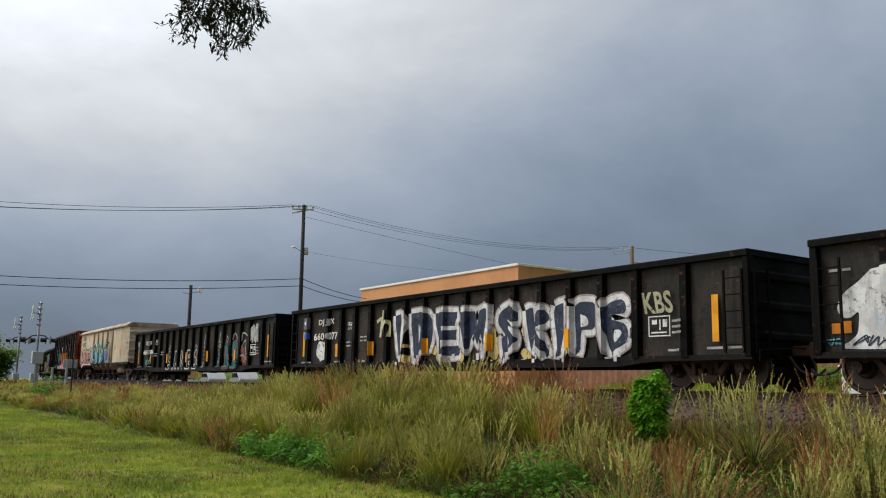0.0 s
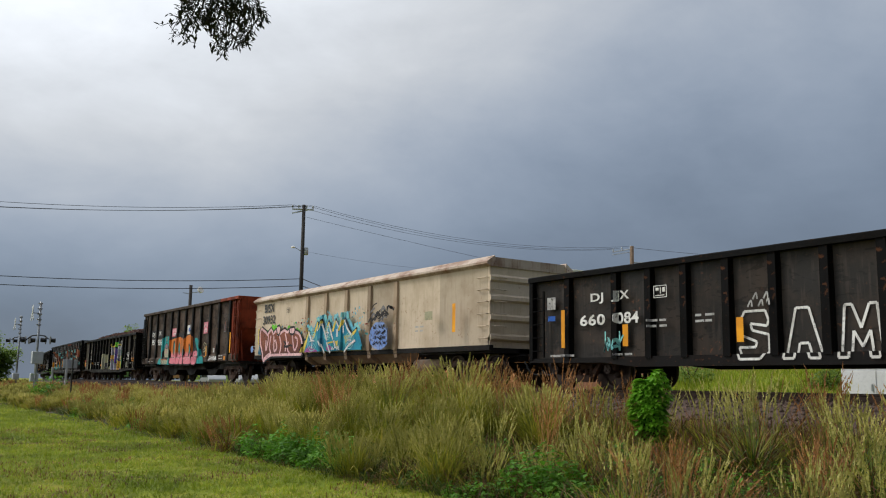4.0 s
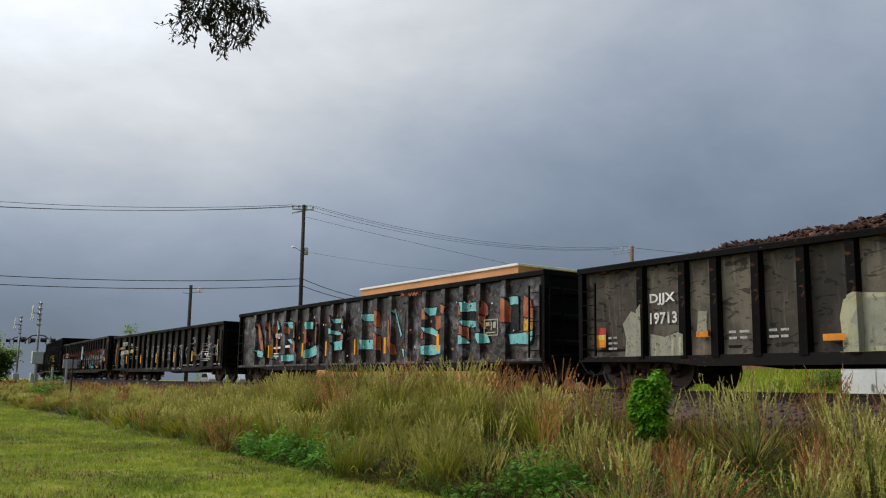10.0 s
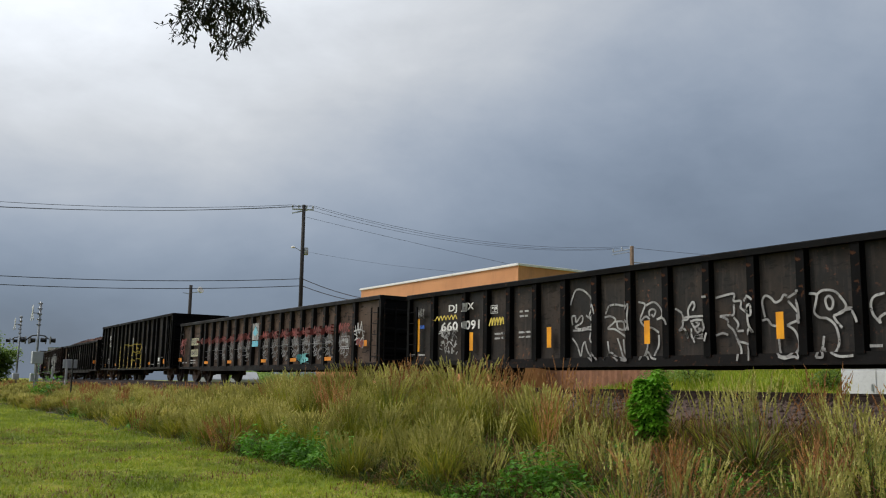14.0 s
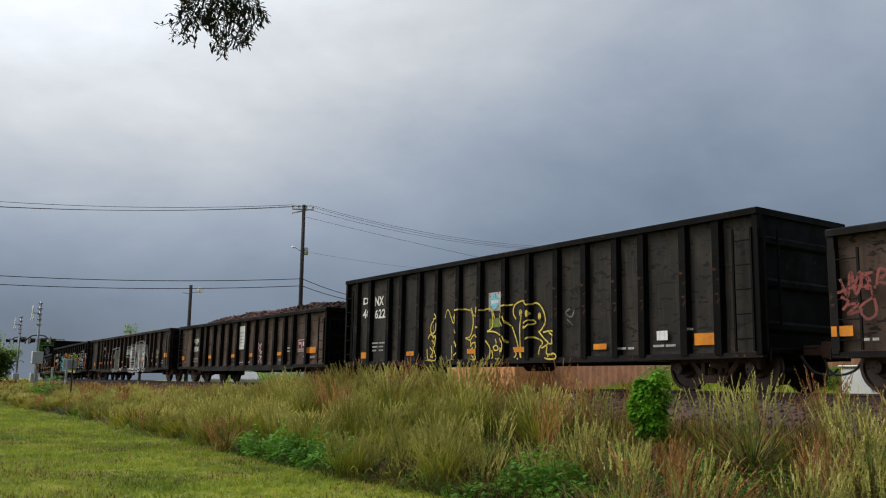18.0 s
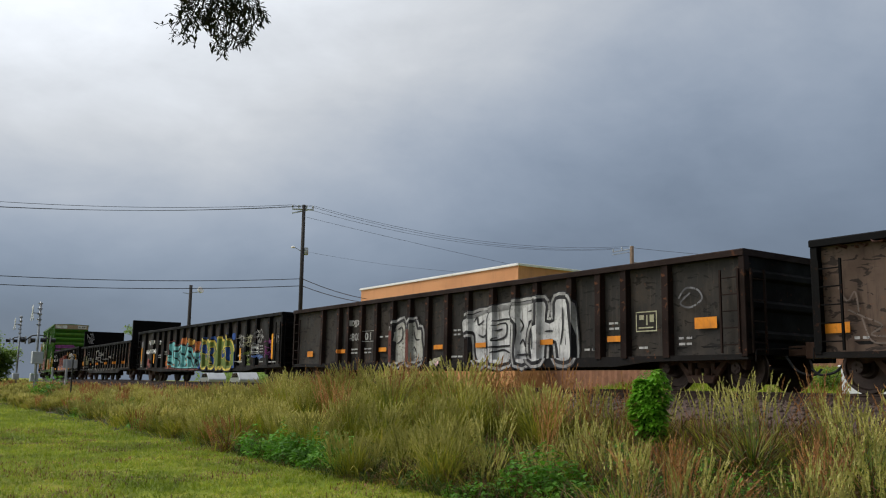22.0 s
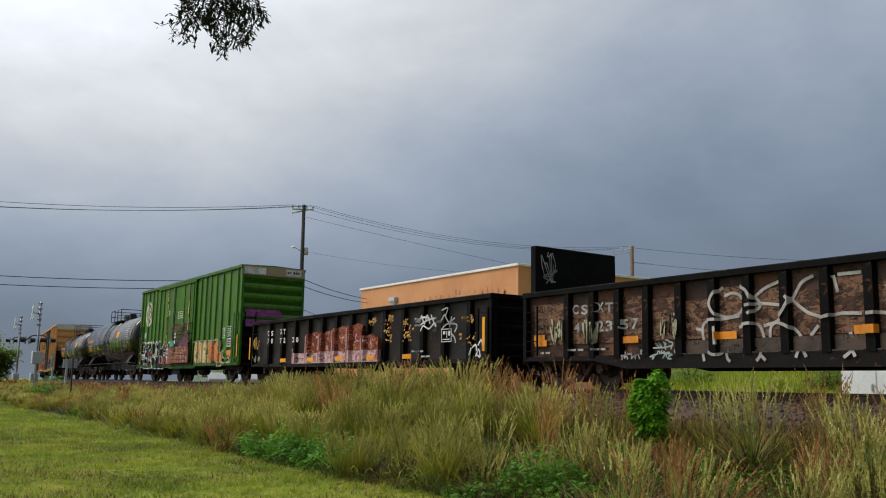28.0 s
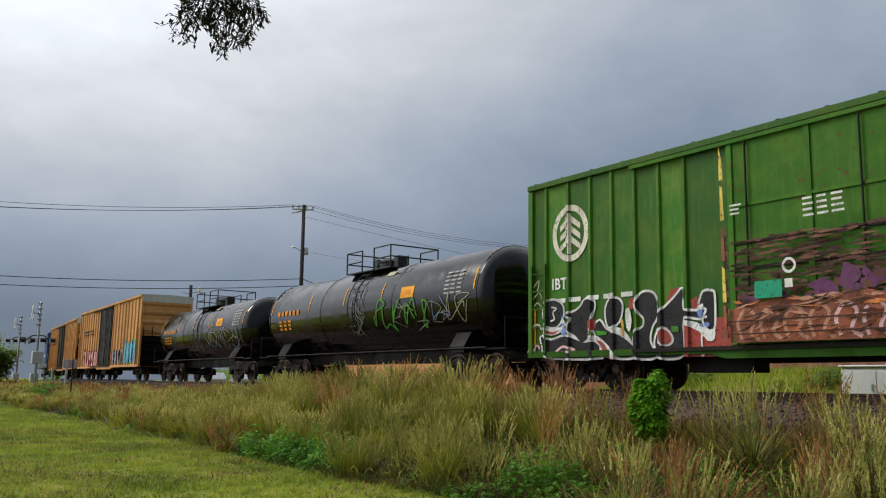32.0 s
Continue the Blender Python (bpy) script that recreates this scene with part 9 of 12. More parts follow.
P_MINTW = spray("pale_mint_white", (0.40, 0.46, 0.42), (0.30, 0.36, 0.33), wear=0.4)
P_PALEW = spray("dirty_white_line", (0.44, 0.41, 0.38), (0.32, 0.30, 0.28), wear=0.4, holes=0.4)
P_TANMIX = motley("tan_and_rust_smears", [(0.016, 0.010, 0.008), (0.085, 0.038, 0.022), (0.024, 0.014, 0.010), (0.22, 0.11, 0.06), (0.04, 0.022, 0.015), (0.36, 0.22, 0.14)], 3.8, (0.7, 1, 1.7), 0.55, 6)
P_LOWBAND = spray("dusty_low_band", (0.080, 0.056, 0.042), (0.050, 0.036, 0.028), wear=0.6, holes=0.7)


def car_red_tags():
    posts = [1.71, 2.96, 4.09, 5.24, 6.36, 7.45, 8.56, 9.61, 10.75, 11.86, 12.95, 14.06, 15.3]
    car, sh = gondola("dark gondola car with rust-red and pink graffiti", -265.7, -282.05, 2.50, posts, M_RUSTBLK, M_POST, 0.035, (0.62, 0.76))
    r = random.Random(5)
    tops = [1.2, 1.85, 1.84, 1.96, 2.0, 1.62]
    for i, (a, b) in enumerate(zip(posts[2:8], posts[3:9])):
        sh.begin("graffiti_piece", "rust-red and pink sprayed panel")
        a, b, t = a - 0.09, b - 0.10, tops[i]
        if i:
            sh.poly([(a, 1.08), (b, 1.08), (b, t - r.uniform(0, 0.15) - (0.5 if i == 5 else 0)), ((a + b) / 2, t + 0.04), (a, t - 0.05)], P_RUSTMIX)
            for k in range(9):
                u, z = a + 0.18 + (b - a - 0.3) * r.random(), 1.15 + (t - 1.3) * r.random()
                sh.ribbon(curve_through([(u - r.uniform(0.05, 0.2), z), (u, z + r.uniform(-0.02, 0.12)), (u + r.uniform(0.05, 0.2), z + r.uniform(-0.1, 0.1))], 3), r.uniform(0.03, 0.07), (P_RUSTY, P_PEACH, P_REDX, P_ORANGE, P_RUSTY)[k % 5], True)
            for k in range(14):
                u, z, q = a + 0.12 + (b - a - 0.2) * r.random(), 1.12 + (t - 1.2) * r.random(), r.uniform(0.03, 0.09)
                sh.blob([(u - q, z), (u - 0.3 * q, z + q * 0.7), (u + q, z + q * 0.3), (u + 0.4 * q, z - q * 0.6)], (P_RUSTY, P_ORANGE, P_REDX, P_RUSTY, P_PEACH, P_RUST, P_REDX)[k % 7], (), 2)
        sh.poly([(a, 0.74), (b, 0.74), (b, 1.12), ((a + b) / 2, 1.06 + r.uniform(0, 0.1)), (a, 1.14)], P_PINKMIX)
        sh.ribbon([(a + 0.16, 0.93), (b - 0.04, 0.92)], 0.02, P_REDX)
        for k in range(4):
            u = a + 0.2 + (b - a - 0.35) * r.random()
            sh.blob([(u - 0.15, 0.9), (u, 1.05), (u + 0.16, 0.98), (u + 0.1, 0.84), (u - 0.05, 0.82)], (P_PALEGREY, P_PALEPINK, P_ROSE, P_PALEPINK)[k], (), 2)
        for k in range(12 if i else 0):
            u, z = a + 0.2 + (b - a - 0.4) * r.random(), 1.15 + (t - 1.3) * r.random()
            knots = [(u + r.uniform(-0.16, 0.16), z + r.uniform(-0.17, 0.17)) for _ in range(4)]
            sh.ribbon(curve_through(knots, 4), r.uniform(0.018, 0.04), (P_PALEPINK, P_RUSTY, P_REDX, P_RUSTY, P_ORANGE, P_RUSTY)[k % 6], True)
        for k in range(5):
            u, z = a + 0.2 + (b - a - 0.4) * r.random(), 0.86 + 0.2 * r.random()
            sh.ribbon(curve_through([(u + r.uniform(-0.12, 0.12), z + r.uniform(-0.1, 0.1)) for _ in range(4)], 4), 0.022, (P_RUSTY, P_BLACK, P_WHITE)[k % 3], True)
        sh.ribbon([(a + 0.02, 0.78), (a + 0.04, 1.3), (a + 0.02, t - 0.1)], 0.10, P_ROSE)
        sh.ribbon([(b + 0.01, 0.78), (b, 1.3), (b + 0.01, t - 0.15)], 0.07, P_REDX)
    sh.begin("graffiti")
    for u, z, q in ((10.05, 2.02, 0.20), (10.25, 2.08, 0.12), (11.15, 2.05, 0.2), (11.28, 2.08, 0.12), (11.1, 1.78, 0.2), (11.2, 1.46, 0.16), (12.2, 1.92, 0.12), (12.38, 1.65, 0.26), (12.32, 1.43, 0.2), (15.5, 1.85, 0.16), (15.55, 1.28, 0.25)):
        for k in range(16):
            x, y, w = u + r.uniform(-q, q) * 1.1, z + r.uniform(-q, q) * 0.7, r.uniform(0.02, 0.06)
            sh.poly([(x - w, y - 0.4 * w), (x - 0.2 * w, y + 0.6 * w), (x + w, y + 0.5 * w), (x + 0.8 * w, y - 0.2 * w), (x, y - 0.7 * w)], (P_GOLD, P_RUSTT, P_GOLD, P_GOLD)[k % 4])
    sh.strokes([[(13.05, 1.85), (13.15, 2.05), (13.3, 1.8), (13.45, 2.05), (13.6, 1.8)], [(13.0, 1.75), (13.45, 1.9), (13.95, 1.95)], [(13.1, 1.6), (13.25, 1.75), (13.55, 1.65), (13.85, 1.8), (13.95, 1.55)], [(13.65, 2.05), (13.9, 1.7)], [(13.0, 1.95), (13.3, 2.0), (13.6, 1.95)]], 0.05, P_WHITE)
    sh.strokes([[(14.2, 2.15), (14.5, 2.2), (14.4, 2.0)], [(14.15, 1.8), (14.35, 2.0), (14.55, 1.8), (14.85, 1.9)], [(14.2, 1.6), (14.5, 1.75), (14.95, 1.7), (14.85, 1.5)], [(14.7, 1.95), (14.6, 1.65)], [(14.6, 1.55), (14.85, 1.35), (14.9, 1.2)]], 0.05, P_GREYW)
    data_panel(sh, 14.2, 1.24, k=0.85)
    sh.strokes([[(15.55, 0.85), (15.65, 1.05)], [(15.7, 1.05), (15.85, 1.12), (15.9, 0.95)], [(15.85, 0.8), (15.98, 1.0), (16.05, 0.8), (15.92, 0.85)], [(15.95, 1.1), (16.1, 1.25), (16.15, 1.1)]], 0.05, P_WHITE)
    for t, a, b, z0, z1 in (("C", 1.94, 2.08, 1.86, 2.07), ("S", 2.29, 2.47, 1.84, 2.04), ("X", 3.15, 3.30, 1.88, 2.09), ("T", 3.44, 3.63, 1.86, 2.07), ("7", 1.95, 2.09, 1.52, 1.75), ("0", 2.30, 2.48, 1.54, 1.75), ("7", 3.15, 3.28, 1.52, 1.73), ("2", 3.46, 3.65, 1.54, 1.74), ("2", 4.28, 4.46, 1.54, 1.73), ("0", 4.60, 4.81, 1.53, 1.72)):
        sh.word((t, 0.026, 1.05), a, b, z0, z1, M_WHITE)
    reflectors(sh, (3.5, 5.85, 8.05, 10.2, 12.4), 0.80, 0.5, 0.14, M_REFLY)
    sh.rect(16.15, 16.26, 0.95, 1.85, M_REFLY)
    sh.rect(0.12, 0.22, 0.95, 1.85, M_REFLY)
    sh.scrawl(0.4, 1.2, 1.3, 1.9, P_GOLD, 233, 2, 0.05)
    sh.scrawl(0.4, 1.3, 0.8, 1.1, P_BONE, 234, 3, 0.04)
    small_print(sh, [(12.9, 0.95, 0.5, 1), (13.2, 0.8, 0.5, 1)], 141)
    sh.done("graffiti", car, "rust-red and pink forms, with lettering")


def boxcar(label, front, rear, high, body, door_mat, door, posts, end_mat, roof_mat, sill_low=0.72, ribs=9, sheet=None, sill_mat=None):
    """A closed boxcar. door: from, to. Returns the car and its sheet."""
    length, h = front - rear, (front - rear) / 2
    car = thing("boxcar", label, "boxcar", "cars of the train")
    py, low = -1.43, sill_low
    edges = sorted([0.0, length, door[0], door[1]] + list(posts))
    for i, (a, b) in enumerate(zip(edges, edges[1:])):
        if a >= door[0] - 0.01 and b <= door[1] + 0.01 or b - a < 0.06:
            continue
        part("side_panel", dented(a - h, b - h, low + 0.12, high - 0.12, py, 0.018, i + 50 - front, 4, 9), body, car, smooth=True)
    pm = post_mesh(low + 0.1, high - 0.12, body, 0.07, 0.035)
    for u in posts:
        p = part("side_post", pm, None, car)
        p.location.x = u - h
    bm = bmesh.new()
    box(bm, -h, h, 1.40, 1.45, low, high - 0.1)
    part("far_side", bm, body, car)
    for y0, y1 in ((-1.53, -1.38), (1.38, 1.53)):
        bm = bmesh.new()
        box(bm, -h, h, y0, y1, high - 0.14, high)
        part("eave", bm, body, car, bevel=0.012)
        bm = bmesh.new()
        o = [(-h, low + 0.14), (-h, low), (door[0] - h - 0.6, low), (door[0] - h - 0.2, low - 0.10), (door[1] - h + 0.2, low - 0.10), (door[1] - h + 0.6, low), (h, low), (h, low + 0.14)]
        prism(bm, o[::-1], y0 + 0.02, y1)
        part("side_sill", bm, sill_mat or body, car)
    bm = bmesh.new()
    prism(bm, [(-1.52, high), (0, high + 0.05), (1.52, high), (1.5, high - 0.06), (-1.5, high - 0.06)], -h, h, "x")
    roof = part("roof", bm, roof_mat, car)
    for k in range(16):
        x = -h + 0.3 + (length - 0.6) * k / 15
        bm = bmesh.new()
        prism(bm, [(-1.52, high + 0.015), (0, high + 0.075), (1.52, high + 0.015), (1.5, high), (0, high + 0.04), (-1.5, high)], x - 0.04, x + 0.04, "x")
        part("roof_seam", bm, roof_mat, roof)
    for sgn in (-1, 1):
        bm = bmesh.new()
        box(bm, *sorted((sgn * (h - 0.10), sgn * (h - 0.04))), -1.43, 1.43, low, high - 0.02)
        w = part("end_wall", bm, end_mat, car)
        for i in range(ribs):
            z = low + 0.35 + (high - low - 0.85) * i / (ribs - 1)
            bm = bmesh.new()
            x = sgn * (h - 0.04)
            prism(bm, [(x, z - 0.15), (x + sgn * 0.07, z - 0.05), (x + sgn * 0.07, z + 0.05), (x, z + 0.15)], -1.38, 1.38)
            # lower ribs turn black with the sheet below, standing in for shade
            part("rib", bm, body if z > low + 1.75 else M_POST, w)
        # added sheet: dark paint plus the next car's shade, put into its colour
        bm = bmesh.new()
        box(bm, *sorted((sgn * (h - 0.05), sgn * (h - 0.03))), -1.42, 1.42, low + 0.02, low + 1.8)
        part("end_plate", bm, M_POST, car, "black lower end sheet, dark paint and the next car's shade in one colour")
        bm = bmesh.new()
        box(bm, *sorted((sgn * (h - 0.02), sgn * (h + 0.03))), -1.46, 1.46, high - 0.42, high - 0.01)
        part("end_sheet", bm, sheet or M_ENDTAN, car, "pale end sheet under the roof" if sheet else "tan end sheet under the roof")
        for y in (-1.43, 1.43):
            bm = bmesh.new()
            box(bm, *sorted((sgn * (h - 0.16), sgn * (h + 0.02))), y - 0.06, y + 0.06, low, high - 0.14)
            part("corner_post", bm, body, car, bevel=0.015)
        add_coupler(car, sgn * (h + 0.15), sgn)
        add_ladder(car, sgn * (h - 0.42), -1.52, low + 0.1, low + 2.3, 5, body, width=0.5)
        add_ladder(car, sgn * (h + 0.08), -1.05, low + 0.1, low + 2.3, 5, M_POST, "y", 0.5)
    bm = bmesh.new()
    box(bm, -h + 0.1, h - 0.1, -1.38, 1.38, low - 0.02, low + 0.06)
    box(bm, -h - 0.1, h + 0.1, -0.25, 0.25, low - 0.15, low + 0.15)
    box(bm, -3.2, -1.6, -1.0, -0.5, 0.38, 0.68)
    part("underframe", bm, M_UNDER, car)
    bm = bmesh.new()
    turned(bm, [(-0.5, 0.10), (-0.45, 0.17), (0.45, 0.17), (0.5, 0.10)], 12, "x")
    bmesh.ops.translate(bm, vec=(1.6, -0.8, 0.5), verts=bm.verts[:])
    part("air_reservoir", bm, M_UNDER, car, smooth=True)
    # the sliding door, its frame bars, rails and lock rods
    a, b = door[0] - h, door[1] - h
    bm = bmesh.new()
    box(bm, a, b, -1.49, -1.43, low + 0.16, high - 0.16)
    d = part("door", bm, door_mat, car, "sliding door", bevel=0.008)
    m = (a + b) / 2
    for x in (a + 0.04, m, b - 0.04):
        bm = bmesh.new()
        box(bm, x - 0.06, x + 0.06, -1.525, -1.49, low + 0.16, high - 0.16)
        part("door_stile", bm, door_mat, d)
    for f, m in ((0.06, M_LOCKROD), (0.37, M_LOCKROD), (0.485, M_LOCKROD), (0.655, door_mat), (0.95, door_mat)):
        z = low + (high - low) * f
        bm = bmesh.new()
        box(bm, a, b, -1.52, -1.49, z - 0.03, z + 0.03)
        part("door_rail", bm, m, d)
    for x in (a + 0.44, a + 2.78, b - 0.14):
        bm = bmesh.new()
        rod(bm, (x, -1.55, low + 0.2), (x, -1.55, high - 0.25), 0.022, 6)
        part("lock_rod", bm, M_LOCKROD, d)
    for z in (low + 0.10, high - 0.20):
        bm = bmesh.new()
        box(bm, a - 2.6, b + 0.1, -1.56, -1.50, z - 0.04, z + 0.04)
        part("door_track", bm, door_mat if z > 2 else M_LOCKROD, car)
    add_trucks(car, -h + 1.75, h - 1.75, M_TRUCKD)
    TRAIN.append((car, front, rear))
    return car, Sheet(py - 0.004, list(posts), 0.045, -1.50, -h)


M_ENDTAN = painted("tan_end_paint", (0.34, 0.25, 0.17), (0.2, 0.14, 0.09), amount=0.4, streak=0.3)
M_LOCKROD = painted("grimy_lock_rod_paint", (0.012, 0.011, 0.008), (0.04, 0.03, 0.015))
M_DOORG = painted("rusty_green_door_paint", (0.040, 0.140, 0.009), (0.105, 0.205, 0.035), amount=0.7, streak=0.5, chip=0.8, rust=(0.14, 0.05, 0.03))
M_DOORB = painted("black_door_paint", (0.010, 0.0095, 0.009), (0.03, 0.024, 0.02), amount=0.5)


def car_green():
    posts = [0.65, 1.45, 2.2, 2.9, 3.6, 4.3, 5.0, 10.3, 11.0, 11.7, 12.45, 13.3, 14.2, 15.1]
    car, sh = boxcar("bright green high boxcar with rusty sliding door and low graffiti", -283.45, -299.1, 5.12, M_GREEN, M_DOORG, (6.15, 9.65), posts, M_GREEND, M_GREEN, 0.74, sill_mat=M_GREEND)
    sh.begin("badge", "white ring badge with chevrons")
    sh.ring(1.5, 3.72, 0.56, 0.62, 0.15, P_BONEW)
    for z in (3.45, 3.70, 3.95):
        sh.poly([(1.15, z - 0.16), (1.5, z + 0.06), (1.85, z - 0.16), (1.85, z - 0.02), (1.5, z + 0.22), (1.15, z - 0.02)], P_BONEW)
    sh.rect(1.46, 1.54, 3.2, 4.2, P_BONEW)
    sh.word(("IBT", 0.026, 1.05), 0.85, 1.38, 2.38, 2.66, M_WHITE)
    sh.bars(0.95, 3.7, 1.98, 2.25, 1, M_WHITE, 4, 5)
    sh.rect(0.10, 0.24, 1.0, 1.95, M_REFLY)
    sh.begin("graffiti", "")
    sh.begin("graffiti_piece", "red sprayed ground")
    for q in ([(4.96, 1.31), (5.69, 1.26), (5.96, 1.40), (6.11, 0.96), (6.01, 0.68), (4.80, 0.69)],
              [(3.36, 1.75), (3.40, 1.99), (3.58, 2.00), (3.67, 1.78)],
              [(4.45, 1.85), (4.57, 2.10), (4.77, 2.13), (4.91, 1.98), (4.53, 1.71)],
              [(5.12, 1.66), (5.09, 1.84), (5.26, 1.92), (5.30, 1.69)],
              [(5.69, 1.45), (5.87, 1.46), (6.02, 1.39), (6.08, 0.96), (5.70, 0.97)]):
        sh.poly(q, P_REDX)
    forms = []

    def black(q):
        forms.append(q)
        sh.blob(q, P_BLACK, ((0.11, P_WHITE),), 3)

    sh.begin("graffiti_piece", "black rounded forms with a white outline")
    black([(0.52, 1.87), (0.64, 2.08), (0.94, 2.12), (1.20, 1.99), (1.23, 1.76), (1.04, 1.51), (0.68, 1.52)])
    black([(1.88, 1.93), (2.00, 2.06), (2.20, 2.06), (2.31, 1.93), (2.20, 1.61), (2.13, 1.42), (2.09, 1.19), (1.89, 1.07), (1.68, 1.23), (1.44, 1.39), (1.55, 1.67), (1.30, 1.73), (1.67, 1.81)])
    black([(2.68, 1.81), (2.79, 2.00), (3.04, 2.01), (3.17, 1.85), (3.08, 1.52), (2.80, 1.39), (2.70, 1.54)])
    black([(3.62, 1.88), (3.73, 2.06), (3.91, 2.10), (4.10, 2.04), (4.20, 1.84), (4.19, 1.57), (4.03, 1.34), (3.97, 1.02), (4.15, 0.71), (3.54, 0.72), (3.51, 1.03), (3.58, 1.24), (3.80, 1.35), (3.83, 1.54), (3.69, 1.68)])
    black([(2.29, 1.41), (2.48, 1.55), (2.68, 1.34), (3.10, 1.19), (3.47, 0.96), (3.54, 0.72), (2.88, 0.73), (2.72, 0.96), (2.41, 1.16)])
    black([(4.25, 1.61), (4.67, 1.91), (4.92, 2.10), (4.88, 1.67), (5.32, 1.59), (5.31, 1.47), (4.89, 1.49), (4.89, 0.91), (4.79, 0.70), (4.25, 0.71), (4.13, 1.02), (4.25, 1.33)])
    black([(0.46, 1.27), (0.82, 1.15), (1.34, 1.24), (1.93, 1.07), (2.33, 1.06), (2.57, 0.73), (0.74, 0.76), (0.51, 1.01)])
    black([(5.32, 1.73), (5.42, 1.97), (5.61, 1.98), (5.68, 1.89), (5.66, 1.28), (5.55, 1.22), (5.41, 1.42), (5.51, 1.64)])
    for q in forms:
        sh.blob(q, P_BLACK, (), 3)
    sh.begin("graffiti_piece", "white and red inner strokes")
    for q in ([(0.50, 1.50), (0.86, 1.44), (1.25, 1.47), (1.24, 1.37), (0.95, 1.28), (0.69, 1.29), (0.53, 1.40)], [(2.09, 1.22), (2.41, 1.20), (2.72, 1.00), (3.03, 0.72), (2.53, 0.73), (2.45, 1.01)], [(4.20, 1.24), (4.36, 1.34), (4.55, 1.23), (4.65, 1.05), (4.54, 0.93), (4.33, 0.93), (4.21, 1.05)], [(4.93, 1.44), (5.25, 1.38), (5.50, 1.22), (5.69, 1.23), (5.67, 1.02), (5.50, 1.00), (5.31, 1.19), (4.96, 1.34)], [(2.80, 1.36), (3.02, 1.38), (3.25, 1.30), (3.47, 1.03), (3.10, 1.21)], [(3.29, 1.75), (3.40, 1.79), (3.47, 1.51), (3.41, 1.27), (3.31, 1.37)]):
        sh.blob(q, P_WHITE, (), 2)
    for q in ([(2.37, 1.10), (2.57, 1.06), (2.84, 0.72), (2.61, 0.73), (2.53, 0.96)], [(4.27, 1.22), (4.36, 1.28), (4.51, 1.20), (4.59, 1.05), (4.51, 0.97), (4.36, 0.96), (4.27, 1.07)], [(0.60, 1.42), (0.91, 1.35), (1.17, 1.41), (0.95, 1.31), (0.73, 1.31)], [(2.15, 1.56), (2.29, 1.61), (2.37, 1.41), (2.21, 1.34)]):
        sh.blob(q, P_REDX, (), 2)
    sh.ribbon([(3.18, 1.54), (3.21, 1.37), (3.22, 1.17)], 0.07, P_GOLD)
    sh.strokes([[(5.17, 0.83), (5.31, 0.81), (5.38, 0.70), (5.46, 0.81), (5.59, 0.85)], [(5.39, 1.20), (5.36, 1.03), (5.38, 0.85)], [(0.14, 1.36), (0.18, 1.53), (0.37, 1.55), (0.48, 1.43)], [(0.81, 1.62), (0.95, 1.67), (0.90, 1.83), (1.03, 1.92), (0.85, 1.96)]], 0.04, P_WHITE)
    sh.strokes([[(-0.03, 0.86), (0.06, 1.04), (0.20, 0.91), (0.29, 1.06), (0.42, 0.96)], [(0.96, 0.84), (1.26, 0.99), (1.68, 0.88), (1.09, 0.85)]], 0.06, P_PALEPINK)
    for u, z in ((1.2, 1.6), (1.25, 1.45), (5.38, 1.62), (5.42, 1.4)):
        sh.splats(u - 0.1, u + 0.1, z - 0.1, z + 0.1, [P_WHITE, P_PALEBLUE], 4, int(u * 20), 0.07)
    for q in ([(2.37, 1.33), (2.72, 1.29), (2.72, 1.22), (2.42, 1.21)], [(4.59, 1.33), (4.79, 1.32), (4.78, 1.20), (4.61, 1.21)]):
        sh.poly(q, P_LIMED)
    sh.strokes([[(0.2, 2.5), (0.4, 2.65), (0.35, 2.4)], [(0.18, 2.2), (0.4, 2.35), (0.5, 2.2)], [(0.2, 2.0), (0.35, 2.1), (0.5, 1.98)]], 0.03, P_BONE)
    sh.begin("graffiti")
    # ochre and orange forms past the door
    worn = (([(9.87, 0.99), (9.83, 1.62), (9.98, 1.87), (10.34, 1.88), (10.82, 1.79), (10.91, 1.48), (10.85, 0.96)], P_BONEY),
            ([(10.51, 0.97), (10.45, 1.59), (10.63, 1.78), (10.85, 1.66), (10.88, 0.96)], P_GOLD),
            ([(10.91, 0.96), (10.92, 1.66), (11.13, 1.84), (11.51, 1.80), (11.59, 1.46), (11.45, 1.25), (11.56, 0.95)], P_BONEY),
            ([(11.56, 0.95), (11.53, 1.71), (11.73, 1.81), (11.93, 1.76), (11.96, 0.94)], P_YELW),
            ([(11.98, 0.94), (11.93, 1.53), (12.03, 1.81), (12.38, 1.85), (12.59, 1.70), (12.54, 1.33), (12.61, 1.13), (12.46, 0.93)], P_ORANGE),
            ([(12.75, 0.98), (12.71, 1.49), (12.81, 1.77), (13.11, 1.86), (13.37, 1.82), (13.43, 1.62), (13.19, 1.53), (13.19, 1.31), (13.60, 1.25), (13.65, 0.98), (13.40, 0.93)], P_ORANGE))
    sh.begin("graffiti_piece", "pale outline of the ochre and orange forms")
    for q, m in worn:
        sh.blob(q, P_BONE, ((0.11, P_BONE),), 3)
    q2 = random.Random(12)
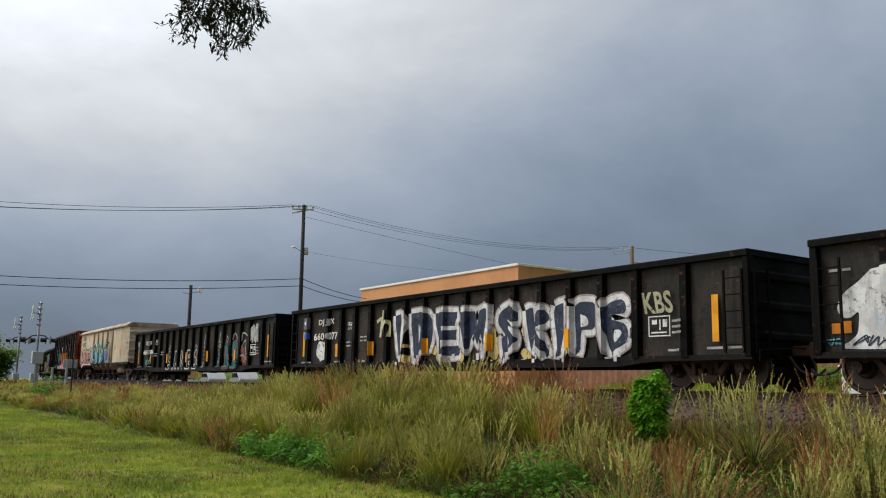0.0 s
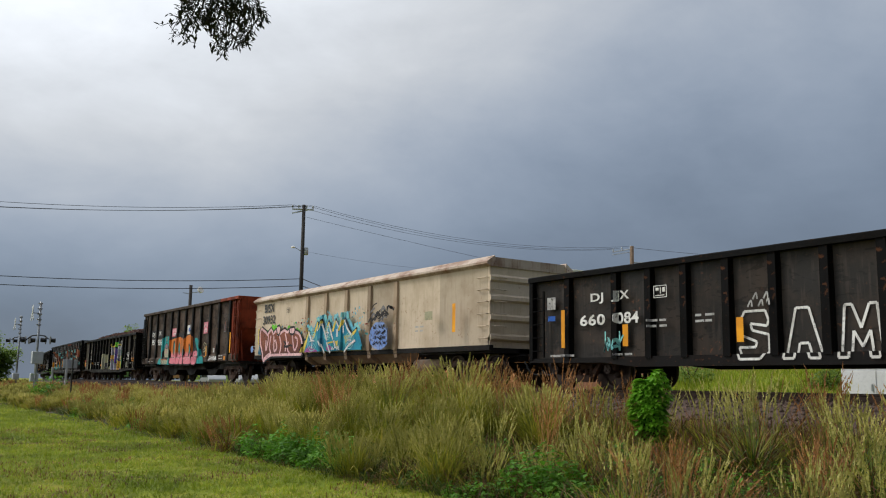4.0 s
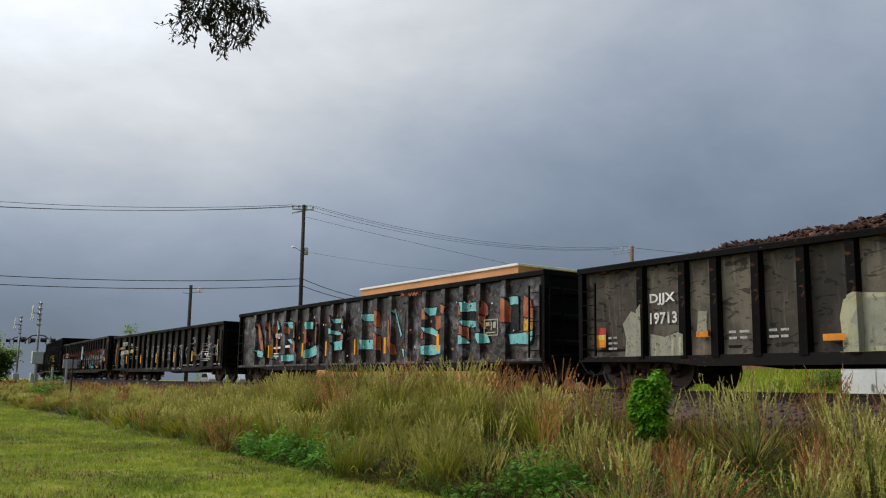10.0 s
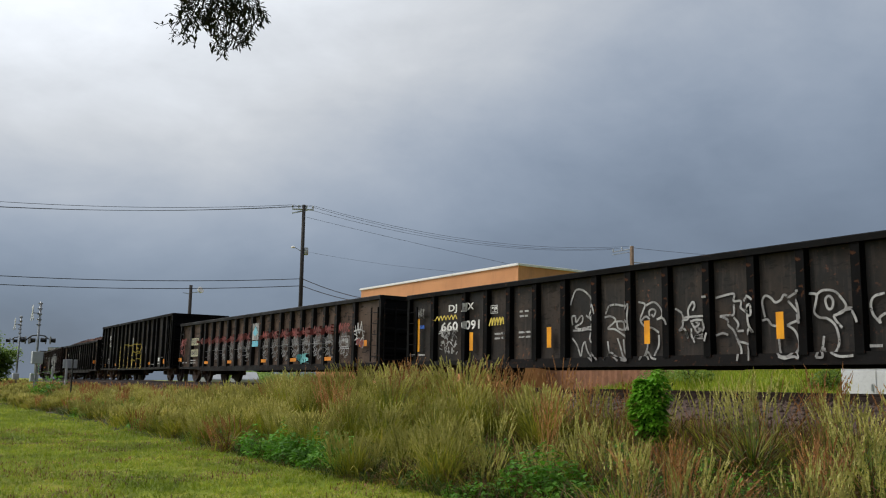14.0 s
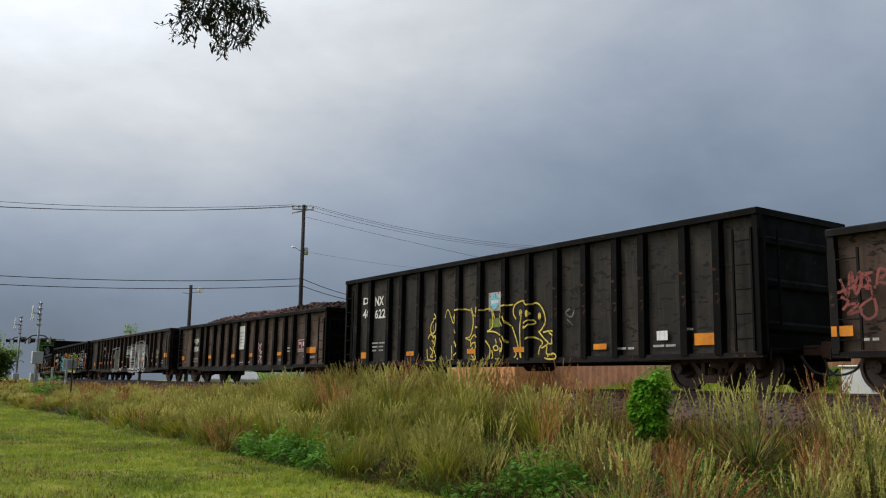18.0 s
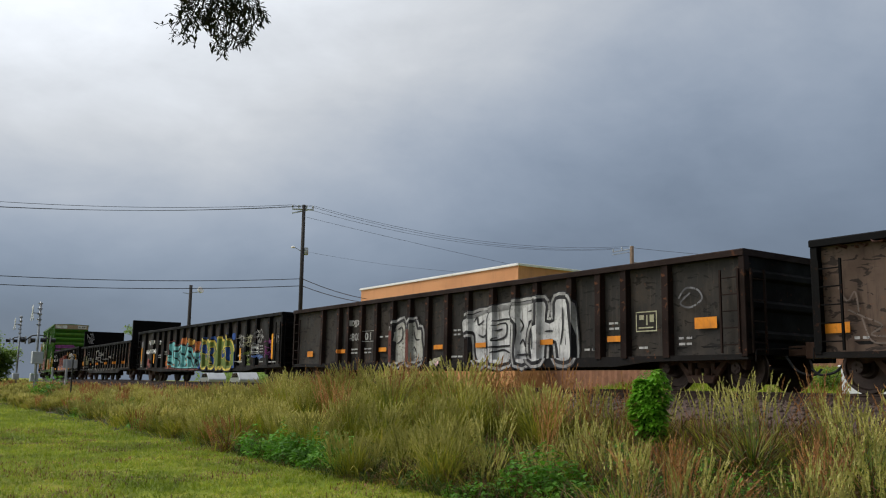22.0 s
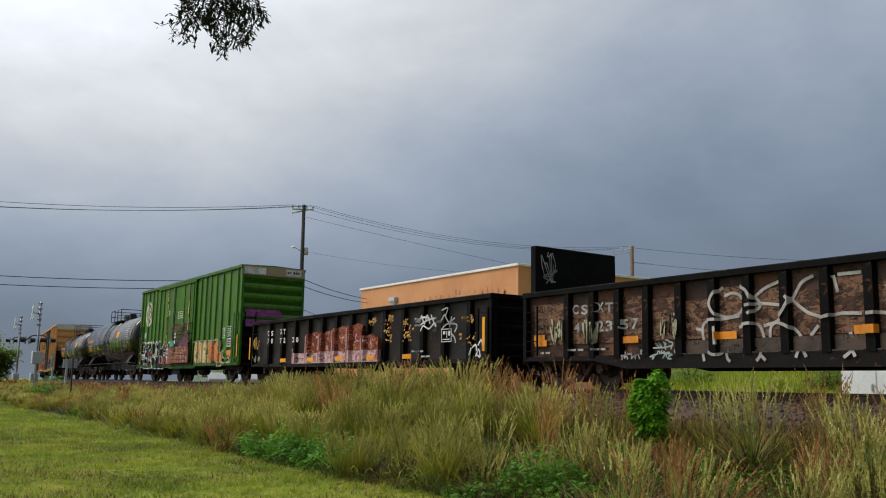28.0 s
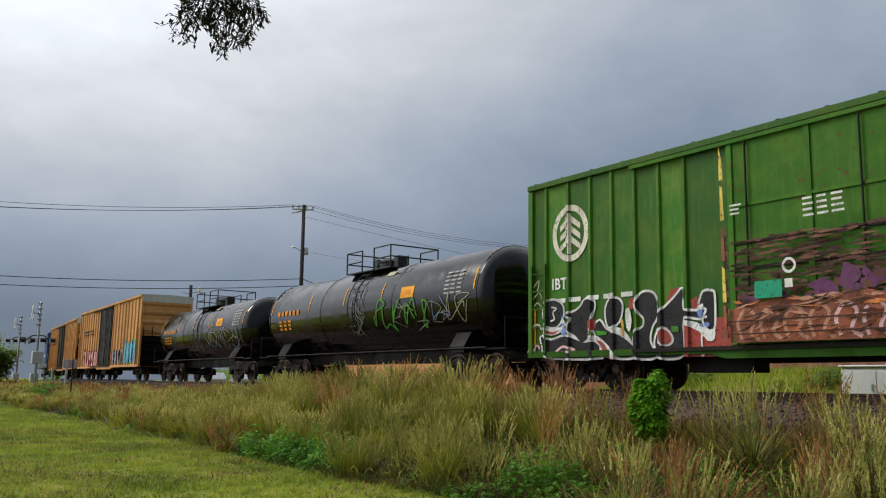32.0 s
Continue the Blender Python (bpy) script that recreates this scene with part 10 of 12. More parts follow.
    for q, m in worn:
        sh.begin("graffiti_piece", "worn ochre or orange sprayed form")
        sh.blob(q, m, ((0.035, P_MAUVEG),), 3)
        c, lo, hi = sum(u for u, z in q) / len(q), min(z for u, z in q), max(z for u, z in q)
        for k in range(5):
            z = lo + (hi - lo) * q2.uniform(0.1, 0.8)
            sh.ribbon(curve_through([(c + q2.uniform(-0.2, 0.2), z + q2.uniform(-0.2, 0.25)) for _ in range(3)], 4), q2.uniform(0.03, 0.07), (P_MAUVEG, P_RUST, P_BONE, P_LIMED, P_RUSTT)[k], True)
    sh.begin("graffiti")
    sh.strokes([[(9.67, 1.88), (10.27, 1.92), (11.26, 1.91), (12.32, 1.89), (13.27, 1.91), (13.38, 1.62), (13.46, 1.30), (13.86, 1.40), (13.80, 1.13), (14.29, 1.04), (14.72, 1.17), (14.77, 0.87)], [(14.77, 0.87), (13.96, 0.85), (13.63, 0.90), (13.16, 0.89), (13.19, 0.74), (13.62, 0.73), (13.68, 0.86)], [(14.25, 1.50), (14.30, 1.27), (14.46, 1.18), (14.61, 0.95), (14.29, 0.88)]], 0.06, P_BONE)
    sh.bars(13.7, 14.04, 1.93, 2.45, 6, M_WHITE, 58, 2)
    sh.bars(14.34, 14.78, 1.99, 2.49, 6, M_WHITE, 59, 2)
    sh.rect(14.32, 14.80, 1.56, 1.92, M_WHITE)
    sh.rect(14.36, 14.76, 1.60, 1.88, M_DARKTXT)
    sh.bars(14.40, 14.74, 1.64, 1.84, 2, M_WHITE, 57, 2)
    sh.rect(14.36, 14.84, 1.17, 1.40, M_REFL)
    sh.rect(15.46, 15.58, 1.11, 2.05, M_REFLY)
    sh.done("graffiti", car, "sprayed forms, a white ring badge and lettering")
    dd = Sheet(-1.528, [], 0, None, -15.65 / 2)
    q = random.Random(31)
    dd.begin("rust_streak", "ragged rust bands across the door")
    for k in range(260):
        u, z = q.uniform(6.35, 9.25), 1.75 + 1.15 * q.random() ** 1.2
        w, t = q.uniform(0.12, 0.6), q.uniform(0.012, 0.035)
        dd.poly([(u - w / 2, z), (u - w / 4, z - t), (u + w / 5, z - t * 0.6), (min(u + w / 2, 9.6), z), (u + w / 4, z + t * 0.7), (u - w / 6, z + t)], (P_RUSTDK, P_RUSTDK, P_RUSTD, P_RUSTT)[k % 4])
    dd.begin("door_graffiti", "purple and orange sprayed forms")
    for u, z, a2, b2 in ((7.9, 1.85, 0.5, 0.2), (8.6, 1.95, 0.55, 0.28), (9.2, 1.9, 0.4, 0.25), (6.7, 1.7, 0.35, 0.12)):
        dd.splats(u - a2, u + a2 * 0.6, z - b2, z + b2 * 0.6, [P_MAUVED, P_RUSTD, P_MAUVED], 9, int(u * 9), 0.16)
    dd.poly([(6.25, 0.92), (9.55, 0.92), (9.55, 1.62), (9.0, 1.75), (8.2, 1.6), (7.3, 1.72), (6.25, 1.55)], P_ORANGED)
    for u in (6.5, 7.0, 7.5, 8.0, 8.5, 9.0):
        dd.ribbon(curve_through([(u, 0.98), (u - 0.08, 1.3), (u + 0.1, 1.55), (u + 0.3, 1.4), (u + 0.2, 1.1), (u + 0.38, 0.96)], 5), 0.07, P_PEACH if u < 8.2 else P_PALEPINK)
    for k in range(110):
        u, z = q.uniform(6.4, 9.3), 0.95 + 0.80 * q.random()
        w, t = q.uniform(0.2, 0.6), q.uniform(0.012, 0.045)
        s2 = q.uniform(-0.04, 0.12)
        dd.poly([(u - w / 2, z - s2), (u, z - t), (min(u + w / 2, 9.6), z + s2), (u + w / 5, z + t)], (P_ORANGED, P_PEACH, P_ORANGED, P_RUSTDK, P_ORANGE, P_RUSTDK)[k % 6])
    for u in (6.19, 9.5):
        for k in range(16):
            z = 0.95 + 0.13 * k + q.uniform(0, 0.08)
            dd.begin("rust_edge", "dark rust along the door's edge")
            dd.poly([(u, z), (u + q.uniform(0.06, 0.14), z + 0.02), (u + q.uniform(0.05, 0.12), z + q.uniform(0.1, 0.2)), (u + 0.01, z + 0.15)], P_RUSTDK if k % 3 else P_RUSTT)
    for z in (1.06, 1.3):
        dd.begin("door_bar", "dark bar across the foot of the door")
        dd.rect(6.2, 9.6, z, z + 0.03, P_RUSTDK)
    for u in (6.16, 9.55):
        for z in (0.95, 1.7, 2.5, 3.3, 4.1):
            dd.begin("rust_edge", "orange rust along the door's edge")
            dd.poly([(u, z), (u + 0.09, z), (u + 0.07, z + q.uniform(0.4, 0.78)), (u + 0.01, z + 0.7)], P_ORANGED if q.random() < 0.7 else P_YEL)
    dd.begin("door_plate", "jade green plate and white print")
    dd.rect(6.88, 7.46, 1.72, 2.04, P_JADE)
    dd.rect(7.52, 7.68, 1.88, 2.04, M_WHITE)
    dd.ring(7.62, 2.28, 0.12, 0.12, 0.05, M_WHITE, 14)
    dd.bars(7.95, 8.78, 3.09, 3.5, 4, M_WHITE, 61, 3)
    dd.bars(6.4, 6.7, 3.35, 3.6, 3, M_WHITE, 65, 1)
    dd.done("door_graffiti", car, "orange and purple sprayed forms over rust")
    h = 15.65 / 2
    rng = random.Random(2)
    # paint and bars on the front end
    v, f, ix = [], [], []

    def end_rect(y0, y1, z0, z1, m, x=h + 0.036):
        k = len(v)
        v.extend([(x, y0, z0), (x, y1, z0), (x, y1, z1), (x, y0, z1)])
        f.append((k, k + 1, k + 2, k + 3))
        ix.append(m)
    end_rect(-1.40, -0.40, 4.74, 5.04, 0)
    end_rect(0.55, 1.30, 4.76, 5.05, 0)
    end_rect(-1.36, -0.75, 4.97, 5.0, 1, h + 0.04)
    for y, w in ((0.62, 0.08), (0.74, 0.06), (0.9, 0.1), (1.03, 0.08), (1.14, 0.07)):
        end_rect(y, y + w, 4.86, 4.96, 2, h + 0.04)
    raw("end_board", v, f, [P_WHITE, P_YEL, M_DARKTXT], car, "white boards with unreadable print", ix)
    v2, f2, ix2 = [], [], []
    for z, y1 in ((3.02, 0.45), (2.86, 0.55), (2.58, 0.2), (2.42, 0.1)):
        k = len(v2)
        x = h + 0.05
        v2.extend([(x, -1.30, z), (x, y1, z + 0.02), (x, y1 - 0.2, z + 0.17), (x, -1.30, z + 0.15)])
        f2.append((k, k + 1, k + 2, k + 3))
    raw("end_graffiti", v2, f2, [P_MAUVE], car, "purple sprayed patch")


P_BONEW = spray("bone_white", (0.70, 0.66, 0.55), (0.60, 0.55, 0.45))
P_BONEY = spray("pale_ochre", (0.60, 0.42, 0.18), (0.66, 0.52, 0.30))
P_ROSE = spray("spray_dusty_rose", (0.40, 0.16, 0.17), (0.52, 0.28, 0.28), wear=0.5)
P_RUSTY = spray("spray_dark_rust", (0.20, 0.055, 0.03), (0.12, 0.03, 0.02), wear=0.4)
P_REDX = spray("dark_red", (0.36, 0.06, 0.045), (0.28, 0.05, 0.04))
P_ORANGED = spray("dull_orange", (0.33, 0.10, 0.05), (0.22, 0.075, 0.045), wear=0.7)
P_PEACH = spray("peach", (0.55, 0.27, 0.17), (0.46, 0.22, 0.14), wear=0.6)
P_RUSTT = spray("rust_tan", (0.22, 0.10, 0.06), (0.15, 0.06, 0.04), wear=0.6)
P_LIMED = spray("spray_dark_lime", (0.06, 0.26, 0.02), (0.05, 0.2, 0.02))
P_YELW = spray("worn_yellow", (0.62, 0.46, 0.12), (0.5, 0.38, 0.16), wear=0.6)
P_MAUVEG = spray("grey_mauve", (0.20, 0.15, 0.18), (0.26, 0.2, 0.22))
P_MAUVED = spray("dull_purple", (0.13, 0.04, 0.11), (0.10, 0.035, 0.085), wear=0.7, holes=0.9)
P_RUSTDK = spray("old_dark_rust", (0.040, 0.018, 0.012), (0.06, 0.025, 0.015))
P_RUSTD = spray("bare_rust", (0.13, 0.05, 0.035), (0.09, 0.035, 0.03))
P_JADE = spray("jade_plate", (0.02, 0.30, 0.17), (0.02, 0.27, 0.15), wear=0.05)


def tank_car(label, front, rear, radius, seed):
    """A tank car: barrel with rounded heads, walk and rails on top, saddles on a sill."""
    length, h = front - rear, (front - rear) / 2
    car = thing("tank_car", label, "tank car", "cars of the train")
    zc = 1.05 + radius
    cap = 0.55
    rings = [(-h + cap * (1 - math.sin(a)), radius * math.cos(a) if a < 1.57 else 0.02) for a in np.linspace(1.5, 0, 8)]
    rings += [(-r[0], r[1]) for r in rings[::-1]]
    bm = bmesh.new()
    turned(bm, rings, 48, "x")
    bmesh.ops.translate(bm, vec=(0, 0, zc), verts=bm.verts[:])
    part("barrel", bm, M_TANK, car, "glossy black tank barrel", smooth=True)
    for x in (-h + cap, -h * 0.33, h * 0.33, h - cap):
        bm = bmesh.new()
        turned(bm, [(x - 0.03, radius + 0.001), (x - 0.028, radius + 0.008), (x + 0.028, radius + 0.008), (x + 0.03, radius + 0.001)], 48, "x", False)
        bmesh.ops.translate(bm, vec=(0, 0, zc), verts=bm.verts[:])
        part("weld_band", bm, M_TANK, car, smooth=True)
    top = zc + radius
    bm = bmesh.new()
    turned(bm, [(top - 0.1, 0.42), (top + 0.22, 0.42), (top + 0.22, 0.46), (top + 0.27, 0.46), (top + 0.36, 0.30), (top + 0.38, 0.05)], 18, "z")
    part("dome", bm, M_DARKM, car)
    for x in (-0.75, 0.62):
        bm = bmesh.new()
        box(bm, x - 0.14, x + 0.14, -0.2, 0.2, top - 0.05, top + 0.42)
        part("valve_box", bm, M_DARKM, car, bevel=0.02)
    for y in (-1, 1):
        bm = bmesh.new()
        box(bm, -1.5, 1.5, *sorted((y * 0.5, y * 0.95)), top - 0.14, top - 0.10)
        part("walkway", bm, M_DARKM, car)
        for (x0, x1) in ((-1.5, -0.4), (0.4, 1.5)):
            bm = bmesh.new()
            yy = y * 0.95
            for zz in (0.36, 0.74):
                rod(bm, (x0, yy, top - 0.12 + zz), (x1, yy, top - 0.12 + zz), 0.025, 6)
            for x in (x0, x1):
                rod(bm, (x, yy, top - 0.14), (x, yy, top + 0.62), 0.025, 6)
            part("handrail", bm, M_DARKM, car)
    for x in (-1.5, 1.5):
        bm = bmesh.new()
        for zz in (0.36, 0.74):
            rod(bm, (x, -0.95, top - 0.12 + zz), (x, 0.95, top - 0.12 + zz), 0.025, 6)
        part("handrail", bm, M_DARKM, car)
    lad = None
    for x in (-0.25, 0.25):
        bm = bmesh.new()
        pts = [(x, -math.sin(a) * (radius + 0.1), zc + math.cos(a) * (radius + 0.1)) for a in np.linspace(0.45, 2.0, 10)]
        for p, q in zip(pts, pts[1:]):
            rod(bm, p, q, 0.02, 5)
        lad = part("ladder_rail" if lad else "ladder", bm, M_DARKM, lad or car)
    for a in np.linspace(0.5, 1.95, 8):
        bm = bmesh.new()
        y, z = -math.sin(a) * (radius + 0.1), zc + math.cos(a) * (radius + 0.1)
        rod(bm, (-0.25, y, z), (0.25, y, z), 0.016, 5)
        part("rung", bm, M_DARKM, lad)
    bm = bmesh.new()
    box(bm, -h - 0.5, h + 0.5, -0.3, 0.3, 0.72, 1.08)
    part("centre_sill", bm, M_UNDER, car)
    for sgn in (-1, 1):
        bm = bmesh.new()
        x = sgn * (h - 1.6)
        prism(bm, [(-1.35, 0.95), (-1.35, 1.12), (-1.05, 1.6), (-0.5, 1.15), (0.5, 1.15), (1.05, 1.6), (1.35, 1.12), (1.35, 0.95)], x - 0.35, x + 0.35, "x")
        part("saddle", bm, M_UNDER, car)
        bm = bmesh.new()
        box(bm, *sorted((sgn * (h - 0.3), sgn * (h + 0.6))), -1.35, 1.35, 1.0, 1.05)
        part("end_platform", bm, M_UNDER, car)
        bm = bmesh.new()
        for y in (-1.32, 1.32):
            rod(bm, (sgn * (h + 0.55), y, 1.05), (sgn * (h + 0.55), y, 1.85), 0.02, 5)
        rod(bm, (sgn * (h + 0.55), -1.32, 1.85), (sgn * (h + 0.55), 1.32, 1.85), 0.02, 5)
        part("end_rail", bm, M_UNDER, car)
        add_coupler(car, sgn * (h + 0.6), sgn)
    bm = bmesh.new()
    rod(bm, (-h + 0.2, -1.36, 1.06), (h - 0.2, -1.36, 1.06), 0.03, 6)
    part("side_rail", bm, M_UNDER, car)
    add_trucks(car, -h + 1.5, h - 1.5, M_TRUCKD)

    # markings bent round the barrel
    def wrap(name, shapes, mats, label):
        verts, faces, idx = [], [], []
        lift = 0.012
        for mi, u0, u1, z0, z1 in shapes:
            lift += 0.0008
            n = 5
            k = len(verts)
            for i in range(n + 1):
                z = z0 + (z1 - z0) * i / n
                a = math.asin(max(-1, min(1, (z - zc) / radius)))
                y = -(radius + lift) * math.cos(a)
                zz = zc + (radius + lift) * math.sin(a)
                verts += [(u0 - h, y, zz), (u1 - h, y, zz)]
            for i in range(n):
                faces.append((k + 2 * i, k + 2 * i + 1, k + 2 * i + 3, k + 2 * i + 2))
                idx.append(mi)
        raw(name, verts, faces, mats, car, label, idx)

    r = random.Random(seed)
    for f in (0.045, 0.27, 0.45, 0.62, 0.955):
        wrap("reflector", [(0, length * f, length * f + 0.055, zc + 0.15, zc + 0.75)], [M_REFLY], "amber reflective strip")
    wrap("placard", [(0, length * 0.70, length * 0.70 + 0.75, zc + 0.15, zc + 0.5), (1, length * 0.715, length * 0.70 + 0.6, zc + 0.24, zc + 0.4)], [M_REFLY, M_REFL], "yellow placard")
    wrap("plate", [(0, length * 0.60, length * 0.60 + 0.5, zc + 1.0, zc + 1.16)], [P_BONE], "pale plate")
    wrap("small_print", [(0, length * 0.86 + 0.3 * (i % 3), length * 0.86 + 0.3 * (i % 3) + 0.24, zc + 0.1 + 0.12 * (i // 3), zc + 0.15 + 0.12 * (i // 3)) for i in range(18)], [M_SMALLW], "bars of small print")
    wrap("lettering", [(0, length * 0.09 + 0.34 * i, length * 0.09 + 0.34 * i + 0.20, zc + 0.06, zc + 0.24) for i in range(6)], [M_REFL], "orange bars of lettering")
    wrap("small_print", [(0, length * 0.10 + 0.4 * (i % 3), length * 0.10 + 0.4 * (i % 3) + 0.25, zc - 0.2 - 0.14 * (i // 3), zc - 0.12 - 0.14 * (i // 3)) for i in range(9)], [M_REFL], "bars of small print")

    # loose scrawl low on the barrel and beside the ladder
    lift = 0.03
    for k in range(20):
        if k < 13:
            c, z0, w = length * (0.62 + 0.30 * k / 12), zc - r.uniform(0.2, 0.5), 0.025
            knots = [(c + r.uniform(-0.5, 0.5), z0 + r.uniform(-0.4, 0.5)) for _ in range(5)]
            m = (P_GREYCAP, M_GREYW, P_LIMED, P_PALEBLUE, P_GREYCAP, P_BONE)[r.randrange(6)]
            w = 0.03 if m is P_LIMED else 0.011
        else:
            knots = [(length * 0.515 + r.uniform(-0.7, 0.6), zc + r.uniform(-1.0, 0.9)) for _ in range(5)]
            m, w = P_GREYCAP, 0.010
        pts = curve_through(knots, 5)
        lift += 0.0008
        verts, faces = [], []
        for i, (a, b) in enumerate(pts):
            p0, p1 = pts[max(i - 1, 0)], pts[min(i + 1, len(pts) - 1)]
            dx, dz = p1[0] - p0[0], p1[1] - p0[1]
            q = math.hypot(dx, dz) or 1
            for sgn in (-1, 1):
                t = max(-1, min(1, (b + sgn * dx / q * w - zc) / radius))
                verts.append((a - sgn * dz / q * w - h, -(radius + lift) * math.sqrt(1 - t * t), zc + (radius + lift) * t))
            if i:
                n = 2 * i
                faces.append((n - 2, n, n + 1, n - 1))
        raw("tag", verts, faces, m, car, "quick sprayed scrawl")
    TRAIN.append((car, front, rear))
    return car


def car_yellow(front, rear, high, seed, tagged_side=True):
    length = front - rear
    posts = [p for p in even(0.8, length - 0.8, int(length / 0.85)) if not length * 0.40 - 0.1 < p < length * 0.60 + 0.1]
    car, sh = boxcar("ochre yellow boxcar with a black sliding door and a grey roof", front, rear, high, M_YELLOW, M_DOORB, (length * 0.40, length * 0.60), posts, M_YELLOW, M_ROOFGREY, 0.80, 7, M_ROOFPALE)
    if tagged_side:
        sh.fat(length * 0.10, length * 0.36, 0.95, 1.9, 5, P_PALEPINK, P_REDX, seed, P_REDX, 0.30, 0.12)
        sh.fat(length * 0.62, length * 0.78, 0.95, 1.9, 4, P_GREY, P_BLACK, seed + 1, None, 0.25, 0.1)
        sh.fat(length * 0.80, length * 0.96, 0.95, 2.3, 4, P_SKY, P_PURPLE, seed + 2, P_LIME, 0.3, 0.1)
    sh.bars(length * 0.1, length * 0.3, 3.1, 3.6, 2, M_DARKTXT, seed, 3)
    sh.done("graffiti", car, "pink, grey and blue sprayed forms")


def car_engine():
    front, rear = -376.0, -398.0
    h = 11.0
    car = thing("locomotive", "dark blue diesel locomotive with a white stripe", "locomotive", "cars of the train")
    bm = bmesh.new()
    box(bm, -h, h, -1.5, 1.5, 1.1, 1.45)
    part("frame", bm, M_DARKM, car, bevel=0.03)
    bm = bmesh.new()
    box(bm, -h + 1.5, h - 5.2, -0.95, 0.95, 1.45, 4.5)
    part("hood", bm, M_BLUE, car, bevel=0.08)
    bm = bmesh.new()
    box(bm, h - 5.2, h - 2.6, -1.5, 1.5, 1.45, 4.7)
    cab = part("cab", bm, M_BLUE, car, bevel=0.10)
    for x in (h - 4.9, h - 3.9):
        bm = bmesh.new()
        box(bm, x, x + 0.75, -1.53, -1.49, 3.3, 4.1)
        part("window", bm, M_GLASS, cab)
    bm = bmesh.new()
    box(bm, h - 2.6, h - 0.8, -0.9, 0.9, 1.45, 3.2)
    part("nose", bm, M_BLUE, car, bevel=0.12)
    bm = bmesh.new()
    box(bm, -h + 1.5, h - 5.3, -0.97, -0.955, 2.5, 2.8)
    part("stripe", bm, P_WHITE, car)
    bm = bmesh.new()
    box(bm, -2.5, 2.5, -1.3, 1.3, 0.4, 1.1)
    part("fuel_tank", bm, M_DARKM, car, bevel=0.1)
    bm = bmesh.new()
    for k in range(14):
        x = -h + 0.8 + k * 1.5
        rod(bm, (x, -1.45, 1.45), (x, -1.45, 2.45), 0.02, 5)
    rod(bm, (-h + 0.8, -1.45, 2.45), (h - 1.5, -1.45, 2.45), 0.02, 5)
    part("handrail", bm, M_GREYCAB, car)
    for sgn in (-1, 1):
        add_coupler(car, sgn * h, sgn)
    add_trucks(car, -h + 3.2, h - 3.2)
    TRAIN.append((car, front, rear))


for build in (car_lead, car_skips, car_same, car_cream, car_hopper, car_green_purple, car_mural, car_scrawl, car_brown_tags, car_tall, car_scrap, car_girth, car_void, car_bulkhead, car_red_tags, car_green):
    build()
tank_car("glossy black tank car with amber marks and grey-white scrawl", -300.8, -315.8, 1.48, 4)
tank_car("shorter glossy black tank car with scratched markings", -317.9, -330.7, 1.36, 9)
car_yellow(-334.0, -353.4, 5.0, 70)
car_yellow(-355.2, -374.4, 4.8, 80, False)
car_engine()
# ---- buildings, poles and signals ----
def stuccoed_building():
    b = thing("commercial_building", "orange stucco commercial building with a white parapet edge", "building")
    x0, x1, y0, y1, z0, z1 = -64.1, -43.45, 20.0, 52.0, -1.2, 7.72
    t = 0.3
    for n, q in (("front_wall", (x0, x1, y0, y0 + t)), ("side_wall", (x1 - t, x1, y0 + t, y1 - t)), ("side_wall", (x0, x0 + t, y0 + t, y1 - t)), ("back_wall", (x0, x1, y1 - t, y1))):
        bm = bmesh.new()
        box(bm, *q, z0, z1)
        part(n, bm, M_STUCCO, b)
    bm = bmesh.new()
    box(bm, x0 + t, x1 - t, y0 + t, y1 - t, z1 - 0.8, z1 - 0.6)
    part("roof", bm, M_GALV, b)
    for q in ((x0 - 0.12, x1 + 0.12, y0 - 0.12, y0 + 0.4), (x1 - 0.4, x1 + 0.12, y0 + 0.4, y1), (x0 - 0.12, x0 + 0.4, y0 + 0.4, y1)):
        bm = bmesh.new()
        box(bm, *q, z1, z1 + 0.16)
        part("parapet_cap", bm, M_TRIM, b, bevel=0.02)
    bm = bmesh.new()
    box(bm, -59.0, -58.45, y0 - 0.16, y0 - 0.01, 4.9, 6.5)
    box(bm, -59.1, -58.2, y0 - 0.35, y0 - 0.01, 6.4, 6.75)
    part("scupper", bm, M_GREYCAB, b, "grey metal scupper and downpipe", bevel=0.02)
    # ghost of letters that once hung on the front
    bm = bmesh.new()
    r = random.Random(4)
    for i in range(16):
        x = -54.5 + i * 0.62
        for _ in range(3):
            a, c = x + r.uniform(0, 0.35), 6.05 + r.uniform(-0.3, 0.3)
            box(bm, a, a + r.uniform(0.06, 0.22), y0 - 0.012, y0 - 0.004, c, c + r.uniform(0.05, 0.4))
    part("letter_ghost", bm, M_GHOST, b, "faded traces of removed lettering")
    low = thing("low_annex", "low orange stucco annex in front of the larger building", "building")
    for n, q in (("front_wall", (-64.0, -38.9, 16.0, 16.3)), ("side_wall", (-39.2, -38.9, 16.3, 18.3)), ("side_wall", (-64.0, -63.7, 16.3, 18.3)), ("back_wall", (-64.0, -38.9, 18.3, 18.6))):
        bm = bmesh.new()
        box(bm, *q, -1.3, 2.4)
        part(n, bm, M_STUCCO, low)
    bm = bmesh.new()
    box(bm, -64.1, -38.8, 15.9, 18.7, 2.4, 2.55)
    part("roof", bm, M_TRIM, low)


M_GHOST = plain("letter_ghost_stain", (0.46, 0.20, 0.085), 0.95, 0, 0.3)


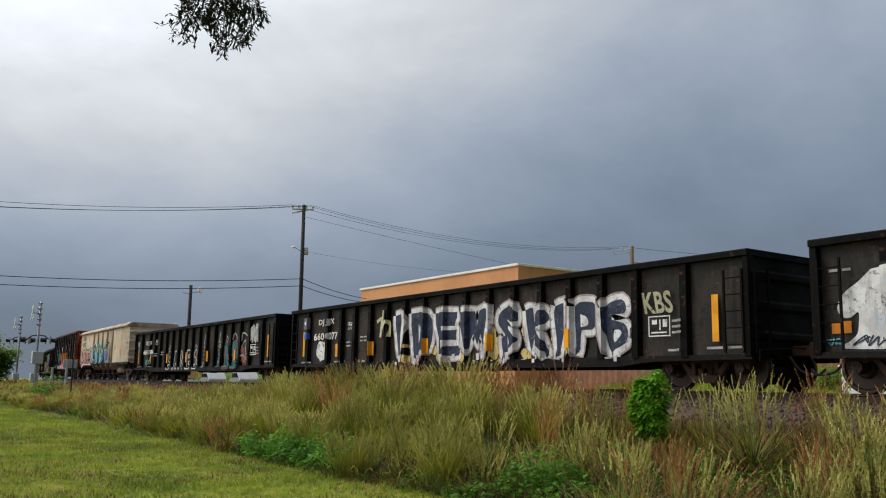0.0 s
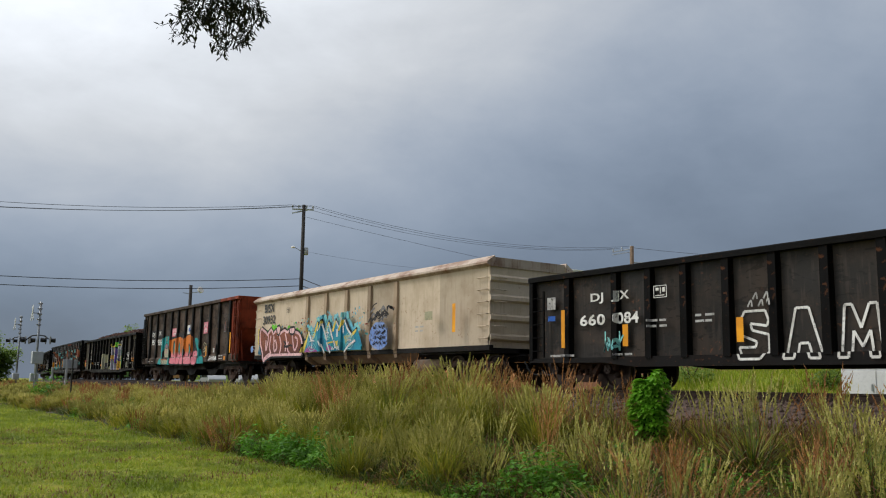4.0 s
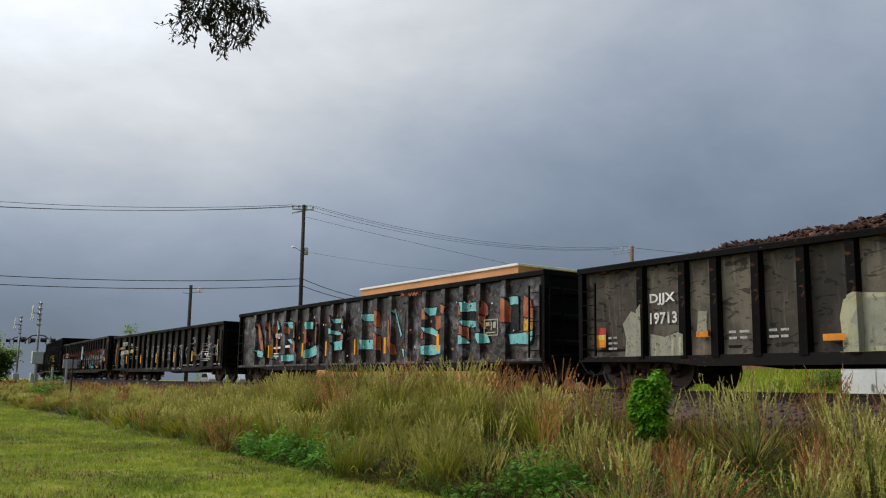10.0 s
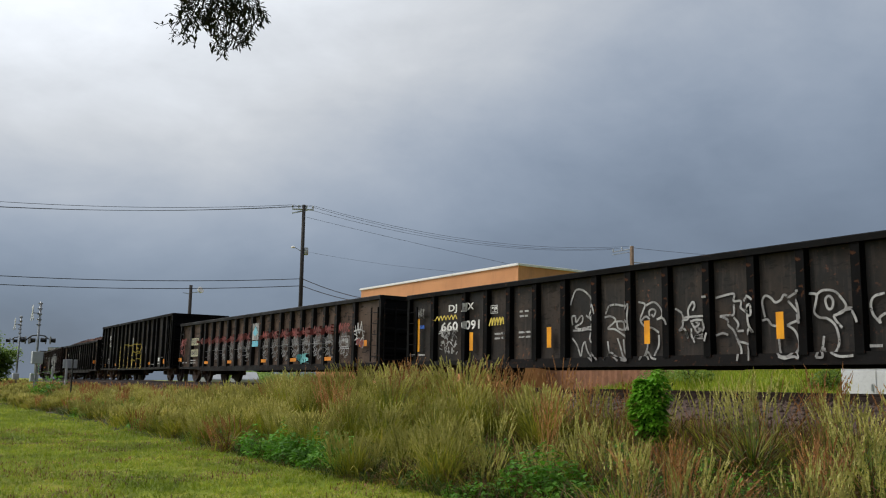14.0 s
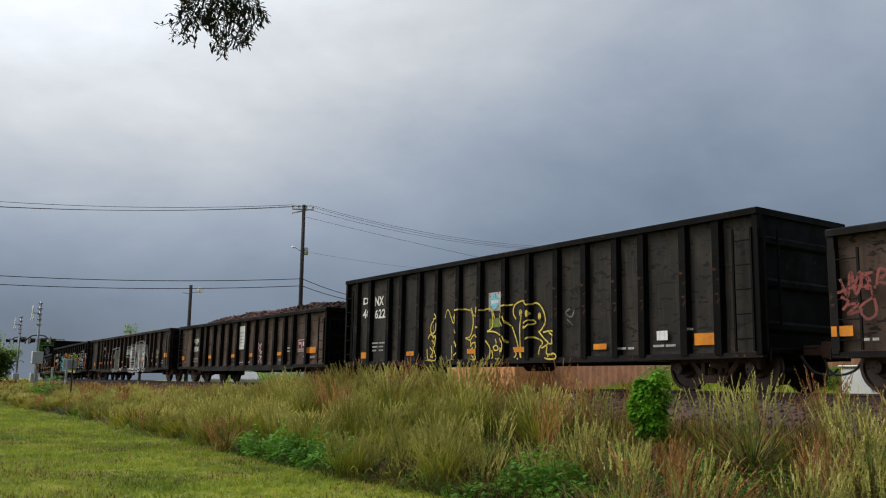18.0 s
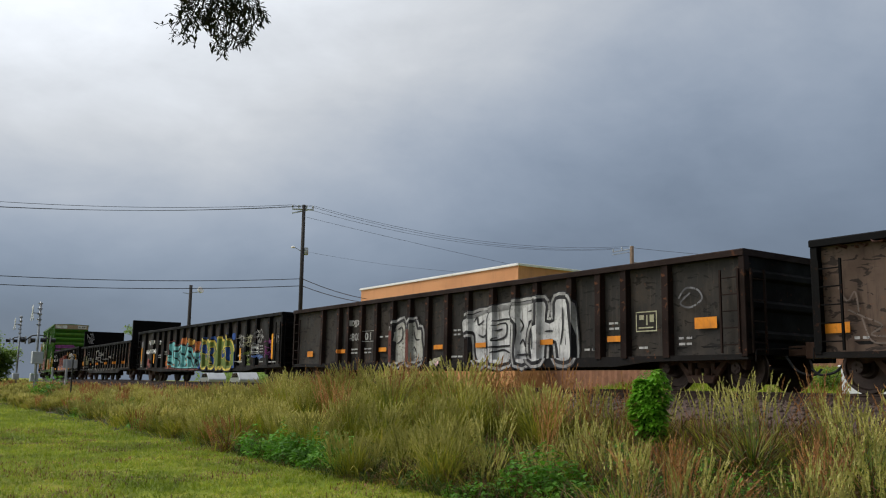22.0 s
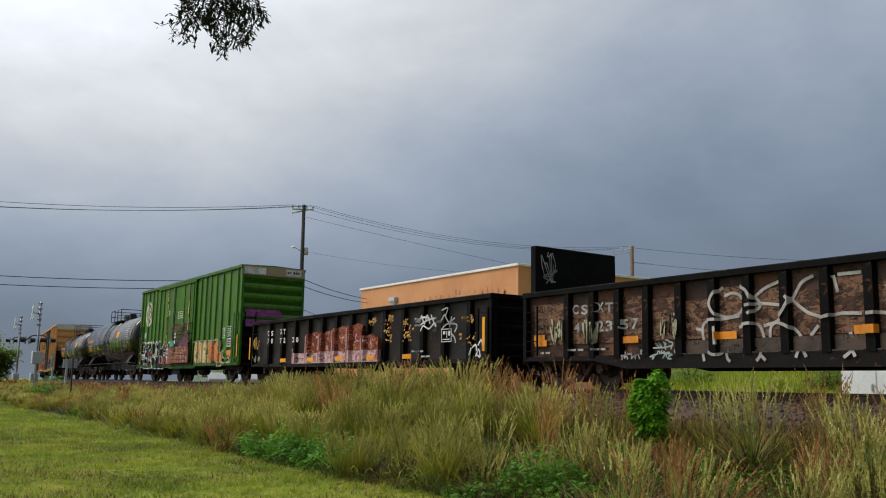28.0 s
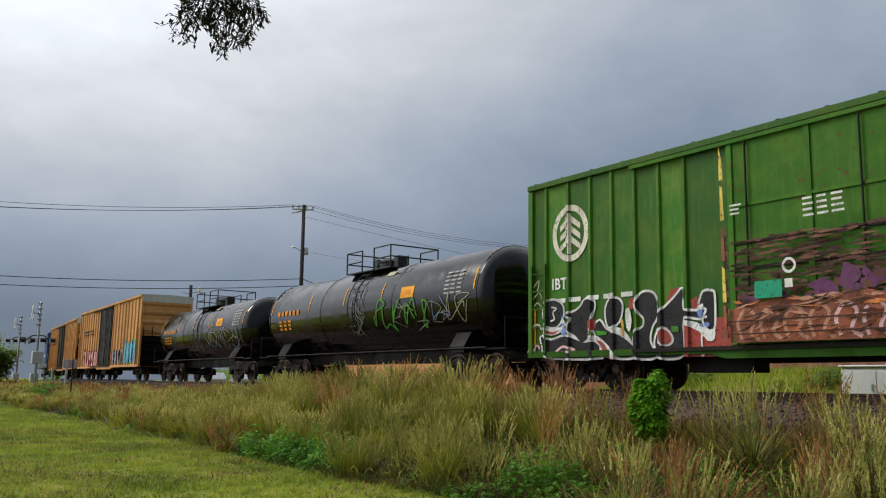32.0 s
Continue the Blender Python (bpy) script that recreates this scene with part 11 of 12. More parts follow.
def siding_fence():
    f = thing("metal_fence", "rust-brown corrugated metal fence along the far side of the railway", "fence")
    bm = bmesh.new()
    n = 190
    x0, x1, y, zt = -38.85, 6.0, 18.3, 1.62
    a = [bm.verts.new((x0 + (x1 - x0) * i / n, y + 0.05 * (i % 2), -1.2)) for i in range(n + 1)]
    c = [bm.verts.new((x0 + (x1 - x0) * i / n, y + 0.05 * (i % 2), zt)) for i in range(n + 1)]
    for i in range(n):
        bm.faces.new((a[i], a[i + 1], c[i + 1], c[i]))
    part("siding", bm, M_FENCE, f)
    bm = bmesh.new()
    box(bm, x0, x1, y + 0.06, y + 0.12, 1.2, 1.3)
    box(bm, x0, x1, y + 0.06, y + 0.12, -0.2, -0.1)
    part("rail", bm, M_FENCE, f)
    for i in range(12):
        bm = bmesh.new()
        box(bm, x0 + i * 3.9, x0 + i * 3.9 + 0.1, y + 0.12, y + 0.22, -1.2, 1.6)
        part("post", bm, M_FENCE, f)


def white_cabinet():
    c = thing("equipment_cabinet", "white metal equipment cabinet beside the railway", "cabinet")
    x0, x1, y0, y1 = -13.16, -11.2, 6.0, 7.3
    z0, z1 = ground_z(-12.3, 6.5) - 0.1, 0.66
    bm = bmesh.new()
    box(bm, x0, x1, y0, y1, z0, z1)
    part("body", bm, M_CAB, c, bevel=0.03)
    for k in range(2):
        bm = bmesh.new()
        box(bm, x0 + 0.06 + k * 0.93, x0 + 0.96 + k * 0.93, y0 - 0.025, y0 - 0.002, z0 + 0.2, z1 - 0.10)
        d = part("door", bm, M_CAB, c, bevel=0.008)
        bm = bmesh.new()
        box(bm, x0 + 0.84 + k * 0.93, x0 + 0.88 + k * 0.93, y0 - 0.06, y0 - 0.026, 0.05, 0.22)
        part("handle", bm, M_GREYCAB, d)
    bm = bmesh.new()
    box(bm, x0 - 0.04, x1 + 0.04, y0 - 0.06, y1 + 0.04, z1, z1 + 0.05)
    part("lid", bm, M_CAB, c, bevel=0.015)


def cable(bm, a, b, sag, r, n=26):
    a, b = Vector(a), Vector(b)
    pts = [a.lerp(b, i / n) - Vector((0, 0, sag * 4 * (i / n) * (1 - i / n))) for i in range(n + 1)]
    side = (b - a).cross(Vector((0, 0, 1))).normalized()
    up = side.cross(b - a).normalized()
    rings = [[bm.verts.new(p + (side * math.cos(c) + up * math.sin(c)) * r) for c in (0.785, 2.356, 3.927, 5.498)] for p in pts]
    for p, q in zip(rings, rings[1:]):
        for c in range(4):
            bm.faces.new((p[c], p[(c + 1) % 4], q[(c + 1) % 4], q[c]))


def poles():
    # the tall pole with its cross-arm
    base = Vector((-56.04, 10.70, ground_z(-56, 10.7) - 0.3))
    top = Vector((-56.08, 10.66, 12.55))
    p = thing("utility_pole", "tall dark wooden utility pole with a cross-arm and insulators", "utility pole", "poles along the railway")
    bm = bmesh.new()
    rod(bm, base, top, 0.17, 12, 0.12)
    part("shaft", bm, M_WOOD, p, smooth=True)
    ad = (Vector((-55.80, 11.20, 0)) - Vector((-56.41, 9.95, 0))).normalized()
    mid = Vector((-56.10, 10.60, 12.22))
    bm = bmesh.new()
    rod(bm, mid - ad * 0.75, mid + ad * 0.75, 0.06, 6)
    rod(bm, mid - ad * 0.75 - Vector((0, 0, 0.3)), mid + ad * 0.75 + Vector((0, 0, 0.08)), 0.05, 6)
    part("cross_arm", bm, M_GREYCAB, p, "weathered grey cross-arm")
    ends = []
    for k in (-0.72, -0.3, 0.25, 0.70):
        q = mid + ad * k
        bm = bmesh.new()
        turned(bm, [(0, 0.03), (0.08, 0.03), (0.10, 0.07), (0.16, 0.07), (0.18, 0.05), (0.24, 0.05), (0.26, 0.02)], 8, "z")
        bmesh.ops.translate(bm, vec=q + Vector((0, 0, 0.05)), verts=bm.verts[:])
        part("insulator", bm, M_GREYCAB, p)
        ends.append(q + Vector((0, 0, 0.3)))
    bm = bmesh.new()
    turned(bm, [(0, 0.10), (0.02, 0.16), (0.5, 0.16), (0.55, 0.08)], 12, "z")
    bmesh.ops.translate(bm, vec=(-56.0, 10.92, 8.95), verts=bm.verts[:])
    part("transformer", bm, M_GREYCAB, p, "pale grey transformer can", smooth=True)
    bm = bmesh.new()
    rod(bm, (-56.1, 10.6, 9.2), (-56.33, 10.12, 9.5), 0.025, 6)
    turned_lamp = [(0, 0.16), (0.06, 0.16), (0.14, 0.05)]
    part("lamp_arm", bm, M_GALV, p)
    bm = bmesh.new()
    turned(bm, turned_lamp, 10, "z")
    bmesh.ops.translate(bm, vec=(-56.36, 10.08, 9.42), verts=bm.verts[:])
    part("lamp_head", bm, M_TRIM, p)
    # the short pole with a floodlight
    p2 = thing("light_pole", "short dark wooden pole carrying a floodlight", "light pole", "poles along the railway")
    bm = bmesh.new()
    rod(bm, (-71.16, 7.9, ground_z(-71, 7.9) - 0.3), (-71.18, 7.86, 7.85), 0.16, 10, 0.13)
    part("shaft", bm, M_WOOD, p2, smooth=True)
    bm = bmesh.new()
    rod(bm, (-71.15, 7.9, 7.2), (-70.98, 8.42, 7.3), 0.03, 6)
    rod(bm, (-71.17, 7.85, 7.1), (-71.35, 7.30, 7.2), 0.03, 6)
    part("bracket", bm, M_GALV, p2)
    bm = bmesh.new()
    turned(bm, [(0, 0.05), (0.1, 0.22), (0.28, 0.28), (0.30, 0.26)], 12, "x")
    bmesh.ops.rotate(bm, matrix=Euler((0, -0.4, 0.4)).to_matrix(), verts=bm.verts[:])
    bmesh.ops.translate(bm, vec=(-71.0, 8.48, 7.38), verts=bm.verts[:])
    part("floodlight", bm, M_TRIM, p2, "white floodlight")
    # the far pole behind the building
    p3 = thing("utility_pole", "brown wooden utility pole behind the building", "utility pole", "poles along the railway")
    bm = bmesh.new()
    rod(bm, (-53.42, 41.0, -1.2), (-53.37, 41.1, 12.35), 0.19, 10, 0.17)
    part("shaft", bm, M_WOODL, p3, smooth=True)
    bm = bmesh.new()
    rod(bm, (-54.60, 39.93, 11.85), (-53.37, 41.05, 12.1), 0.05, 6)
    rod(bm, (-54.60, 39.93, 11.6), (-53.37, 41.05, 11.85), 0.04, 6)
    rod(bm, (-53.35, 41.1, 10.9), (-52.2, 42.3, 10.85), 0.05, 6)
    part("cross_arm", bm, M_GREYCAB, p3)
    for k in (0.05, 0.5, 0.95):
        bm = bmesh.new()
        q = Vector((-54.6, 39.93, 11.9)).lerp(Vector((-53.37, 41.05, 12.15)), k)
        turned(bm, [(0, 0.03), (0.1, 0.07), (0.2, 0.06), (0.26, 0.02)], 8, "z")
        bmesh.ops.translate(bm, vec=q, verts=bm.verts[:])
        part("insulator", bm, M_GREYCAB, p3)
    # wires
    lines = []
    far_l = [(-150, -44, 12.6), (-150, -46, 12.4), (-150, -48, 12.2)]
    arm = [Vector((-54.6, 39.93, 12.1)), Vector((-54.1, 40.4, 12.2)), Vector((-53.4, 41.0, 12.35))]
    for i, e in enumerate((ends[0], ends[2], ends[3])):
        lines.append((e, LEFT_HIGH[i], 1.1, 0.018))
    for i, e in enumerate((ends[0], ends[2], ends[3])):
        lines.append((e, arm[i], 1.12, 0.013))
    lines.append((mid - Vector((0, 0, 0.5)), Vector((-30, 60, 3.0)), 0.8, 0.012))
    for k, z in enumerate((7.25, 6.75)):
        q = Vector((-56.05, 10.72, z))
        lines.append((q, LEFT_LOW[k], 0.9, 0.03))
        lines.append((q, Vector((-63.9, 21.0, 7.0 - 0.3 * k)), 0.2, 0.028))
    lines.append((Vector((-56.0, 10.8, 5.1)), Vector((-62.5, 20.0, 4.4)), 0.2, 0.02))
    lines.append((Vector((-56.0, 10.8, 9.2)), Vector((-48.5, 24.0, 7.9)), 0.3, 0.008))
    for z in (12.2, 10.9):
        lines.append((Vector((-53.3, 41.1, z)), Vector((-20, 75, z)), 1.5, 0.018))
    for a, b, sag, r in lines:
        bm = bmesh.new()
        cable(bm, a, b, sag, r)
        tagged(part("overhead_wire", bm, M_WIRE, None), "dark sagging overhead wire between poles", "wire", "overhead wires")


M_WOODL = plain("brown_pole_wood", (0.20, 0.13, 0.08), 0.85, 0, 0.4, 3.0)
LEFT_HIGH = [Vector((-66.0, -26.0, 12.0)), Vector((-66.0, -26.0, 11.3)), Vector((-65.4, -26.0, 11.25))]
LEFT_LOW = [Vector((-66.0, -26.0, 7.35)), Vector((-66.0, -26.0, 6.75))]


def crossing_signal(x, y, top, lamps_z, label, zb):
    """A mast whose lamps and crossbuck face along the road, so that the track sees them from the side."""
    c = thing("crossing_signal", label, "crossing signal", "railway crossing signals")
    bm = bmesh.new()
    rod(bm, (x, y, zb), (x, y, top), 0.07, 10)
    part("mast", bm, M_GALV, c, smooth=True)
    bm = bmesh.new()
    turned(bm, [(zb, 0.22), (zb + 0.25, 0.2), (zb + 0.35, 0.09)], 10, "z")
    bmesh.ops.translate(bm, vec=(x, y, 0), verts=bm.verts[:])
    part("base", bm, M_GALV, c)
    for k, tilt in enumerate((0.8, -0.8)):
        bm = bmesh.new()
        box(bm, -0.60, 0.60, -0.015, 0.015, -0.11, 0.11)
        bmesh.ops.rotate(bm, matrix=Euler((0, tilt, -0.04)).to_matrix(), verts=bm.verts[:])
        bmesh.ops.translate(bm, vec=(x, y - 0.42 - 0.03 * k, top - 0.70), verts=bm.verts[:])
        part("crossbuck_blade", bm, M_GALVW, c, "white crossbuck blade")
    bm = bmesh.new()
    rod(bm, (x, y, top - 0.7), (x, y - 0.42, top - 0.7), 0.03, 6)
    part("crossbuck_bracket", bm, M_GALV, c)
    d = Vector((0.55, 0.84, 0))
    bm = bmesh.new()
    pts = [Vector((x, y, lamps_z + 0.32)) + d * k + Vector((0, 0, -0.9 * abs(k) ** 3)) for k in (-0.65, -0.4, 0, 0.4, 0.65)]
    for p, q in zip(pts, pts[1:]):
        rod(bm, p, q, 0.04, 6)
    part("lamp_bar", bm, M_DARKM, c)
    for side in (-1, 1):
        for sy in (-1, 1):
            at = Vector((x, y, lamps_z)) + d * 0.62 * side + Vector((0, sy * 0.12, 0))
            bm = bmesh.new()
            turned(bm, [(0.0, 0.25), (sy * 0.02, 0.25), (sy * 0.03, 0.24)], 16, "y")
            bmesh.ops.translate(bm, vec=at, verts=bm.verts[:])
            b = part("lamp_background", bm, M_DARKM, c, "round black lamp background")
            bm = bmesh.new()
            turned(bm, [(sy * 0.03, 0.12), (sy * 0.30, 0.14)], 12, "y", False)
            bmesh.ops.translate(bm, vec=at, verts=bm.verts[:])
            part("hood", bm, M_DARKM, b)
            bm = bmesh.new()
            turned(bm, [(sy * 0.03, 0.11), (sy * 0.06, 0.10)], 12, "y")
            bmesh.ops.translate(bm, vec=at, verts=bm.verts[:])
            part("lens", bm, M_RED, b, "red lens")
    bm = bmesh.new()
    box(bm, x - 0.2, x + 0.2, y - 0.28, y + 0.18, zb + 1.0, zb + 1.5)
    part("gate_motor", bm, M_GREYCAB, c, bevel=0.02)
    for i in range(5):
        bm = bmesh.new()
        z = top - 0.1 - i * 0.33
        box(bm, x - 0.10, x + 0.10, y - 0.16, y + 0.10, z - 0.035, z + 0.035)
        part("clamp", bm, M_GALV, c)


M_CARW = plain("silver_car_paint", (0.34, 0.35, 0.36), 0.35, 0.2, 0.15, 2.0, 0.1)
M_GALVW = plain("dirty_white_sheet", (0.52, 0.53, 0.53), 0.6, 0, 0.3, 2.0, 0.1)


def crossing():
    crossing_signal(-59.1, -5.55, 4.75, 2.38, "galvanised crossing signal with crossbuck and black-backed red lamps", ground_z(-59.1, -5.5))
    crossing_signal(-79.05, -3.5, 5.1, 3.05, "galvanised crossing signal on the far side of the road", ground_z(-79, -3.5))
    c = thing("signal_case", "grey metal signal case on a post beside the crossing", "signal case")
    bm = bmesh.new()
    box(bm, -57.4, -56.9, -6.15, -5.55, 0.9, 1.62)
    part("body", bm, M_GREYCAB, c, bevel=0.02)
    bm = bmesh.new()
    box(bm, -57.2, -57.1, -5.9, -5.8, ground_z(-57, -5.8), 0.9)
    part("post", bm, M_GALV, c)
    s = thing("marker_board", "small grey metal board on a white post beside the track", "sign")
    bm = bmesh.new()
    box(bm, -68.05, -67.98, -2.20, -1.22, 0.80, 1.42)
    part("board", bm, M_GREYCAB, s, bevel=0.01)
    bm = bmesh.new()
    box(bm, -67.98, -67.88, -2.02, -1.88, ground_z(-68, -2), 1.40)
    part("post", bm, M_GALVW, s)
    k = thing("thin_post", "thin dark metal post in the weeds", "post")
    bm = bmesh.new()
    box(bm, -44.05, -43.99, -6.59, -6.53, ground_z(-44, -6.5), 0.95)
    part("shaft", bm, M_DARKM, k)
    w = thing("marker_post", "short white marker post beside the track", "marker post")
    bm = bmesh.new()
    box(bm, -75.05, -74.95, -1.62, -1.48, ground_z(-75, -1.5), 0.92)
    part("shaft", bm, M_GALVW, w, bevel=0.01)


def parked_car(x, y, turn, paint, label):
    c = thing("parked_car", label, "car", "cars parked beyond the railway")
    bm = bmesh.new()
    prism(bm, [(-2.2, 0.35), (2.2, 0.35), (2.25, 0.75), (1.35, 0.92), (0.75, 1.42), (-1.2, 1.45), (-2.0, 0.98), (-2.25, 0.8)], -0.86, 0.86)
    part("body", bm, paint, c, bevel=0.06)
    bm = bmesh.new()
    prism(bm, [(1.15, 0.96), (0.70, 1.34), (-1.15, 1.36), (-1.75, 0.98)], -0.875, 0.875)
    part("side_glass", bm, M_GLASS, c)
    for wx in (-1.4, 1.4):
        for wy in (-0.8, 0.8):
            bm = bmesh.new()
            turned(bm, [(wy - 0.1, 0.28), (wy - 0.09, 0.33), (wy + 0.09, 0.33), (wy + 0.1, 0.28)], 18, "y")
            bmesh.ops.translate(bm, vec=(wx, 0, 0.33), verts=bm.verts[:])
            part("wheel", bm, M_RUBBER, c)
    c.matrix_basis = pose(x, y, ground_z(x, y), 0, 0, turn)


stuccoed_building()
siding_fence()
white_cabinet()
poles()
crossing()
parked_car(-74.0, 14.0, 170, M_CARW, "white car parked beyond the railway")
parked_car(-84.5, 15.0, 172, M_CARW, "white car parked beyond the railway")
# ---- plants ----
rng = np.random.default_rng(11)


def heights(xs, ys):
    return np.array([ground_z(a, b) for a, b in zip(xs, ys)])


def strip(n, x0, x1, d0, d1):
    """Places along the track's near side, d metres from its middle."""
    s = rng.uniform(x0, x1, n)
    d = rng.uniform(d0, d1, n)
    p = np.array([tuple(on_track(a, b)[0])[:2] for a, b in zip(s, d)])
    return p[:, 0], p[:, 1]


def blades(x, y, z, length, width, lean, bend, turn):
    """Curved tapering blades of three spans: (n, 7, 3) points and their triangles."""
    n = len(x)
    ca, sa = np.cos(turn), np.sin(turn)
    pts = np.zeros((n, 7, 3))
    for k, f in enumerate((0.0, 0.38, 0.72, 1.0)):
        out = (lean * f + bend * f * f) * length
        up = length * f * np.sqrt(np.clip(1 - (lean + bend * f) ** 2 * 0.6, 0.1, 1))
        cx, cy, cz = x + ca * out, y + sa * out, z + up
        w = width * (1.0, 0.9, 0.6, 0.0)[k] * 0.5
        if k < 3:
            pts[:, 2 * k] = np.stack([cx - sa * w, cy + ca * w, cz], -1)
            pts[:, 2 * k + 1] = np.stack([cx + sa * w, cy - ca * w, cz], -1)
        else:
            pts[:, 6] = np.stack([cx, cy, cz], -1)
    tri = np.array([(0, 1, 3), (0, 3, 2), (2, 3, 5), (2, 5, 4), (4, 5, 6)])
    return pts, tri


def many(name, pts, tri, material, label, category):
    n, k, _ = pts.shape
    return indexed(name, pts.reshape(-1, 3), (tri[None] + k * np.arange(n)[:, None, None]).reshape(-1, tri.shape[1]), material, "stuff", label, category)


def patchy(x, y, scale, seed):
    return np.array([noise.noise((a * scale, b * scale, seed)) for a, b in zip(x, y)])


def grow(s, d, high, per, spread, width, lean, bend):
    """Blades of every tuft: they part from one root and lean outwards."""
    k = len(s)
    root = np.array([tuple(on_track(a, b)[0])[:2] for a, b in zip(s, d)])
    z = heights(root[:, 0], root[:, 1])
    idx = np.repeat(np.arange(k), per)
    n = len(idx)
    turn = rng.uniform(0, 6.28, n)
    off = np.abs(rng.normal(0, spread, n))
    x, y = root[idx, 0] + np.cos(turn) * off, root[idx, 1] + np.sin(turn) * off
    ln = high[idx] * rng.uniform(0.45, 1.0, n)
    a = turn + rng.normal(0, 0.5, n)
    return blades(x, y, z[idx] - 0.02, ln, width * rng.uniform(0.7, 1.4, n), rng.uniform(*lean, n) + off, rng.uniform(*bend, n), a)


EDGE_S = [-120, -40, -25, -19, -15, -13, -11, -3]
EDGE_D = [-7.7, -7.8, -8.1, -8.6, -8.8, -8.85, -8.7, -8.6]
LEAFY = [(-17.4, -8.15, 0.55), (-16.1, -8.15, 0.55), (-14.8, -8.15, 0.6), (-9.25, -7.7, 0.5), (-32.3, -7.0, 0.5)]


def weed_height(s, d):
    """How tall the weeds stand: taller towards the track in the middle stretch, low and thin further along."""
    back = np.interp(s, [-60, -30, -24, -21, -14, -12.5, -8, -6, -4], [0.80, 1.00, 1.36, 1.70, 1.72, 1.52, 1.34, 1.50, 1.48])
    near = np.interp(s, [-60, -30, -24, -19, -12, -8.5, -7, -3], [0.66, 0.75, 0.95, 1.05, 1.02, 0.85, 1.10, 1.15])
    f = np.clip((d + 7.4) / 1.8, 0, 1)
    return near * (1 - f) + back * f


def scatter(s0, s1, gap, tries):
    """Places at least a gap apart between the lawn's edge and the ballast."""
    cell = {}
    out = []
    for _ in range(tries):
        s = rng.uniform(s0, s1)
        d = rng.uniform(np.interp(s, EDGE_S, EDGE_D) + 0.15, -3.75)
        g = gap * (0.75 + 0.5 * rng.random())
        i, j = int(s // gap), int(d // gap)
        if any((s - a) ** 2 + (d - b) ** 2 < g * g for p in (-1, 0, 1) for q in (-1, 0, 1) for a, b in cell.get((i + p, j + q), ())):
            continue
        cell.setdefault((i, j), []).append((s, d))
        out.append((s, d))
    a = np.array(out)
    return a[:, 0], a[:, 1]


FLORETS = 20


def clump(s, d, high, per, spread, splay, wind, k, head_len, head_r, nod, width=0.008):
    """Stalks fanning out of one root, each ending in a long spike of small rough florets."""
    root = np.array([tuple(on_track(a, b)[0])[:2] for a, b in zip(s, d)])
    z = heights(root[:, 0], root[:, 1])
    idx = np.repeat(np.arange(len(s)), per)
    n = len(idx)
    a = rng.uniform(0, 6.28, n)
    spread = np.broadcast_to(spread, (len(s),))[idx]
    off = np.sqrt(rng.random(n)) * spread
    ox, oy = np.cos(a) * off, np.sin(a) * off
    lx = ox / spread * splay + wind[idx, 0] + rng.normal(0, 0.07, n)
    ly = oy / spread * splay + wind[idx, 1] + rng.normal(0, 0.07, n)
    turn, lean = np.arctan2(ly, lx), np.clip(np.hypot(lx, ly), 0, 0.8)
    ln = high[idx] * (0.66 + 0.34 * rng.random(n) ** 0.7) * (1 - 0.20 * (off / spread) ** 2)
    S, tri = blades(root[idx, 0] + ox, root[idx, 1] + oy, z[idx] - 0.02, ln, np.full(n, width * k), lean, nod * rng.uniform(0.3, 1.5, n), turn)
    tip = S[:, 6]
    ax = S[:, 6] - (S[:, 4] + S[:, 5]) / 2
    ax /= np.linalg.norm(ax, axis=1)[:, None]
    side = np.stack([-np.sin(turn), np.cos(turn), np.zeros(n)], -1)
    up = np.cross(ax, side)
    out = np.stack([np.cos(turn), np.sin(turn), np.zeros(n)], -1)
    hl = head_len * rng.uniform(0.6, 1.35, n)
    r = head_r * k * rng.uniform(0.7, 1.3, n)
    droop = rng.uniform(0.0, 0.16, n)
    sway = rng.normal(0, 0.12, n)
    H = np.zeros((n, 3 * FLORETS, 3))
    for q in range(FLORETS):
        f = (q + rng.random(n)) / FLORETS
        spine = tip + ax * (hl * (f - 0.75))[:, None] + out * (droop * 0.5 * f * f * hl)[:, None] + side * (sway * f * f * hl)[:, None] - np.array([0, 0, 1.0]) * (droop * f * f * hl)[:, None]
        b = rng.uniform(0, 6.28, n)
        ray = side * np.cos(b)[:, None] + up * np.sin(b)[:, None]
        wide = side * -np.sin(b)[:, None] + up * np.cos(b)[:, None]
        ww = r * rng.uniform(0.4, 0.9, n) * (1.1 - 0.5 * f)
        long = r * rng.uniform(1.8, 4.0, n)
        foot = spine + ray * (ww * 0.3)[:, None]
        H[:, 3 * q] = foot + wide * ww[:, None]
        H[:, 3 * q + 1] = foot - wide * ww[:, None]
        H[:, 3 * q + 2] = foot + ax * (long * 0.85)[:, None] + ray * (long * rng.uniform(0.05, 0.42, n))[:, None]
    return S, tri, H


SPIKE = np.arange(3 * FLORETS).reshape(FLORETS, 3)


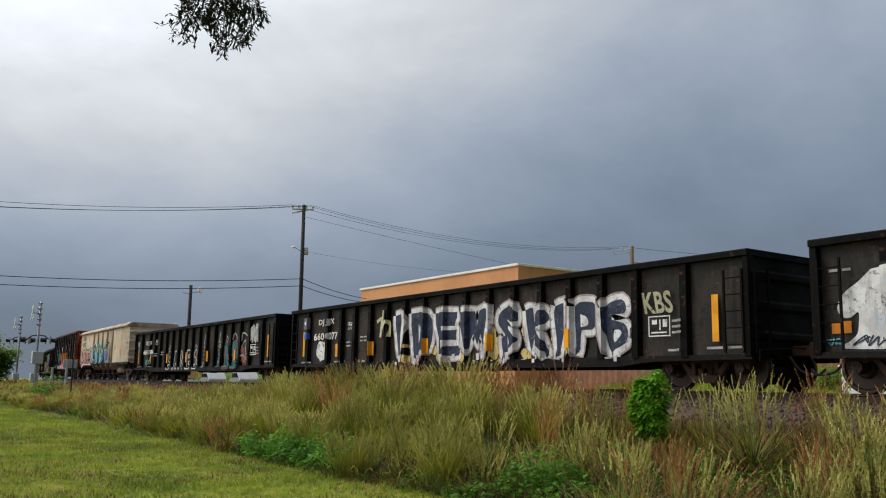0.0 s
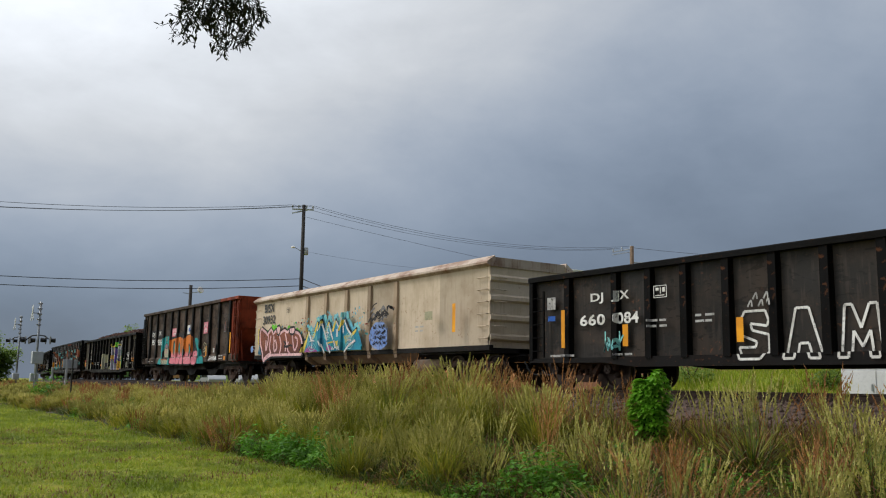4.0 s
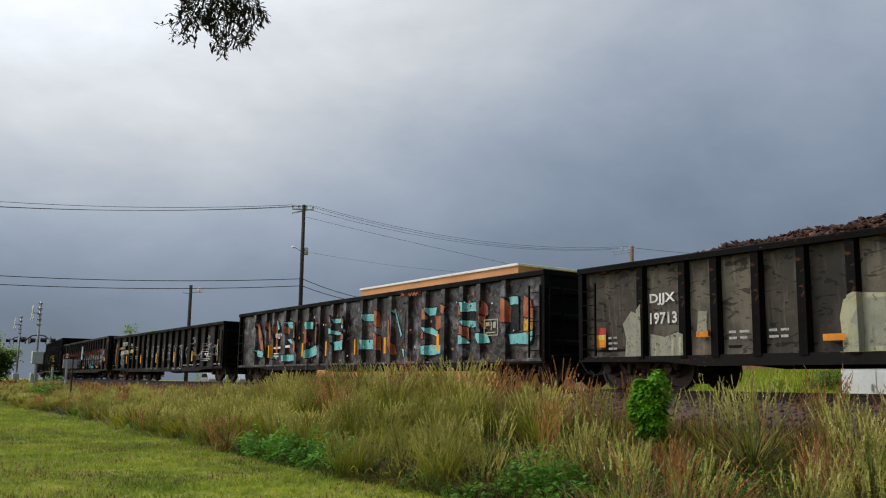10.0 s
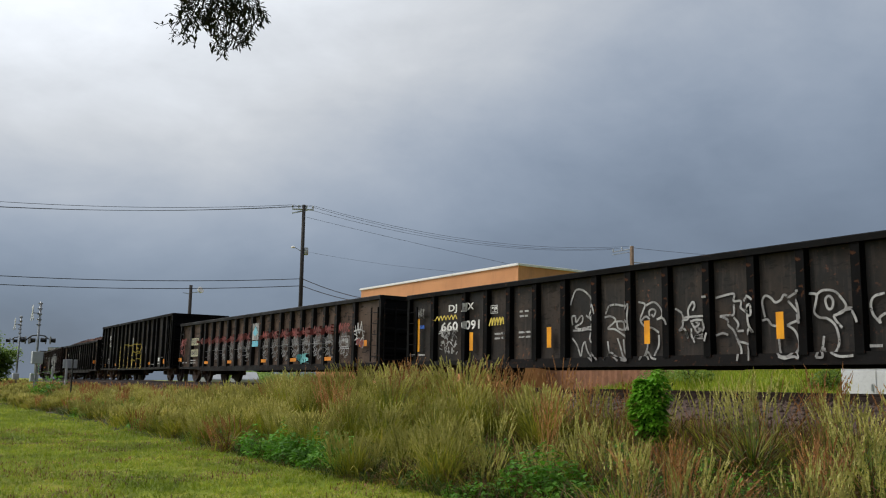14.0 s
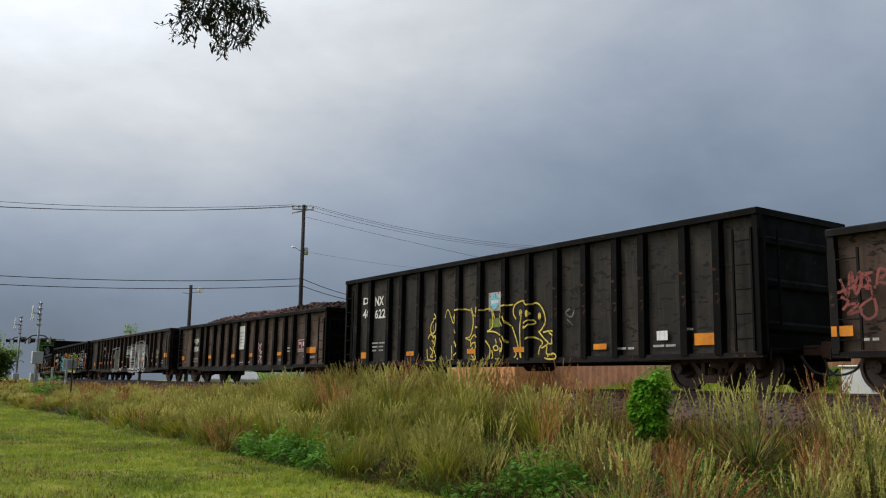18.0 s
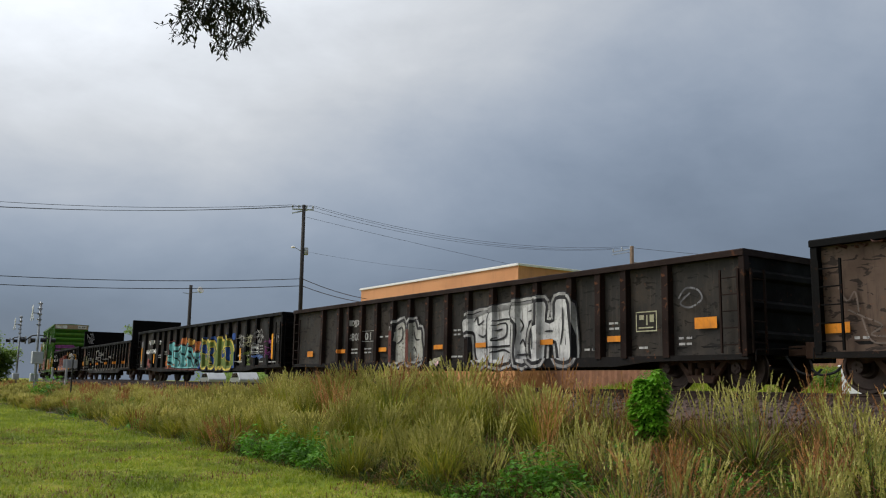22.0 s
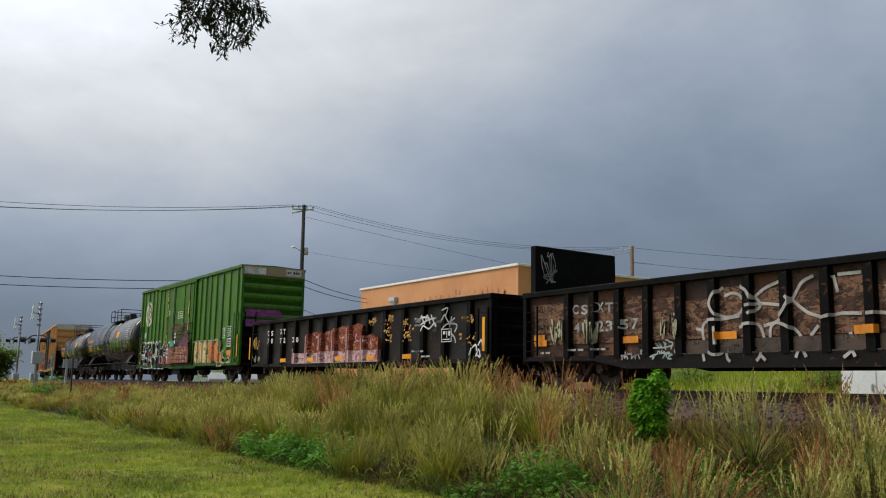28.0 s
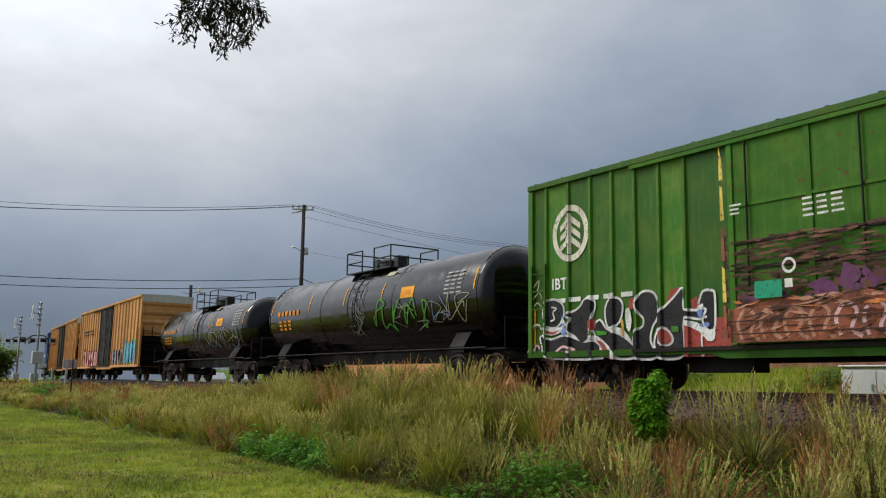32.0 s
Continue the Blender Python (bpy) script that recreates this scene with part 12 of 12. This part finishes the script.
def weeds():
    G, B, HS, HR, SS, SR, D = [], [], [], [], [], [], []
    for s0, s1, gap, k, per, leaves, litter in ((-24, 6, 0.95, 1.0, 84, 260, 18000), (-48, -24, 1.15, 1.4, 72, 200, 8000), (-130, -48, 1.6, 2.6, 60, 100, 5000)):
        s, d = scatter(s0, s1, gap, 9000)
        away = np.ones(len(s), bool)
        for a, b, r in LEAFY:
            away &= ((s - a) / 1.2) ** 2 + np.clip(d - b, 0, 9) ** 2 > r * r
        # a gap in the tall grass before the vine-covered post
        f = np.clip((s + 10.25) * 0.672 - (d + 4.5) * 0.740, 0, 2.4)
        away &= np.hypot(s + 10.25 - 0.672 * f, d + 4.5 + 0.740 * f) > 0.55
        # hollows lie bare
        away &= rng.random(len(s)) > np.where((s > -10.8) & (d < -6.2), 0.35, 0.0) + 0.45 * ((patchy(s, d, 0.55, 40.0) < -0.18) & (d < -5.6)) + 0.85 * ((s > -24) & (s < -11.5) & (np.abs(d + 6.05) < 0.38))
        s, d = s[away], d[away]
        m = len(s)
        h = weed_height(s, d) * rng.uniform(0.68, 1.06, m)
        rad = gap * rng.uniform(0.26, 0.44, m)
        few = s > -11.9 + rng.normal(0, 0.6, m)
        dry = ((patchy(s, d, 0.5, 9.0) + rng.normal(0, 0.15, m) > 0.46) | (np.hypot(s + 41, d + 6.3) < 1.3)) & ~few
        grn = ~dry & ~few
        wa = patchy(s, d, 0.35, 14.0) * 6 + 2.0
        wind = np.stack([np.cos(wa), np.sin(wa)], -1) * (rng.uniform(0.02, 0.24, m) * np.clip((-4.9 - d) / 1.6, 0.15, 1))[:, None]
        q, tri = grow(s[grn], d[grn], h[grn] * 0.94, leaves, 0.15 * gap / 0.78, 0.019 * k, (0.0, 0.30), (0.1, 0.75))
        G.append(q)
        a, tri, b = clump(s[grn], d[grn], h[grn], per, rad[grn], 0.17, wind[grn], k, 0.28, 0.0215, 0.12, 0.010)
        SS.append(a), HS.append(b)
        # brown, withered clumps
        if dry.any():
            q, tri = grow(s[dry], d[dry], h[dry] * 0.82, leaves // 2, 0.22, 0.018 * k, (0.0, 0.5), (0.2, 0.9))
            B.append(q[::2]), G.append(q[1::2])
            a, tri, b = clump(s[dry], d[dry], h[dry] * 0.95, per // 2, rad[dry], 0.24, wind[dry], k, 0.34, 0.0170, 0.14, 0.010)
            SR.append(a), HR.append(b)
        # thin tall stalks past the vine, over a dark tangle
        if few.any():
            a, tri, b = clump(s[few], d[few], h[few] * 1.02, 34, rad[few] * 0.8, 0.12, wind[few] * 0.5, k, 0.42, 0.0185, 0.07, 0.010)
            SS.append(a), HS.append(b)
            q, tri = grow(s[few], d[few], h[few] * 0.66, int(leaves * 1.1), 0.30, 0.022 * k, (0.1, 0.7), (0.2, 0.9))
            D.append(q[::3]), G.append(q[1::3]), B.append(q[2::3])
            pick = few & (rng.random(m) < 0.30)
            a, tri, b = clump(s[pick] + 0.3, d[pick], h[pick] * 0.95, 16, 0.16, 0.25, wind[pick], k, 0.36, 0.0150, 0.2, 0.008)
            SR.append(a), HR.append(b)
        # narrow bunches of reddish stalks between the clumps, most of them towards the track
        s, d = scatter(s0, s1, gap * 0.9, 9000)
        red = (rng.random(len(s)) < np.interp(d, [-8.5, -6.6, -5.4, -4.2], [0.02, 0.08, 0.42, 0.85])) & (patchy(s, d, 0.3, 70.0) > -0.22) & (rng.random(len(s)) < np.where(s > -11.5, 0.7, 1.0))
        s, d = s[red], d[red]
        a, tri, b = clump(s, d, weed_height(s, d) * rng.uniform(0.85, 1.10, len(s)), per // 2, 0.15 * k, 0.10, np.zeros((len(s), 2)), k, 0.40, 0.0160, 0.08, 0.008)
        SR.append(a), HR.append(b)
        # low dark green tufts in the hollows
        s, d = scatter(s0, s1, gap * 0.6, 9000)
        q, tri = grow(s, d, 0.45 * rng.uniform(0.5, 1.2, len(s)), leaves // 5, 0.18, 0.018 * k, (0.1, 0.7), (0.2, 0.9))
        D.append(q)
        # tangle of dead blades on the ground
        s, d = rng.uniform(s0, s1, litter), rng.uniform(0, 1, litter)
        e = np.interp(s, EDGE_S, EDGE_D) + 0.15
        d = e + (-3.3 - e) * d
        q, tri = grow(s, d, rng.uniform(0.15, 0.5, litter), 2, 0.08, 0.012 * k, (0.2, 0.9), (0.2, 0.9))
        D.append(q[::3]), B.append(q[1::3]), B.append(q[2::3])
        if s0 == -24:
            # a thicker tangle past the vine
            s, d = rng.uniform(-13.5, 2, 9000), rng.uniform(-8.2, -3.1, 9000)
            q, tri = grow(s, d, rng.uniform(0.25, 0.7, 9000), 3, 0.10, 0.012, (0.1, 0.8), (0.2, 0.9))
            D.append(q[::4]), B.append(q[1::4]), B.append(q[2::4]), G.append(q[3::4])
            # tufts that climb the ballast
            s, d = rng.uniform(-14, 0, 800), rng.uniform(-4.8, -2.9, 800)
            q, tri = grow(s, d, rng.uniform(0.3, 0.8, 800), 16, 0.10, 0.015, (0.0, 0.5), (0.1, 0.8))
            B.append(q[::3]), B.append(q[1::3]), G.append(q[2::3])
    many("tall_grass", np.concatenate(G), tri, M_BLADE, "dense clumps of tall green grass on the railway bank", "grass")
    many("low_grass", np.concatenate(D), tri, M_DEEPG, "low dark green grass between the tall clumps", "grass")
    many("red_grass", np.concatenate(SR), tri, M_STRAW, "bunches of reddish brown dry grass", "grass")
    many("dead_grass", np.concatenate(B), tri, M_DRYB, "low tangle of dead brown grass", "grass")
    many("seed_stalks", np.concatenate(SS), tri, M_STALK, "green stalks of seeding grass", "grass")
    many("seed_heads", np.concatenate(HS), SPIKE, M_SEED, "pale green nodding seed heads", "grass")
    many("red_seed_heads", np.concatenate(HR), SPIKE, M_STRAW, "reddish brown plumes of dry grass", "grass")


def leaf_shape(pts, size, turn, tilt):
    """Pointed leaves of four corners folded along the middle: (n,6,3)."""
    n = len(pts)
    base = np.array([(0, 0, 0), (0.45, 0.28, 0.05), (1, 0, -0.06), (0.45, -0.28, 0.05), (0.5, 0, -0.03)])
    v = np.repeat(base[None], n, 0) * size[:, None, None]
    c, s = np.cos(tilt)[:, None], np.sin(tilt)[:, None]
    v[..., 0], v[..., 2] = v[..., 0] * c - v[..., 2] * s, v[..., 0] * s + v[..., 2] * c
    c, s = np.cos(turn)[:, None], np.sin(turn)[:, None]
    v[..., 0], v[..., 1] = v[..., 0] * c - v[..., 1] * s, v[..., 0] * s + v[..., 1] * c
    return v + pts[:, None, :]


LEAF_TRI = np.array([(0, 4, 1), (1, 4, 2), (0, 3, 4), (3, 2, 4)])


def broad_weeds():
    """Low leafy weeds at the lawn's edge and among the grass."""
    V = []
    for cx, cy, r, n, hh, sz in WEED_PATCHES:
        a, q = rng.uniform(0, 6.28, n), np.sqrt(rng.random(n)) * r
        x, y = cx + np.cos(a) * q * 1.4, cy + np.sin(a) * q * 0.8
        bump = np.clip(0.75 + 1.1 * patchy(x, y, 2.6, 3.0) + 0.5 * patchy(x, y, 6.0, 8.0), 0.15, 1.5)
        z = heights(x, y) + hh * bump * rng.random(n) ** 0.7 * (1 - (q / r) ** 3 * 0.6)
        V.append(leaf_shape(np.stack([x, y, z], -1), sz * rng.uniform(0.6, 1.3, n), rng.uniform(0, 6.28, n), rng.uniform(-0.7, 0.35, n)))
    many("leafy_weeds", np.concatenate(V), LEAF_TRI, M_WEED, "low dark green broad-leaved weeds at the foot of the grass", "weeds")


WEED_PATCHES = [(a, b, r * 1.2, int(2600 * r), 0.60, 0.115) for a, b, r in LEAFY] + [
    (-9.6, -6.0, 0.6, 260, 0.40, 0.12), (-12.4, -6.4, 0.7, 260, 0.42, 0.12), (-19.5, -8.0, 0.6, 300, 0.4, 0.13), (-22, -7.6, 0.9, 450, 0.4, 0.14),
    (-7.6, -6.6, 0.6, 420, 0.40, 0.09), (-6.6, -6.3, 0.7, 420, 0.35, 0.09), (-8.3, -7.9, 0.7, 600, 0.35, 0.08), (-7.0, -7.6, 0.5, 400, 0.3, 0.08), (-11.5, -7.9, 0.5, 420, 0.3, 0.08), (-9.9, -8.3, 0.5, 400, 0.28, 0.08), (-6.2, -7.3, 0.5, 350, 0.3, 0.08), (-28, -7.3, 1.0, 500, 0.4, 0.16), (-37, -7.0, 1.2, 500, 0.55, 0.18), (-51, -6.3, 1.3, 700, 1.6, 0.22)]


def vine_post():
    """A stub of a post buried in bright vines."""
    p = thing("vine_covered_post", "old dark post overgrown with bright green vine leaves", "post")
    x, y = -10.25, -4.5
    zb = ground_z(x, y)
    bm = bmesh.new()
    rod(bm, (x, y, zb - 0.2), (x + 0.02, y, 0.02), 0.15, 10, 0.12)
    part("post", bm, M_WOOD, p)
    n = 2800
    f = np.where(rng.random(n) < 0.30, rng.random(n) * 0.45, 0.42 + 0.58 * rng.random(n) ** 0.9)
    z = zb + 0.02 + f * (0.18 - zb)
    a = rng.uniform(0, 6.28, n)
    crown = np.where(f > 0.72, np.sqrt(np.clip(1 - ((f - 0.72) / 0.31) ** 2, 0, 1)), 1.0)
    r = (0.17 + 0.08 * np.clip((f - 0.3) / 0.3, 0.0, 1)) * crown * rng.random(n) ** 0.35 * (1 + 0.26 * np.sin(a * 2 + 1.0) + 0.20 * np.sin(z * 9 + a * 3) + 0.12 * np.sin(z * 23 - a * 2))
    z = z + 0.16 * np.clip(np.cos(a - 0.7), 0, 1) * f ** 3
    v = leaf_shape(np.stack([x + np.cos(a) * r, y + np.sin(a) * r, z], -1), rng.uniform(0.08, 0.15, n), a + rng.uniform(-0.8, 0.8, n), rng.uniform(-0.9, 0.2, n))
    ob = many("vine_leaves", v, LEAF_TRI, M_VINE, "bright green vine leaves", "")
    ob.parent = p


def lawn():
    P = []
    for n, s0, s1, d0, d1, w, ln in ((95000, -24, -3, -15.6, -8.0, 0.017, 0.062), (36000, -55, -24, -13.5, -7.9, 0.028, 0.085), (9000, -120, -55, -13.0, -7.0, 0.05, 0.14)):
        x, y = strip(n, s0, s1, d0, d1)
        keep = (np.hypot(x, y + 15.78) > 6)
        x, y = x[keep], y[keep]
        m = 0.7 * patchy(x, y, 0.8, 5.0) + 1.2 * patchy(x, y, 3.2, 6.0) + 0.9 * patchy(x, y, 8.0, 7.0)
        q, tri = blades(x, y, heights(x, y) - 0.005, ln * rng.uniform(0.5, 1.3, len(x)) * np.clip(1 + 0.9 * m, 0.25, 2.2), w * rng.uniform(0.7, 1.3, len(x)), rng.uniform(0.1, 0.95, len(x)), rng.uniform(0, 0.8, len(x)), rng.uniform(0, 6.28, len(x)))
        P.append(q)
    x, y = strip(26000, -30, -3, -15.6, -8.2)
    keep = (patchy(x, y, 0.6, 21.0) + 0.6 * patchy(x, y, 2.6, 22.0) > 0.12) & (np.hypot(x, y + 15.78) > 6)
    x, y = x[keep], y[keep]
    q, tri = blades(x, y, heights(x, y) + 0.01, rng.uniform(0.04, 0.10, len(x)), rng.uniform(0.008, 0.016, len(x)), rng.uniform(0.2, 0.9, len(x)), rng.uniform(0, 0.7, len(x)), rng.uniform(0, 6.28, len(x)))
    many("lawn_thatch", q, tri, M_DRYB, "dry brown blades in thin patches of the lawn", "grass")
    many("lawn_grass", np.concatenate(P), tri, M_LAWN, "short bright green mown lawn grass", "grass")


def bank_grass():
    """Grass and bushes on the rise beyond the track."""
    P = []
    for n, x0, x1, y0, y1, w, ln in ((26000, -36, 2, 4.8, 15.5, 0.03, 0.30), (6000, -110, -36, 5, 14, 0.06, 0.35)):
        x, y = rng.uniform(x0, x1, n), rng.uniform(y0, y1, n)
        d = np.array([from_track(a, b) for a, b in zip(x, y)])
        x, y = x[d > 4.4], y[d > 4.4]
        q, tri = blades(x, y, heights(x, y), ln * rng.uniform(0.5, 1.3, len(x)), w * rng.uniform(0.7, 1.4, len(x)), rng.uniform(0, 0.4, len(x)), rng.uniform(0, 0.5, len(x)), rng.uniform(0, 6.28, len(x)))
        P.append(q)
    many("bank_grass", np.concatenate(P), tri, M_LAWN, "bright green grass on the bank beyond the track", "grass")
    for cx, cy, r, hh, n in ((-20.6, 9.0, 0.9, 0.9, 900), (-22.5, 9.5, 0.9, 1.0, 900), (-15.0, 8.5, 0.6, 0.6, 500), (-46, 12, 1.4, 1.6, 900)):
        a, q, f = rng.uniform(0, 6.28, n), rng.random(n) ** 0.6, rng.random(n)
        x, y = cx + np.cos(a) * q * r, cy + np.sin(a) * q * r * 0.8
        z = heights(x, y) + f * hh * (1 - q ** 2 * 0.7)
        b = thing("bush", "small leafy green bush on the bank", "bush", "bushes beyond the track")
        bm = bmesh.new()
        zb = ground_z(cx, cy)
        for k in range(5):
            rod(bm, (cx, cy, zb - 0.05), (cx + r * 0.5 * math.cos(k * 1.26), cy + r * 0.4 * math.sin(k * 1.26), zb + hh * 0.7), 0.02, 5, 0.008)
        part("stem", bm, M_BARK, b)
        ob = many("leaves", leaf_shape(np.stack([x, y, z], -1), rng.uniform(0.08, 0.18, n), rng.uniform(0, 6.28, n), rng.uniform(-0.8, 0.5, n)), LEAF_TRI, M_TREE, "small green leaves", "")
        ob.parent = b


def tree(x, y, high, spread, n, size, label, trunk_r=0.2, seed=0, low=0.25):
    """Trunk, limbs and a crown of leaf clumps with gaps."""
    r = np.random.default_rng(seed)
    t = thing("tree", label, "tree", "trees")
    zb = ground_z(x, y)
    bm = bmesh.new()
    rod(bm, (x, y, zb - 0.2), (x + 0.1, y, zb + high * 0.55), trunk_r, 10, trunk_r * 0.55)
    part("trunk", bm, M_BARK, t)
    tips = []
    bm = bmesh.new()
    for k in range(9):
        a = k * 2.4 + r.uniform(-0.4, 0.4)
        z0 = zb + high * r.uniform(low, 0.55)
        e = Vector((x + math.cos(a) * spread * r.uniform(0.4, 0.9), y + math.sin(a) * spread * r.uniform(0.4, 0.9), zb + high * r.uniform(0.5, 0.92)))
        rod(bm, (x, y, z0), e, trunk_r * 0.4, 6, trunk_r * 0.1)
        tips += [e, Vector((x, y, z0)).lerp(e, 0.6)]
    part("limb", bm, M_BARK, t)
    clumps = []
    for e in tips * 2:
        c = np.array(e) + r.normal(0, spread * 0.16, 3)
        k = n // (len(tips) * 2)
        clumps.append(c + r.normal(0, 1, (k, 3)) * spread * np.array([0.17, 0.17, 0.13]))
    p = np.concatenate(clumps)
    ob = many("crown", leaf_shape(p, size * r.uniform(0.6, 1.4, len(p)), r.uniform(0, 6.28, len(p)), r.uniform(-1, 0.6, len(p))), LEAF_TRI, M_TREE, "uneven green crown of small leaves", "")
    ob.parent = t


def overhanging_tree():
    """A tree beside the camera; only the tip of one limb hangs into the view."""
    t = thing("oak_tree", "oak tree whose leafy twig hangs down overhead", "tree", "trees")
    r = np.random.default_rng(21)
    tx, ty = -4.6, -19.2
    zb = ground_z(tx, ty)
    bm = bmesh.new()
    rod(bm, (tx, ty, zb - 0.2), (tx - 0.1, ty + 0.2, 4.2), 0.24, 12, 0.16)
    part("trunk", bm, M_BARK, t, smooth=True)
    limb = curve_through([(tx - 0.1, ty + 0.2, 3.6), (tx - 0.3, ty + 2.2, 4.4), (-4.8, -14.6, 3.9), (-4.66, -14.08, 2.62)], 8)
    bm = bmesh.new()
    for i, (p, q) in enumerate(zip(limb, limb[1:])):
        k = 1 - i / len(limb)
        rod(bm, p, q, 0.012 + 0.09 * k, 8, 0.012 + 0.09 * (k - 1 / len(limb)))
    part("limb", bm, M_BARK, t, smooth=True)
    root = np.array(limb[-1])
    right = np.array([math.cos(YAW), math.sin(YAW), 0])
    deep = np.array([-math.sin(YAW), math.cos(YAW), 0])
    # sprays of leaves along the twigs: sideways, height, half width, half height
    sprays = ((-0.229, 2.165, 0.08, 0.07), (-0.272, 2.107, 0.055, 0.04), (-0.35, 2.05, 0.03, 0.017), (-0.236, 2.02, 0.036, 0.028), (-0.143, 2.15, 0.085, 0.07),
              (-0.15, 2.085, 0.055, 0.045), (-0.02, 2.02, 0.095, 0.07), (-0.06, 1.957, 0.05, 0.028), (0.01, 2.15, 0.085, 0.078), (0.07, 2.08, 0.055, 0.055),
              (0.10, 2.165, 0.055, 0.062), (0.158, 2.18, 0.03, 0.026), (-0.19, 2.26, 0.11, 0.07), (-0.04, 2.26, 0.11, 0.07), (0.07, 2.26, 0.07, 0.07))
    bm = bmesh.new()
    heads = []
    for a, z, w, h in sprays:
        e = root + right * a + np.array([0, 0, z - root[2]])
        mid = root * 0.45 + e * 0.55 + np.array([0, 0, 0.08])
        pts = [root + r.normal(0, 0.02, 3), mid, e]
        for i, (p, q) in enumerate(zip(pts, pts[1:])):
            rod(bm, p, q, 0.006 - 0.002 * i, 5, 0.004 - 0.002 * i)
        for k in range(max(4, int(w * h * 3700))):
            f, g = r.uniform(0, 6.28), math.sqrt(r.random())
            o = e + right * (w * g * math.cos(f)) + np.array([0, 0, h * g * math.sin(f)]) + deep * r.uniform(-0.09, 0.09)
            out = right * math.cos(f) * 0.7 + np.array([0, 0, math.sin(f) * 0.6 - 0.25]) + r.normal(0, 0.5, 3)
            out /= np.linalg.norm(out)
            rod(bm, o - out * 0.05, o + out * 0.02, 0.0022, 4, 0.001)
            for j in range(7):
                heads.append((*(o + out * (0.012 * j - 0.045)), *(out * 0.7 + r.normal(0, 0.55, 3))))
    part("twig", bm, M_BARK, t)
    hd = np.array(heads)
    tw, ax = hd[:, :3], hd[:, 3:]
    n = len(tw)
    base = np.array([(0, 0, 0), (0.58, 0.17, 0.02), (1, 0, -0.05), (0.58, -0.17, 0.02), (0.5, 0, -0.01)])
    v = np.repeat(base[None], n, 0) * r.uniform(0.032, 0.052, n)[:, None, None]
    tilt, turn = -np.arctan2(ax[:, 2], np.hypot(ax[:, 0], ax[:, 1])), np.arctan2(ax[:, 1], ax[:, 0])
    c, s = np.cos(tilt)[:, None], np.sin(tilt)[:, None]
    v[..., 0], v[..., 2] = v[..., 0] * c + v[..., 2] * s, -v[..., 0] * s + v[..., 2] * c
    c, s = np.cos(turn)[:, None], np.sin(turn)[:, None]
    v[..., 0], v[..., 1] = v[..., 0] * c - v[..., 1] * s, v[..., 0] * s + v[..., 1] * c
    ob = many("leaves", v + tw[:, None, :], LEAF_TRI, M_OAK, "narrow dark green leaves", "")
    ob.parent = t


weeds()
broad_weeds()
vine_post()
lawn()
bank_grass()
tree(-90, -4.3, 5.3, 2.2, 5200, 0.34, "dense green tree beyond the crossing", 0.18, 3, 0.1)
tree(-99, -6.8, 6.5, 3.0, 4200, 0.36, "dense green tree beyond the crossing", 0.2, 5, 0.1)
tree(-107, 14.2, 7.0, 2.2, 3000, 0.3, "green tree showing above the train", 0.2, 4)
tree(-66.5, 22.5, 7.6, 1.0, 1600, 0.2, "slim green tree beside the building", 0.1, 6)
overhanging_tree()


def far_hedge():
    """A dim line of shrubs far behind the railway."""
    n = 15000
    s = rng.uniform(-330, -40, n)
    p = np.array([tuple(on_track(a, 34 + 6 * math.sin(a * 0.05))[0])[:2] for a in s]) + rng.normal(0, 2.5, (n, 2))
    z = heights(p[:, 0], p[:, 1]) + rng.random(n) ** 0.8 * (2.3 + 0.7 * np.sin(s * 0.21) + 0.5 * np.sin(s * 0.53))
    many("far_shrubs", leaf_shape(np.stack([p[:, 0], p[:, 1], z], -1), rng.uniform(0.4, 0.9, n), rng.uniform(0, 6.28, n), rng.uniform(-1, 0.6, n)), LEAF_TRI, M_TREE, "dim line of green shrubs far behind the railway", "shrubs")


far_hedge()
# ---- movement ----
def car_pose(front, rear, t):
    s = (front + rear) / 2 + rolled(t)
    reach = (front - rear) / 2 - 2.1
    a, b = on_track(s + reach)[0], on_track(s - reach)[0]
    m, d = (a + b) / 2, a - b
    return pose(m.x, m.y, 0, 0, 0, math.degrees(math.atan2(d.y, d.x)))


def motions():
    times = [float(t) for t in range(33)]
    for car, front, rear in TRAIN:
        walk(car, [(t, car_pose(front, rear, t)) for t in times])
    # the wheels roll on the rails without slipping; all front axles share one action, all rear axles another
    steps = [i / 15 for i in range(481)]
    for axle in (-0.89, 0.89):
        sets = [o for o in scene.objects if o.name.startswith("wheelset") and o.get("axle") == axle]
        walk(sets[0], [(t, pose(axle, 0, 0.46, 0, math.degrees(rolled(t) / 0.46), 0)) for t in steps])
        keys = sets[0].animation_data
        for o in sets[1:]:
            o.rotation_mode = "QUATERNION"
            o.animation_data_create().action = keys.action
            o.animation_data.action_slot = keys.action_slot


motions()
